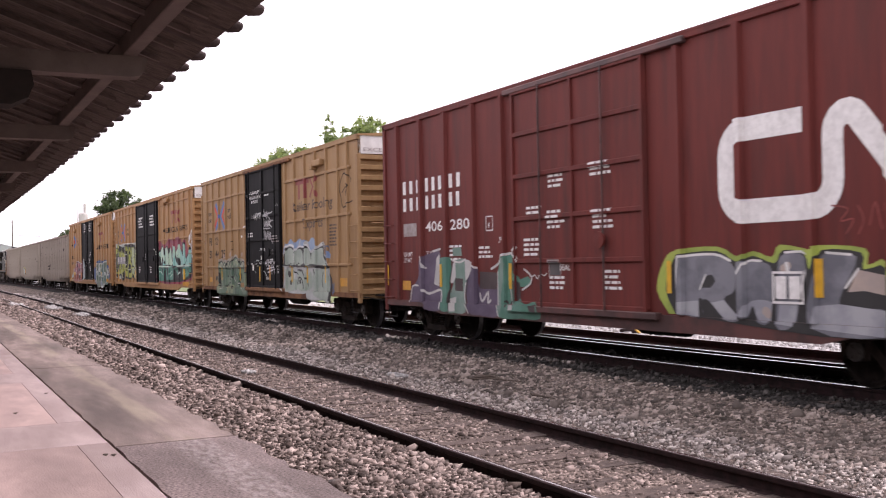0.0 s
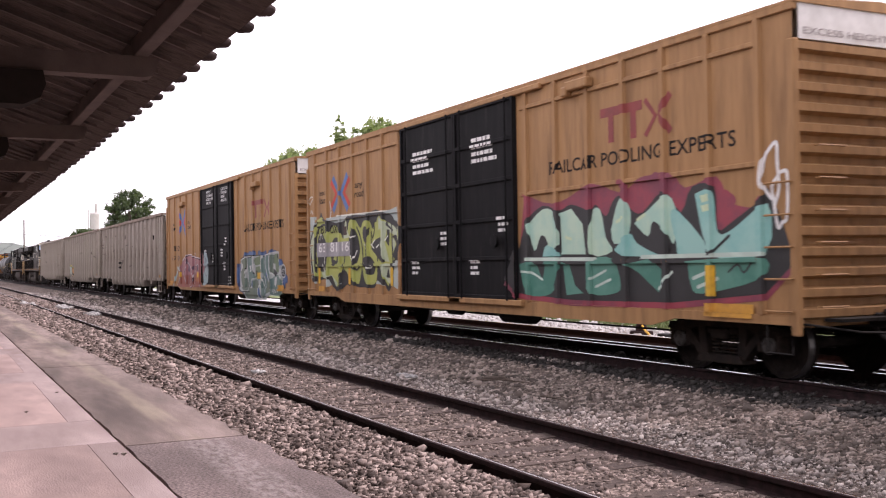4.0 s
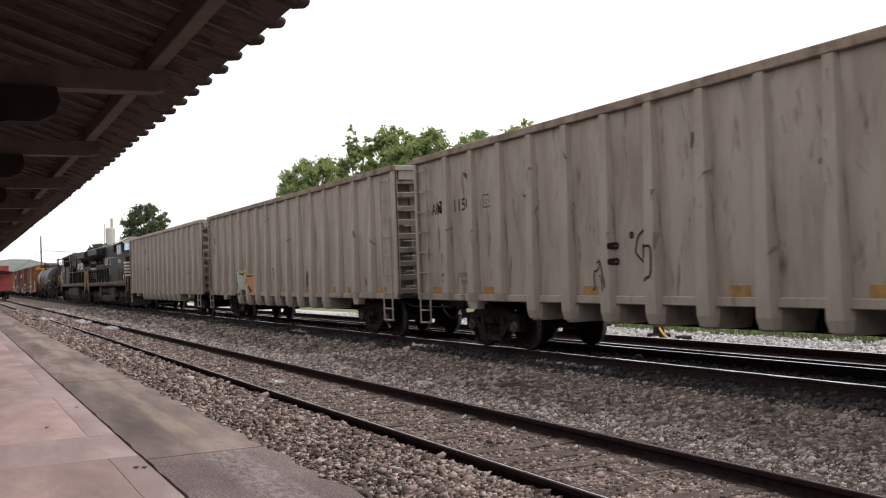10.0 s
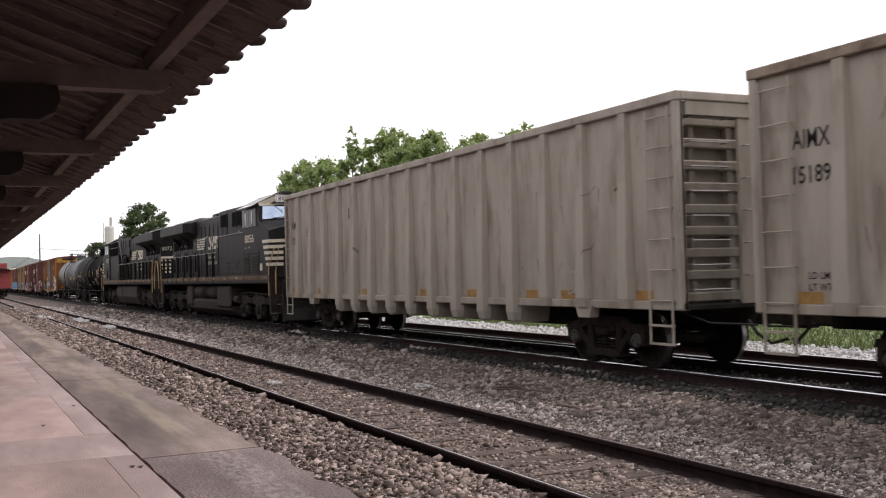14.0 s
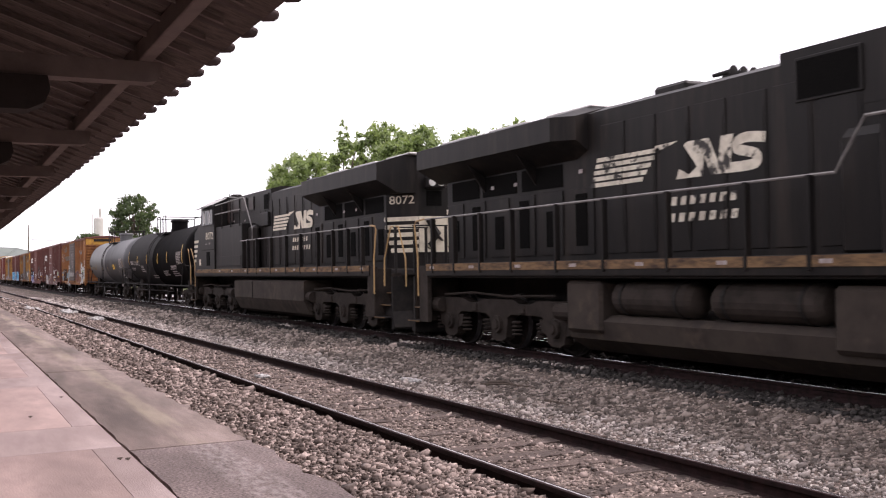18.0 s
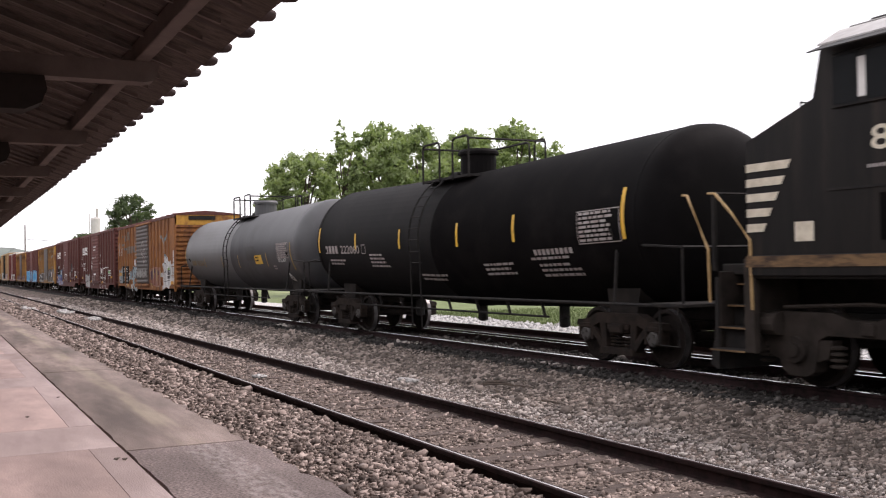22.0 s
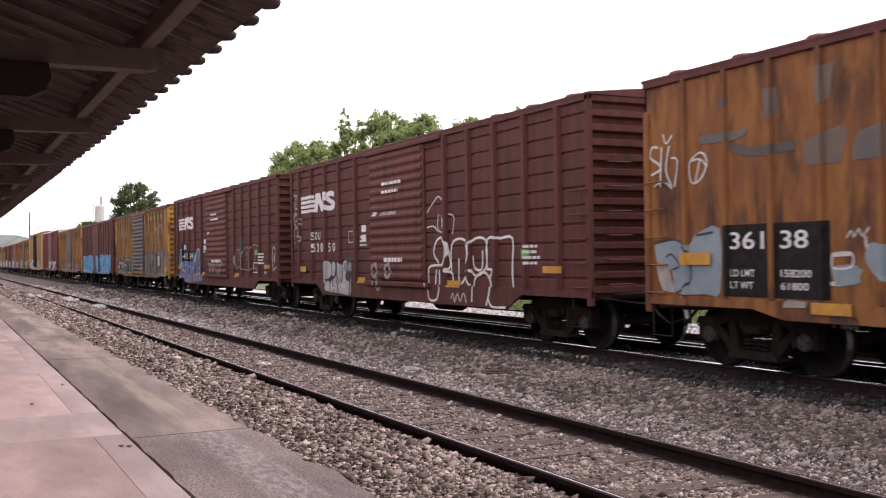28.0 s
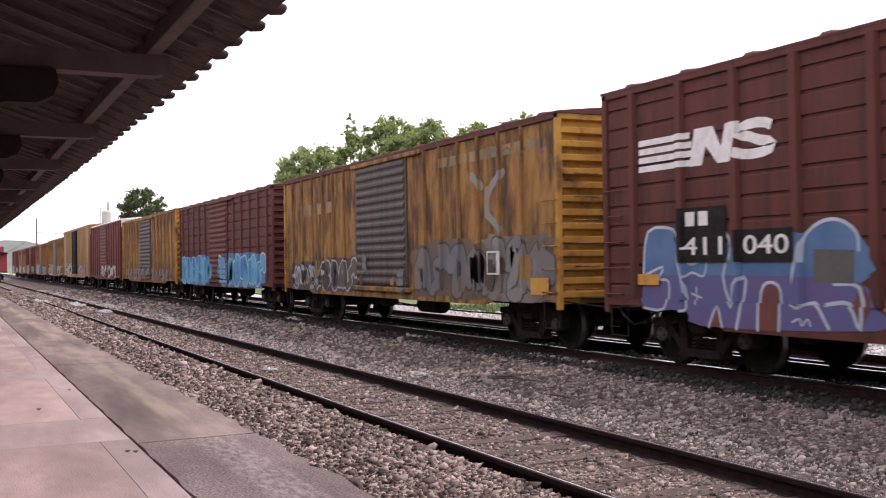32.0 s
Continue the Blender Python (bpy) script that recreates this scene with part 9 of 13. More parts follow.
sd.paint(ring(X(-79.6), 3.05, 0.14, 0.05) + ring(X(-89.6), 1.9, 0.06, 0.05) + ring(X(-89.6), 1.65, 0.06, 0.05) + ring(X(-89.2), 2.05, 0.06, 0.05), M_BLACKLET, car)
sd.paint(bar(4.04, 4.38, 1.31, 1.53), M_BLACKLET, car, "placard", "black inspection panel")
q = shape()
box(q, 5.02, 5.54, -1.55, -1.46, 1.30, 1.96, 0.04)
part("patch_plate", q, M_BEIGE, car)
car, sd, L = gondola("grey high-sided gondola with orange and white graffiti", -117.65, -98.35, M_BEIGE2, 2)
X = lambda v: v + 108.075
sd.paint(text_tris("AIMX", -8.98, 3.03, 0.23, 0.60) + text_tris("15189", -8.98, 2.60, 0.21, 0.60) + frame_box(X(-115.5), X(-115.25), 2.85, 3.1) + text_tris("LD LMT", -8.78, 1.42, 0.085) + text_tris("LT WT", -8.78, 1.28, 0.085), M_BLACKLET, car)
mural(sd, car, spray((0.5, 0.46, 0.16), (0.42, 0.38, 0.18)), 0.0050, [(0, [(-5.57, 1.02), (-5.57, 1.67), (-5.36, 1.91), (-5.03, 1.77), (-4.74, 1.96), (-4.43, 1.86), (-4.11, 1.94), (-3.58, 1.92), (-3.36, 1.75), (-2.94, 1.77), (-2.85, 1.64), (-2.6, 1.43), (-2.55, 1.01)])])
mural(sd, car, spray(K_), 0.0059, [(0, [(-5.52, 0.98), (-5.52, 1.67), (-5.37, 1.85), (-5.24, 1.89), (-5.06, 1.77), (-4.93, 1.82), (-4.78, 1.94), (-4.6, 1.85), (-4.52, 1.78), (-4.12, 1.89), (-3.85, 1.83), (-3.63, 1.84), (-3.38, 1.7), (-2.96, 1.72), (-2.97, 1.6), (-2.65, 1.45), (-2.6, 1.01), (-3.37, 0.99), (-4.02, 1)])])
mural(sd, car, spray((0.56, 0.3, 0.14), (0.52, 0.25, 0.1)), 0.0068, [(0, [(-5.34, 1.07), (-5.36, 1.28), (-5.23, 1.38), (-5.39, 1.41), (-5.34, 1.76), (-5.21, 1.83), (-5.09, 1.68), (-4.97, 1.7), (-4.83, 1.39), (-4.75, 1.26), (-4.76, 1.04)]),
    (0, [(-4.55, 1.22), (-4.37, 1.35), (-4.44, 1.61), (-4.43, 1.74), (-4.12, 1.84), (-3.9, 1.73), (-4, 1.48), (-3.9, 1.22), (-3.86, 1.1), (-4.15, 1.14)]),
    (0, [(-3.49, 1.02), (-3.49, 1.64), (-3.36, 1.65), (-2.99, 1.68), (-3, 1.55), (-2.72, 1.45), (-2.64, 1.03)])])
mural(sd, car, spray((0.44, 0.52, 0.48), (0.36, 0.44, 0.42)), 0.0077, [(0, [(-4.88, 1.66), (-4.75, 1.87), (-4.58, 1.78), (-4.41, 1.57), (-4.43, 1.3), (-4.67, 1.04), (-4.71, 1.39)]),
    (0, [(-3.83, 1.58), (-3.8, 1.76), (-3.64, 1.81), (-3.57, 1.64), (-3.65, 1.52), (-3.84, 1.48), (-3.74, 1.35), (-3.53, 1.39), (-3.52, 1.01), (-3.83, 1), (-3.79, 1.31), (-3.91, 1.41)])])
mural(sd, car, spray(K_), 0.0086, [(0.035, [(-5.23, 1.4), (-5.04, 1.45), (-5.09, 1.7)]),
    (0.03, [(-5.08, 1.36), (-4.99, 1.38), (-4.88, 1.04)]),
    (0.03, [(-4.7, 1.66), (-4.63, 1.35), (-4.73, 1.13)]),
    (0.03, [(-3.44, 1.67), (-3.4, 1.47)]),
    (0.03, [(-3.38, 1.32), (-3.34, 1.02)]),
    (0.025, [(-2.9, 1.47), (-2.78, 1.48), (-2.88, 1.39), (-2.77, 1.35)]),
    (0.025, [(-2.92, 1.23), (-2.84, 1.29), (-2.77, 1.2), (-2.72, 1.29)]),
    (0, [(-4.55, 1.2), (-4.15, 1.14), (-3.89, 1.01), (-4.37, 1.04)])])
scrawl(sd, car, -0.82, -0.2, 1.47, 1.91, 2, 3, M_BLACKLET, 0.04)
scrawl(sd, car, 2.7, 3.22, 1.22, 1.77, 2, 6, M_BLACKLET, 0.035)
scrawl(sd, car, 6.2, 6.75, 1.3, 1.66, 2, 5, M_GREYLET, 0.03)
scrawl(sd, car, 7.46, 8.0, 1.28, 1.51, 2, 0, M_REDLOGO, 0.025)
car, sd, L = gondola("clean grey-beige high-sided gondola ahead of the locomotives", -138.1, -119.1, M_BEIGE2, 3)
X = lambda v: v + 128.6
sd.paint(text_tris("AIMX", -8.98, 3.05, 0.24, 0.61) + text_tris("15089", -8.98, 2.60, 0.21, 0.61) + frame_box(-7.60, -7.32, 2.80, 3.06) + text_tris("C", -7.51, 2.86, 0.11) + text_tris("LD LMT", -8.78, 1.43, 0.085) + text_tris("LT WT", -8.78, 1.29, 0.085)
         + text_tris("212100", -7.72, 1.43, 0.085) + text_tris("73900", -7.66, 1.29, 0.085), M_BLACKLET, car)
scrawl(sd, car, X(-122.5), X(-121.9), 1.2, 1.8, 1, 4, M_GREYLET, 0.03)


# ---- tank cars ----
def tank_car(label, c, half_len, r, zc, paint, rail_paint, plat_x, ph, seed):
    car = thing("tank_car", label, "tank car", "tank cars")
    TRAIN.append((car, c))
    prof = [(-half_len, 0.05)]
    for k in range(1, 11):
        a = (k / 10) ** 1.3 * math.pi / 2
        prof.append((-half_len + 0.55 * (1 - math.cos(a) ** 0.9), r * math.sin(a) ** 0.62))
    body = prof + [(-0.07, r), (-0.06, r + 0.012), (0.06, r + 0.012), (0.07, r)] + [(-x, y) for x, y in reversed(prof)]
    part("tank", spin(shape(), body, "x", (0, 0, zc), 56), paint, car, smooth=True)
    tank = car.children[-1]
    tank.data.shade_smooth()
    for x in (-half_len + 0.64, half_len - 0.64):
        part("weld_band", spin(shape(), [(x - 0.03, r - 0.02), (x - 0.025, r + 0.006), (x + 0.025, r + 0.006), (x + 0.03, r - 0.02)], "x", (0, 0, zc), 56), paint, car)
    part("manway", spin(shape(), [(zc + r - 0.1, 0.40), (zc + r + 0.30, 0.40), (zc + r + 0.30, 0.46), (zc + r + 0.36, 0.46), (zc + r + 0.42, 0.40), (zc + r + 0.43, 0.05)], "z", (plat_x - 0.2, 0, 0), 24), paint, car, "round dome lid")
    for y in (-0.70, 0.70):
        q = shape()
        box(q, plat_x - ph, plat_x + ph, y - 0.25, y + 0.25, zc + r - 0.18, zc + r - 0.13)
        part("walkway", q, rail_paint, car, "narrow steel walkway board")
    q = shape()
    box(q, plat_x - ph * 0.9, plat_x - 0.65, -0.3, 0.3, zc + r - 0.05, zc + r + 0.08, 0.03)
    part("valve_cover", q, rail_paint, car)
    zt, zb = zc + r + 0.56, zc + r - 0.2
    for y, gaps in ((-0.95, ((-ph, -ph * 0.23), (ph * 0.34, ph))), (0.95, ((-ph, ph * 0.4), (ph * 0.6, ph)))):
        for a, b in gaps:
            q = shape()
            tube(q, [(plat_x + a, y, zb), (plat_x + a, y, zt - 0.10), (plat_x + a + 0.03, y, zt - 0.03), (plat_x + a + 0.1, y, zt), (plat_x + b - 0.1, y, zt), (plat_x + b - 0.03, y, zt - 0.03), (plat_x + b, y, zt - 0.10), (plat_x + b, y, zb)], 0.026, 6)
            part("handrail", q, rail_paint, car)
    for a in (-ph, ph):
        q = shape()
        tube(q, [(plat_x + a, -0.95, zt - 0.06), (plat_x + a, 0.95, zt - 0.06)], 0.024, 6)
        part("end_rail", q, rail_paint, car)
    # ladder at the platform's end
    lx = 0.35
    for dx in (-0.24, 0.24):
        q = shape()
        pts = []
        for k in range(9):
            a = radians(62 - 74 * k / 8)
            pts.append((plat_x - lx + dx, -(r + 0.12) * math.cos(a), zc + (r + 0.12) * math.sin(a)))
        pts += [(plat_x - lx + dx, -r - 0.06, 1.0), (plat_x - lx + dx, -r - 0.05, 0.45)]
        tube(q, pts, 0.02, 5)
        part("ladder_rail", q, rail_paint, car)
    for k in range(9):
        a = radians(55 - 74 * k / 8)
        q = shape()
        y, z = -(r + 0.12) * math.cos(a), zc + (r + 0.12) * math.sin(a)
        tube(q, [(plat_x - lx - 0.24, y, z), (plat_x - lx + 0.24, y, z)], 0.014, 5)
        part("ladder_rung", q, rail_paint, car)
    # side rail, stub sills, saddles
    q = shape()
    tube(q, [(-half_len - 0.3, -1.42, 1.0), (half_len + 0.3, -1.42, 1.0)], 0.03, 6)
    part("side_rail", q, rail_paint, car)
    q = shape()
    tube(q, [(-half_len + 3.3, -1.30, 0.72), (half_len - 3.3, -1.30, 0.72)], 0.022, 6)
    part("pipe_run", q, rail_paint, car)
    for x in even(-half_len + 3.4, half_len - 3.4, 8):
        q = shape()
        tube(q, [(x, -1.30, 0.72), (x, -1.38, 1.0)], 0.03, 5)
        part("pipe_hanger", q, rail_paint, car)
    for x in even(-half_len + 4.2, half_len - 4.6, 3):
        q = shape()
        box(q, x - 0.06, x + 0.06, -0.2, 0.0, 0.50, zc - r + 0.1, 0.02)
        spin(q, [(0.42, 0.05), (0.45, 0.11), (0.6, 0.11), (0.65, 0.06)], "z", (x, -0.1, 0), 10)
        part("outlet_valve", q, rail_paint, car)
    for s in (-1, 1):
        x = s * (half_len - 1.6)
        q = shape()
        prism(q, [(x - 0.35, 0.8), (x + 0.35, 0.8), (x + 0.5, zc - r * 0.6), (x - 0.5, zc - r * 0.6)], -0.95, 0.95)
        part("saddle", q, M_GREASE, car)
        q = shape()
        box(q, min(x - s * 0.9, s * (half_len + 0.55)), max(x - s * 0.9, s * (half_len + 0.55)), -0.25, 0.25, 0.72, 1.05, 0.03)
        part("stub_sill", q, M_GREASE, car)
        q = shape()
        box(q, min(s * (half_len - 0.3), s * (half_len + 0.45)), max(s * (half_len - 0.3), s * (half_len + 0.45)), -1.45, 1.45, 0.98, 1.04, 0.01)
        part("end_platform", q, rail_paint, car)
        q = shape()
        for y in (-1.4, 1.4):
            tube(q, [(s * (half_len + 0.4), y, 1.0), (s * (half_len + 0.4), y, 1.85), (s * (half_len - 0.5), y, 1.9)], 0.022, 5)
        tube(q, [(s * (half_len + 0.4), -1.4, 1.85), (s * (half_len + 0.4), 1.4, 1.85)], 0.022, 5)
        part("end_handrail", q, rail_paint, car)
        q = shape()
        tube(q, [(x + s * 0.4, -1.42, 1.0), (x + s * 0.4, -r * 0.92, zc - 0.4), (x + s * 0.4, -r - 0.03, zc - 0.2)], 0.03, 5)
        part("brace", q, rail_paint, car)
        stirrup(car, s * (half_len + 0.1), -1.42, 0.42, 1.0, rail_paint)
        truck(car, x)
        coupler(car, s * (half_len + 0.3), s)
    return car, Round(r, zc)


def sag(car, half_len, drop):
    """The barrel, and what is painted or fixed on it, slopes down to the car's middle."""
    level = ("truck", "coupler", "side_rail", "pipe_run", "pipe_hanger", "saddle", "stub_sill", "end_platform", "end_handrail", "stirrup", "brace", "outlet_valve")
    for ob in car.children:
        if ob.type == "MESH" and not ob.name.startswith(level) and ob.data.users == 1:
            for v in ob.data.vertices:
                if v.co.z < 3.76 or not ob.name.startswith(("handrail", "end_rail", "manway")):
                    v.co.z -= drop * max(0.0, 1.0 - abs(v.co.x) / half_len)


car, rd = tank_car("black tank car with yellow reflective strips and white print", -190.25, 7.64, 1.46, 2.36, M_TBLACK, M_DARK, -0.28, 1.1, 1)
for x, z, k in ((-7.0, 2.42, 0.34), (-4.33, 2.36, 0.2), (-1.64, 2.38, 0.22), (1.2, 2.38, 0.24), (3.44, 2.38, 0.25), (6.74, 2.42, 0.40)):
    rd.paint(bar(x - 0.045, x + 0.045, z - k, z + k), M_REFLECT, car, "reflector", "yellow reflective strip")
rd.paint(bars(-6.5, 2.06, 0.2, 0.95, 4) + text_tris("222060", -5.4, 2.06, 0.2, 1.3) + frame_box(-3.95, -3.7, 2.05, 2.28), M_GREYLET, car)
for i, (x, z, w, n) in enumerate(((-6.3, 1.86, 1.2, 2), (-3.5, 2.0, 1.1, 4), (2.1, 1.72, 1.2, 3), (3.9, 1.78, 1.6, 1), (4.1, 1.66, 1.3, 3), (-0.9, 1.55, 1.4, 2))):
    rd.paint(lines(x, z, w, n, 0.045, 0.045, i), M_GREYLET, car, "small_print", "small white print")
rd.paint(bars(4.05, 1.86, 0.1, 1.25, 9, 0.3), M_GREYLET, car, "small_print", "small white print")
rd.paint(lines(5.55, 2.46, 1.1, 7, 0.042, 0.03, 7) + frame_box(5.5, 6.66, 1.99, 2.53, 0.015), M_GREYLET, car, "small_print", "block of white data print")
sag(car, 7.64, 0.13)
car, rd = tank_car("grey acid tank car, darker below, with yellow strips", -206.9, 7.75, 1.40, 2.36, M_TGREY, M_DARK, 0.0, 1.1, 2)
for x, z, k in ((-7.3, 2.2, 0.35), (-4.0, 2.02, 0.2), (-1.33, 2.0, 0.22), (0.97, 2.0, 0.22), (4.33, 2.0, 0.22)):
    rd.paint(bar(x - 0.035, x + 0.035, z - k, z + k), M_DULLSTRIP, car, "reflector", "yellow reflective strip")
rd.paint(bar(6.82, 6.90, 1.62, 2.46), M_DULLSTRIP, car, "reflector", "long yellow reflective strip")
rd.paint(bars(-6.18, 1.88, 0.2, 0.7, 4) + text_tris("902066", -5.3, 1.88, 0.2, 1.15), M_DULLNUM, car, label="faded yellow car number")
rd.paint(bar(2.1, 3.0, 2.0, 2.48), spray((0.014, 0.0135, 0.014), (0.02, 0.019, 0.019)), car, "patch", "black repaint patch")
rd.paint(bar(3.02, 3.84, 1.87, 2.16), M_REFLECT, car, "placard", "yellow emergency notice", 0.008)
rd.paint(lines(3.1, 2.06, 0.6, 2, 0.05, 0.05, 4), M_BLACKLET, car, "small_print", "", 0.012)
rd.paint(lines(5.55, 2.40, 1.15, 7, 0.042, 0.022, 9) + frame_box(5.49, 6.66, 2.0, 2.47, 0.015), M_GREYLET, car, "small_print", "block of pale data print")
rd.paint(text_tris("NITRIC ACID", 5.56, 1.89, 0.10, 0.74), M_WHITE, car, label="white hazard lettering")
rd.paint([[(6.1, 1.20), (6.29, 1.39), (6.1, 1.58), (5.91, 1.39)]], M_WHITE, car, "hazard_placard", "white diamond hazard placard", 0.03)
rd.paint(text_tris("2031", 5.98, 1.35, 0.085, 0.24), M_BLACKLET, car, off=0.036)
rd.paint(lines(4.85, 1.75, 0.3, 2, 0.04, 0.04, 5), M_GREYLET, car, "small_print", "small pale print")
sag(car, 7.75, 0.07)


# ---- locomotives ----
def loco_frame_mesh():
    m = shape()
    out = [(-2.75, 0.78), (-2.65, 0.98), (-1.45, 0.98), (-1.2, 0.90), (-0.8, 0.90), (-0.6, 0.98), (0.6, 0.98), (0.8, 0.90), (1.2, 0.90), (1.45, 0.98), (2.65, 0.98), (2.8, 0.80),
           (2.65, 0.62), (1.7, 0.62), (1.55, 0.70), (0.5, 0.70), (0.33, 0.62), (-0.33, 0.62), (-0.5, 0.70), (-1.55, 0.70), (-1.7, 0.62), (-2.55, 0.62)]
    prism(m, out, -0.11, 0.11)
    for x in (-2.03, 0.0, 2.03):
        prism(m, [(x - 0.36, 0.66), (x + 0.36, 0.66), (x + 0.27, 0.24), (x + 0.12, 0.17), (x - 0.12, 0.17), (x - 0.27, 0.24)], -0.10, 0.10)
        spin(m, [(-0.17, 0.02), (-0.165, 0.16), (-0.08, 0.185), (0.0, 0.185)], "y", (x, 0, 0.50), 16)
        spin(m, [(-0.20, 0.02), (-0.195, 0.09), (-0.16, 0.10)], "y", (x, 0, 0.50), 12)
    for x in (-2.62, -1.45, -0.57, 0.57, 1.45, 2.62):
        for k in range(4):
            z = 0.30 + 0.075 * k
            spin(m, [(z, 0.05), (z + 0.015, 0.10), (z + 0.04, 0.10), (z + 0.055, 0.05)], "z", (x, -0.02, 0), 10)
    for x in (-1.0, 1.0):
        spin(m, [(-0.26, 0.02), (-0.25, 0.15), (0.25, 0.15), (0.26, 0.02)], "x", (x * 2.5, -0.16, 0.82), 12)
        box(m, x * 0.92 - 0.10, x * 0.92 + 0.10, -0.15, 0.15, 0.72, 0.88, 0.02)
    for x in (-2.03, 2.03):
        prism(m, [(x - 0.55, 0.64), (x - 0.34, 0.64), (x - 0.30, 0.36), (x - 0.48, 0.42)], -0.09, 0.09)
        prism(m, [(x + 0.34, 0.64), (x + 0.55, 0.64), (x + 0.48, 0.42), (x + 0.30, 0.36)], -0.09, 0.09)
    tube(m, [(-2.2, -0.14, 1.04), (-0.9, -0.15, 1.10), (0.4, -0.14, 1.04), (2.1, -0.15, 1.08)], 0.025)
    return fix(mesh_of("side_frame", m, M_LOCOTRUCK))


# louvred panels on the cab side: ends, foot and number of slats
LOUVRES = [(3.4, 3.87, 1.97, 5), (4.65, 5.13, 1.97, 5), (6.05, 6.71, 1.80, 11), (7.16, 7.85, 1.80, 11)]


def locomotive(label, c, s, number, smooth_tank, emblem_x):
    """Cab at the +x end; s tells the side towards the platform."""
    loco = thing("locomotive", label, "locomotive", "road locomotives")
    TRAIN.append((loco, c))
    tail = -9.6 if smooth_tank else -9.45         # where the sill ends
    hx = -9.45 if smooth_tank else -9.55          # rear corner of the hood
    wx = -10.16 if smooth_tank else -9.94         # rear of the radiator wing
    turn = 1 if s < 0 else -1                    # view direction along the side
    hood, cab = Side(0.95, s), Side(1.50, s)
    V = lambda x: x * turn                       # place on the thing -> place as seen
    def yb(y0, y1):
        return (min(s * y0, s * y1), max(s * y0, s * y1))
    for nm, dims in (("deck", (-9.9, 9.2, -1.48, 1.48, 1.40, 1.62)), ("end_deck", (-10.75, -9.9, -1.05, 1.05, 1.44, 1.60)), ("end_deck", (9.2, 10.2, -1.05, 1.05, 1.44, 1.60)), ("centre_sill", (-10.7, 10.1, -0.5, 0.5, 0.95, 1.44))):
        q = shape()
        box(q, *dims, 0.02)
        part(nm, q, M_DARK, loco)
    for y in (-1, 1):
        q = shape()
        box(q, tail - 0.05, 9.22, y * 1.50 - 0.02, y * 1.50 + 0.02, 1.44, 1.70, 0.008)
        sill = part("deck_sill", q, M_NSBLACK, loco)
    q = shape()
    box(q, tail - 0.05, 9.22, *yb(1.522, 1.530), 1.55, 1.69)
    part("sill_stripe", q, M_FASCIA, loco, "worn gold stripe along the deck sill")
    # long hood, with canted rear corners
    q = shape()
    z0, z1 = 1.62, 4.20
    plan = [(5.9, -0.95), (5.9, 0.95), (hx, 0.95), (hx - 0.77, 0.42), (hx - 0.77, -0.42), (hx, -0.95)]
    n = len(plan)
    v = [(x, y, z0) for x, y in plan] + [(x, y, z1) for x, y in plan] + [(x, y * 0.62, 4.33) for x, y in plan]
    put(q, v, [(i, (i + 1) % n, (i + 1) % n + n, i + n) for i in range(n)] + [(i + n, (i + 1) % n + n, (i + 1) % n + 2 * n, i + 2 * n) for i in range(n)] + [tuple(range(2 * n, 3 * n))])
    part("long_hood", q, M_NSBLACK, loco)
    q = shape()
    prof = [(-0.955, 3.5), (-0.955, 4.36), (-0.6, 4.45), (0.6, 4.45), (0.955, 4.36), (0.955, 3.5)]
    sweep_x(q, prof, 0.22, 5.88, True)
    part("raised_hood", q, M_NSBLACK, loco, "taller hood section behind the cab")
    # radiator wings
    q = shape()
    prof = [(-0.95, 3.45), (-1.50, 3.75), (-1.50, 4.16), (-0.75, 4.38), (0.75, 4.38), (1.50, 4.16), (1.50, 3.75), (0.95, 3.45)]
    v = []
    for x, k in ((wx, 1.0), (-4.55, 1.0), (-4.2, 0.80)):
        v += [(x, y * k, z if z < 4.3 else z - (0.05 if k < 1 else 0)) for y, z in prof]
    m_ = len(prof)
    put(q, v, [(i * m_ + j, i * m_ + (j + 1) % m_, (i + 1) * m_ + (j + 1) % m_, (i + 1) * m_ + j) for i in range(2) for j in range(m_)] + [tuple(range(m_)), tuple(range(3 * m_ - 1, 2 * m_ - 1, -1))])
    part("radiator_housing", q, M_NSBLACK, loco, "wide overhanging radiator housing")
    for x in even(-9.6, -5.2, 3):
        q = shape()
        box(q, x - 0.75, x + 0.75, -0.7, 0.7, 4.37, 4.43, 0.03)
        part("radiator_grille", q, M_GALV, loco, "pale radiator grille on the roof")
    q = shape()
    box(q, -3.0, -2.2, -0.5, 0.5, 4.30, 4.48, 0.05)
    box(q, -3.4, -0.4, -0.45, 0.45, 4.28, 4.38, 0.03)
    part("exhaust_housing", q, M_NSBLACK, loco)
    for y in (-0.2, 0.0, 0.2):
        q = shape()
        spin(q, [(-0.25, 0.03), (0.12, 0.04), (0.2, 0.09), (0.21, 0.02)], "x", (-1.65, y, 4.50), 10)
        part("horn", q, M_DARK, loco)
    # engine-room doors along the hood, each with a flat dark sheet as its grille
    for i, x in enumerate(even(-9.15, -4.4, 6)):
        q = shape()
        box(q, x - 0.36, x + 0.36, *yb(0.95, 0.972), 1.80, 2.95, 0.008)
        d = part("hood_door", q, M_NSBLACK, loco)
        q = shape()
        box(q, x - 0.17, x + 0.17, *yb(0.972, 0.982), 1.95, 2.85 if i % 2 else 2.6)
        part("door_grille", q, M_VOID, d, "flat dark sheet for a grille's shaded openings")
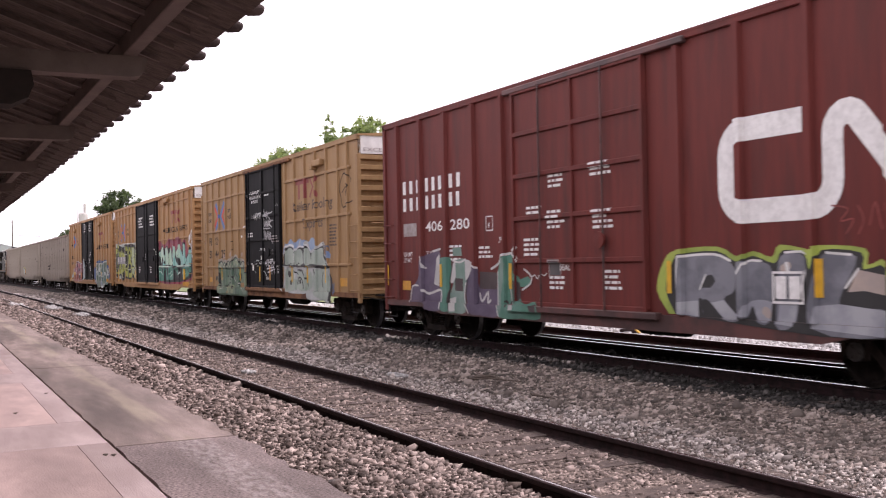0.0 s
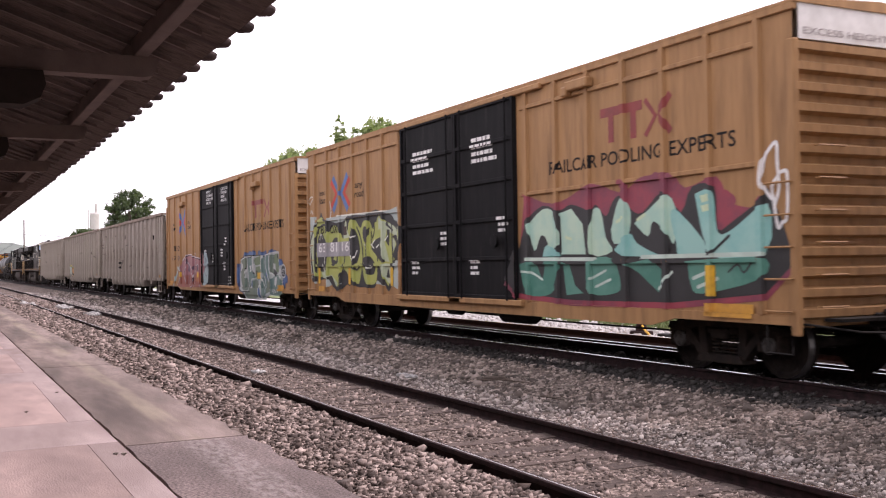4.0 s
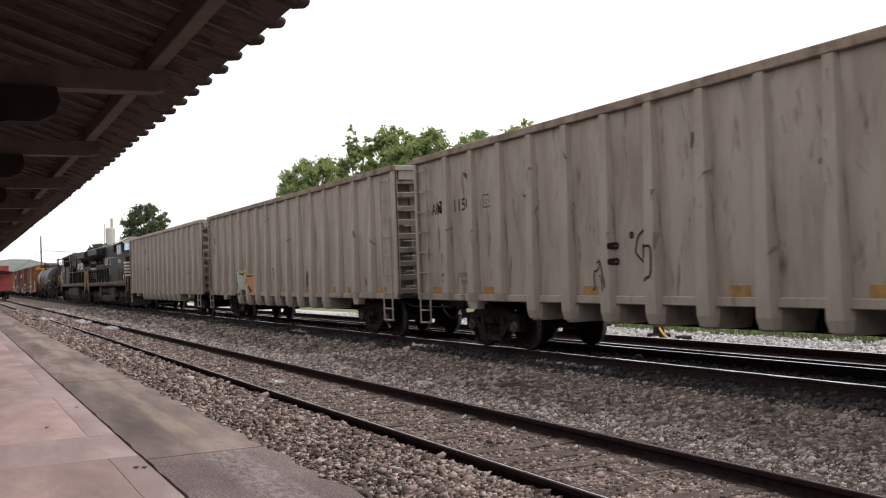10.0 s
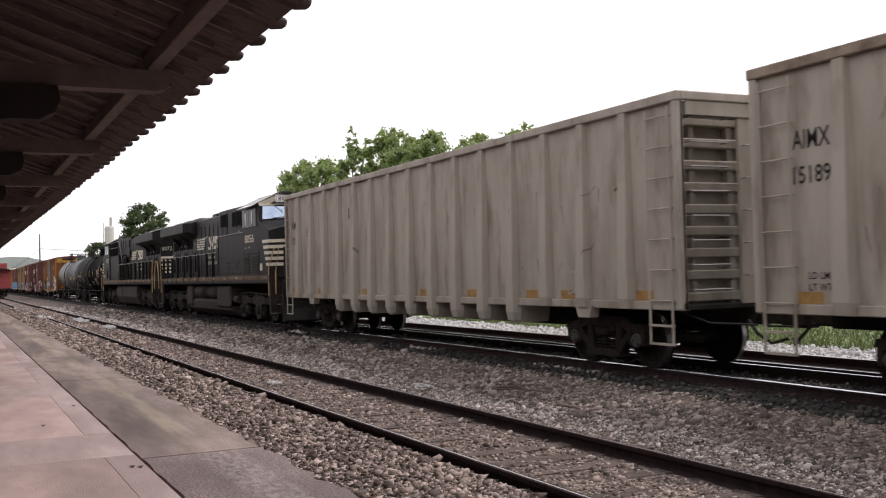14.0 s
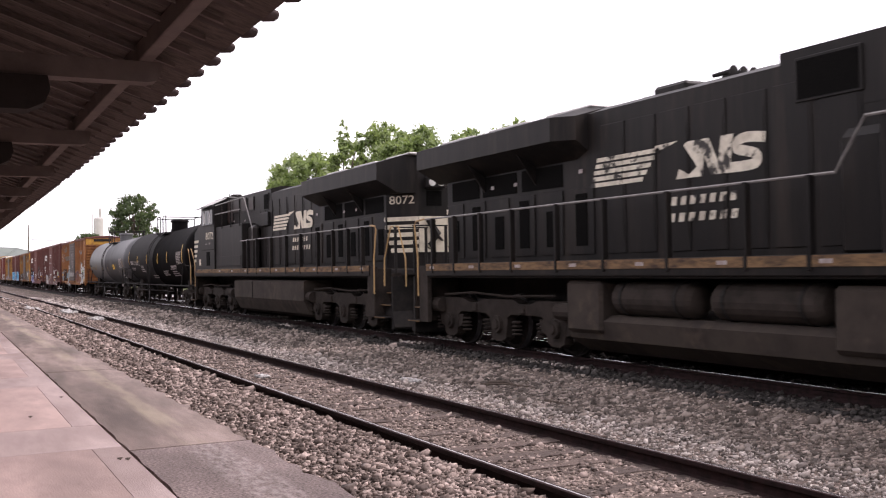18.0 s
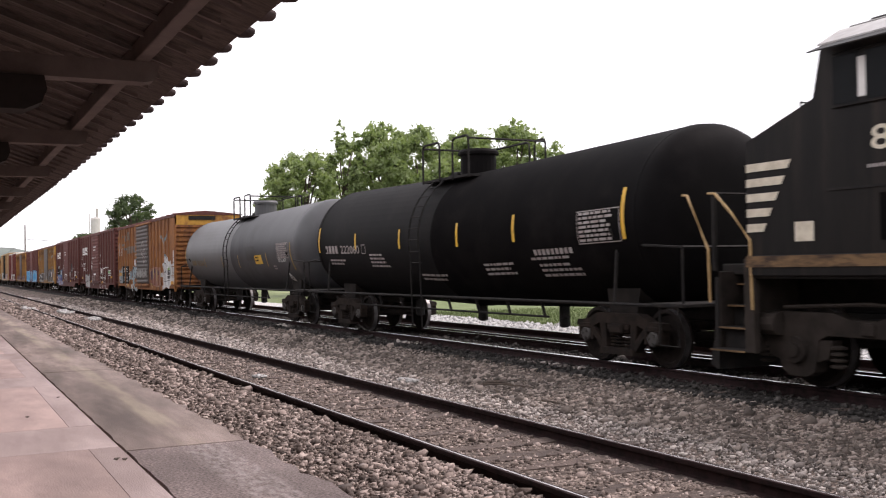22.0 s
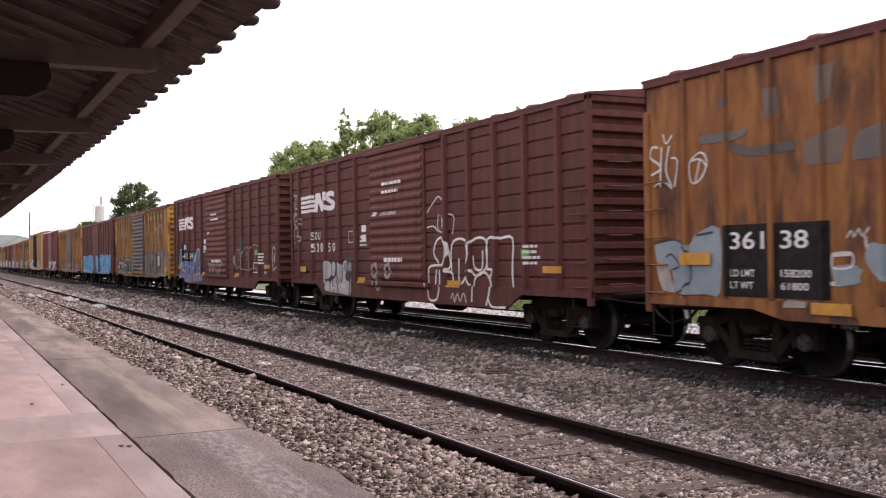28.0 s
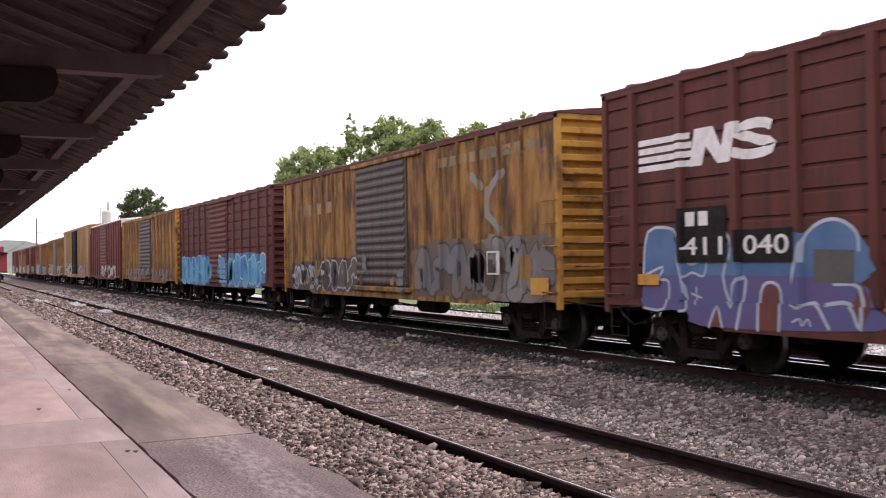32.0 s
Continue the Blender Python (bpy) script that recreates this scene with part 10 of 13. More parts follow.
    for i, x in enumerate(even(-3.5, 1.2, 7)):
        q = shape()
        box(q, x - 0.33, x + 0.33, *yb(0.95, 0.968), 1.80, 3.95, 0.008)
        d = part("hood_door", q, M_NSBLACK, loco)
        q = shape()
        box(q, x + 0.26, x + 0.285, *yb(0.966, 0.974), 2.0, 3.72)
        part("latch_bar", q, M_NSBLACK, d)
    # the one at 5.43 paints the shaded opening behind the cab as a dark pane
    for x, zz, w, h in ((0.72 if smooth_tank else 1.03, 3.95, 0.24 if smooth_tank else 0.49, 0.5), *(((2.53, 4.0, 0.27, 0.42), (3.52, 4.0, 0.31, 0.42), (4.57, 4.02, 0.40, 0.42), (5.43, 3.85, 0.36, 0.8)) if smooth_tank else ((2.68, 3.92, 0.27, 0.55), (3.42, 3.92, 0.28, 0.55), (4.12, 4.16, 0.24, 0.22), (4.88, 3.95, 0.29, 0.52)))):
        q = shape()
        box(q, x - w - 0.04, x + w + 0.04, *yb(0.95, 0.987), zz - h / 2 - 0.04, zz + h / 2 + 0.04, 0.01)
        g = part("air_intake", q, M_NSBLACK, loco)
        q = shape()
        box(q, x - w, x + w, *yb(0.987, 0.993), zz - h / 2, zz + h / 2)
        part("intake_mesh", q, M_VOID if x < 2 or not smooth_tank else spray((0.028, 0.014, 0.011), (0.016, 0.010, 0.009)), g, "dark sheet for an intake opening")
    # full-width cabinet behind the cab
    q = shape()
    box(q, 2.15, 5.9, -1.44, 1.44, 1.62, 3.29, 0.03)
    part("equipment_cabinet", q, M_NSBLACK, loco)
    q = shape()
    box(q, 1.35, 2.15, *yb(0.95, 1.25), 1.62, 3.2, 0.12)
    part("filter_housing", q, M_NSBLACK, loco, "rounded black filter housing")
    if smooth_tank:
        q = shape()
        box(q, 0.3, 1.3, *yb(0.95, 1.06), 3.12, 3.58, 0.02)
        part("side_box", q, M_NSBLACK, loco)
    # flat sheets under the wing, the grilles' shade put into their colour
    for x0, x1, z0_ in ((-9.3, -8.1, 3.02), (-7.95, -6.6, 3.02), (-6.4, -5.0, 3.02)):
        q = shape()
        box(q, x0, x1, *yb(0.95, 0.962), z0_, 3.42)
        part("wing_grille", q, M_VOID, loco, "flat dark sheet for the shaded grille below the radiator housing")
    for x in (-7.85, -5.9):
        q = shape()
        put(q, [(x - 0.02, s * 0.95, 3.1), (x - 0.02, s * 1.4, 3.72), (x - 0.02, s * 0.95, 3.5), (x + 0.02, s * 0.95, 3.1), (x + 0.02, s * 1.4, 3.72), (x + 0.02, s * 0.95, 3.5)], [(0, 1, 2), (3, 5, 4), (0, 3, 4, 1), (1, 4, 5, 2)])
        part("wing_bracket", q, M_NSBLACK, loco)
    q = shape()
    box(q, 2.3, 5.8, *yb(1.44, 1.456), 1.80, 2.16, 0.006)
    part("cabinet_panel", q, M_NSBLACK, loco)
    # cab and nose
    q = shape()
    v = []
    for x, xt, xm in ((5.9, 5.9, 5.9), (8.08, 7.94, 8.14)):
        v += [(x, -1.5, 1.62), (xt, -1.5, 4.17), (xm - 0.04 if x > 6 else x, -0.98, 4.40), (xm, 0, 4.45), (xm - 0.04 if x > 6 else x, 0.98, 4.40), (xt, 1.5, 4.17), (x, 1.5, 1.62)]
    k = 7
    v += [(8.08, -1.5, 3.56), (8.24, 0, 3.66), (8.08, 1.5, 3.56)]
    put(q, v, [(j, j + 1, j + 1 + k, j + k) for j in range(1, 5)] + [(0, 1, 8, 14, 7), (6, 13, 16, 12, 5), (6, 5, 4, 3, 2, 1, 0), (14, 8, 9, 10, 15), (16, 15, 10, 11, 12), (7, 14, 15, 16, 13), (0, 7, 13, 6)])
    part("cab", q, M_NSBLACK, loco)
    for sy in (-1, 1):
        q = shape()
        put(q, [(5.85, sy * 1.53, 4.165), (7.97, sy * 1.53, 4.165), (8.13, sy * 0.98, 4.425), (5.85, sy * 0.98, 4.425), (5.85, sy * 1.53, 4.185), (7.97, sy * 1.53, 4.185), (8.13, sy * 0.98, 4.445), (5.85, sy * 0.98, 4.445)],
            [(0, 1, 2, 3), (7, 6, 5, 4), (0, 4, 5, 1), (1, 5, 6, 2), (2, 6, 7, 3), (3, 7, 4, 0)])
        part("roof_side", q, M_GALV, loco, "pale sloping edge of the cab roof")
        # cream header over the windshields
        q = shape()
        o = 0.012
        put(q, [(7.98 + o, sy * 1.44, 4.07), (7.96 + o, sy * 1.49, 4.165), (8.11 + o, sy * 0.97, 4.395), (8.15 + o, sy * 0.01, 4.44), (8.20 + o, sy * 0.01, 4.07)], [(0, 1, 2, 3, 4)])
        part("header", q, M_CREAM, loco, "cream band above the windshields")
    q = shape()
    v = [(8.0, -1.5, 1.62), (9.2, -1.5, 1.62), (9.85, -0.55, 1.62), (9.85, 0.55, 1.62), (9.2, 1.5, 1.62), (8.0, 1.5, 1.62)]
    v += [(8.06, -1.5, 3.57), (9.2, -1.5, 3.17), (9.85, -0.55, 3.44), (9.85, 0.55, 3.44), (9.2, 1.5, 3.17), (8.06, 1.5, 3.57), (8.23, 0, 3.67), (9.85, 0, 3.48)]
    put(q, v, [(i, i + 1, i + 7, i + 6) for i in range(2)] + [(2, 3, 9, 13, 8), (3, 4, 10, 9), (4, 5, 11, 10), (6, 7, 12), (7, 8, 13, 12), (12, 13, 9, 10), (11, 12, 10), (0, 5, 4, 3, 2, 1)])
    nose = part("nose", q, M_NSBLACK, loco, "black angular nose with cream stripes")
    q = shape()
    p1, p2 = Vector((9.2, s * 1.5)), Vector((9.85, s * 0.55))
    dd, oo = (p2 - p1).normalized(), Vector((0.83, s * 0.56)) * 0.015
    A, B = p1 + dd * 0.62 + oo, p1 + dd * 1.10 + oo
    put(q, [(*A, 1.66), (*B, 1.66), (*B, 3.30), (*A, 3.22), (*(A - oo), 1.66), (*(B - oo), 1.66), (*(B - oo), 3.30), (*(A - oo), 3.22)], [(0, 1, 2, 3), (0, 4, 5, 1), (1, 5, 6, 2), (2, 6, 7, 3), (3, 7, 4, 0)])
    part("nose_door", q, M_NSBLACK, nose)
    for sy in (-0.42, 0.42):
        q = shape()
        spin(q, [(9.86, 0.13), (9.93, 0.13), (9.935, 0.11), (9.90, 0.02)], "x", (0, sy, 1.90), 14)
        part("ditch_light", q, M_LENS, loco, "round ditch light")
    q = shape()
    tube(q, [(8.55, s * 1.2, 3.50), (8.60, s * 1.15, 3.62), (8.9, s * 0.5, 3.68), (8.9, s * 0.1, 3.70)], 0.014, 5)
    part("grab_rail", q, M_DARK, loco)
    # cab windows
    q = shape()
    box(q, 5.98, 7.77, *yb(1.50, 1.53), 3.39, 4.03, 0.012)
    w = part("side_window_frame", q, M_STEELRAIL if not smooth_tank else M_NSBLACK, loco)
    for x0, x1 in ((6.01, 6.415), (6.54, 6.885), (6.915, 7.265), (7.385, 7.74)):
        q = shape()
        box(q, x0, x1, *yb(1.528, 1.536), 3.43, 3.99)
        part("window_pane", q, M_GLASS, w, "dark cab window pane")
    for x0 in (6.42, 7.27):
        q = shape()
        box(q, x0, x0 + 0.11, *yb(1.53, 1.548), 3.47, 3.93, 0.008)
        part("wind_deflector", q, M_WHITEROOF, w, "narrow pale wind deflector")
    q = shape()
    put(q, [(6.2, s * 1.54, 4.16), (7.9, s * 1.54, 4.16), (7.9, s * 1.78, 4.06), (6.2, s * 1.78, 4.06), (6.2, s * 1.54, 4.145), (7.9, s * 1.54, 4.145), (7.9, s * 1.78, 4.045), (6.2, s * 1.78, 4.045)],
        [(0, 1, 2, 3), (7, 6, 5, 4), (0, 4, 5, 1), (2, 6, 7, 3), (1, 5, 6, 2), (0, 3, 7, 4)])
    part("sunshade", q, M_NSBLACK if smooth_tank else M_WHITEROOF, loco, "dark metal window shade" if smooth_tank else "pale metal window shade")
    for sy in (-1, 1):
        q = shape()
        a, b, c_, d_ = Vector((8.085, sy * 1.38, 3.60)), Vector((8.24, sy * 0.09, 3.69)), Vector((8.20, sy * 0.09, 4.04)), Vector((7.985, sy * 1.34, 4.05))
        o = Vector((0.03, sy * 0.004, 0.006))
        put(q, [(*(p + o),) for p in (a, b, c_, d_)] + [(*(p - o),) for p in (a, b, c_, d_)], [(0, 1, 2, 3), (7, 6, 5, 4), (0, 4, 5, 1), (1, 5, 6, 2), (2, 6, 7, 3), (3, 7, 4, 0)])
        wd = part("windshield", q, M_WINDSHIELD, loco, "large windshield pane, sky reflection put into its blue colour")
        for u in (0.30, 0.68):
            top, mid = d_.lerp(c_, u) + Vector((0.06, 0, 0.05)), d_.lerp(c_, u + 0.22).lerp(a.lerp(b, u + 0.22), 0.5) + Vector((0.05, 0, 0))
            q = shape()
            tube(q, [top, mid], 0.008, 5)
            tube(q, [mid + Vector((0, 0.03 * sy, 0.10)), mid + Vector((0, -0.03 * sy, -0.10))], 0.009, 5)
            part("wiper", q, M_DARK, wd)
        q = shape()
        tube(q, [(8.03, sy * 1.25, 4.09), (8.07, sy * 1.25, 4.12), (8.24, sy * 0.3, 4.12), (8.2, sy * 0.28, 4.09)], 0.012, 5)
        part("grab_rail", q, M_CREAM, loco)
        # number board, turned a little outwards
        q = shape()
        pa, pb = Vector((8.13, sy * 0.92)), Vector((8.25, sy * 0.29))
        n_ = Vector((0.98, sy * 0.19)) * 0.07
        put(q, [(*(p + w_), z) for z in (4.19, 4.42) for p, w_ in ((pa, n_), (pb, n_), (pb, -n_), (pa, -n_))], [(0, 1, 5, 4), (1, 2, 6, 5), (2, 3, 7, 6), (3, 0, 4, 7), (4, 5, 6, 7), (3, 2, 1, 0)])
        nb = part("number_board", q, M_WHITEROOF, loco, "cream number board")
        bs, fs = [], []
        base, step = (pa, (pb - pa).normalized()) if sy < 0 else (pb, (pa - pb).normalized())
        for t in text_tris(number, 0.09, 4.245, 0.125, 0.46):
            fs.append(tuple(range(len(bs), len(bs) + 3)))
            bs += [(*(base + step * p[0] + n_ * 1.06), p[1]) for p in t]
        part("lettering", (bs, fs), M_BLACKLET, nb)
        bs, fs = [], []
        for pg in frame_box(0.03, 0.61, 4.21, 4.40, 0.014):
            fs.append(tuple(range(len(bs), len(bs) + len(pg))))
            bs += [(*(base + step * p[0] + n_ * 1.05), p[1]) for p in pg]
        part("board_border", (bs, fs), M_BLACKLET, nb)
    q = shape()
    box(q, 8.12, 8.30, -0.25, 0.25, 4.19, 4.43, 0.04)
    hl = part("headlight_housing", q, M_NSBLACK, loco)
    for y in (-0.11, 0.11):
        q = shape()
        spin(q, [(8.30, 0.10), (8.32, 0.10), (8.325, 0.02)], "x", (0, y, 4.31), 14)
        part("headlight", q, M_LENS, hl)
    # rear headlights in a dark box above a flat sheet painted with a recess's shade
    q = shape()
    box(q, hx - 0.95, hx - 0.76, -0.27, 0.27, 3.56, 3.84, 0.03)
    rl = part("rear_light_housing", q, M_NSBLACK, loco)
    for y in (-0.12, 0.12):
        q = shape()
        spin(q, [(hx - 0.965, 0.02), (hx - 0.96, 0.09), (hx - 0.94, 0.10)], "x", (0, y, 3.70), 14)
        part("rear_headlight", q, M_LENS, rl, "round rear headlight")
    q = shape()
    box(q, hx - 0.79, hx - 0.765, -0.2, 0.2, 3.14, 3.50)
    part("recess", q, M_VOID, loco, "flat dark sheet below the rear lights, a recess's shade in its colour")
    q = shape()
    for x, y in ((6.4, 0.5), (6.9, -0.4), (7.4, 0.2), (7.75, -0.45), (7.75, 0.45)):
        box(q, x - 0.25, x + 0.25, y - 0.18, y + 0.18, 4.40, 4.60, 0.04)
    tube(q, [(7.0, 0.6, 4.4), (7.0, 0.6, 4.7)], 0.012, 5)
    part("roof_antenna", q, M_DARK, loco)
    q = shape()
    box(q, 5.95, 8.0, -0.95, 0.95, 4.455, 4.475, 0.01)
    part("cab_roof_panel", q, M_GALV, loco, "pale cab roof")
    # cream stripes: nose side, nose front, rear end
    for k in range(5):
        z = 2.00 + 0.193 * k
        a = 8.89 - 0.107 * k
        for sy in (-1, 1):
            p0, p1, p2 = Vector((a - 0.03, sy * 1.5)), Vector((9.2, sy * 1.5)), Vector((9.85, sy * 0.55))
            o1, o2 = Vector((0.0, sy * 0.01)), Vector((0.83, sy * 0.56)) * 0.02
            q = shape()
            put(q, [(*(p0 + Vector((0.0, 0)) + o1), z + 0.105), (a + 0.03, sy * 1.51, z), (*(p1 + o1), z), (*(p1 + o1), z + 0.105)], [(0, 1, 2, 3)])
            put(q, [(*(p1 + o2), z), (*(p2 + o2), z), (*(p2 + o2), z + 0.105), (*(p1 + o2), z + 0.105)], [(0, 1, 2, 3)])
            part("nose_stripe", q, M_CREAM, loco)
            q = shape()
            p0, p1, p2 = Vector((hx - 0.13 + 0.05 * k, sy * 0.95)), Vector((hx, sy * 0.95)), Vector((hx - 0.77, sy * 0.42))
            o1, o2 = Vector((0, sy * 0.03)), Vector((-0.57, sy * 0.82)) * 0.016
            if k >= 3:
                put(q, [(*(p0 + o1), z), (*(p1 + o1), z), (*(p1 + o1), z + 0.105), (*(p0 + o1), z + 0.105)], [(0, 1, 2, 3)])
            pm = p1 if k >= 3 else p1.lerp(p2, 0.14 - 0.05 * k)
            put(q, [(*(pm + o2), z), (*(p2 + o2), z), (*(p2 + o2), z + 0.105), (*(pm + o2), z + 0.105)], [(0, 1, 2, 3)])
            part("rear_stripe", q, M_CREAM, loco)
    q = shape()
    box(q, 9.853, 9.865, -0.55, 0.55, 2.0, 2.88)
    part("nose_panel", q, M_CREAM, loco, "cream emblem panel on the nose")
    rx = hx - 0.77
    q = shape()
    box(q, rx - 0.02, rx - 0.006, -0.42, 0.42, 2.0, 2.88)
    part("rear_panel", q, M_CREAM, loco, "cream emblem panel on the rear")
    q = shape()
    tube(q, [(rx - 0.026, 0.20 * s, 2.80), (rx - 0.026, 0.06 * s, 2.62), (rx - 0.026, -0.06 * s, 2.40)], 0.06, 6, 0.12)
    tube(q, [(rx - 0.026, -0.06 * s, 2.40), (rx - 0.026, 0.16 * s, 2.18), (rx - 0.026, 0.10 * s, 2.08)], 0.07, 6, 0.025)
    tube(q, [(rx - 0.026, -0.06 * s, 2.40), (rx - 0.026, -0.22 * s, 2.28)], 0.05, 6, 0.02)
    part("rear_mark", q, M_DARK, loco, "dark mark on the cream panel")
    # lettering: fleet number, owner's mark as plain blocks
    a0 = (6.21 if s < 0 else -7.25)
    cab.paint(text_tris(number, a0, 2.86, 0.27, 1.18), M_CREAM, loco, off=0.006)
    worn = M_CREAM if smooth_tank else M_FLAKED
    ex, ez, eh = emblem_x, 2.90, 0.52
    ps = []
    for k in range(5):
        ps += bar(ex + 0.17 - 0.046 * k, ex + 1.80 - 0.10 * k, ez + eh * (0.8 - 0.2 * k) + 0.02, ez + eh * (1.0 - 0.2 * k) - 0.015, 0.3)
    ps += poly([(ex + 1.72, 3.34), (ex + 2.05, 3.40), (ex + 2.27, 3.46), (ex + 1.72, 3.44)])
    hood.paint(ps, worn, loco, "emblem", "slanted cream stripes", 0.024)
    block = [(2.21, 2.88), (2.28, 3.03), (2.5, 2.93), (2.68, 3.03), (2.39, 3.37), (2.47, 3.42), (2.94, 3.42), (3.13, 3.06), (3.19, 3.42), (3.44, 3.42), (3.36, 2.88), (2.98, 2.88), (2.83, 3.18), (2.8, 2.88)]
    hood.paint(poly([(ex + u, v_) for u, v_ in block]), worn, loco, "emblem", "slanted cream block of the owner's mark", 0.0246)
    bend = [(4.05, 3.30), (3.72, 3.34), (3.52, 3.30), (3.50, 3.20), (3.68, 3.15), (3.88, 3.09), (3.90, 2.99), (3.74, 2.95), (3.31, 2.95)]
    hood.paint(stroke(soft_line([(ex + u, v_) for u, v_ in bend], 3), 0.145, caps=False), worn, loco, "emblem", "curved cream block of the owner's mark", 0.024)
    for xa, za, wd, n_ in ((2.08, 2.48, 1.48, 7), (2.02, 2.23, 1.79, 8)):
        hood.paint([c for k in range(n_) for c in bar(ex + xa + wd * k / n_, ex + xa + wd * (k + 0.55) / n_, za + 0.01, za + 0.14, 0.25)], worn, loco, "lettering", "owner's name as plain cream bars", 0.024)
    # rear number on the canted corner
    rear = shape()
    tr = text_tris(number, 0.10, 3.20, 0.20, 0.72)
    p1, p2 = Vector((hx, s * 0.95)), Vector((hx - 0.77, s * 0.42))
    if s < 0:
        p1, p2 = p2, p1
    d = (p2 - p1).normalized()
    o = Vector((-0.53, s * 0.85)) * 0.008
    vs, fs = [], []
    for t in tr:
        fs.append(tuple(range(len(vs), len(vs) + 3)))
        vs += [(*(p1 + d * p[0] + o), p[1]) for p in t]
    part("lettering", (vs, fs), M_CREAM, loco)
    for i, (x, zz) in enumerate(((-7.5, 3.15), (-6.6, 3.15), (-4.4, 3.2), (3.4, 3.4), (4.9, 3.45))):
        hood.paint(bar(V(x) - 0.06, V(x) + 0.06, zz, zz + 0.07), M_GREYLET, loco, "decal", "small white notice", 0.03)
    for x in even(-9.2, 5.0, 9):
        cab.paint(bar(V(x) - 0.10, V(x) + 0.10, 1.59, 1.645), M_GREYLET, loco, "reflector", "white reflective tab", 0.036)
    cab.paint([c for k in range(6) for c in bar(a0 - 0.05 + 0.045 * k, a0 - 0.02 + 0.045 * k, 2.66, 2.70)] + bar(a0 + 0.50, a0 + 0.57, 2.66, 2.73, 0.2) + bar(a0 + 0.60, a0 + 0.67, 2.66, 2.73, 0.2), M_GREYLET, loco, "small_print", "tiny pale print", 0.006)
    cab.paint(bar(V(8.25) - 0.15, V(8.25) + 0.15, 1.86, 2.10), M_CREAM, loco, "decal", "cream square notice", 0.006)
    if smooth_tank:
        q = shape()
        box(q, 6.62, 7.14, *yb(1.50, 1.512), 1.84, 2.37)
        part("cab_grille", q, M_VOID, loco, "flat dark sheet for the shaded grille below the cab")
    for x0, x1, za, n_ in () if smooth_tank else LOUVRES:
        q = shape()
        yo = 1.50 if x0 > 5.9 else 1.44
        box(q, x0 - 0.05, x1 + 0.05, *yb(yo, yo + 0.008), za - 0.06, za + 0.053 * n_ + 0.05)
        part("louvre_panel", q, M_NSBLACK, loco)
        for k in range(n_):
            q = shape()
            yo = 1.50 if x0 > 5.9 else 1.44
            zk = za + 0.053 * k
            ya, yc = s * yo, s * (yo + 0.026)
            put(q, [(x0, ya, zk + 0.03), (x1, ya, zk + 0.03), (x1, yc, zk), (x0, yc, zk), (x1, ya, zk - 0.004), (x0, ya, zk - 0.004)], [(0, 1, 2, 3), (3, 2, 4, 5), (0, 3, 5), (1, 4, 2)])
            part("louvre_slat", q, M_TRUCK, loco)
    q = shape()
    box(q, 5.95, 7.9, *yb(1.50, 1.512), 2.44, 2.47)
    part("cab_seam", q, M_DARK, loco)
    # handrails and steps
    q = shape()
    pts = [(tail - 0.2, s * 1.46, 2.66)] + ([(2.24, s * 1.46, 2.66)] if smooth_tank else [(1.55, s * 1.46, 2.66), (2.0, s * 1.46, 3.27), (5.85, s * 1.46, 3.27)])
    tube(q, pts, 0.02, 6)
    part("handrail", q, M_STEELRAIL, loco)
    for pts in ([(0.80, s * 1.46, 2.66), (0.80, s * 1.46, 3.05), (1.72, s * 1.46, 4.10), (1.85, s * 1.46, 4.17), (5.85, s * 1.46, 4.12)], [(2.3, s * 1.46, 3.78), (5.88, s * 1.46, 3.78)]) if smooth_tank else ():
        q = shape()
        tube(q, pts, 0.02, 6)
        part("handrail", q, M_STEELRAIL, loco)
    for x in (2.35, 3.6, 4.85) if smooth_tank else ():
        q = shape()
        tube(q, [(x, s * 1.46, 3.2), (x, s * 1.46, 4.14)], 0.018, 6)
        part("handrail_post", q, M_NSBLACK, loco)
    for x in (-9.2, -8.2, -7.1, -5.9, -4.4, -3.03, -1.47, 0.11, 1.19):
        q = shape()
        box(q, x - 0.035, x + 0.035, *yb(1.44, 1.545), 1.5, 2.66, 0.01)
        part("handrail_post", q, M_NSBLACK, loco)
    for e, xa, xw, xb in ((-1, 9.5, 9.92, 10.52), (1, 9.12, 9.30, 9.96)):
        X = lambda u: e * u
        def bx(q, u0, u1, y0, y1, z0, z1, c=0.0):
            box(q, min(X(u0), X(u1)), max(X(u0), X(u1)), *yb(y0, y1), z0, z1, c)
        q = shape()
        bx(q, xa, xw, 1.40, 1.50, 0.44, 1.66, 0.01)
        st = part("steps", q, M_LOCOTRUCK, loco, "dusty plate step well")
        for dims in ((xw - 0.03, xw, 0.55, 1.40, 0.44, 1.62, 0.01), (xb, xb + 0.03, 0.55, 1.30, 0.44, 1.50, 0.01), (xw, xb, 0.52, 0.55, 0.44, 1.5)):
            q = shape()
            bx(q, *dims)
            part("well_plate", q, M_LOCOTRUCK, st)
        for k in range(4):
            q = shape()
            ye = 1.50 - 0.17 * k
            bx(q, xw, xb, ye - 0.28, ye, 0.43 + 0.29 * k, 0.46 + 0.29 * k, 0.006)
            bx(q, xw, xb, ye - 0.29, ye - 0.27, 0.46 + 0.29 * k, 0.72 + 0.29 * k)
            tread = part("tread", q, M_DARK, st)
            q = shape()
            bx(q, xw, xb, ye + 0.001, ye + 0.009, 0.435 + 0.29 * k, 0.458 + 0.29 * k)
            part("step_edge", q, M_FASCIA, tread, "worn tan step edge")
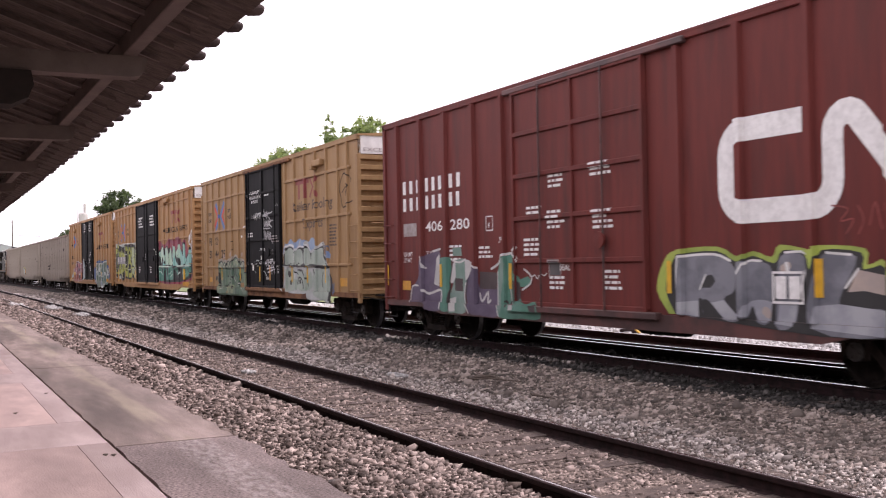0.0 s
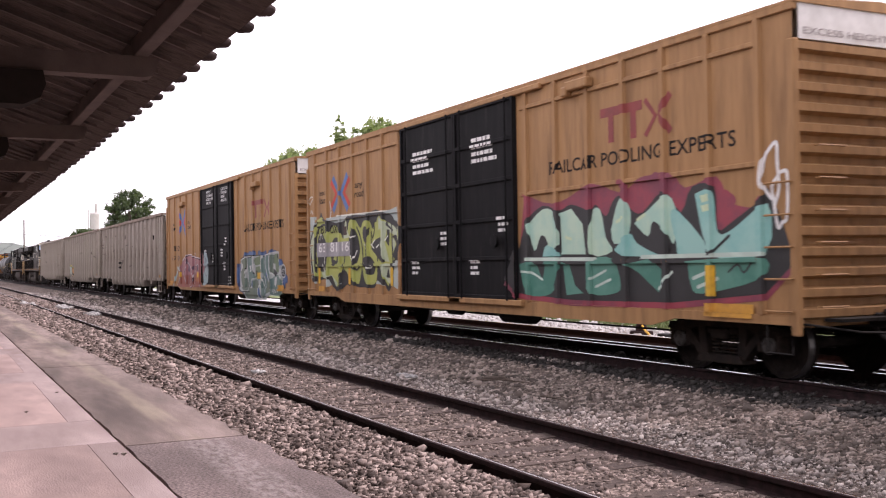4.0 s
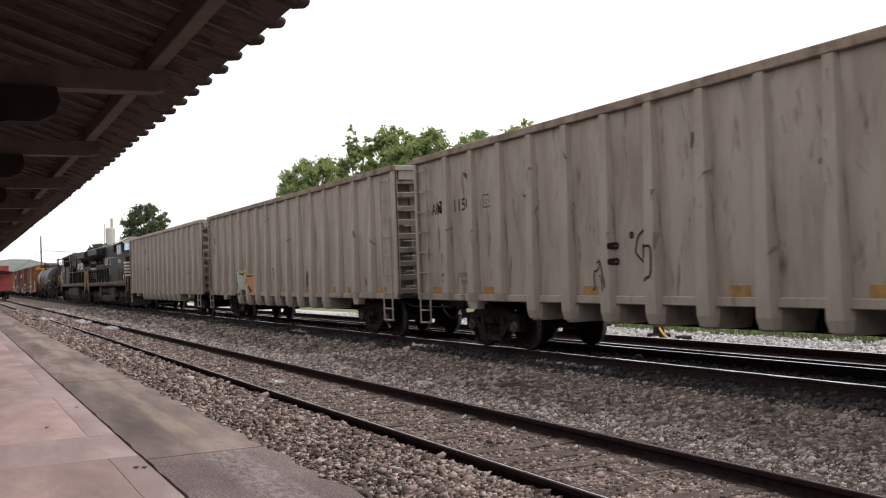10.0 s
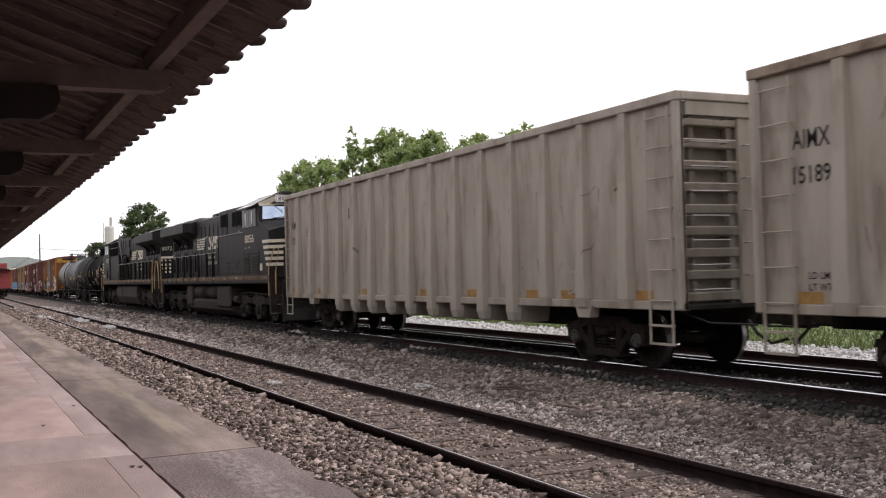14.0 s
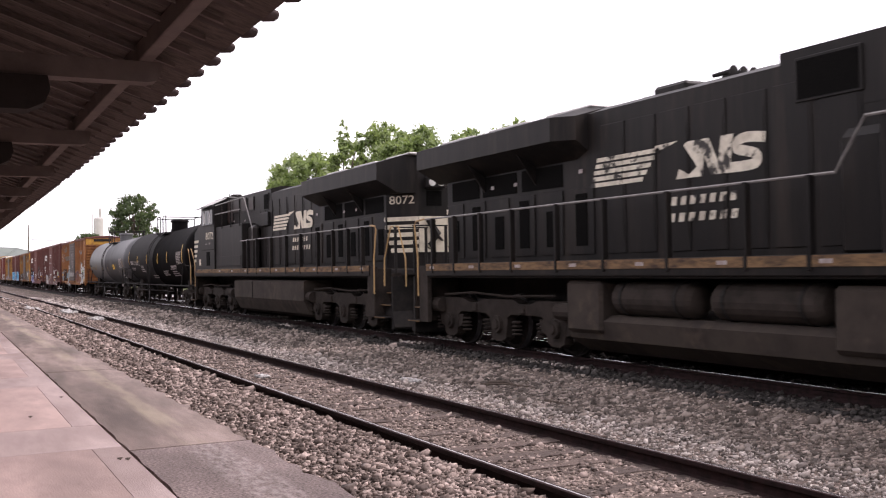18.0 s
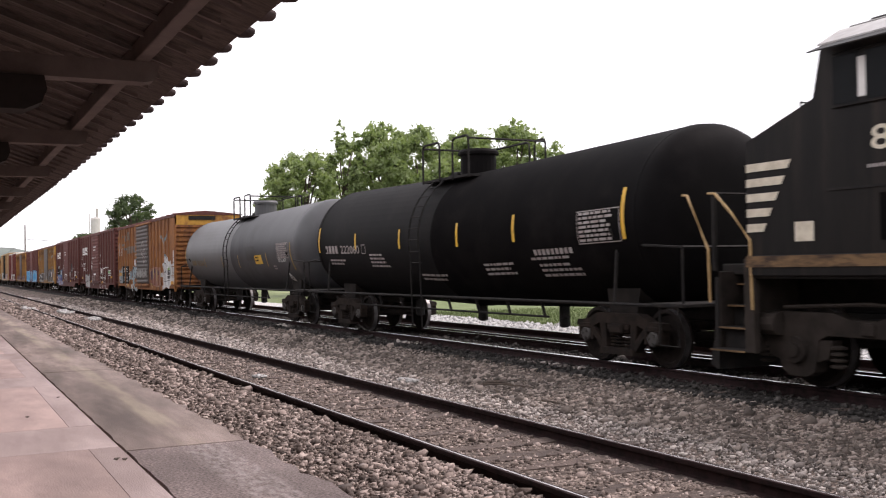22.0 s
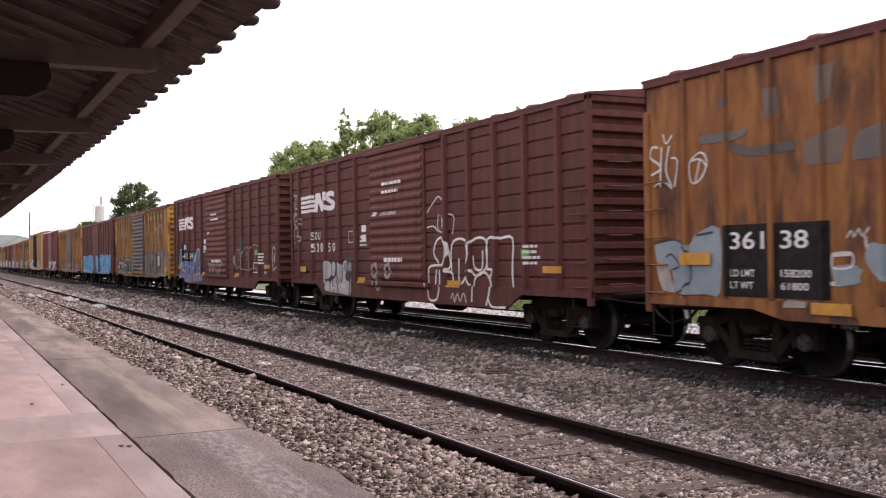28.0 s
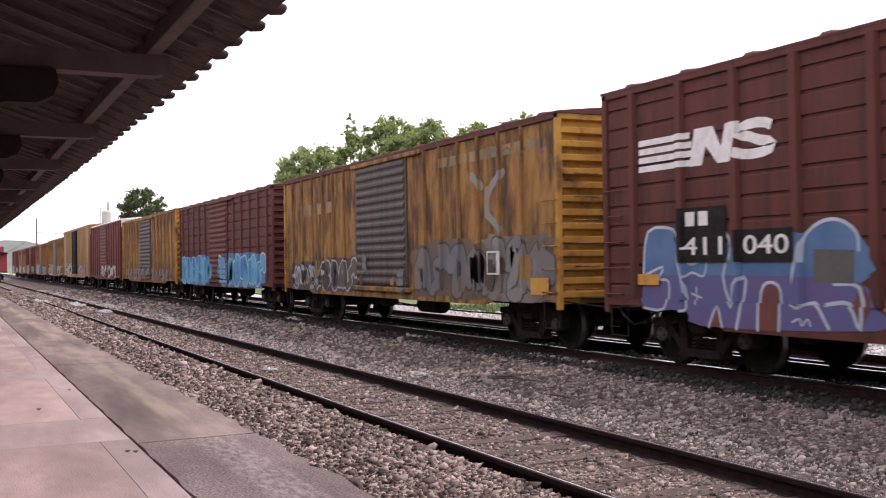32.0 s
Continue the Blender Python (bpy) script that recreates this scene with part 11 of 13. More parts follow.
        if e < 0:
            rails = ([(tail - 0.15, 2.665), (-10.02, 2.64), (-10.10, 2.56), (-9.95, 1.84), (-9.95, 1.0)], [(-11.1, 2.58), (-10.98, 2.58), (-10.60, 1.83), (-10.58, 1.20)])
        else:
            rails = ([(9.93, 2.56), (9.80, 2.55), (9.49, 2.27), (9.16, 1.90), (9.14, 1.0)], [(10.45, 2.57), (10.36, 2.56), (9.95, 1.80), (9.93, 1.08)])
        for rail in rails:
            q = shape()
            tube(q, [(u, s * 1.51, v_) for u, v_ in rail], 0.02, 6)
            part("grab_rail", q, M_GOLDRAIL, st, "tan grab rail")
        # pilot plough, end sill and end railing
        q = shape()
        prof = [(xb + 0.06, 0.16), (xb + 0.20, 0.22), (xb + 0.10, 0.60), (xb + 0.08, 1.42), (xb + 0.02, 1.42), (xb + 0.02, 0.60), (xb + 0.02, 0.16)]
        sweep = [(X(u), v_) for u, v_ in prof]
        prism(q, sweep, -1.32, 1.32)
        part("pilot", q, M_DARK, loco)
        q = shape()
        xr = X(xb + 0.15)
        for y in (-1.25, -0.45, 0.45, 1.25):
            box(q, xr - 0.03, xr + 0.03, y - 0.03, y + 0.03, 1.5, 2.58, 0.01)
        tube(q, [(xr, -1.3, 2.58), (xr, -0.4, 2.58)], 0.02, 6)
        tube(q, [(xr, 0.4, 2.58), (xr, 1.3, 2.58)], 0.02, 6)
        tube(q, [(xr, -0.4, 2.1), (xr + e * 0.03, 0, 1.9), (xr, 0.4, 2.1)], 0.012, 5)
        part("end_railing", q, M_DARK, loco)
        x = X(xb + 0.05)
        q = shape()
        for k in range(3):
            y0 = -0.7 + 0.5 * k
            tube(q, [(x + e * 0.36, s * abs(y0), 1.1), (x + e * 0.5, s * (abs(y0) + 0.05), 0.85), (x + e * 0.55, s * (abs(y0) + 0.15), 1.0)], 0.025, 5)
        part("jumper_hose", q, M_GOLDRAIL if e < 0 else M_DARK, loco)
        coupler(loco, x + e * 0.12, e)
    # fuel tank
    if smooth_tank:
        q = shape()
        prof = [(-1.35, 1.30), (-1.42, 1.25), (-1.42, 0.70), (-1.22, 0.30), (-0.9, 0.18), (0.9, 0.18), (1.22, 0.30), (1.42, 0.70), (1.42, 1.25), (1.35, 1.30)]
        sweep_x(q, prof, -4.4, 3.3, True)
        part("fuel_tank", q, M_TANKFUEL, loco, "long dusty fuel tank")
        q = shape()
        box(q, 0.95, 1.0, s * 1.43 - 0.01, s * 1.43 + 0.01, 0.7, 1.25)
        part("tank_seam", q, M_DARK, loco)
    else:
        q = shape()
        prof = [(-1.2, 0.80), (-1.35, 0.70), (-1.30, 0.40), (-0.95, 0.17), (0.95, 0.17), (1.30, 0.40), (1.35, 0.70), (1.2, 0.80)]
        sweep_x(q, prof, -4.3, 3.5, True)
        box(q, 1.4, 3.5, -1.40, 1.40, 0.5, 1.32, 0.06)
        box(q, -4.3, -3.3, -1.40, 1.40, 0.5, 1.36, 0.06)
        part("fuel_tank", q, M_TANKFUEL, loco, "dusty fuel tank below the air reservoirs")
        for x0, x1 in ((-3.15, -1.15), (-0.85, 1.25)):
            q = shape()
            spin(q, [(x0, 0.03), (x0 + 0.05, 0.20), (x0 + 0.15, 0.27), (x1 - 0.15, 0.27), (x1 - 0.05, 0.20), (x1, 0.03)], "x", (0, s * 1.12, 1.08), 20)
            r_ = part("air_reservoir", q, M_LOCOTRUCK, loco, "horizontal air reservoir cylinder")
            q = shape()
            for x in (x0 + 0.35, x1 - 0.35):
                spin(q, [(x - 0.03, 0.275), (x - 0.03, 0.285), (x + 0.03, 0.285), (x + 0.03, 0.275)], "x", (0, s * 1.12, 1.08), 20)
            part("strap", q, M_DARK, r_)
    for x in (-7.0, 6.68):
        bol = shape()
        box(bol, -2.6, 2.6, -0.75, 0.75, 0.55, 0.95, 0.05)
        t = part("truck", bol, M_DARK, loco)
        t.matrix_basis = pose(x, 0, 0)
        for sy in (-1, 1):
            f = part("side_frame", shared("lframe", loco_frame_mesh), M_LOCOTRUCK, t)
            f.matrix_basis = pose(0, sy * 1.08, 0, 0, 0, 0 if sy < 0 else 180)
        for dx in (-2.03, 0, 2.03):
            w = part("wheelset", shared(("wheel", 0.53), lambda: wheelset_mesh(0.53)), M_WHEEL, t)
            w.matrix_basis = pose(dx, 0, 0.53)
            WHEELS.append((w, dx, 0.53, turn))
    return loco


locomotive("black road locomotive with cream nose stripes, cab leading", -149.2, -1, "8056", False, -4.1)
locomotive("black road locomotive with cream stripes, running long hood first", -171.6, 1, "8072", True, 0.0)

# ---- older boxcars behind the tank cars ----
def striped_mark(sd, car, x, z, w, h, mt=M_WHITE):
    """The owner's mark: stripes and slanted plain blocks."""
    for k in range(4):
        sd.paint(bar(x, x + w * 0.44 - 0.012 * k * w, z + h * (0.02 + 0.25 * k), z + h * (0.19 + 0.25 * k), 0.06), mt, car, "emblem", "white stripe of the owner's mark", 0.005)
    block = [(0.40, 0), (0.49, 0), (0.52, 0.5), (0.60, 0), (0.71, 0), (0.75, 1), (0.655, 1), (0.625, 0.42), (0.57, 1), (0.44, 1)]
    sd.paint(poly([(x + w * u, z + h * v) for u, v in block]), mt, car, "emblem", "slanted white block of the owner's mark", 0.0056)
    sd.paint(stroke(arc(x + w * 0.845, z + h * 0.72, w * 0.105, 15, 250, 7, h * 0.165) + arc(x + w * 0.835, z + h * 0.275, w * 0.12, 70, -160, 7, h * 0.165), h * 0.26, caps=False), mt, car, "emblem", "curved white block of the owner's mark", 0.005)


RUST, GREY9 = spray((0.12, 0.05, 0.03), (0.18, 0.08, 0.04)), spray((0.27, 0.26, 0.25), (0.19, 0.18, 0.17))
car, sd, L = boxcar("rusting orange boxcar with weathered grey ribbed door", -231.3, -215.85, 0.90, 4.16, M_RUSTY, doors=[(-1.62, 1.53, "ribbed", M_GREYDOOR)],
                    ribs=[-6.83, -6.01, -5.19, -4.38, -3.52, -2.70, 2.3, 3.1, 3.95, 4.75, 5.6, 6.4], rib_w=0.09, end_paint=M_RUSTY, band=M_YELLOW, roof_paint=M_NSRED, fine=True)
sd.paint(bar(-6.03, -5.22, 1.03, 1.98) + bar(-5.15, -4.26, 1.03, 1.98), M_BLACKLET, car, "patch", "black repaint panel")
sd.paint(text_tris("361", -5.95, 1.66, 0.22, 0.62) + text_tris("38", -5.05, 1.66, 0.22, 0.45) + text_tris("LD LMT", -5.95, 1.30, 0.09, 0.45) + text_tris("LT WT", -5.95, 1.14, 0.09, 0.42) + text_tris("158200", -5.05, 1.30, 0.09, 0.5) + text_tris("61800", -5.05, 1.14, 0.09, 0.45), M_WHITE, car, off=0.008)
mural(sd, car, spray((0.1, 0.085, 0.08), (0.15, 0.1, 0.07)), 0.0060, [(0, [(-5.32, 3.7), (-5.08, 3.68), (-5.06, 3.37), (-5.3, 3.3)]),
    (0, [(-4.44, 3.82), (-4.16, 3.86), (-4.24, 3.44), (-4.41, 3.36)]),
    (0.12, [(-6.48, 3.17), (-5.89, 3.16), (-5.67, 3.2)]),
    (0, [(-4.68, 2.96), (-4.08, 3.09), (-3.97, 3), (-4.09, 2.65), (-4.62, 2.66)]),
    (0, [(-3.92, 2.66), (-3.83, 2.98), (-3.29, 3.04), (-3.11, 2.99), (-3.24, 2.72), (-3.42, 2.66)]),
    (0, [(-3.11, 2.67), (-2.89, 2.98), (-2.76, 3.05), (-2.54, 3.01), (-2.02, 3.06), (-2.34, 2.91), (-2.25, 2.64), (-2.53, 2.7), (-2.96, 2.66)])])
mural(sd, car, spray((0.09, 0.07, 0.06)), 0.0069, [(0.1, [(-6.1, 3.58), (-5.99, 3.64)]),
    (0.12, [(-5.89, 3.01), (-5.47, 2.91), (-4.81, 2.93)]),
    (0.05, [(-2.31, 3.16), (-2.24, 3.32)]),
    (0.09, [(-2.38, 3.17), (-2.2, 3.13)]),
    (0.05, [(-1.98, 3.05), (-1.91, 3.18)])])
mural(sd, car, spray((0.24, 0.32, 0.36), (0.3, 0.36, 0.38)), 0.0078, [(0, [(-4.26, 1.42), (-4, 1.46), (-3.8, 1.4), (-3.87, 1.23), (-4.18, 1.19)]),
    (0, [(-3.75, 1.69), (-3.55, 1.65), (-3.5, 1.39), (-3.04, 1.32), (-2.89, 1.39), (-2.89, 1.26), (-3.35, 1.24), (-3.67, 1.37)]),
    (0, [(-2.78, 1.39), (-2.71, 1.89), (-2.54, 1.94), (-2.27, 1.91), (-1.83, 1.93), (-1.82, 1.67), (-2.1, 1.57), (-2.28, 1.33), (-2.56, 1.25), (-2.51, 0.98), (-2.11, 0.82), (-1.68, 0.87), (-1.77, 0.67), (-2.29, 0.65), (-2.61, 0.83), (-2.79, 1.11)])])
mural(sd, car, spray((0.05, 0.05, 0.055)), 0.0087, [(0, [(-2.66, 1.57), (-2.53, 1.64), (-2.38, 1.55), (-2.41, 1.33), (-2.6, 1.31)]),
    (0, [(-2.23, 1.54), (-1.84, 1.63), (-1.8, 1.4), (-1.97, 1.26), (-2.23, 1.33)]),
    (0, [(-2.51, 1.12), (-2.1, 1.16), (-2.02, 1.03), (-2.29, 0.93), (-2.51, 0.94)]),
    (0, [(-3.46, 1.8), (-2.88, 1.8), (-2.88, 1.42), (-3.45, 1.4)]),
    (0.04, [(-2.69, 1.68), (-2.66, 1.88), (-2.52, 1.92), (-2.43, 1.87), (-2.45, 1.71)]),
    (0.035, [(-2.59, 1.68), (-2.38, 1.81), (-2.09, 1.91), (-1.85, 1.93)])])
mural(sd, car, spray((0.62, 0.62, 0.6)), 0.0096, [(0, [(-3.43, 0.9), (-3.02, 1.06), (-2.87, 0.78), (-3.26, 0.59)]),
    (0, [(-2.25, 2.14), (-1.99, 2.13), (-1.99, 1.94), (-2.26, 1.94)]),
    (0.03, [(-2.55, 1.49), (-2.42, 1.4)]),
    (0.03, [(-2.42, 1.51), (-2.55, 1.38)]),
    (0.03, [(-4.23, 1.56), (-3.98, 1.57)]),
    (0.03, [(-6.75, 1.73), (-6.49, 1.8)]),
    (0.03, [(-3.75, 1.77), (-3.72, 1.62), (-3.56, 1.39)]),
    (0.05, [(-4.24, 1.23), (-4.12, 1.23)])])
mural(sd, car, spray(K_), 0.0105, [(0.045, [(-3.31, 0.87), (-3.24, 0.69)]),
    (0.04, [(-3.21, 0.82), (-3.13, 0.86)]),
    (0.04, [(-3.19, 0.73), (-3.09, 0.79)]),
    (0.045, [(-3.05, 0.92), (-3, 0.78)]),
    (0.03, [(-2.19, 2.08), (-2.05, 2)]),
    (0.03, [(-2.04, 2.08), (-2.18, 1.98)])])
mural(sd, car, spray((0.24, 0.36, 0.36)), 0.0114, [(0.035, [(-2.25, 2.71), (-1.99, 2.72)]),
    (0.035, [(-2.3, 2.5), (-2.16, 2.56), (-1.95, 2.49)]),
    (0.035, [(-2.21, 2.29), (-1.98, 2.31)])])
mural(sd, car, spray((0.2, 0.26, 0.29), (0.26, 0.31, 0.33)), 0.0124, [(0, [(-7.52, 1.77), (-7.26, 1.81), (-7.07, 1.81), (-6.83, 1.72), (-6.7, 1.77), (-6.62, 1.87), (-6.14, 1.94), (-6.15, 1.08), (-6.44, 1.05), (-7.03, 1.05), (-7.14, 1.36), (-7.46, 1.48)]),
    (0, [(-4.2, 1.21), (-4.14, 1.45), (-3.86, 1.45), (-3.82, 1.25)]),
    (0, [(-3.76, 1.58), (-3.68, 1.7), (-3.54, 1.69), (-3.39, 1.64), (-3.4, 1.35), (-3.64, 1.37), (-3.74, 1.48)])])
mural(sd, car, spray((0.42, 0.4, 0.38), (0.3, 0.27, 0.24)), 0.0133, [(0, [(-7.49, 1.44), (-7.21, 1.4), (-7.06, 1.05), (-7.34, 1.07), (-7.43, 1.23)]),
    (0, [(-4.99, 0.92), (-4.62, 0.93), (-4.6, 1), (-4.94, 1.02)])])
mural(sd, car, spray((0.05, 0.04, 0.04)), 0.0142, [(0.035, [(-7.52, 1.76), (-7.07, 1.81), (-6.83, 1.68), (-6.73, 1.44), (-6.76, 1.2), (-7.03, 1.05)]),
    (0.03, [(-7.26, 1.56), (-7.14, 1.6), (-6.97, 1.44), (-7.12, 1.38)]),
    (0.035, [(-6.59, 1.86), (-6.28, 1.89)]),
    (0.03, [(-4.24, 0.88), (-4.22, 0.72)]),
    (0.03, [(-4.22, 0.87), (-4.16, 0.78), (-4.11, 0.89), (-4.1, 0.72)]),
    (0.03, [(-4.05, 0.86), (-4.05, 0.72)]),
    (0.03, [(-4, 0.86), (-4, 0.73), (-3.95, 0.73)]),
    (0.03, [(-3.9, 0.85), (-3.93, 0.78), (-3.89, 0.72), (-3.85, 0.8), (-3.9, 0.85)])])
mural(sd, car, spray((0.62, 0.58, 0.54)), 0.0151, [(0.03, [(-7.29, 3.33), (-7.23, 3.2), (-7.1, 3.3)]),
    (0.035, [(-7.42, 3.16), (-7.55, 3.17), (-7.59, 3.03), (-7.42, 2.93), (-7.36, 2.84), (-7.56, 2.77)]),
    (0.035, [(-7.33, 3.15), (-7.37, 2.59)]),
    (0.035, [(-7.16, 3.15), (-7.24, 2.83), (-7.12, 2.58)]),
    (0.03, [(-7.5, 2.6), (-7.3, 2.66), (-7.12, 2.55)]),
    (0.03, [(-7.11, 2.98), (-6.98, 2.93), (-7.05, 2.57)]),
    (0.03, [(-4.22, 1.58), (-3.95, 1.59), (-3.95, 1.43), (-4.22, 1.42), (-4.22, 1.58)])])
mural(sd, car, spray((0.62, 0.58, 0.54)), 0.0160, [(0.03, [(-6.6, 2.97), (-6.72, 2.87), (-6.72, 2.67), (-6.63, 2.58), (-6.46, 2.67), (-6.37, 2.84), (-6.41, 2.96), (-6.5, 3), (-6.6, 2.97)]),
    (0.03, [(-6.68, 2.9), (-6.51, 2.91), (-6.37, 2.8)]),
    (0.03, [(-6.51, 2.89), (-6.61, 2.6)]),
    (0.02, [(-4.01, 1.77), (-3.94, 1.85), (-3.91, 1.77), (-3.83, 1.87), (-3.79, 1.78), (-3.69, 1.88)])])
mural(sd, car, spray((0.2, 0.075, 0.05), (0.26, 0.12, 0.07)), 0.0060, [(0, [(1.87, 1.7), (2.65, 1.86), (4.09, 1.84), (4.59, 1.74), (4.56, 0.99), (2.95, 0.96), (2, 1.22)])])
mural(sd, car, spray((0.34, 0.24, 0.1)), 0.0069, [(0, [(2.58, 1.76), (2.85, 1.82), (2.9, 1.36), (2.63, 1.29)]),
    (0, [(3.36, 1.64), (3.62, 1.75), (3.73, 1.36), (3.47, 1.1)]),
    (0.06, [(2.01, 1.49), (2.28, 1.08), (2.61, 0.89)]),
    (0, [(4.29, 1.68), (4.53, 1.64), (4.52, 1.36), (4.34, 1.42)])])
mural(sd, car, spray((0.1, 0.05, 0.07)), 0.0078, [(0, [(2.15, 1.56), (2.51, 1.76), (2.56, 1.36), (2.28, 1.22)]),
    (0.07, [(3.14, 1.75), (3.22, 1.36)]),
    (0.07, [(3.93, 1.74), (4.1, 1.3)])])
mural(sd, car, spray((0.58, 0.58, 0.57), (0.46, 0.45, 0.44)), 0.0087, [(0, [(5.07, 0.78), (5.03, 1.37), (5.16, 1.73), (4.88, 1.98), (5.39, 2.09), (5.67, 2.38), (6.06, 2.28), (6.31, 2.29), (6.48, 2.06), (6.72, 2.14), (6.86, 1.94), (7.15, 1.95), (7.13, 1.37), (7.63, 1.43), (7.58, 1.07), (6.76, 1.06), (6.51, 0.86), (6.01, 0.93), (5.62, 0.89)]),
    (0, [(7.18, 1.37), (7.24, 2.57), (7.58, 2.57), (7.59, 1.43)]),
    (0, [(4.7, 1.55), (4.98, 1.63), (5.03, 1.37), (4.75, 1.39)])])
mural(sd, car, spray((0.07, 0.06, 0.06)), 0.0096, [(0.03, [(5.16, 1.95), (5.25, 1.37), (5.35, 0.89)]),
    (0.03, [(5.5, 2.2), (5.7, 1.84), (5.52, 1.37)]),
    (0.03, [(5.98, 2.25), (5.91, 1.84), (6.05, 1.49)]),
    (0.03, [(6.86, 1.91), (6.71, 1.6), (7.01, 1.37)]),
    (0.03, [(5.63, 1.19), (6.65, 1.26)]),
    (0.03, [(6.23, 2.24), (6.42, 1.83)]),
    (0.025, [(7.22, 2.04), (7.56, 2.05)]),
    (0.025, [(7.21, 1.6), (7.59, 1.53)]),
    (0, [(6.04, 1.72), (6.66, 1.74), (6.65, 1.32), (6, 1.31)])])
mural(sd, car, spray((0.16, 0.2, 0.22), (0.22, 0.16, 0.11)), 0.0105, [(0.14, [(4.78, 3.27), (5.2, 3)]),
    (0.14, [(5.91, 3.3), (5.53, 3.04), (5.36, 2.87)]),
    (0.16, [(5.33, 2.93), (5.35, 2.51)]),
    (0.1, [(5.4, 2.5), (5.92, 2.25)])])
mural(sd, car, spray((0.22, 0.36, 0.12)), 0.0114, [(0, [(6.22, 1.86), (6.57, 1.86), (6.56, 1.71), (6.22, 1.7)])])
scrawl(sd, car, -0.3, 1.0, 2.1, 3.2, 1, 4, M_GREYLET, 0.06)
graffiti(sd, car, -1.4, 1.4, 1.35, 1.75, 4, 6, None, spray((0.15, 0.13, 0.12)), spray((0.34, 0.33, 0.31), (0.22, 0.2, 0.19)))
sd.paint(frame_box(6.3, 6.7, 1.45, 1.85, 0.03) + bar(-2.2, -1.9, 2.0, 2.3), M_WHITE, car, "placard", "white notice panel", 0.06)
sd.paint(bar(-6.9, -6.3, 1.45, 1.62) + bar(-4.5, -3.9, 0.86, 1.0) + bar(6.9, 7.5, 1.05, 1.2), M_ORANGE, car, "reflector", "orange strip", 0.045)
q = shape()
box(q, 7.735, 7.755, -0.9, 0.3, 3.92, 4.10)
part("number_plate", q, M_BLACKLET, car, "dark plate on the gable")


def red_boxcar(label, xl, xr, number, seed, mark_z=2.90):
    car, sd, L = boxcar(label, xl, xr, 0.92, 4.23, M_NSRED, doors=[(-1.55, 1.53, "ribbed", M_REDDOOR)], ribs=[-7.0, -5.9, -4.79, -3.72, -2.54, 2.5, 3.55, 4.6, 5.7, 6.8],
                        rib_w=0.16, rib_d=0.07, grooves=True, roof_paint=M_NSRED, drop=0.3)
    striped_mark(sd, car, -6.88, mark_z, 2.9, 0.52)
    sd.paint(lines(-2.3, 2.1, 0.5, 3, 0.05, 0.05, seed) + lines(5.7, 1.75, 0.5, 4, 0.05, 0.05, seed + 3) + bar(-2.2, -1.9, 2.25, 2.42) + bar(-2.2, -1.9, 2.0, 2.18) + bar(-1.3, -1.05, 2.6, 2.7) + lines(-0.6, 1.5, 1.4, 1, 0.1, 0.1, seed), M_WHITE, car, "small_print", "small white print and notices", 0.006)
    sd.paint(lines(-0.7, 3.3, 1.2, 2, 0.07, 0.12, seed + 1), M_WHITE, car, "small_print", "white door notice", 0.006)
    sd.paint(bar(-6.9, -6.4, 1.22, 1.38) + bar(-2.4, -1.9, 0.98, 1.12) + bar(2.6, 3.2, 0.98, 1.12) + bar(6.3, 6.9, 1.3, 1.42), M_ORANGE, car, "reflector", "orange strip", 0.04)
    return car, sd, L


car, sd, L = red_boxcar("oxide-red boxcar with white mark and looping white scrawl", -248.2, -232.7, "530504", 1)
sd.paint(text_tris("S O U", -5.87, 2.13, 0.21, 0.62) + text_tris("5 3 0", -5.87, 1.79, 0.23, 0.82) + text_tris("5 0 4", -4.62, 1.79, 0.23, 0.86) + frame_box(-3.1, -2.75, 2.0, 2.3) + text_tris("DOOR OPENING", -0.8, 2.60, 0.08, 0.9), M_WHITE, car)
mural(sd, car, spray(K_), 0.0050, [(0, [(-5.14, 1.39), (-4.96, 1.54), (-4.57, 1.55), (-4.42, 1.48), (-4.33, 1.56), (-4.15, 1.52), (-3.97, 1.47), (-3.83, 1.55), (-3.62, 1.47), (-3.46, 1.52), (-3.14, 1.63), (-2.92, 1.66), (-2.94, 0.66), (-3.47, 0.68), (-4.53, 0.7), (-4.83, 0.7), (-4.97, 0.92), (-5.07, 1.1)])])
mural(sd, car, spray((0.44, 0.43, 0.43), (0.36, 0.35, 0.35)), 0.0059, [(0, [(-4.95, 1.39), (-4.83, 1.52), (-4.58, 1.52), (-4.37, 1.4), (-4.39, 1.15), (-4.55, 1.07), (-4.76, 1.03), (-4.76, 0.92), (-4.94, 0.97)]),
    (0, [(-4.36, 1.15), (-4.36, 1.43), (-4.22, 1.52), (-4.09, 1.43), (-4.12, 1.26), (-4.2, 1.13)]),
    (0, [(-4.82, 0.88), (-4.61, 1), (-4.39, 0.94), (-4.25, 1.05), (-4.06, 1.12), (-3.83, 1.33), (-3.81, 1.47), (-3.69, 1.48), (-3.58, 1.4), (-3.46, 1.52), (-3.26, 1.52), (-3.22, 1.27), (-3.38, 1.14), (-3.22, 1.08), (-2.93, 1.03), (-2.94, 0.68), (-3.64, 0.68), (-4.77, 0.73)])])
mural(sd, car, spray((0.22, 0.21, 0.21), (0.3, 0.29, 0.29)), 0.0068, [(0, [(-3.46, 1.47), (-3.26, 1.5), (-3.22, 1.33), (-3.36, 1.24), (-3.44, 1.3)]),
    (0, [(-3.18, 1.4), (-3.06, 1.5), (-2.92, 1.48), (-2.93, 1.28), (-3.14, 1.28)])])
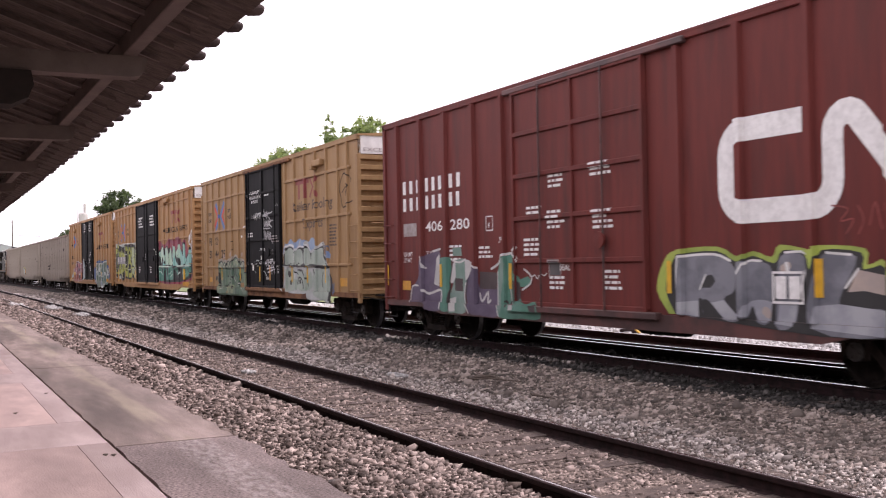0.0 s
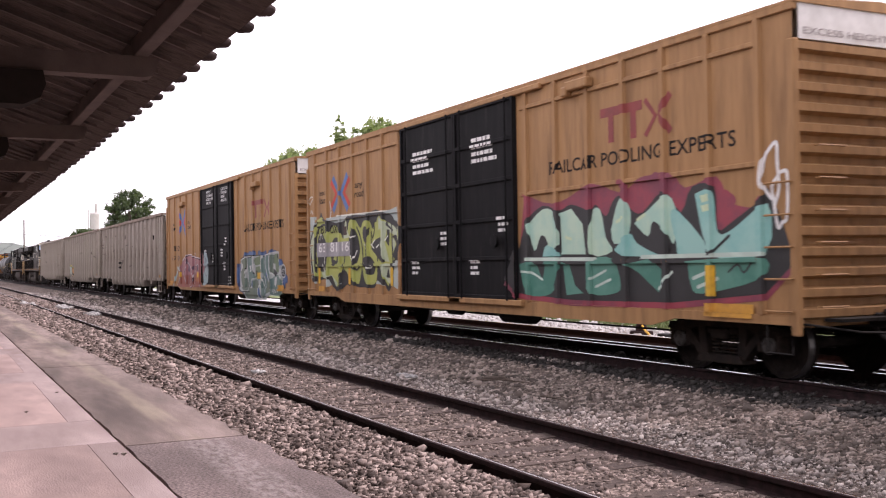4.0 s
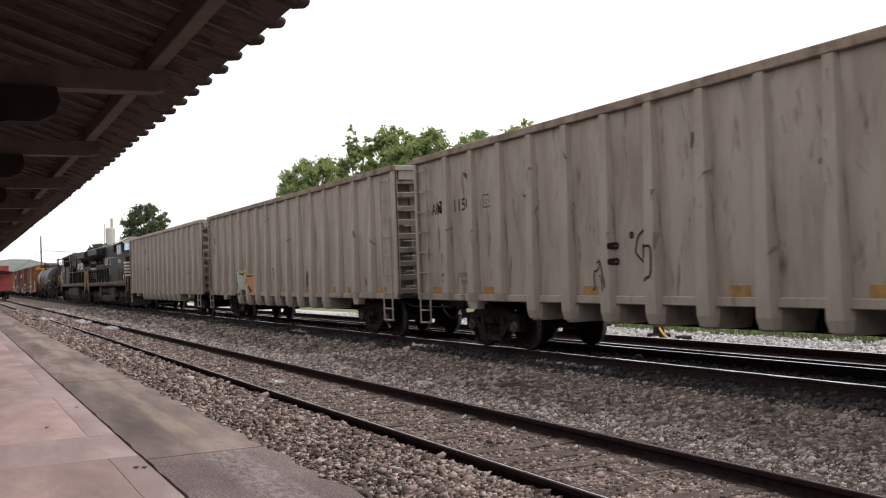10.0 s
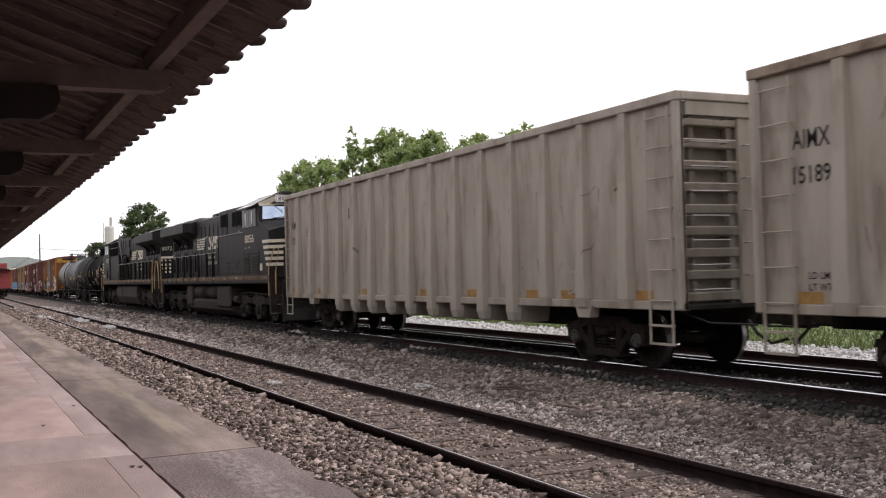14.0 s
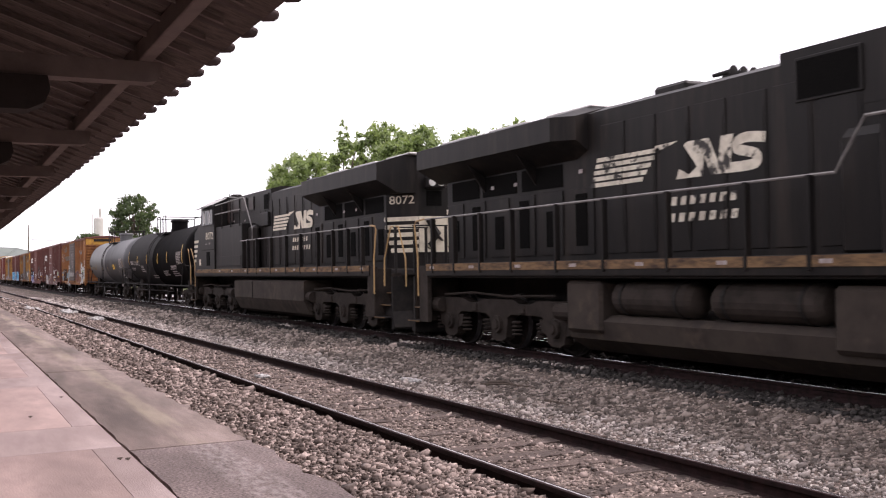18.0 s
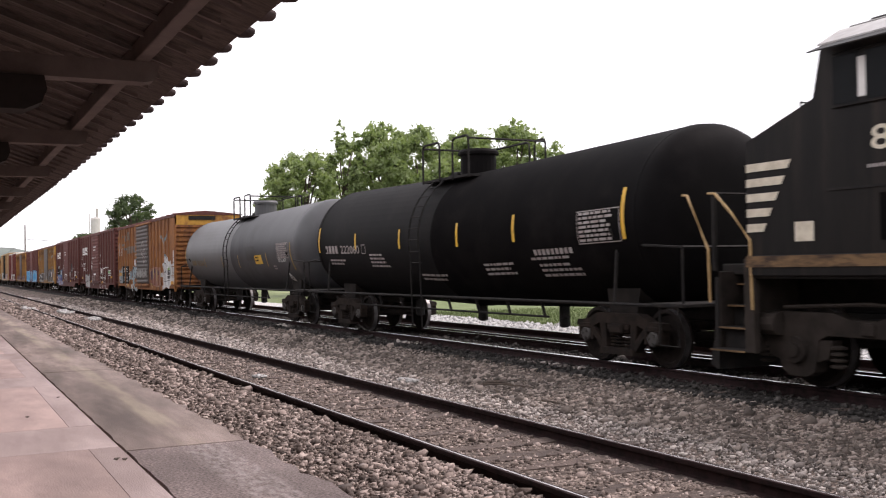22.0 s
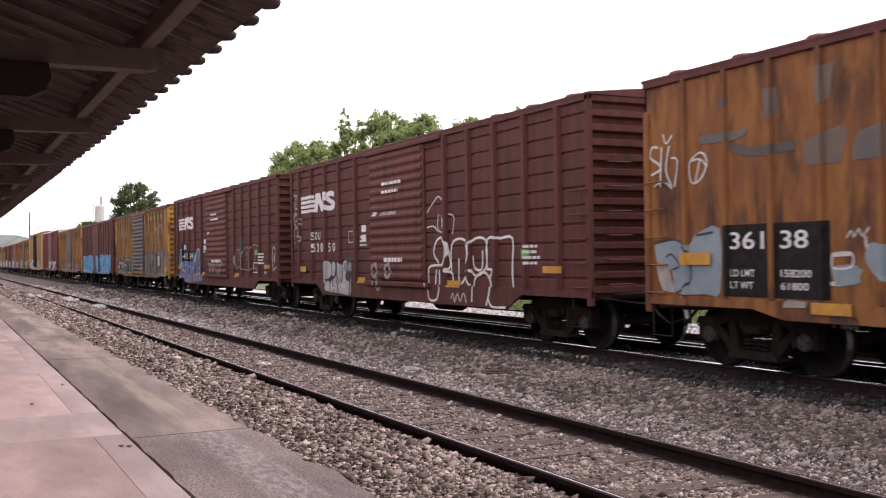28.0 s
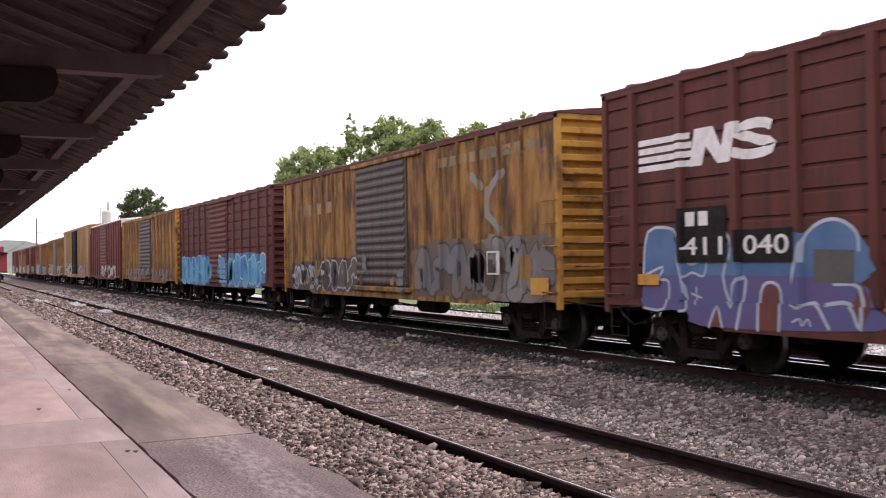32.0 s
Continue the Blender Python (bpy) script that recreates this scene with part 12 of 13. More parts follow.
mural(sd, car, spray(K_), 0.0077, [(0.06, [(-4.55, 1.07), (-4.43, 0.94), (-4.42, 0.7)]),
    (0.06, [(-4.23, 1.01), (-4.18, 0.84), (-4.12, 0.71)]),
    (0.06, [(-3.93, 1.26), (-3.98, 1.09), (-3.87, 0.96), (-3.81, 0.71)]),
    (0.05, [(-3.76, 1.13), (-3.73, 0.96)]),
    (0.06, [(-3.26, 1.27), (-3.32, 1.08), (-3.15, 1.05), (-2.98, 1), (-3.01, 0.7)]),
    (0.05, [(-3.54, 1.34), (-3.58, 1.07), (-3.47, 0.88)]),
    (0.05, [(-4.37, 1.41), (-4.37, 1.17), (-4.53, 1.07)]),
    (0, [(-4.15, 1.2), (-3.93, 1.26), (-3.96, 1.18), (-4.14, 1.14)])])
mural(sd, car, spray((0.6, 0.59, 0.58)), 0.0086, [(0.04, [(-4.86, 1.47), (-4.9, 1.06)]),
    (0.03, [(-4.34, 0.84), (-3.98, 0.78)]),
    (0.03, [(-3.63, 0.94), (-3.31, 0.9)]),
    (0.05, [(-3.51, 0.88), (-3.29, 0.85)])])
mural(sd, car, M_WHITE, 0.006, [(0.05, [(1.67, 1), (1.67, 1.37), (2.05, 1.43), (2.45, 1.46), (2.57, 1.79), (2.38, 2), (2.06, 1.95), (1.92, 1.68), (2.14, 1.49)]),
    (0.05, [(2.55, 1.9), (2.7, 1.43), (2.49, 1.32), (2.78, 1.26), (2.82, 1.03)]),
    (0.05, [(2.74, 1.32), (2.76, 1.84), (3.09, 1.97), (3.47, 1.88), (3.55, 1.6), (3.38, 1.32), (3.6, 1.05)]),
    (0.05, [(3.08, 1.55), (3.1, 1.04), (3.46, 1.27)]),
    (0.05, [(3.58, 1.65), (3.58, 1.87), (3.88, 1.97), (4.19, 1.93), (4.25, 1.75), (4.21, 1.38), (3.82, 1.22), (3.61, 1.33)]),
    (0.05, [(3.69, 1.6), (3.75, 1.38), (4.04, 1.36), (4.08, 1.7)]),
    (0.05, [(4.26, 1.36), (4.27, 1.93), (4.78, 1.94), (5.23, 1.93), (5.21, 1.39), (5.24, 1.05)]),
    (0.05, [(4.26, 1.36), (4.58, 1.33), (4.37, 1.23), (4.4, 1.02)]),
    (0.05, [(1.66, 0.93), (1.75, 0.7), (2.1, 0.71), (2.22, 0.95)]),
    (0.05, [(3.67, 0.73), (3.75, 1.16), (4.11, 1.3), (4.34, 1.18), (4.4, 0.97), (4.26, 0.68)]),
    (0.05, [(4.33, 0.81), (4.49, 0.64), (4.99, 0.65)]),
    (0.05, [(2.03, 1.31), (1.99, 1.04)]),
    (0.05, [(2.18, 1.31), (2.18, 1.02)]),
    (0.025, [(1.61, 2.56), (1.9, 2.75), (2.18, 2.88), (2.39, 2.74)]),
    (0.025, [(2.17, 2.49), (2.12, 2.25), (2.29, 2.12), (2.47, 2.26), (2.43, 2.47)]),
    (0.025, [(2.65, 2.49), (2.89, 2.41), (2.8, 2.07)]),
    (0.025, [(1.6, 2.24), (1.93, 2.26), (2.16, 2.13)]),
    (0.025, [(2.77, 0.74), (2.86, 0.86), (2.93, 0.68), (3.06, 0.87), (3.17, 0.7), (3.33, 0.88), (3.44, 0.7)])])
mural(sd, car, M_GREYLET, 0.0050, [(0.06, [(-7.55, 3.48), (-7.14, 3.44)]),
    (0.06, [(-7.33, 3.44), (-7.36, 3.19)]),
    (0.05, [(-7.5, 3.25), (-7.42, 3.09), (-7.48, 2.92)]),
    (0.05, [(-7.22, 3.09), (-7.42, 3.06)]),
    (0.055, [(-7.46, 2.58), (-7.54, 2.76), (-7.45, 2.9), (-7.23, 2.9), (-7.12, 2.74), (-7.24, 2.56), (-7.4, 2.56), (-7.43, 2.68), (-7.29, 2.72)]),
    (0.055, [(-7.5, 2.06), (-7.52, 2.41), (-7.4, 2.5), (-7.16, 2.47), (-7.16, 2.31), (-7.38, 2.25)]),
    (0.05, [(-7.38, 2.25), (-7.22, 2.29), (-7.11, 2.18)]),
    (0.05, [(-6.97, 2.42), (-7, 2.31)])])
mural(sd, car, M_GREYLET, 0.0059, [(0.045, [(-7.08, 2.25), (-6.95, 2.26), (-6.9, 2.14), (-7, 2.11)]),
    (0.05, [(-6.92, 2.76), (-6.81, 2.73)]),
    (0.05, [(-6.93, 2.62), (-6.82, 2.6)]),
    (0.05, [(-7.85, 2.74), (-7.74, 2.77)]),
    (0.05, [(-7.84, 2.64), (-7.72, 2.65)])])
sd.paint(ring(-1.2, 1.3, 0.2, 0.09) + ring(-0.4, 1.3, 0.2, 0.09) + ring(-1.1, 0.98, 0.18, 0.08), M_GREYLET, car, "graffiti", "", 0.01)
sd.paint(bar(5.55, 5.8, 1.55, 1.72), spray((0.1, 0.5, 0.1)), car, "sticker", "small green sticker")
car, sd, L = red_boxcar("oxide-red boxcar with blue and purple graffiti under its mark", -265.1, -249.55, "411040", 2)
sd.paint(bar(-5.92, -4.98, 1.55, 2.32) + bar(-4.78, -3.72, 1.55, 1.98), M_BLACKLET, car, "patch", "black repaint panel", 0.026)
sd.paint(bars(-5.8, 2.06, 0.2, 0.55, 2) + text_tris("411", -5.85, 1.66, 0.24, 0.8) + text_tris("040", -4.65, 1.66, 0.24, 0.8), M_WHITE, car, off=0.030)
mural(sd, car, spray((0.06, 0.135, 0.27), (0.085, 0.17, 0.31)), 0.0050, [(0, [(-6.8, 1.34), (-6.68, 2.01), (-6.1, 2.03), (-6.02, 1.8), (-5.1, 1.75), (-4.91, 1.96), (-4.87, 1.75), (-3.94, 1.71), (-3.87, 1.97), (-3.65, 1.9), (-3.37, 2.02), (-3.08, 2.04), (-2.82, 1.89), (-2.81, 1.28)])])
mural(sd, car, spray((0.115, 0.088, 0.21), (0.09, 0.10, 0.235)), 0.0059, [(0, [(-6.8, 1.37), (-3.76, 1.37), (-2.81, 1.31), (-2.53, 1.01), (-2.52, 0.76), (-5.48, 0.67), (-5.8, 0.87), (-6.76, 0.88)])])
mural(sd, car, spray((0.16, 0.045, 0.035), (0.12, 0.04, 0.035)), 0.0068, [(0, [(-4.37, 0.67), (-4.36, 1.17), (-4.2, 1.28), (-4.02, 1.18), (-4.05, 0.68)]),
    (0, [(-5.32, 0.67), (-5.16, 0.94), (-5.07, 0.68)]),
    (0, [(-2.89, 1.06), (-2.77, 1.29), (-2.59, 1.03), (-2.75, 0.77)])])
mural(sd, car, spray((0.46, 0.52, 0.60)), 0.0077, [(0.045, [(-6.8, 1.35), (-6.68, 2.01), (-6.1, 2.03), (-6.01, 1.8)]),
    (0.04, [(-6.8, 1.35), (-6.34, 1.49), (-6.43, 1.31), (-6.21, 1.27), (-6.29, 0.88), (-6.76, 0.88)]),
    (0.04, [(-6.01, 1.77), (-5.88, 1.36), (-5.79, 0.92), (-5.96, 0.86)]),
    (0.035, [(-5.86, 1.59), (-5.7, 1.52), (-5.41, 1.6), (-5.46, 1.36), (-5.7, 1.41), (-5.87, 1.33)]),
    (0.05, [(-5.05, 1.99), (-4.9, 1.76), (-5.07, 1.36), (-4.89, 0.95), (-4.81, 1.26), (-4.63, 1.31), (-4.79, 0.67)]),
    (0.04, [(-4.4, 0.67), (-4.36, 1.17), (-4.2, 1.29), (-4.02, 1.18), (-4.03, 0.68)]),
    (0.045, [(-3.66, 1.56), (-3.62, 1.84), (-3.37, 2.02), (-3.08, 2.04), (-2.83, 1.89), (-2.8, 1.68)]),
    (0.045, [(-3.66, 1.75), (-3.83, 1.01), (-3.46, 1.05), (-3.26, 0.8), (-3.23, 0.75)]),
    (0.05, [(-3.28, 1.03), (-2.94, 1.05), (-2.77, 0.75), (-2.79, 1.24), (-3.16, 1.28)]),
    (0.04, [(-5.33, 0.67), (-5.16, 0.95), (-5.07, 0.68)]),
    (0.03, [(-5.71, 1.11), (-5.51, 1.06)]),
    (0.03, [(-5.61, 1.2), (-5.6, 0.97)]),
    (0.025, [(-3.8, 0.8), (-3.68, 0.85), (-3.65, 0.76), (-3.55, 0.85), (-3.51, 0.77)])])
mural(sd, car, spray((0.10, 0.095, 0.09), (0.07, 0.07, 0.07)), 0.0086, [(0, [(-3.47, 1.7), (-2.86, 1.68), (-2.88, 1.29), (-3.48, 1.29)])])
scrawl(sd, car, -1.3, 1.0, 1.1, 1.5, 4, 3, M_GREYLET, 0.05)
bubble_outline(sd, car, 2.6, 5.6, 1.2, 2.1, 3, 6, M_GREYLET, 0.03)
sd.paint(blob(3.2, 3.8, 1.7, 2.4, random.Random(3)), spray((0.05, 0.045, 0.045)), car, "patch", "dark smudge of repaint")
sd.paint(bar(5.1, 5.35, 1.75, 1.92), spray((0.1, 0.5, 0.1)), car, "sticker", "small green sticker")
sd.paint(frame_box(4.9, 5.5, 1.15, 1.5, 0.03) + text_tris("85179", 6.2, 1.12, 0.1, 0.5), M_WHITE, car, "placard", "white framed panel")
scrawl(sd, car, 7.0, 7.5, 1.2, 2.0, 1, 1, M_WHITE, 0.03)
car, sd, L = boxcar("faded yellow boxcar with grey ribbed door and dull graffiti", -282.1, -266.4, 0.90, 4.16, M_FADED, doors=[(-1.66, 1.47, "ribbed", M_GREYDOOR)],
                    ribs=[-7.0, -6.1, -5.2, -4.3, -3.45, -2.6, 2.4, 3.2, 4.05, 4.9, 5.75, 6.6], rib_w=0.09, end_paint=M_YELLOW, roof_paint=M_NSRED, fine=True)
graffiti(sd, car, -7.0, -4.3, 0.85, 1.62, 4, 13, spray((0.05, 0.045, 0.045), (0.10, 0.07, 0.05)), spray((0.04, 0.04, 0.045)), spray((0.48, 0.49, 0.47), (0.26, 0.27, 0.27)), None, 0.85)
graffiti(sd, car, -4.4, -1.8, 0.85, 1.72, 4, 17, spray((0.09, 0.05, 0.03), (0.05, 0.04, 0.04)), spray((0.50, 0.51, 0.50)), spray((0.06, 0.055, 0.06), (0.13, 0.10, 0.08)), None, 0.5)
graffiti(sd, car, 1.8, 5.2, 0.85, 1.98, 4, 31, spray((0.10, 0.075, 0.055), (0.15, 0.09, 0.045)), spray((0.05, 0.055, 0.07)), spray((0.13, 0.14, 0.17), (0.17, 0.145, 0.12)), None, 0.4)
graffiti(sd, car, 5.0, 7.6, 0.85, 2.05, 3, 34, spray((0.19, 0.175, 0.155), (0.12, 0.085, 0.055)), spray((0.07, 0.07, 0.07)), spray((0.22, 0.21, 0.20), (0.15, 0.14, 0.13)), None, 0.4)
for k in range(16):
    rnd = random.Random(90 + k)
    x, z, u, v_ = rnd.uniform(-6.8, 7.0), rnd.uniform(0.95, 2.1), rnd.uniform(0.06, 0.22), rnd.uniform(0.06, 0.3)
    sd.paint(blob(x - u, x + u, z - v_, z + v_, rnd, 0.2, 18), (spray((0.08, 0.045, 0.03)), spray((0.30, 0.17, 0.06)), spray((0.16, 0.16, 0.16)))[k % 3], car, "patch", "flaked patch of paint and rust", 0.019 + 0.0001 * k)
sd.paint(bar(6.9, 7.5, 1.0, 1.3), M_ORANGE, car, "placard", "orange notice plate", 0.045)
mural(sd, car, spray((0.2, 0.225, 0.22), (0.24, 0.18, 0.1)), 0.0050, [(0.17, [(4.62, 3.31), (5.02, 3.08)]),
    (0.17, [(5.88, 3.28), (5.48, 3.1), (5.29, 2.9)]),
    (0.19, [(5.25, 2.98), (5.23, 2.52)]),
    (0.16, [(5.28, 2.49), (5.74, 2.22)])])
mural(sd, car, spray((0.15, 0.1, 0.06)), 0.0059, [(0.1, [(5.22, 3.73), (5.72, 3.73)]),
    (0.05, [(5.89, 3.68), (6.1, 3.72), (6.21, 3.57)]),
    (0.05, [(6.42, 3.66), (6.51, 3.51), (6.72, 3.65)]),
    (0.05, [(7.15, 3.68), (7.22, 3.54), (7.41, 3.65)]),
    (0.05, [(2.92, 3.11), (3.25, 3.19)])])
sd.paint(bars(-6.3, 3.0, 0.3, 3.0, 4, 0.4) + bars(3.2, 3.6, 0.2, 4.0, 9, 0.3), spray((0.16, 0.12, 0.06), (0.3, 0.18, 0.06)), car, "lettering", "ghost of painted-over lettering", 0.004)
sd.paint(frame_box(5.3, 5.8, 1.35, 1.8, 0.03), M_WHITE, car, "placard", "white framed panel", 0.06)
car, sd, L = boxcar("brown-red boxcar with bright blue graffiti", -297.9, -283.4, 0.90, 4.16, M_NSRED, doors=[(-1.4, 1.4, "ribbed", M_REDDOOR)], ribs=even(-6.6, -2.3, 5) + even(2.3, 6.6, 5), rib_w=0.13, grooves=True)
graffiti(sd, car, -6.9, -1.2, 0.80, 1.95, 6, 41, spray((0.05, 0.20, 0.38)), spray((0.30, 0.50, 0.62)), spray((0.06, 0.26, 0.48), (0.10, 0.36, 0.56)))
graffiti(sd, car, 0.2, 6.3, 0.80, 1.95, 6, 43, spray((0.05, 0.20, 0.38)), spray((0.45, 0.60, 0.68)), spray((0.06, 0.26, 0.48), (0.10, 0.36, 0.56)))
car, sd, L = boxcar("pale yellow boxcar with grey door", -314.7, -298.8, 0.90, 4.20, M_FADED, doors=[(-1.6, 1.5, "ribbed", M_GREYDOOR)], ribs=even(-7, -2.6, 6) + even(2.6, 7, 6), rib_w=0.09, end_paint=M_YELLOW)
graffiti(sd, car, -6.5, 6.5, 0.85, 1.5, 10, 51, None, spray((0.10, 0.08, 0.12)), spray((0.20, 0.13, 0.14), (0.26, 0.2, 0.16)))
car, sd, L = boxcar("dark maroon boxcar with white roof band", -330.0, -315.6, 0.90, 4.45, M_MAROON, doors=[(-1.5, 1.5, "ribbed", M_MAROON)], ribs=even(-6.5, -2.4, 5) + even(2.4, 6.5, 5), rib_w=0.12, band=M_WHITEROOF, roof_paint=M_WHITEROOF)
graffiti(sd, car, -1.0, 5.5, 0.85, 1.7, 5, 55, None, spray((0.06, 0.06, 0.06)), spray((0.55, 0.55, 0.53)))
LAST = [("tan high boxcar with black door", -349.1, -331.2, 4.72, M_TAN, M_BLACKDOOR, "plug"), ("faded tan boxcar with pale graffiti", -365.6, -350.3, 4.3, M_FADED, M_GREYDOOR, "ribbed"),
        ("rusty orange boxcar with grey graffiti", -382.6, -366.9, 4.2, M_RUSTY, M_GREYDOOR, "ribbed"), ("oxide-red boxcar near the end of the view", -399.0, -383.8, 4.2, M_NSRED, M_REDDOOR, "ribbed"),
        ("faded yellow boxcar far down the train", -415.6, -400.2, 4.2, M_FADED, M_GREYDOOR, "ribbed"), ("maroon boxcar far down the train", -432.0, -416.8, 4.2, M_MAROON, M_REDDOOR, "ribbed")]
for i, (lb, a, b, zt, mt, dm, st) in enumerate(LAST):
    car, sd, L = boxcar(lb, a, b, 0.9, zt, mt, doors=[(-1.6, 1.5, st, dm)], ribs=even(-6.8, -2.5, 6) + even(2.5, 6.8, 6), rib_w=0.1, detail=False)
    graffiti(sd, car, -6.8, -2.0, 0.85, 1.9, 5, 60 + i, spray((0.30, 0.30, 0.28)), spray((0.06, 0.06, 0.06)), spray(((0.5, 0.5, 0.5), (0.4, 0.42, 0.3), (0.3, 0.4, 0.5))[i % 3]))
    graffiti(sd, car, 2.0, 6.8, 0.85, 1.8, 5, 70 + i, None, spray((0.06, 0.06, 0.06)), spray(((0.4, 0.3, 0.3), (0.5, 0.5, 0.45), (0.3, 0.35, 0.4))[i % 3]))

# ---- beside and beyond the tracks ----
def caboose():
    cb = thing("caboose", "parked red caboose with cupola on the old side track", "caboose", at=pose(-136.6, NEAR_Y, 0))
    q = shape()
    box(q, -4.6, 4.6, -1.5, 1.5, 1.1, 3.35, 0.03)
    b = part("body", q, M_CABOOSE, cb)
    q = shape()
    sweep_x(q, [(-1.62, 3.33), (-1.62, 3.40), (0, 3.62), (1.62, 3.40), (1.62, 3.33)], -5.6, 5.6, True)
    part("roof", q, M_DARK, cb)
    q = shape()
    box(q, -1.4, 1.4, -1.3, 1.3, 3.4, 4.25, 0.04)
    part("cupola", q, M_CABOOSE, cb)
    for x in (-3.4, -1.2, 1.4, 3.6):
        q = shape()
        box(q, x - 0.35, x + 0.35, -1.53, -1.49, 2.1, 2.8, 0.01)
        w = part("window", q, M_WHITE, cb)
        q = shape()
        box(q, x - 0.28, x + 0.28, -1.54, -1.53, 2.17, 2.73)
        part("pane", q, M_GLASS, w)
    for s in (-1, 1):
        q = shape()
        box(q, min(s * 4.6, s * 5.5), max(s * 4.6, s * 5.5), -1.5, 1.5, 1.05, 1.15, 0.01)
        part("end_platform", q, M_DARK, cb)
        q = shape()
        tube(q, [(s * 5.4, -1.4, 1.1), (s * 5.4, -1.4, 2.1), (s * 5.4, 1.4, 2.1), (s * 5.4, 1.4, 1.1)], 0.03, 6)
        tube(q, [(s * 5.4, -1.45, 1.1), (s * 5.4, -1.45, 3.35)], 0.03, 6)
        part("end_railing", q, M_CABOOSE, cb)
        q = shape()
        box(q, s * 3.4 - 0.9, s * 3.4 + 0.9, -0.4, 0.4, 0.6, 1.1, 0.03)
        t = part("truck", q, M_TRUCK, cb)
        for sy in (-1, 1):
            f = part("side_frame", shared("frame", frame_mesh), M_TRUCK, t)
            f.matrix_basis = pose(s * 3.4, sy, 0)
        for dx in (-0.889, 0.889):
            w = part("wheelset", shared(("wheel", 0.457), lambda: wheelset_mesh(0.457)), M_WHEEL, t)
            w.matrix_basis = pose(s * 3.4 + dx, 0, 0.457)
    q = shape()
    box(q, -5.5, 5.5, -0.25, 0.25, 0.85, 1.12)
    part("centre_sill", q, M_DARK, cb)


caboose()


def leaf_cloud(name, blobs, count, size, seed, material, parent):
    """Many small leaf sprays, thick in some tufts and thin in others."""
    rng = np.random.default_rng(seed)
    B = np.array(blobs)
    vol = B[:, 3] ** 2
    pick = rng.choice(len(B), count, p=vol / vol.sum())
    d = rng.normal(size=(count, 3))
    d /= np.linalg.norm(d, axis=1)[:, None]
    rad = np.abs(rng.normal(0.55, 0.38, count))
    P = B[pick, :3] + d * (B[pick, 3] * rad)[:, None] * np.array([1, 1, 0.8])
    a = rng.normal(size=(count, 3))
    a /= np.linalg.norm(a, axis=1)[:, None]
    b = np.cross(a, rng.normal(size=(count, 3)))
    b /= np.linalg.norm(b, axis=1)[:, None] + 1e-9
    s = size * rng.uniform(0.5, 1.3, count)[:, None]
    V = np.stack([P - a * s, P + b * s * 0.55, P + a * s, P - b * s * 0.55], 1).reshape(-1, 3)
    F = np.arange(count * 4, dtype=np.int32)
    me = bpy.data.meshes.new(name)
    me.vertices.add(len(V))
    me.vertices.foreach_set("co", V.reshape(-1))
    me.loops.add(len(F))
    me.loops.foreach_set("vertex_index", F)
    me.polygons.add(count)
    me.polygons.foreach_set("loop_start", np.arange(0, count * 4, 4, dtype=np.int32))
    me.polygons.foreach_set("loop_total", np.full(count, 4, dtype=np.int32))
    me.materials.append(material)
    me.update()
    return part(name, me, material, parent)


def tree(label, x, y, h, spread, seed, count, leaf, material, base=-0.5, trunk=0.3, tall=None):
    rnd = random.Random(seed)
    t = thing("tree", label, "tree", at=pose(x, y, base))
    tr = shape()
    tube(tr, [(0, 0, -0.3), (0.1, 0.05, h * 0.2), (0.0, 0.1, h * 0.45), (0.2, 0, h * 0.75)], trunk, 9, trunk * 0.3)
    part("trunk", tr, M_BARK, t)
    blobs = []
    lim = shape()
    cz, rz = h * 0.66, h * 0.34
    for k in range(12):
        a = k * 2.4 + rnd.uniform(-0.4, 0.4)
        e = rnd.uniform(-0.5, 1.0)
        reach = spread * math.sqrt(1 - 0.85 * e * e) * rnd.uniform(0.6, 0.95)
        p = (math.cos(a) * reach, math.sin(a) * reach, cz + rz * 0.9 * e)
        tube(lim, [(0.05, 0.05, p[2] * 0.55), (p[0] * 0.5, p[1] * 0.5, p[2] * 0.84), p], trunk * 0.35, 5, 0.02)
    for k in range(190):
        d = Vector((rnd.gauss(0, 1), rnd.gauss(0, 1), rnd.gauss(0, 1))).normalized() * rnd.uniform(0.45, 1.0) ** 0.6
        lump = 1 + 0.16 * math.sin(3 * math.atan2(d.y, d.x) + seed) + 0.12 * math.sin(7 * d.z + seed * 2)
        r = spread * rnd.uniform(0.10, 0.21)
        blobs.append((d.x * (spread - r * 0.5) * lump, d.y * (spread - r * 0.5) * lump, cz + d.z * (rz - r * 0.4) * (1 + 0.1 * (lump - 1)), r))
    if tall:
        for j in range(9):
            blobs.append((tall[0] + rnd.uniform(-0.35, 0.35), rnd.uniform(-0.35, 0.35), h * (0.93 + 0.022 * j), spread * (0.24 - 0.02 * j)))
    part("branchwork", lim, M_BARK, t)
    leaf_cloud("crown", blobs, count, leaf, seed, material, t)
    return t


# the walnut-like trees past the field, from left to right, and the lone dark one further off
tree("broad green tree past the field, loose outline", -72.9, 25.0, 11.2, 3.35, 2, 21000, 0.17, M_LEAF)
tree("tall thin green tree with a leading shoot", -73.5, 28.4, 12.3, 1.7, 5, 9500, 0.17, M_LEAF, tall=(0.0, 0, 0))
tree("leafy green tree with gaps of sky", -76.3, 32.8, 14.3, 3.15, 8, 21000, 0.17, M_LEAF)
tree("leafy green tree with gaps of sky", -71.3, 33.6, 13.5, 3.6, 9, 23000, 0.17, M_LEAF)
tree("rounded green tree past the field", -74.2, 40.0, 14.0, 3.5, 11, 23000, 0.17, M_LEAF)
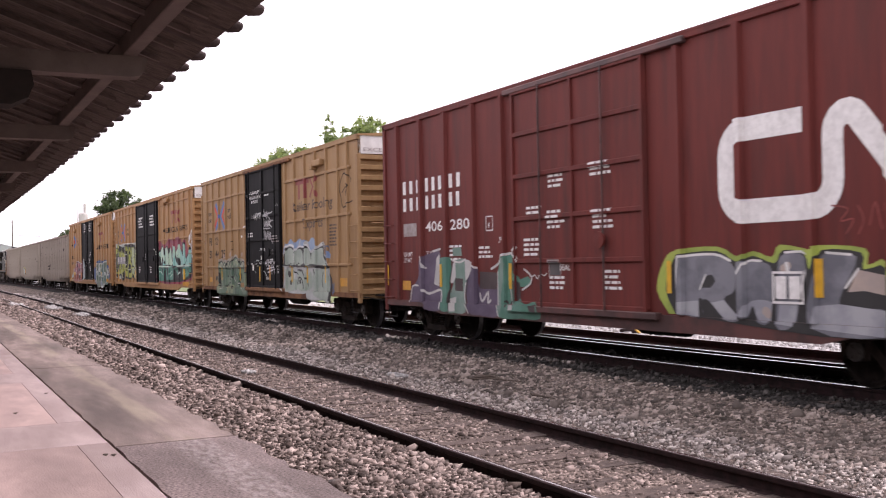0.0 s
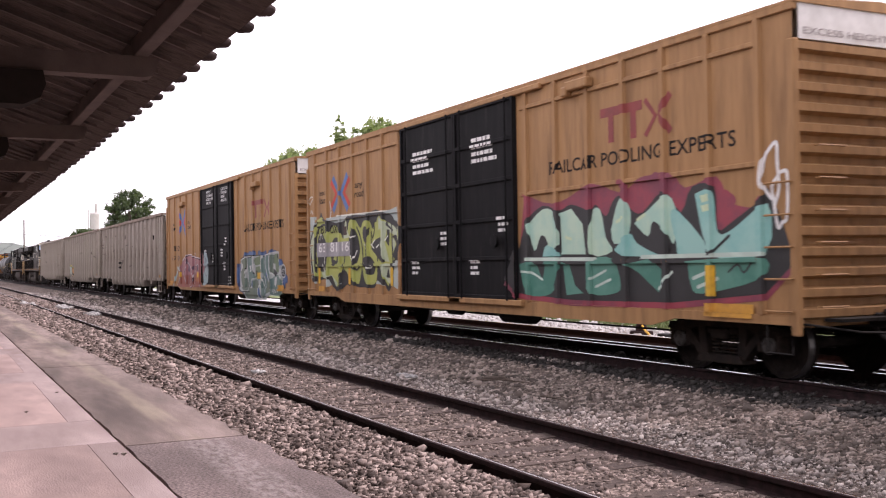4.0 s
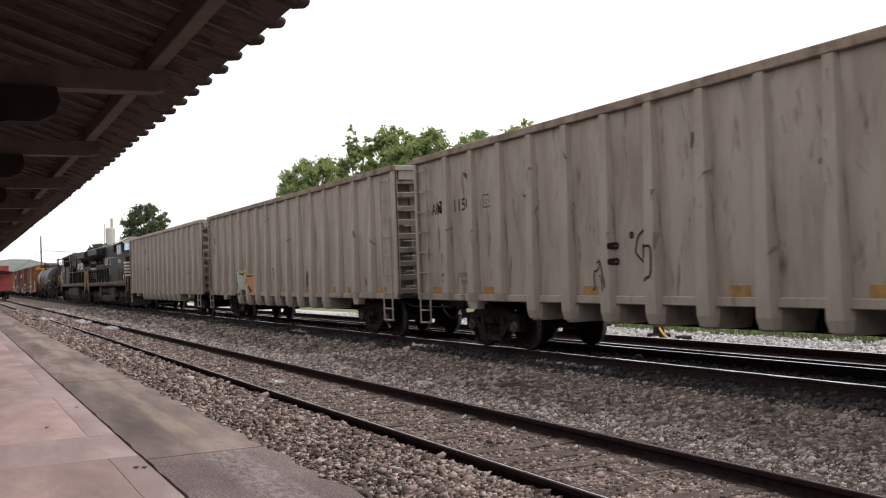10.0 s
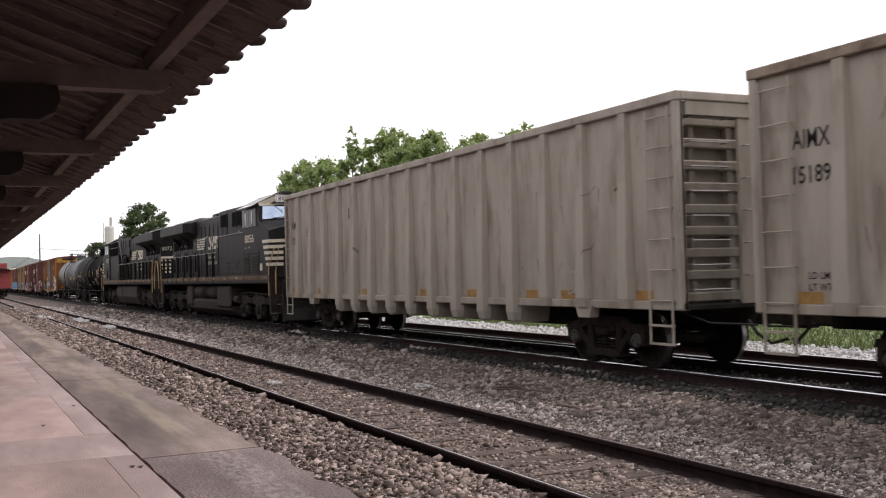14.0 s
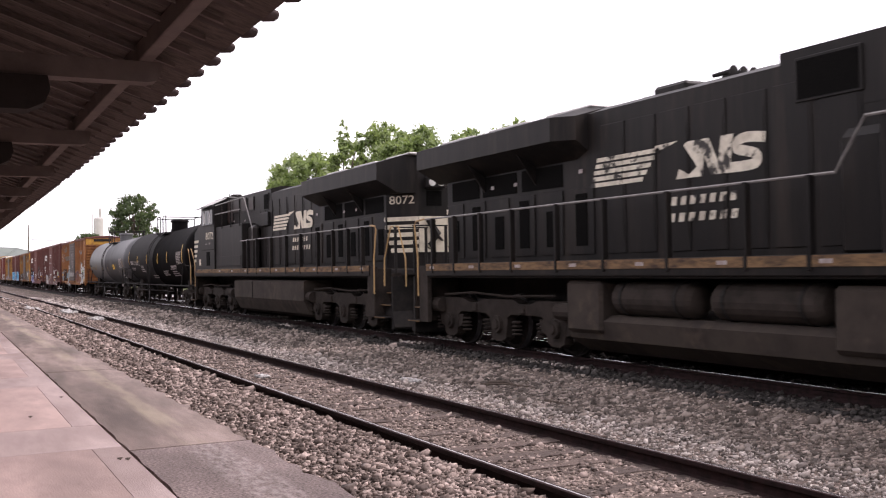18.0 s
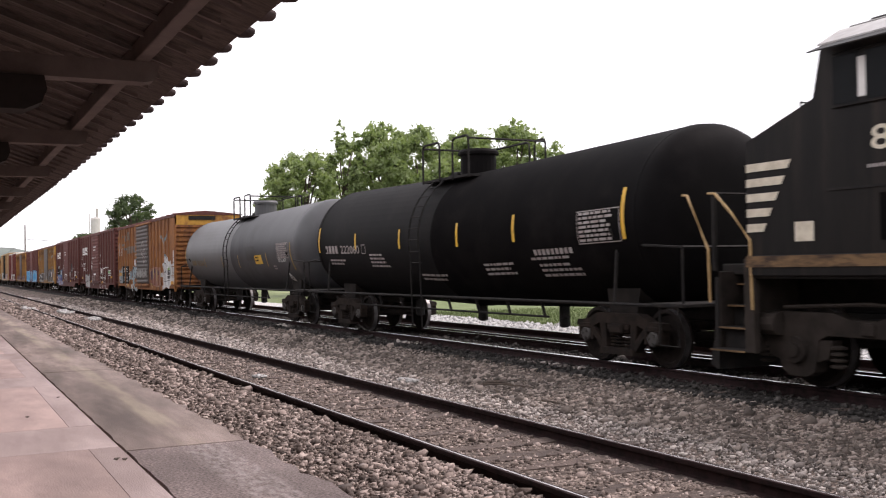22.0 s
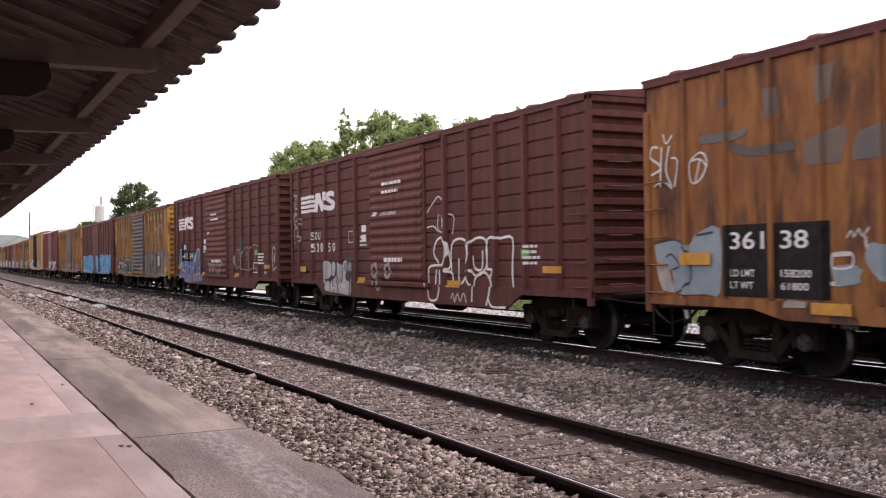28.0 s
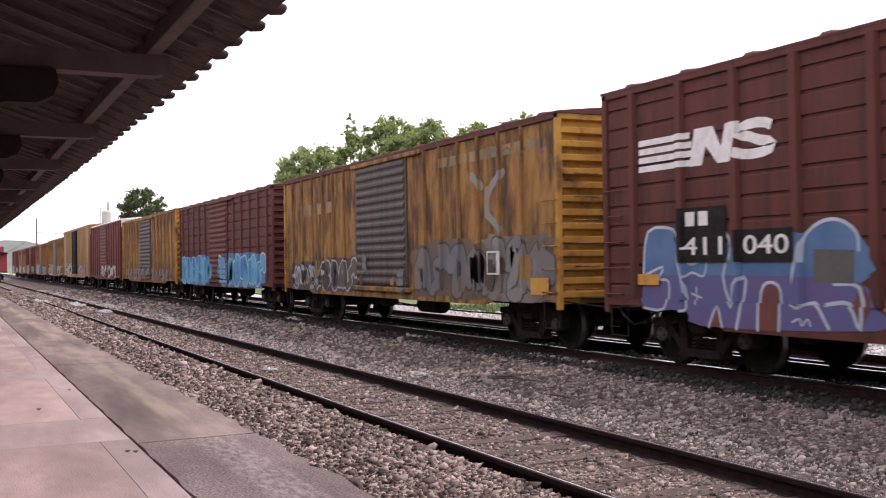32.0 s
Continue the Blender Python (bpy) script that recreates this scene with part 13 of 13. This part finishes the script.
tree("rounded green tree past the field", -69.2, 41.5, 13.9, 3.6, 12, 23000, 0.17, M_LEAF)
tree("lower green tree at the field's end", -62.0, 50.5, 8.4, 4.6, 14, 9000, 0.2, M_LEAF)
tree("lower green tree at the field's end", -53.3, 59.6, 9.7, 5.0, 17, 10000, 0.2, M_LEAF)
tree("dark rounded tree far beside the line", -145.4, 24.3, 13.5, 3.4, 21, 15000, 0.2, M_LEAF2, trunk=0.4)
tree("small bush by the silo", -188.5, 23.6, 9.6, 2.8, 24, 5000, 0.24, M_LEAF2)


def silo():
    s = thing("silo", "pale concrete silo with a thin stack, far off", "silo", at=pose(-218.0, 29.4, -0.5))
    part("cylinder", spin(shape(), [(0, 0.95), (13.3, 0.95), (13.6, 0.8), (13.7, 0.1)], "z", (0, 0, 0), 24), M_SILO, s)
    part("stack", spin(shape(), [(13.2, 0.28), (15.5, 0.28), (15.5, 0.1)], "z", (0.1, 0.3, 0), 10), M_SILO, s)
    q = shape()
    box(q, 0.4, 0.55, -1.32, -1.15, 6, 14.3)
    part("ladder_cage", q, M_SILO, s)


silo()


def pole(label, x, y, h, r=0.14):
    p = thing("utility_pole", label, "utility pole", at=pose(x, y, -0.5))
    q = shape()
    tube(q, [(0, 0, 0), (0, 0, h)], r, 8, r * 0.7)
    part("shaft", q, M_BARK, p)
    return p


pole("tall wooden utility pole beside the line", -259.3, 18.9, 14.0, 0.2)
m = shape()
for dy in (0.0, 0.5):
    a, b = Vector((-259.3, 18.9 + dy, 10.0)), Vector((-480.0, 17.0 + dy, 8.4))
    tube(m, [a.lerp(b, k / 8) - Vector((0, 0, 2.0 * math.sin(math.pi * k / 8))) for k in range(9)], 0.03, 4)
    b = Vector((-230.0, 62.0 + dy, 8.6))
    tube(m, [a.lerp(b, k / 8) - Vector((0, 0, 0.9 * math.sin(math.pi * k / 8))) for k in range(9)], 0.03, 4)
wires = part("overhead_wires", m, M_DARK)
tagged(wires, "thin overhead wires strung between poles", "wires")


def lattice_mast():
    t = thing("lattice_mast", "thin steel lattice mast past the tracks", "mast", at=pose(-34.5, 28.9, -0.5))
    for dx in (-0.22, 0.22):
        for dy in (-0.22, 0.22):
            q = shape()
            tube(q, [(dx, dy, 0), (dx * 0.75, dy * 0.75, 7.8)], 0.03, 5)
            part("leg", q, M_STEELRAIL, t)
    for k in range(12):
        q = shape()
        z = 0.6 * k
        tube(q, [(-0.22, -0.22, z), (0.22, -0.22, z + 0.6), (0.22, 0.22, z + 1.0)], 0.018, 4)
        part("brace", q, M_STEELRAIL, t)
    q = shape()
    box(q, -0.9, 0.9, -0.05, 0.05, 5.6, 5.7)
    part("crossarm", q, M_STEELRAIL, t)


lattice_mast()


def switch_stand():
    t = thing("switch_stand", "small track switch stand with yellow lever", "switch stand", at=pose(-20.6, 16.0, -0.32))
    q = shape()
    box(q, -0.25, 0.25, -0.2, 0.2, 0.0, 0.14, 0.03)
    spin(q, [(0.1, 0.16), (0.35, 0.12), (0.5, 0.06)], "z", (0, 0, 0), 10)
    part("base", q, M_RUST, t)
    q = shape()
    tube(q, [(-0.1, 0, 0.4), (0.3, -0.1, 0.15), (0.55, -0.15, 0.05)], 0.03, 6)
    part("lever", q, M_REFLECT, t)
    q = shape()
    tube(q, [(0, 0, 0.4), (0, 0, 0.95)], 0.02, 6)
    part("spindle", q, M_DARK, t)
    q = shape()
    box(q, 0.8, 1.1, -0.15, 0.15, -0.03, 0.12, 0.02)
    part("rod_box", q, M_DARK, t)


switch_stand()

# debris on the ballast
def debris(name, label, x, y, pts, r, material):
    z = ground_height(y)
    q = shape()
    tube(q, [(x + a, y + b, z + c + r) for a, b, c in pts], r, 5, r * 0.4)
    tagged(part(name, q, material), label, "debris")


debris("stick", "dry dark stick lying on the ballast", -13.6, 7.55, [(0, 0, 0.05), (0.35, 0.1, 0.09), (0.7, 0.12, 0.05)], 0.03, M_BARK)
debris("stick", "dry dark stick lying on the ballast", -13.4, 7.3, [(0, 0, 0.04), (0.3, 0.2, 0.07), (0.75, 0.5, 0.04)], 0.02, M_BARK)
debris("stick", "thin dark twig on the ballast", -11.2, 7.05, [(0, 0, 0.05), (0.3, 0.03, 0.05), (0.5, 0.03, 0.05)], 0.018, M_BARK)


def hills():
    m = shape()
    n = 140
    v = []
    for k in range(n + 1):
        y = -900 + 25 * k
        top = 26 + 16 / (1 + math.exp((y - 130) / 30)) + 2.5 * math.sin(k * 0.83) + 1.2 * math.sin(k * 2.1)
        v += [(-1500, y, -1), (-1600, y, top), (-1900, y, -1)]
    put(m, v, [(3 * k + j, 3 * k + j + 1, 3 * k + j + 4, 3 * k + j + 3) for k in range(n) for j in range(2)])
    tagged(part("backdrop", m, M_HILL, smooth=True), "low wooded hills on the horizon", "hills", kind="structure")


hills()

# grass blades along the far side
def grass_field():
    rng = np.random.default_rng(9)
    n = 26000
    x, y = rng.uniform(-40, 2, n), 18.2 + rng.random(n) ** 1.6 * 9
    z = np.array([ground_height(a) for a in y])
    h = rng.uniform(0.05, 0.16, n)
    a = rng.uniform(0, 6.283, n)
    dx, dy = np.cos(a) * 0.025, np.sin(a) * 0.025
    lx, ly = rng.normal(0, 0.05, n), rng.normal(0, 0.05, n)
    V = np.stack([np.stack([x - dx, y - dy, z], 1), np.stack([x + dx, y + dy, z], 1), np.stack([x + lx, y + ly, z + h], 1)], 1).reshape(-1, 3)
    me = bpy.data.meshes.new("grass")
    me.vertices.add(n * 3)
    me.vertices.foreach_set("co", V.reshape(-1))
    me.loops.add(n * 3)
    me.loops.foreach_set("vertex_index", np.arange(n * 3, dtype=np.int32))
    me.polygons.add(n)
    me.polygons.foreach_set("loop_start", np.arange(0, n * 3, 3, dtype=np.int32))
    me.polygons.foreach_set("loop_total", np.full(n, 3, dtype=np.int32))
    me.materials.append(M_BLADE)
    me.update()
    tagged(new("grass", me), "short green grass beyond the gravel", "grass", kind="stuff")


grass_field()


# ---- what moves: each car along the main track, each wheelset about its axle ----
def motions():
    for ob, c in TRAIN:
        turn = 180 if ob.name.startswith("locomotive") and c < -160 else 0
        walk(ob, [(t, pose(c + run(t), MAIN_Y, 0, 0, 0, turn)) for t in range(0, 33, 2)])
    for w, dx, r, way in WHEELS:
        rows = []
        for i in range(0, 481):
            t = i / 15
            rows.append((t, pose(dx, 0, r, 0, way * math.degrees(run(t) / r), 0)))
        walk(w, rows)


motions()
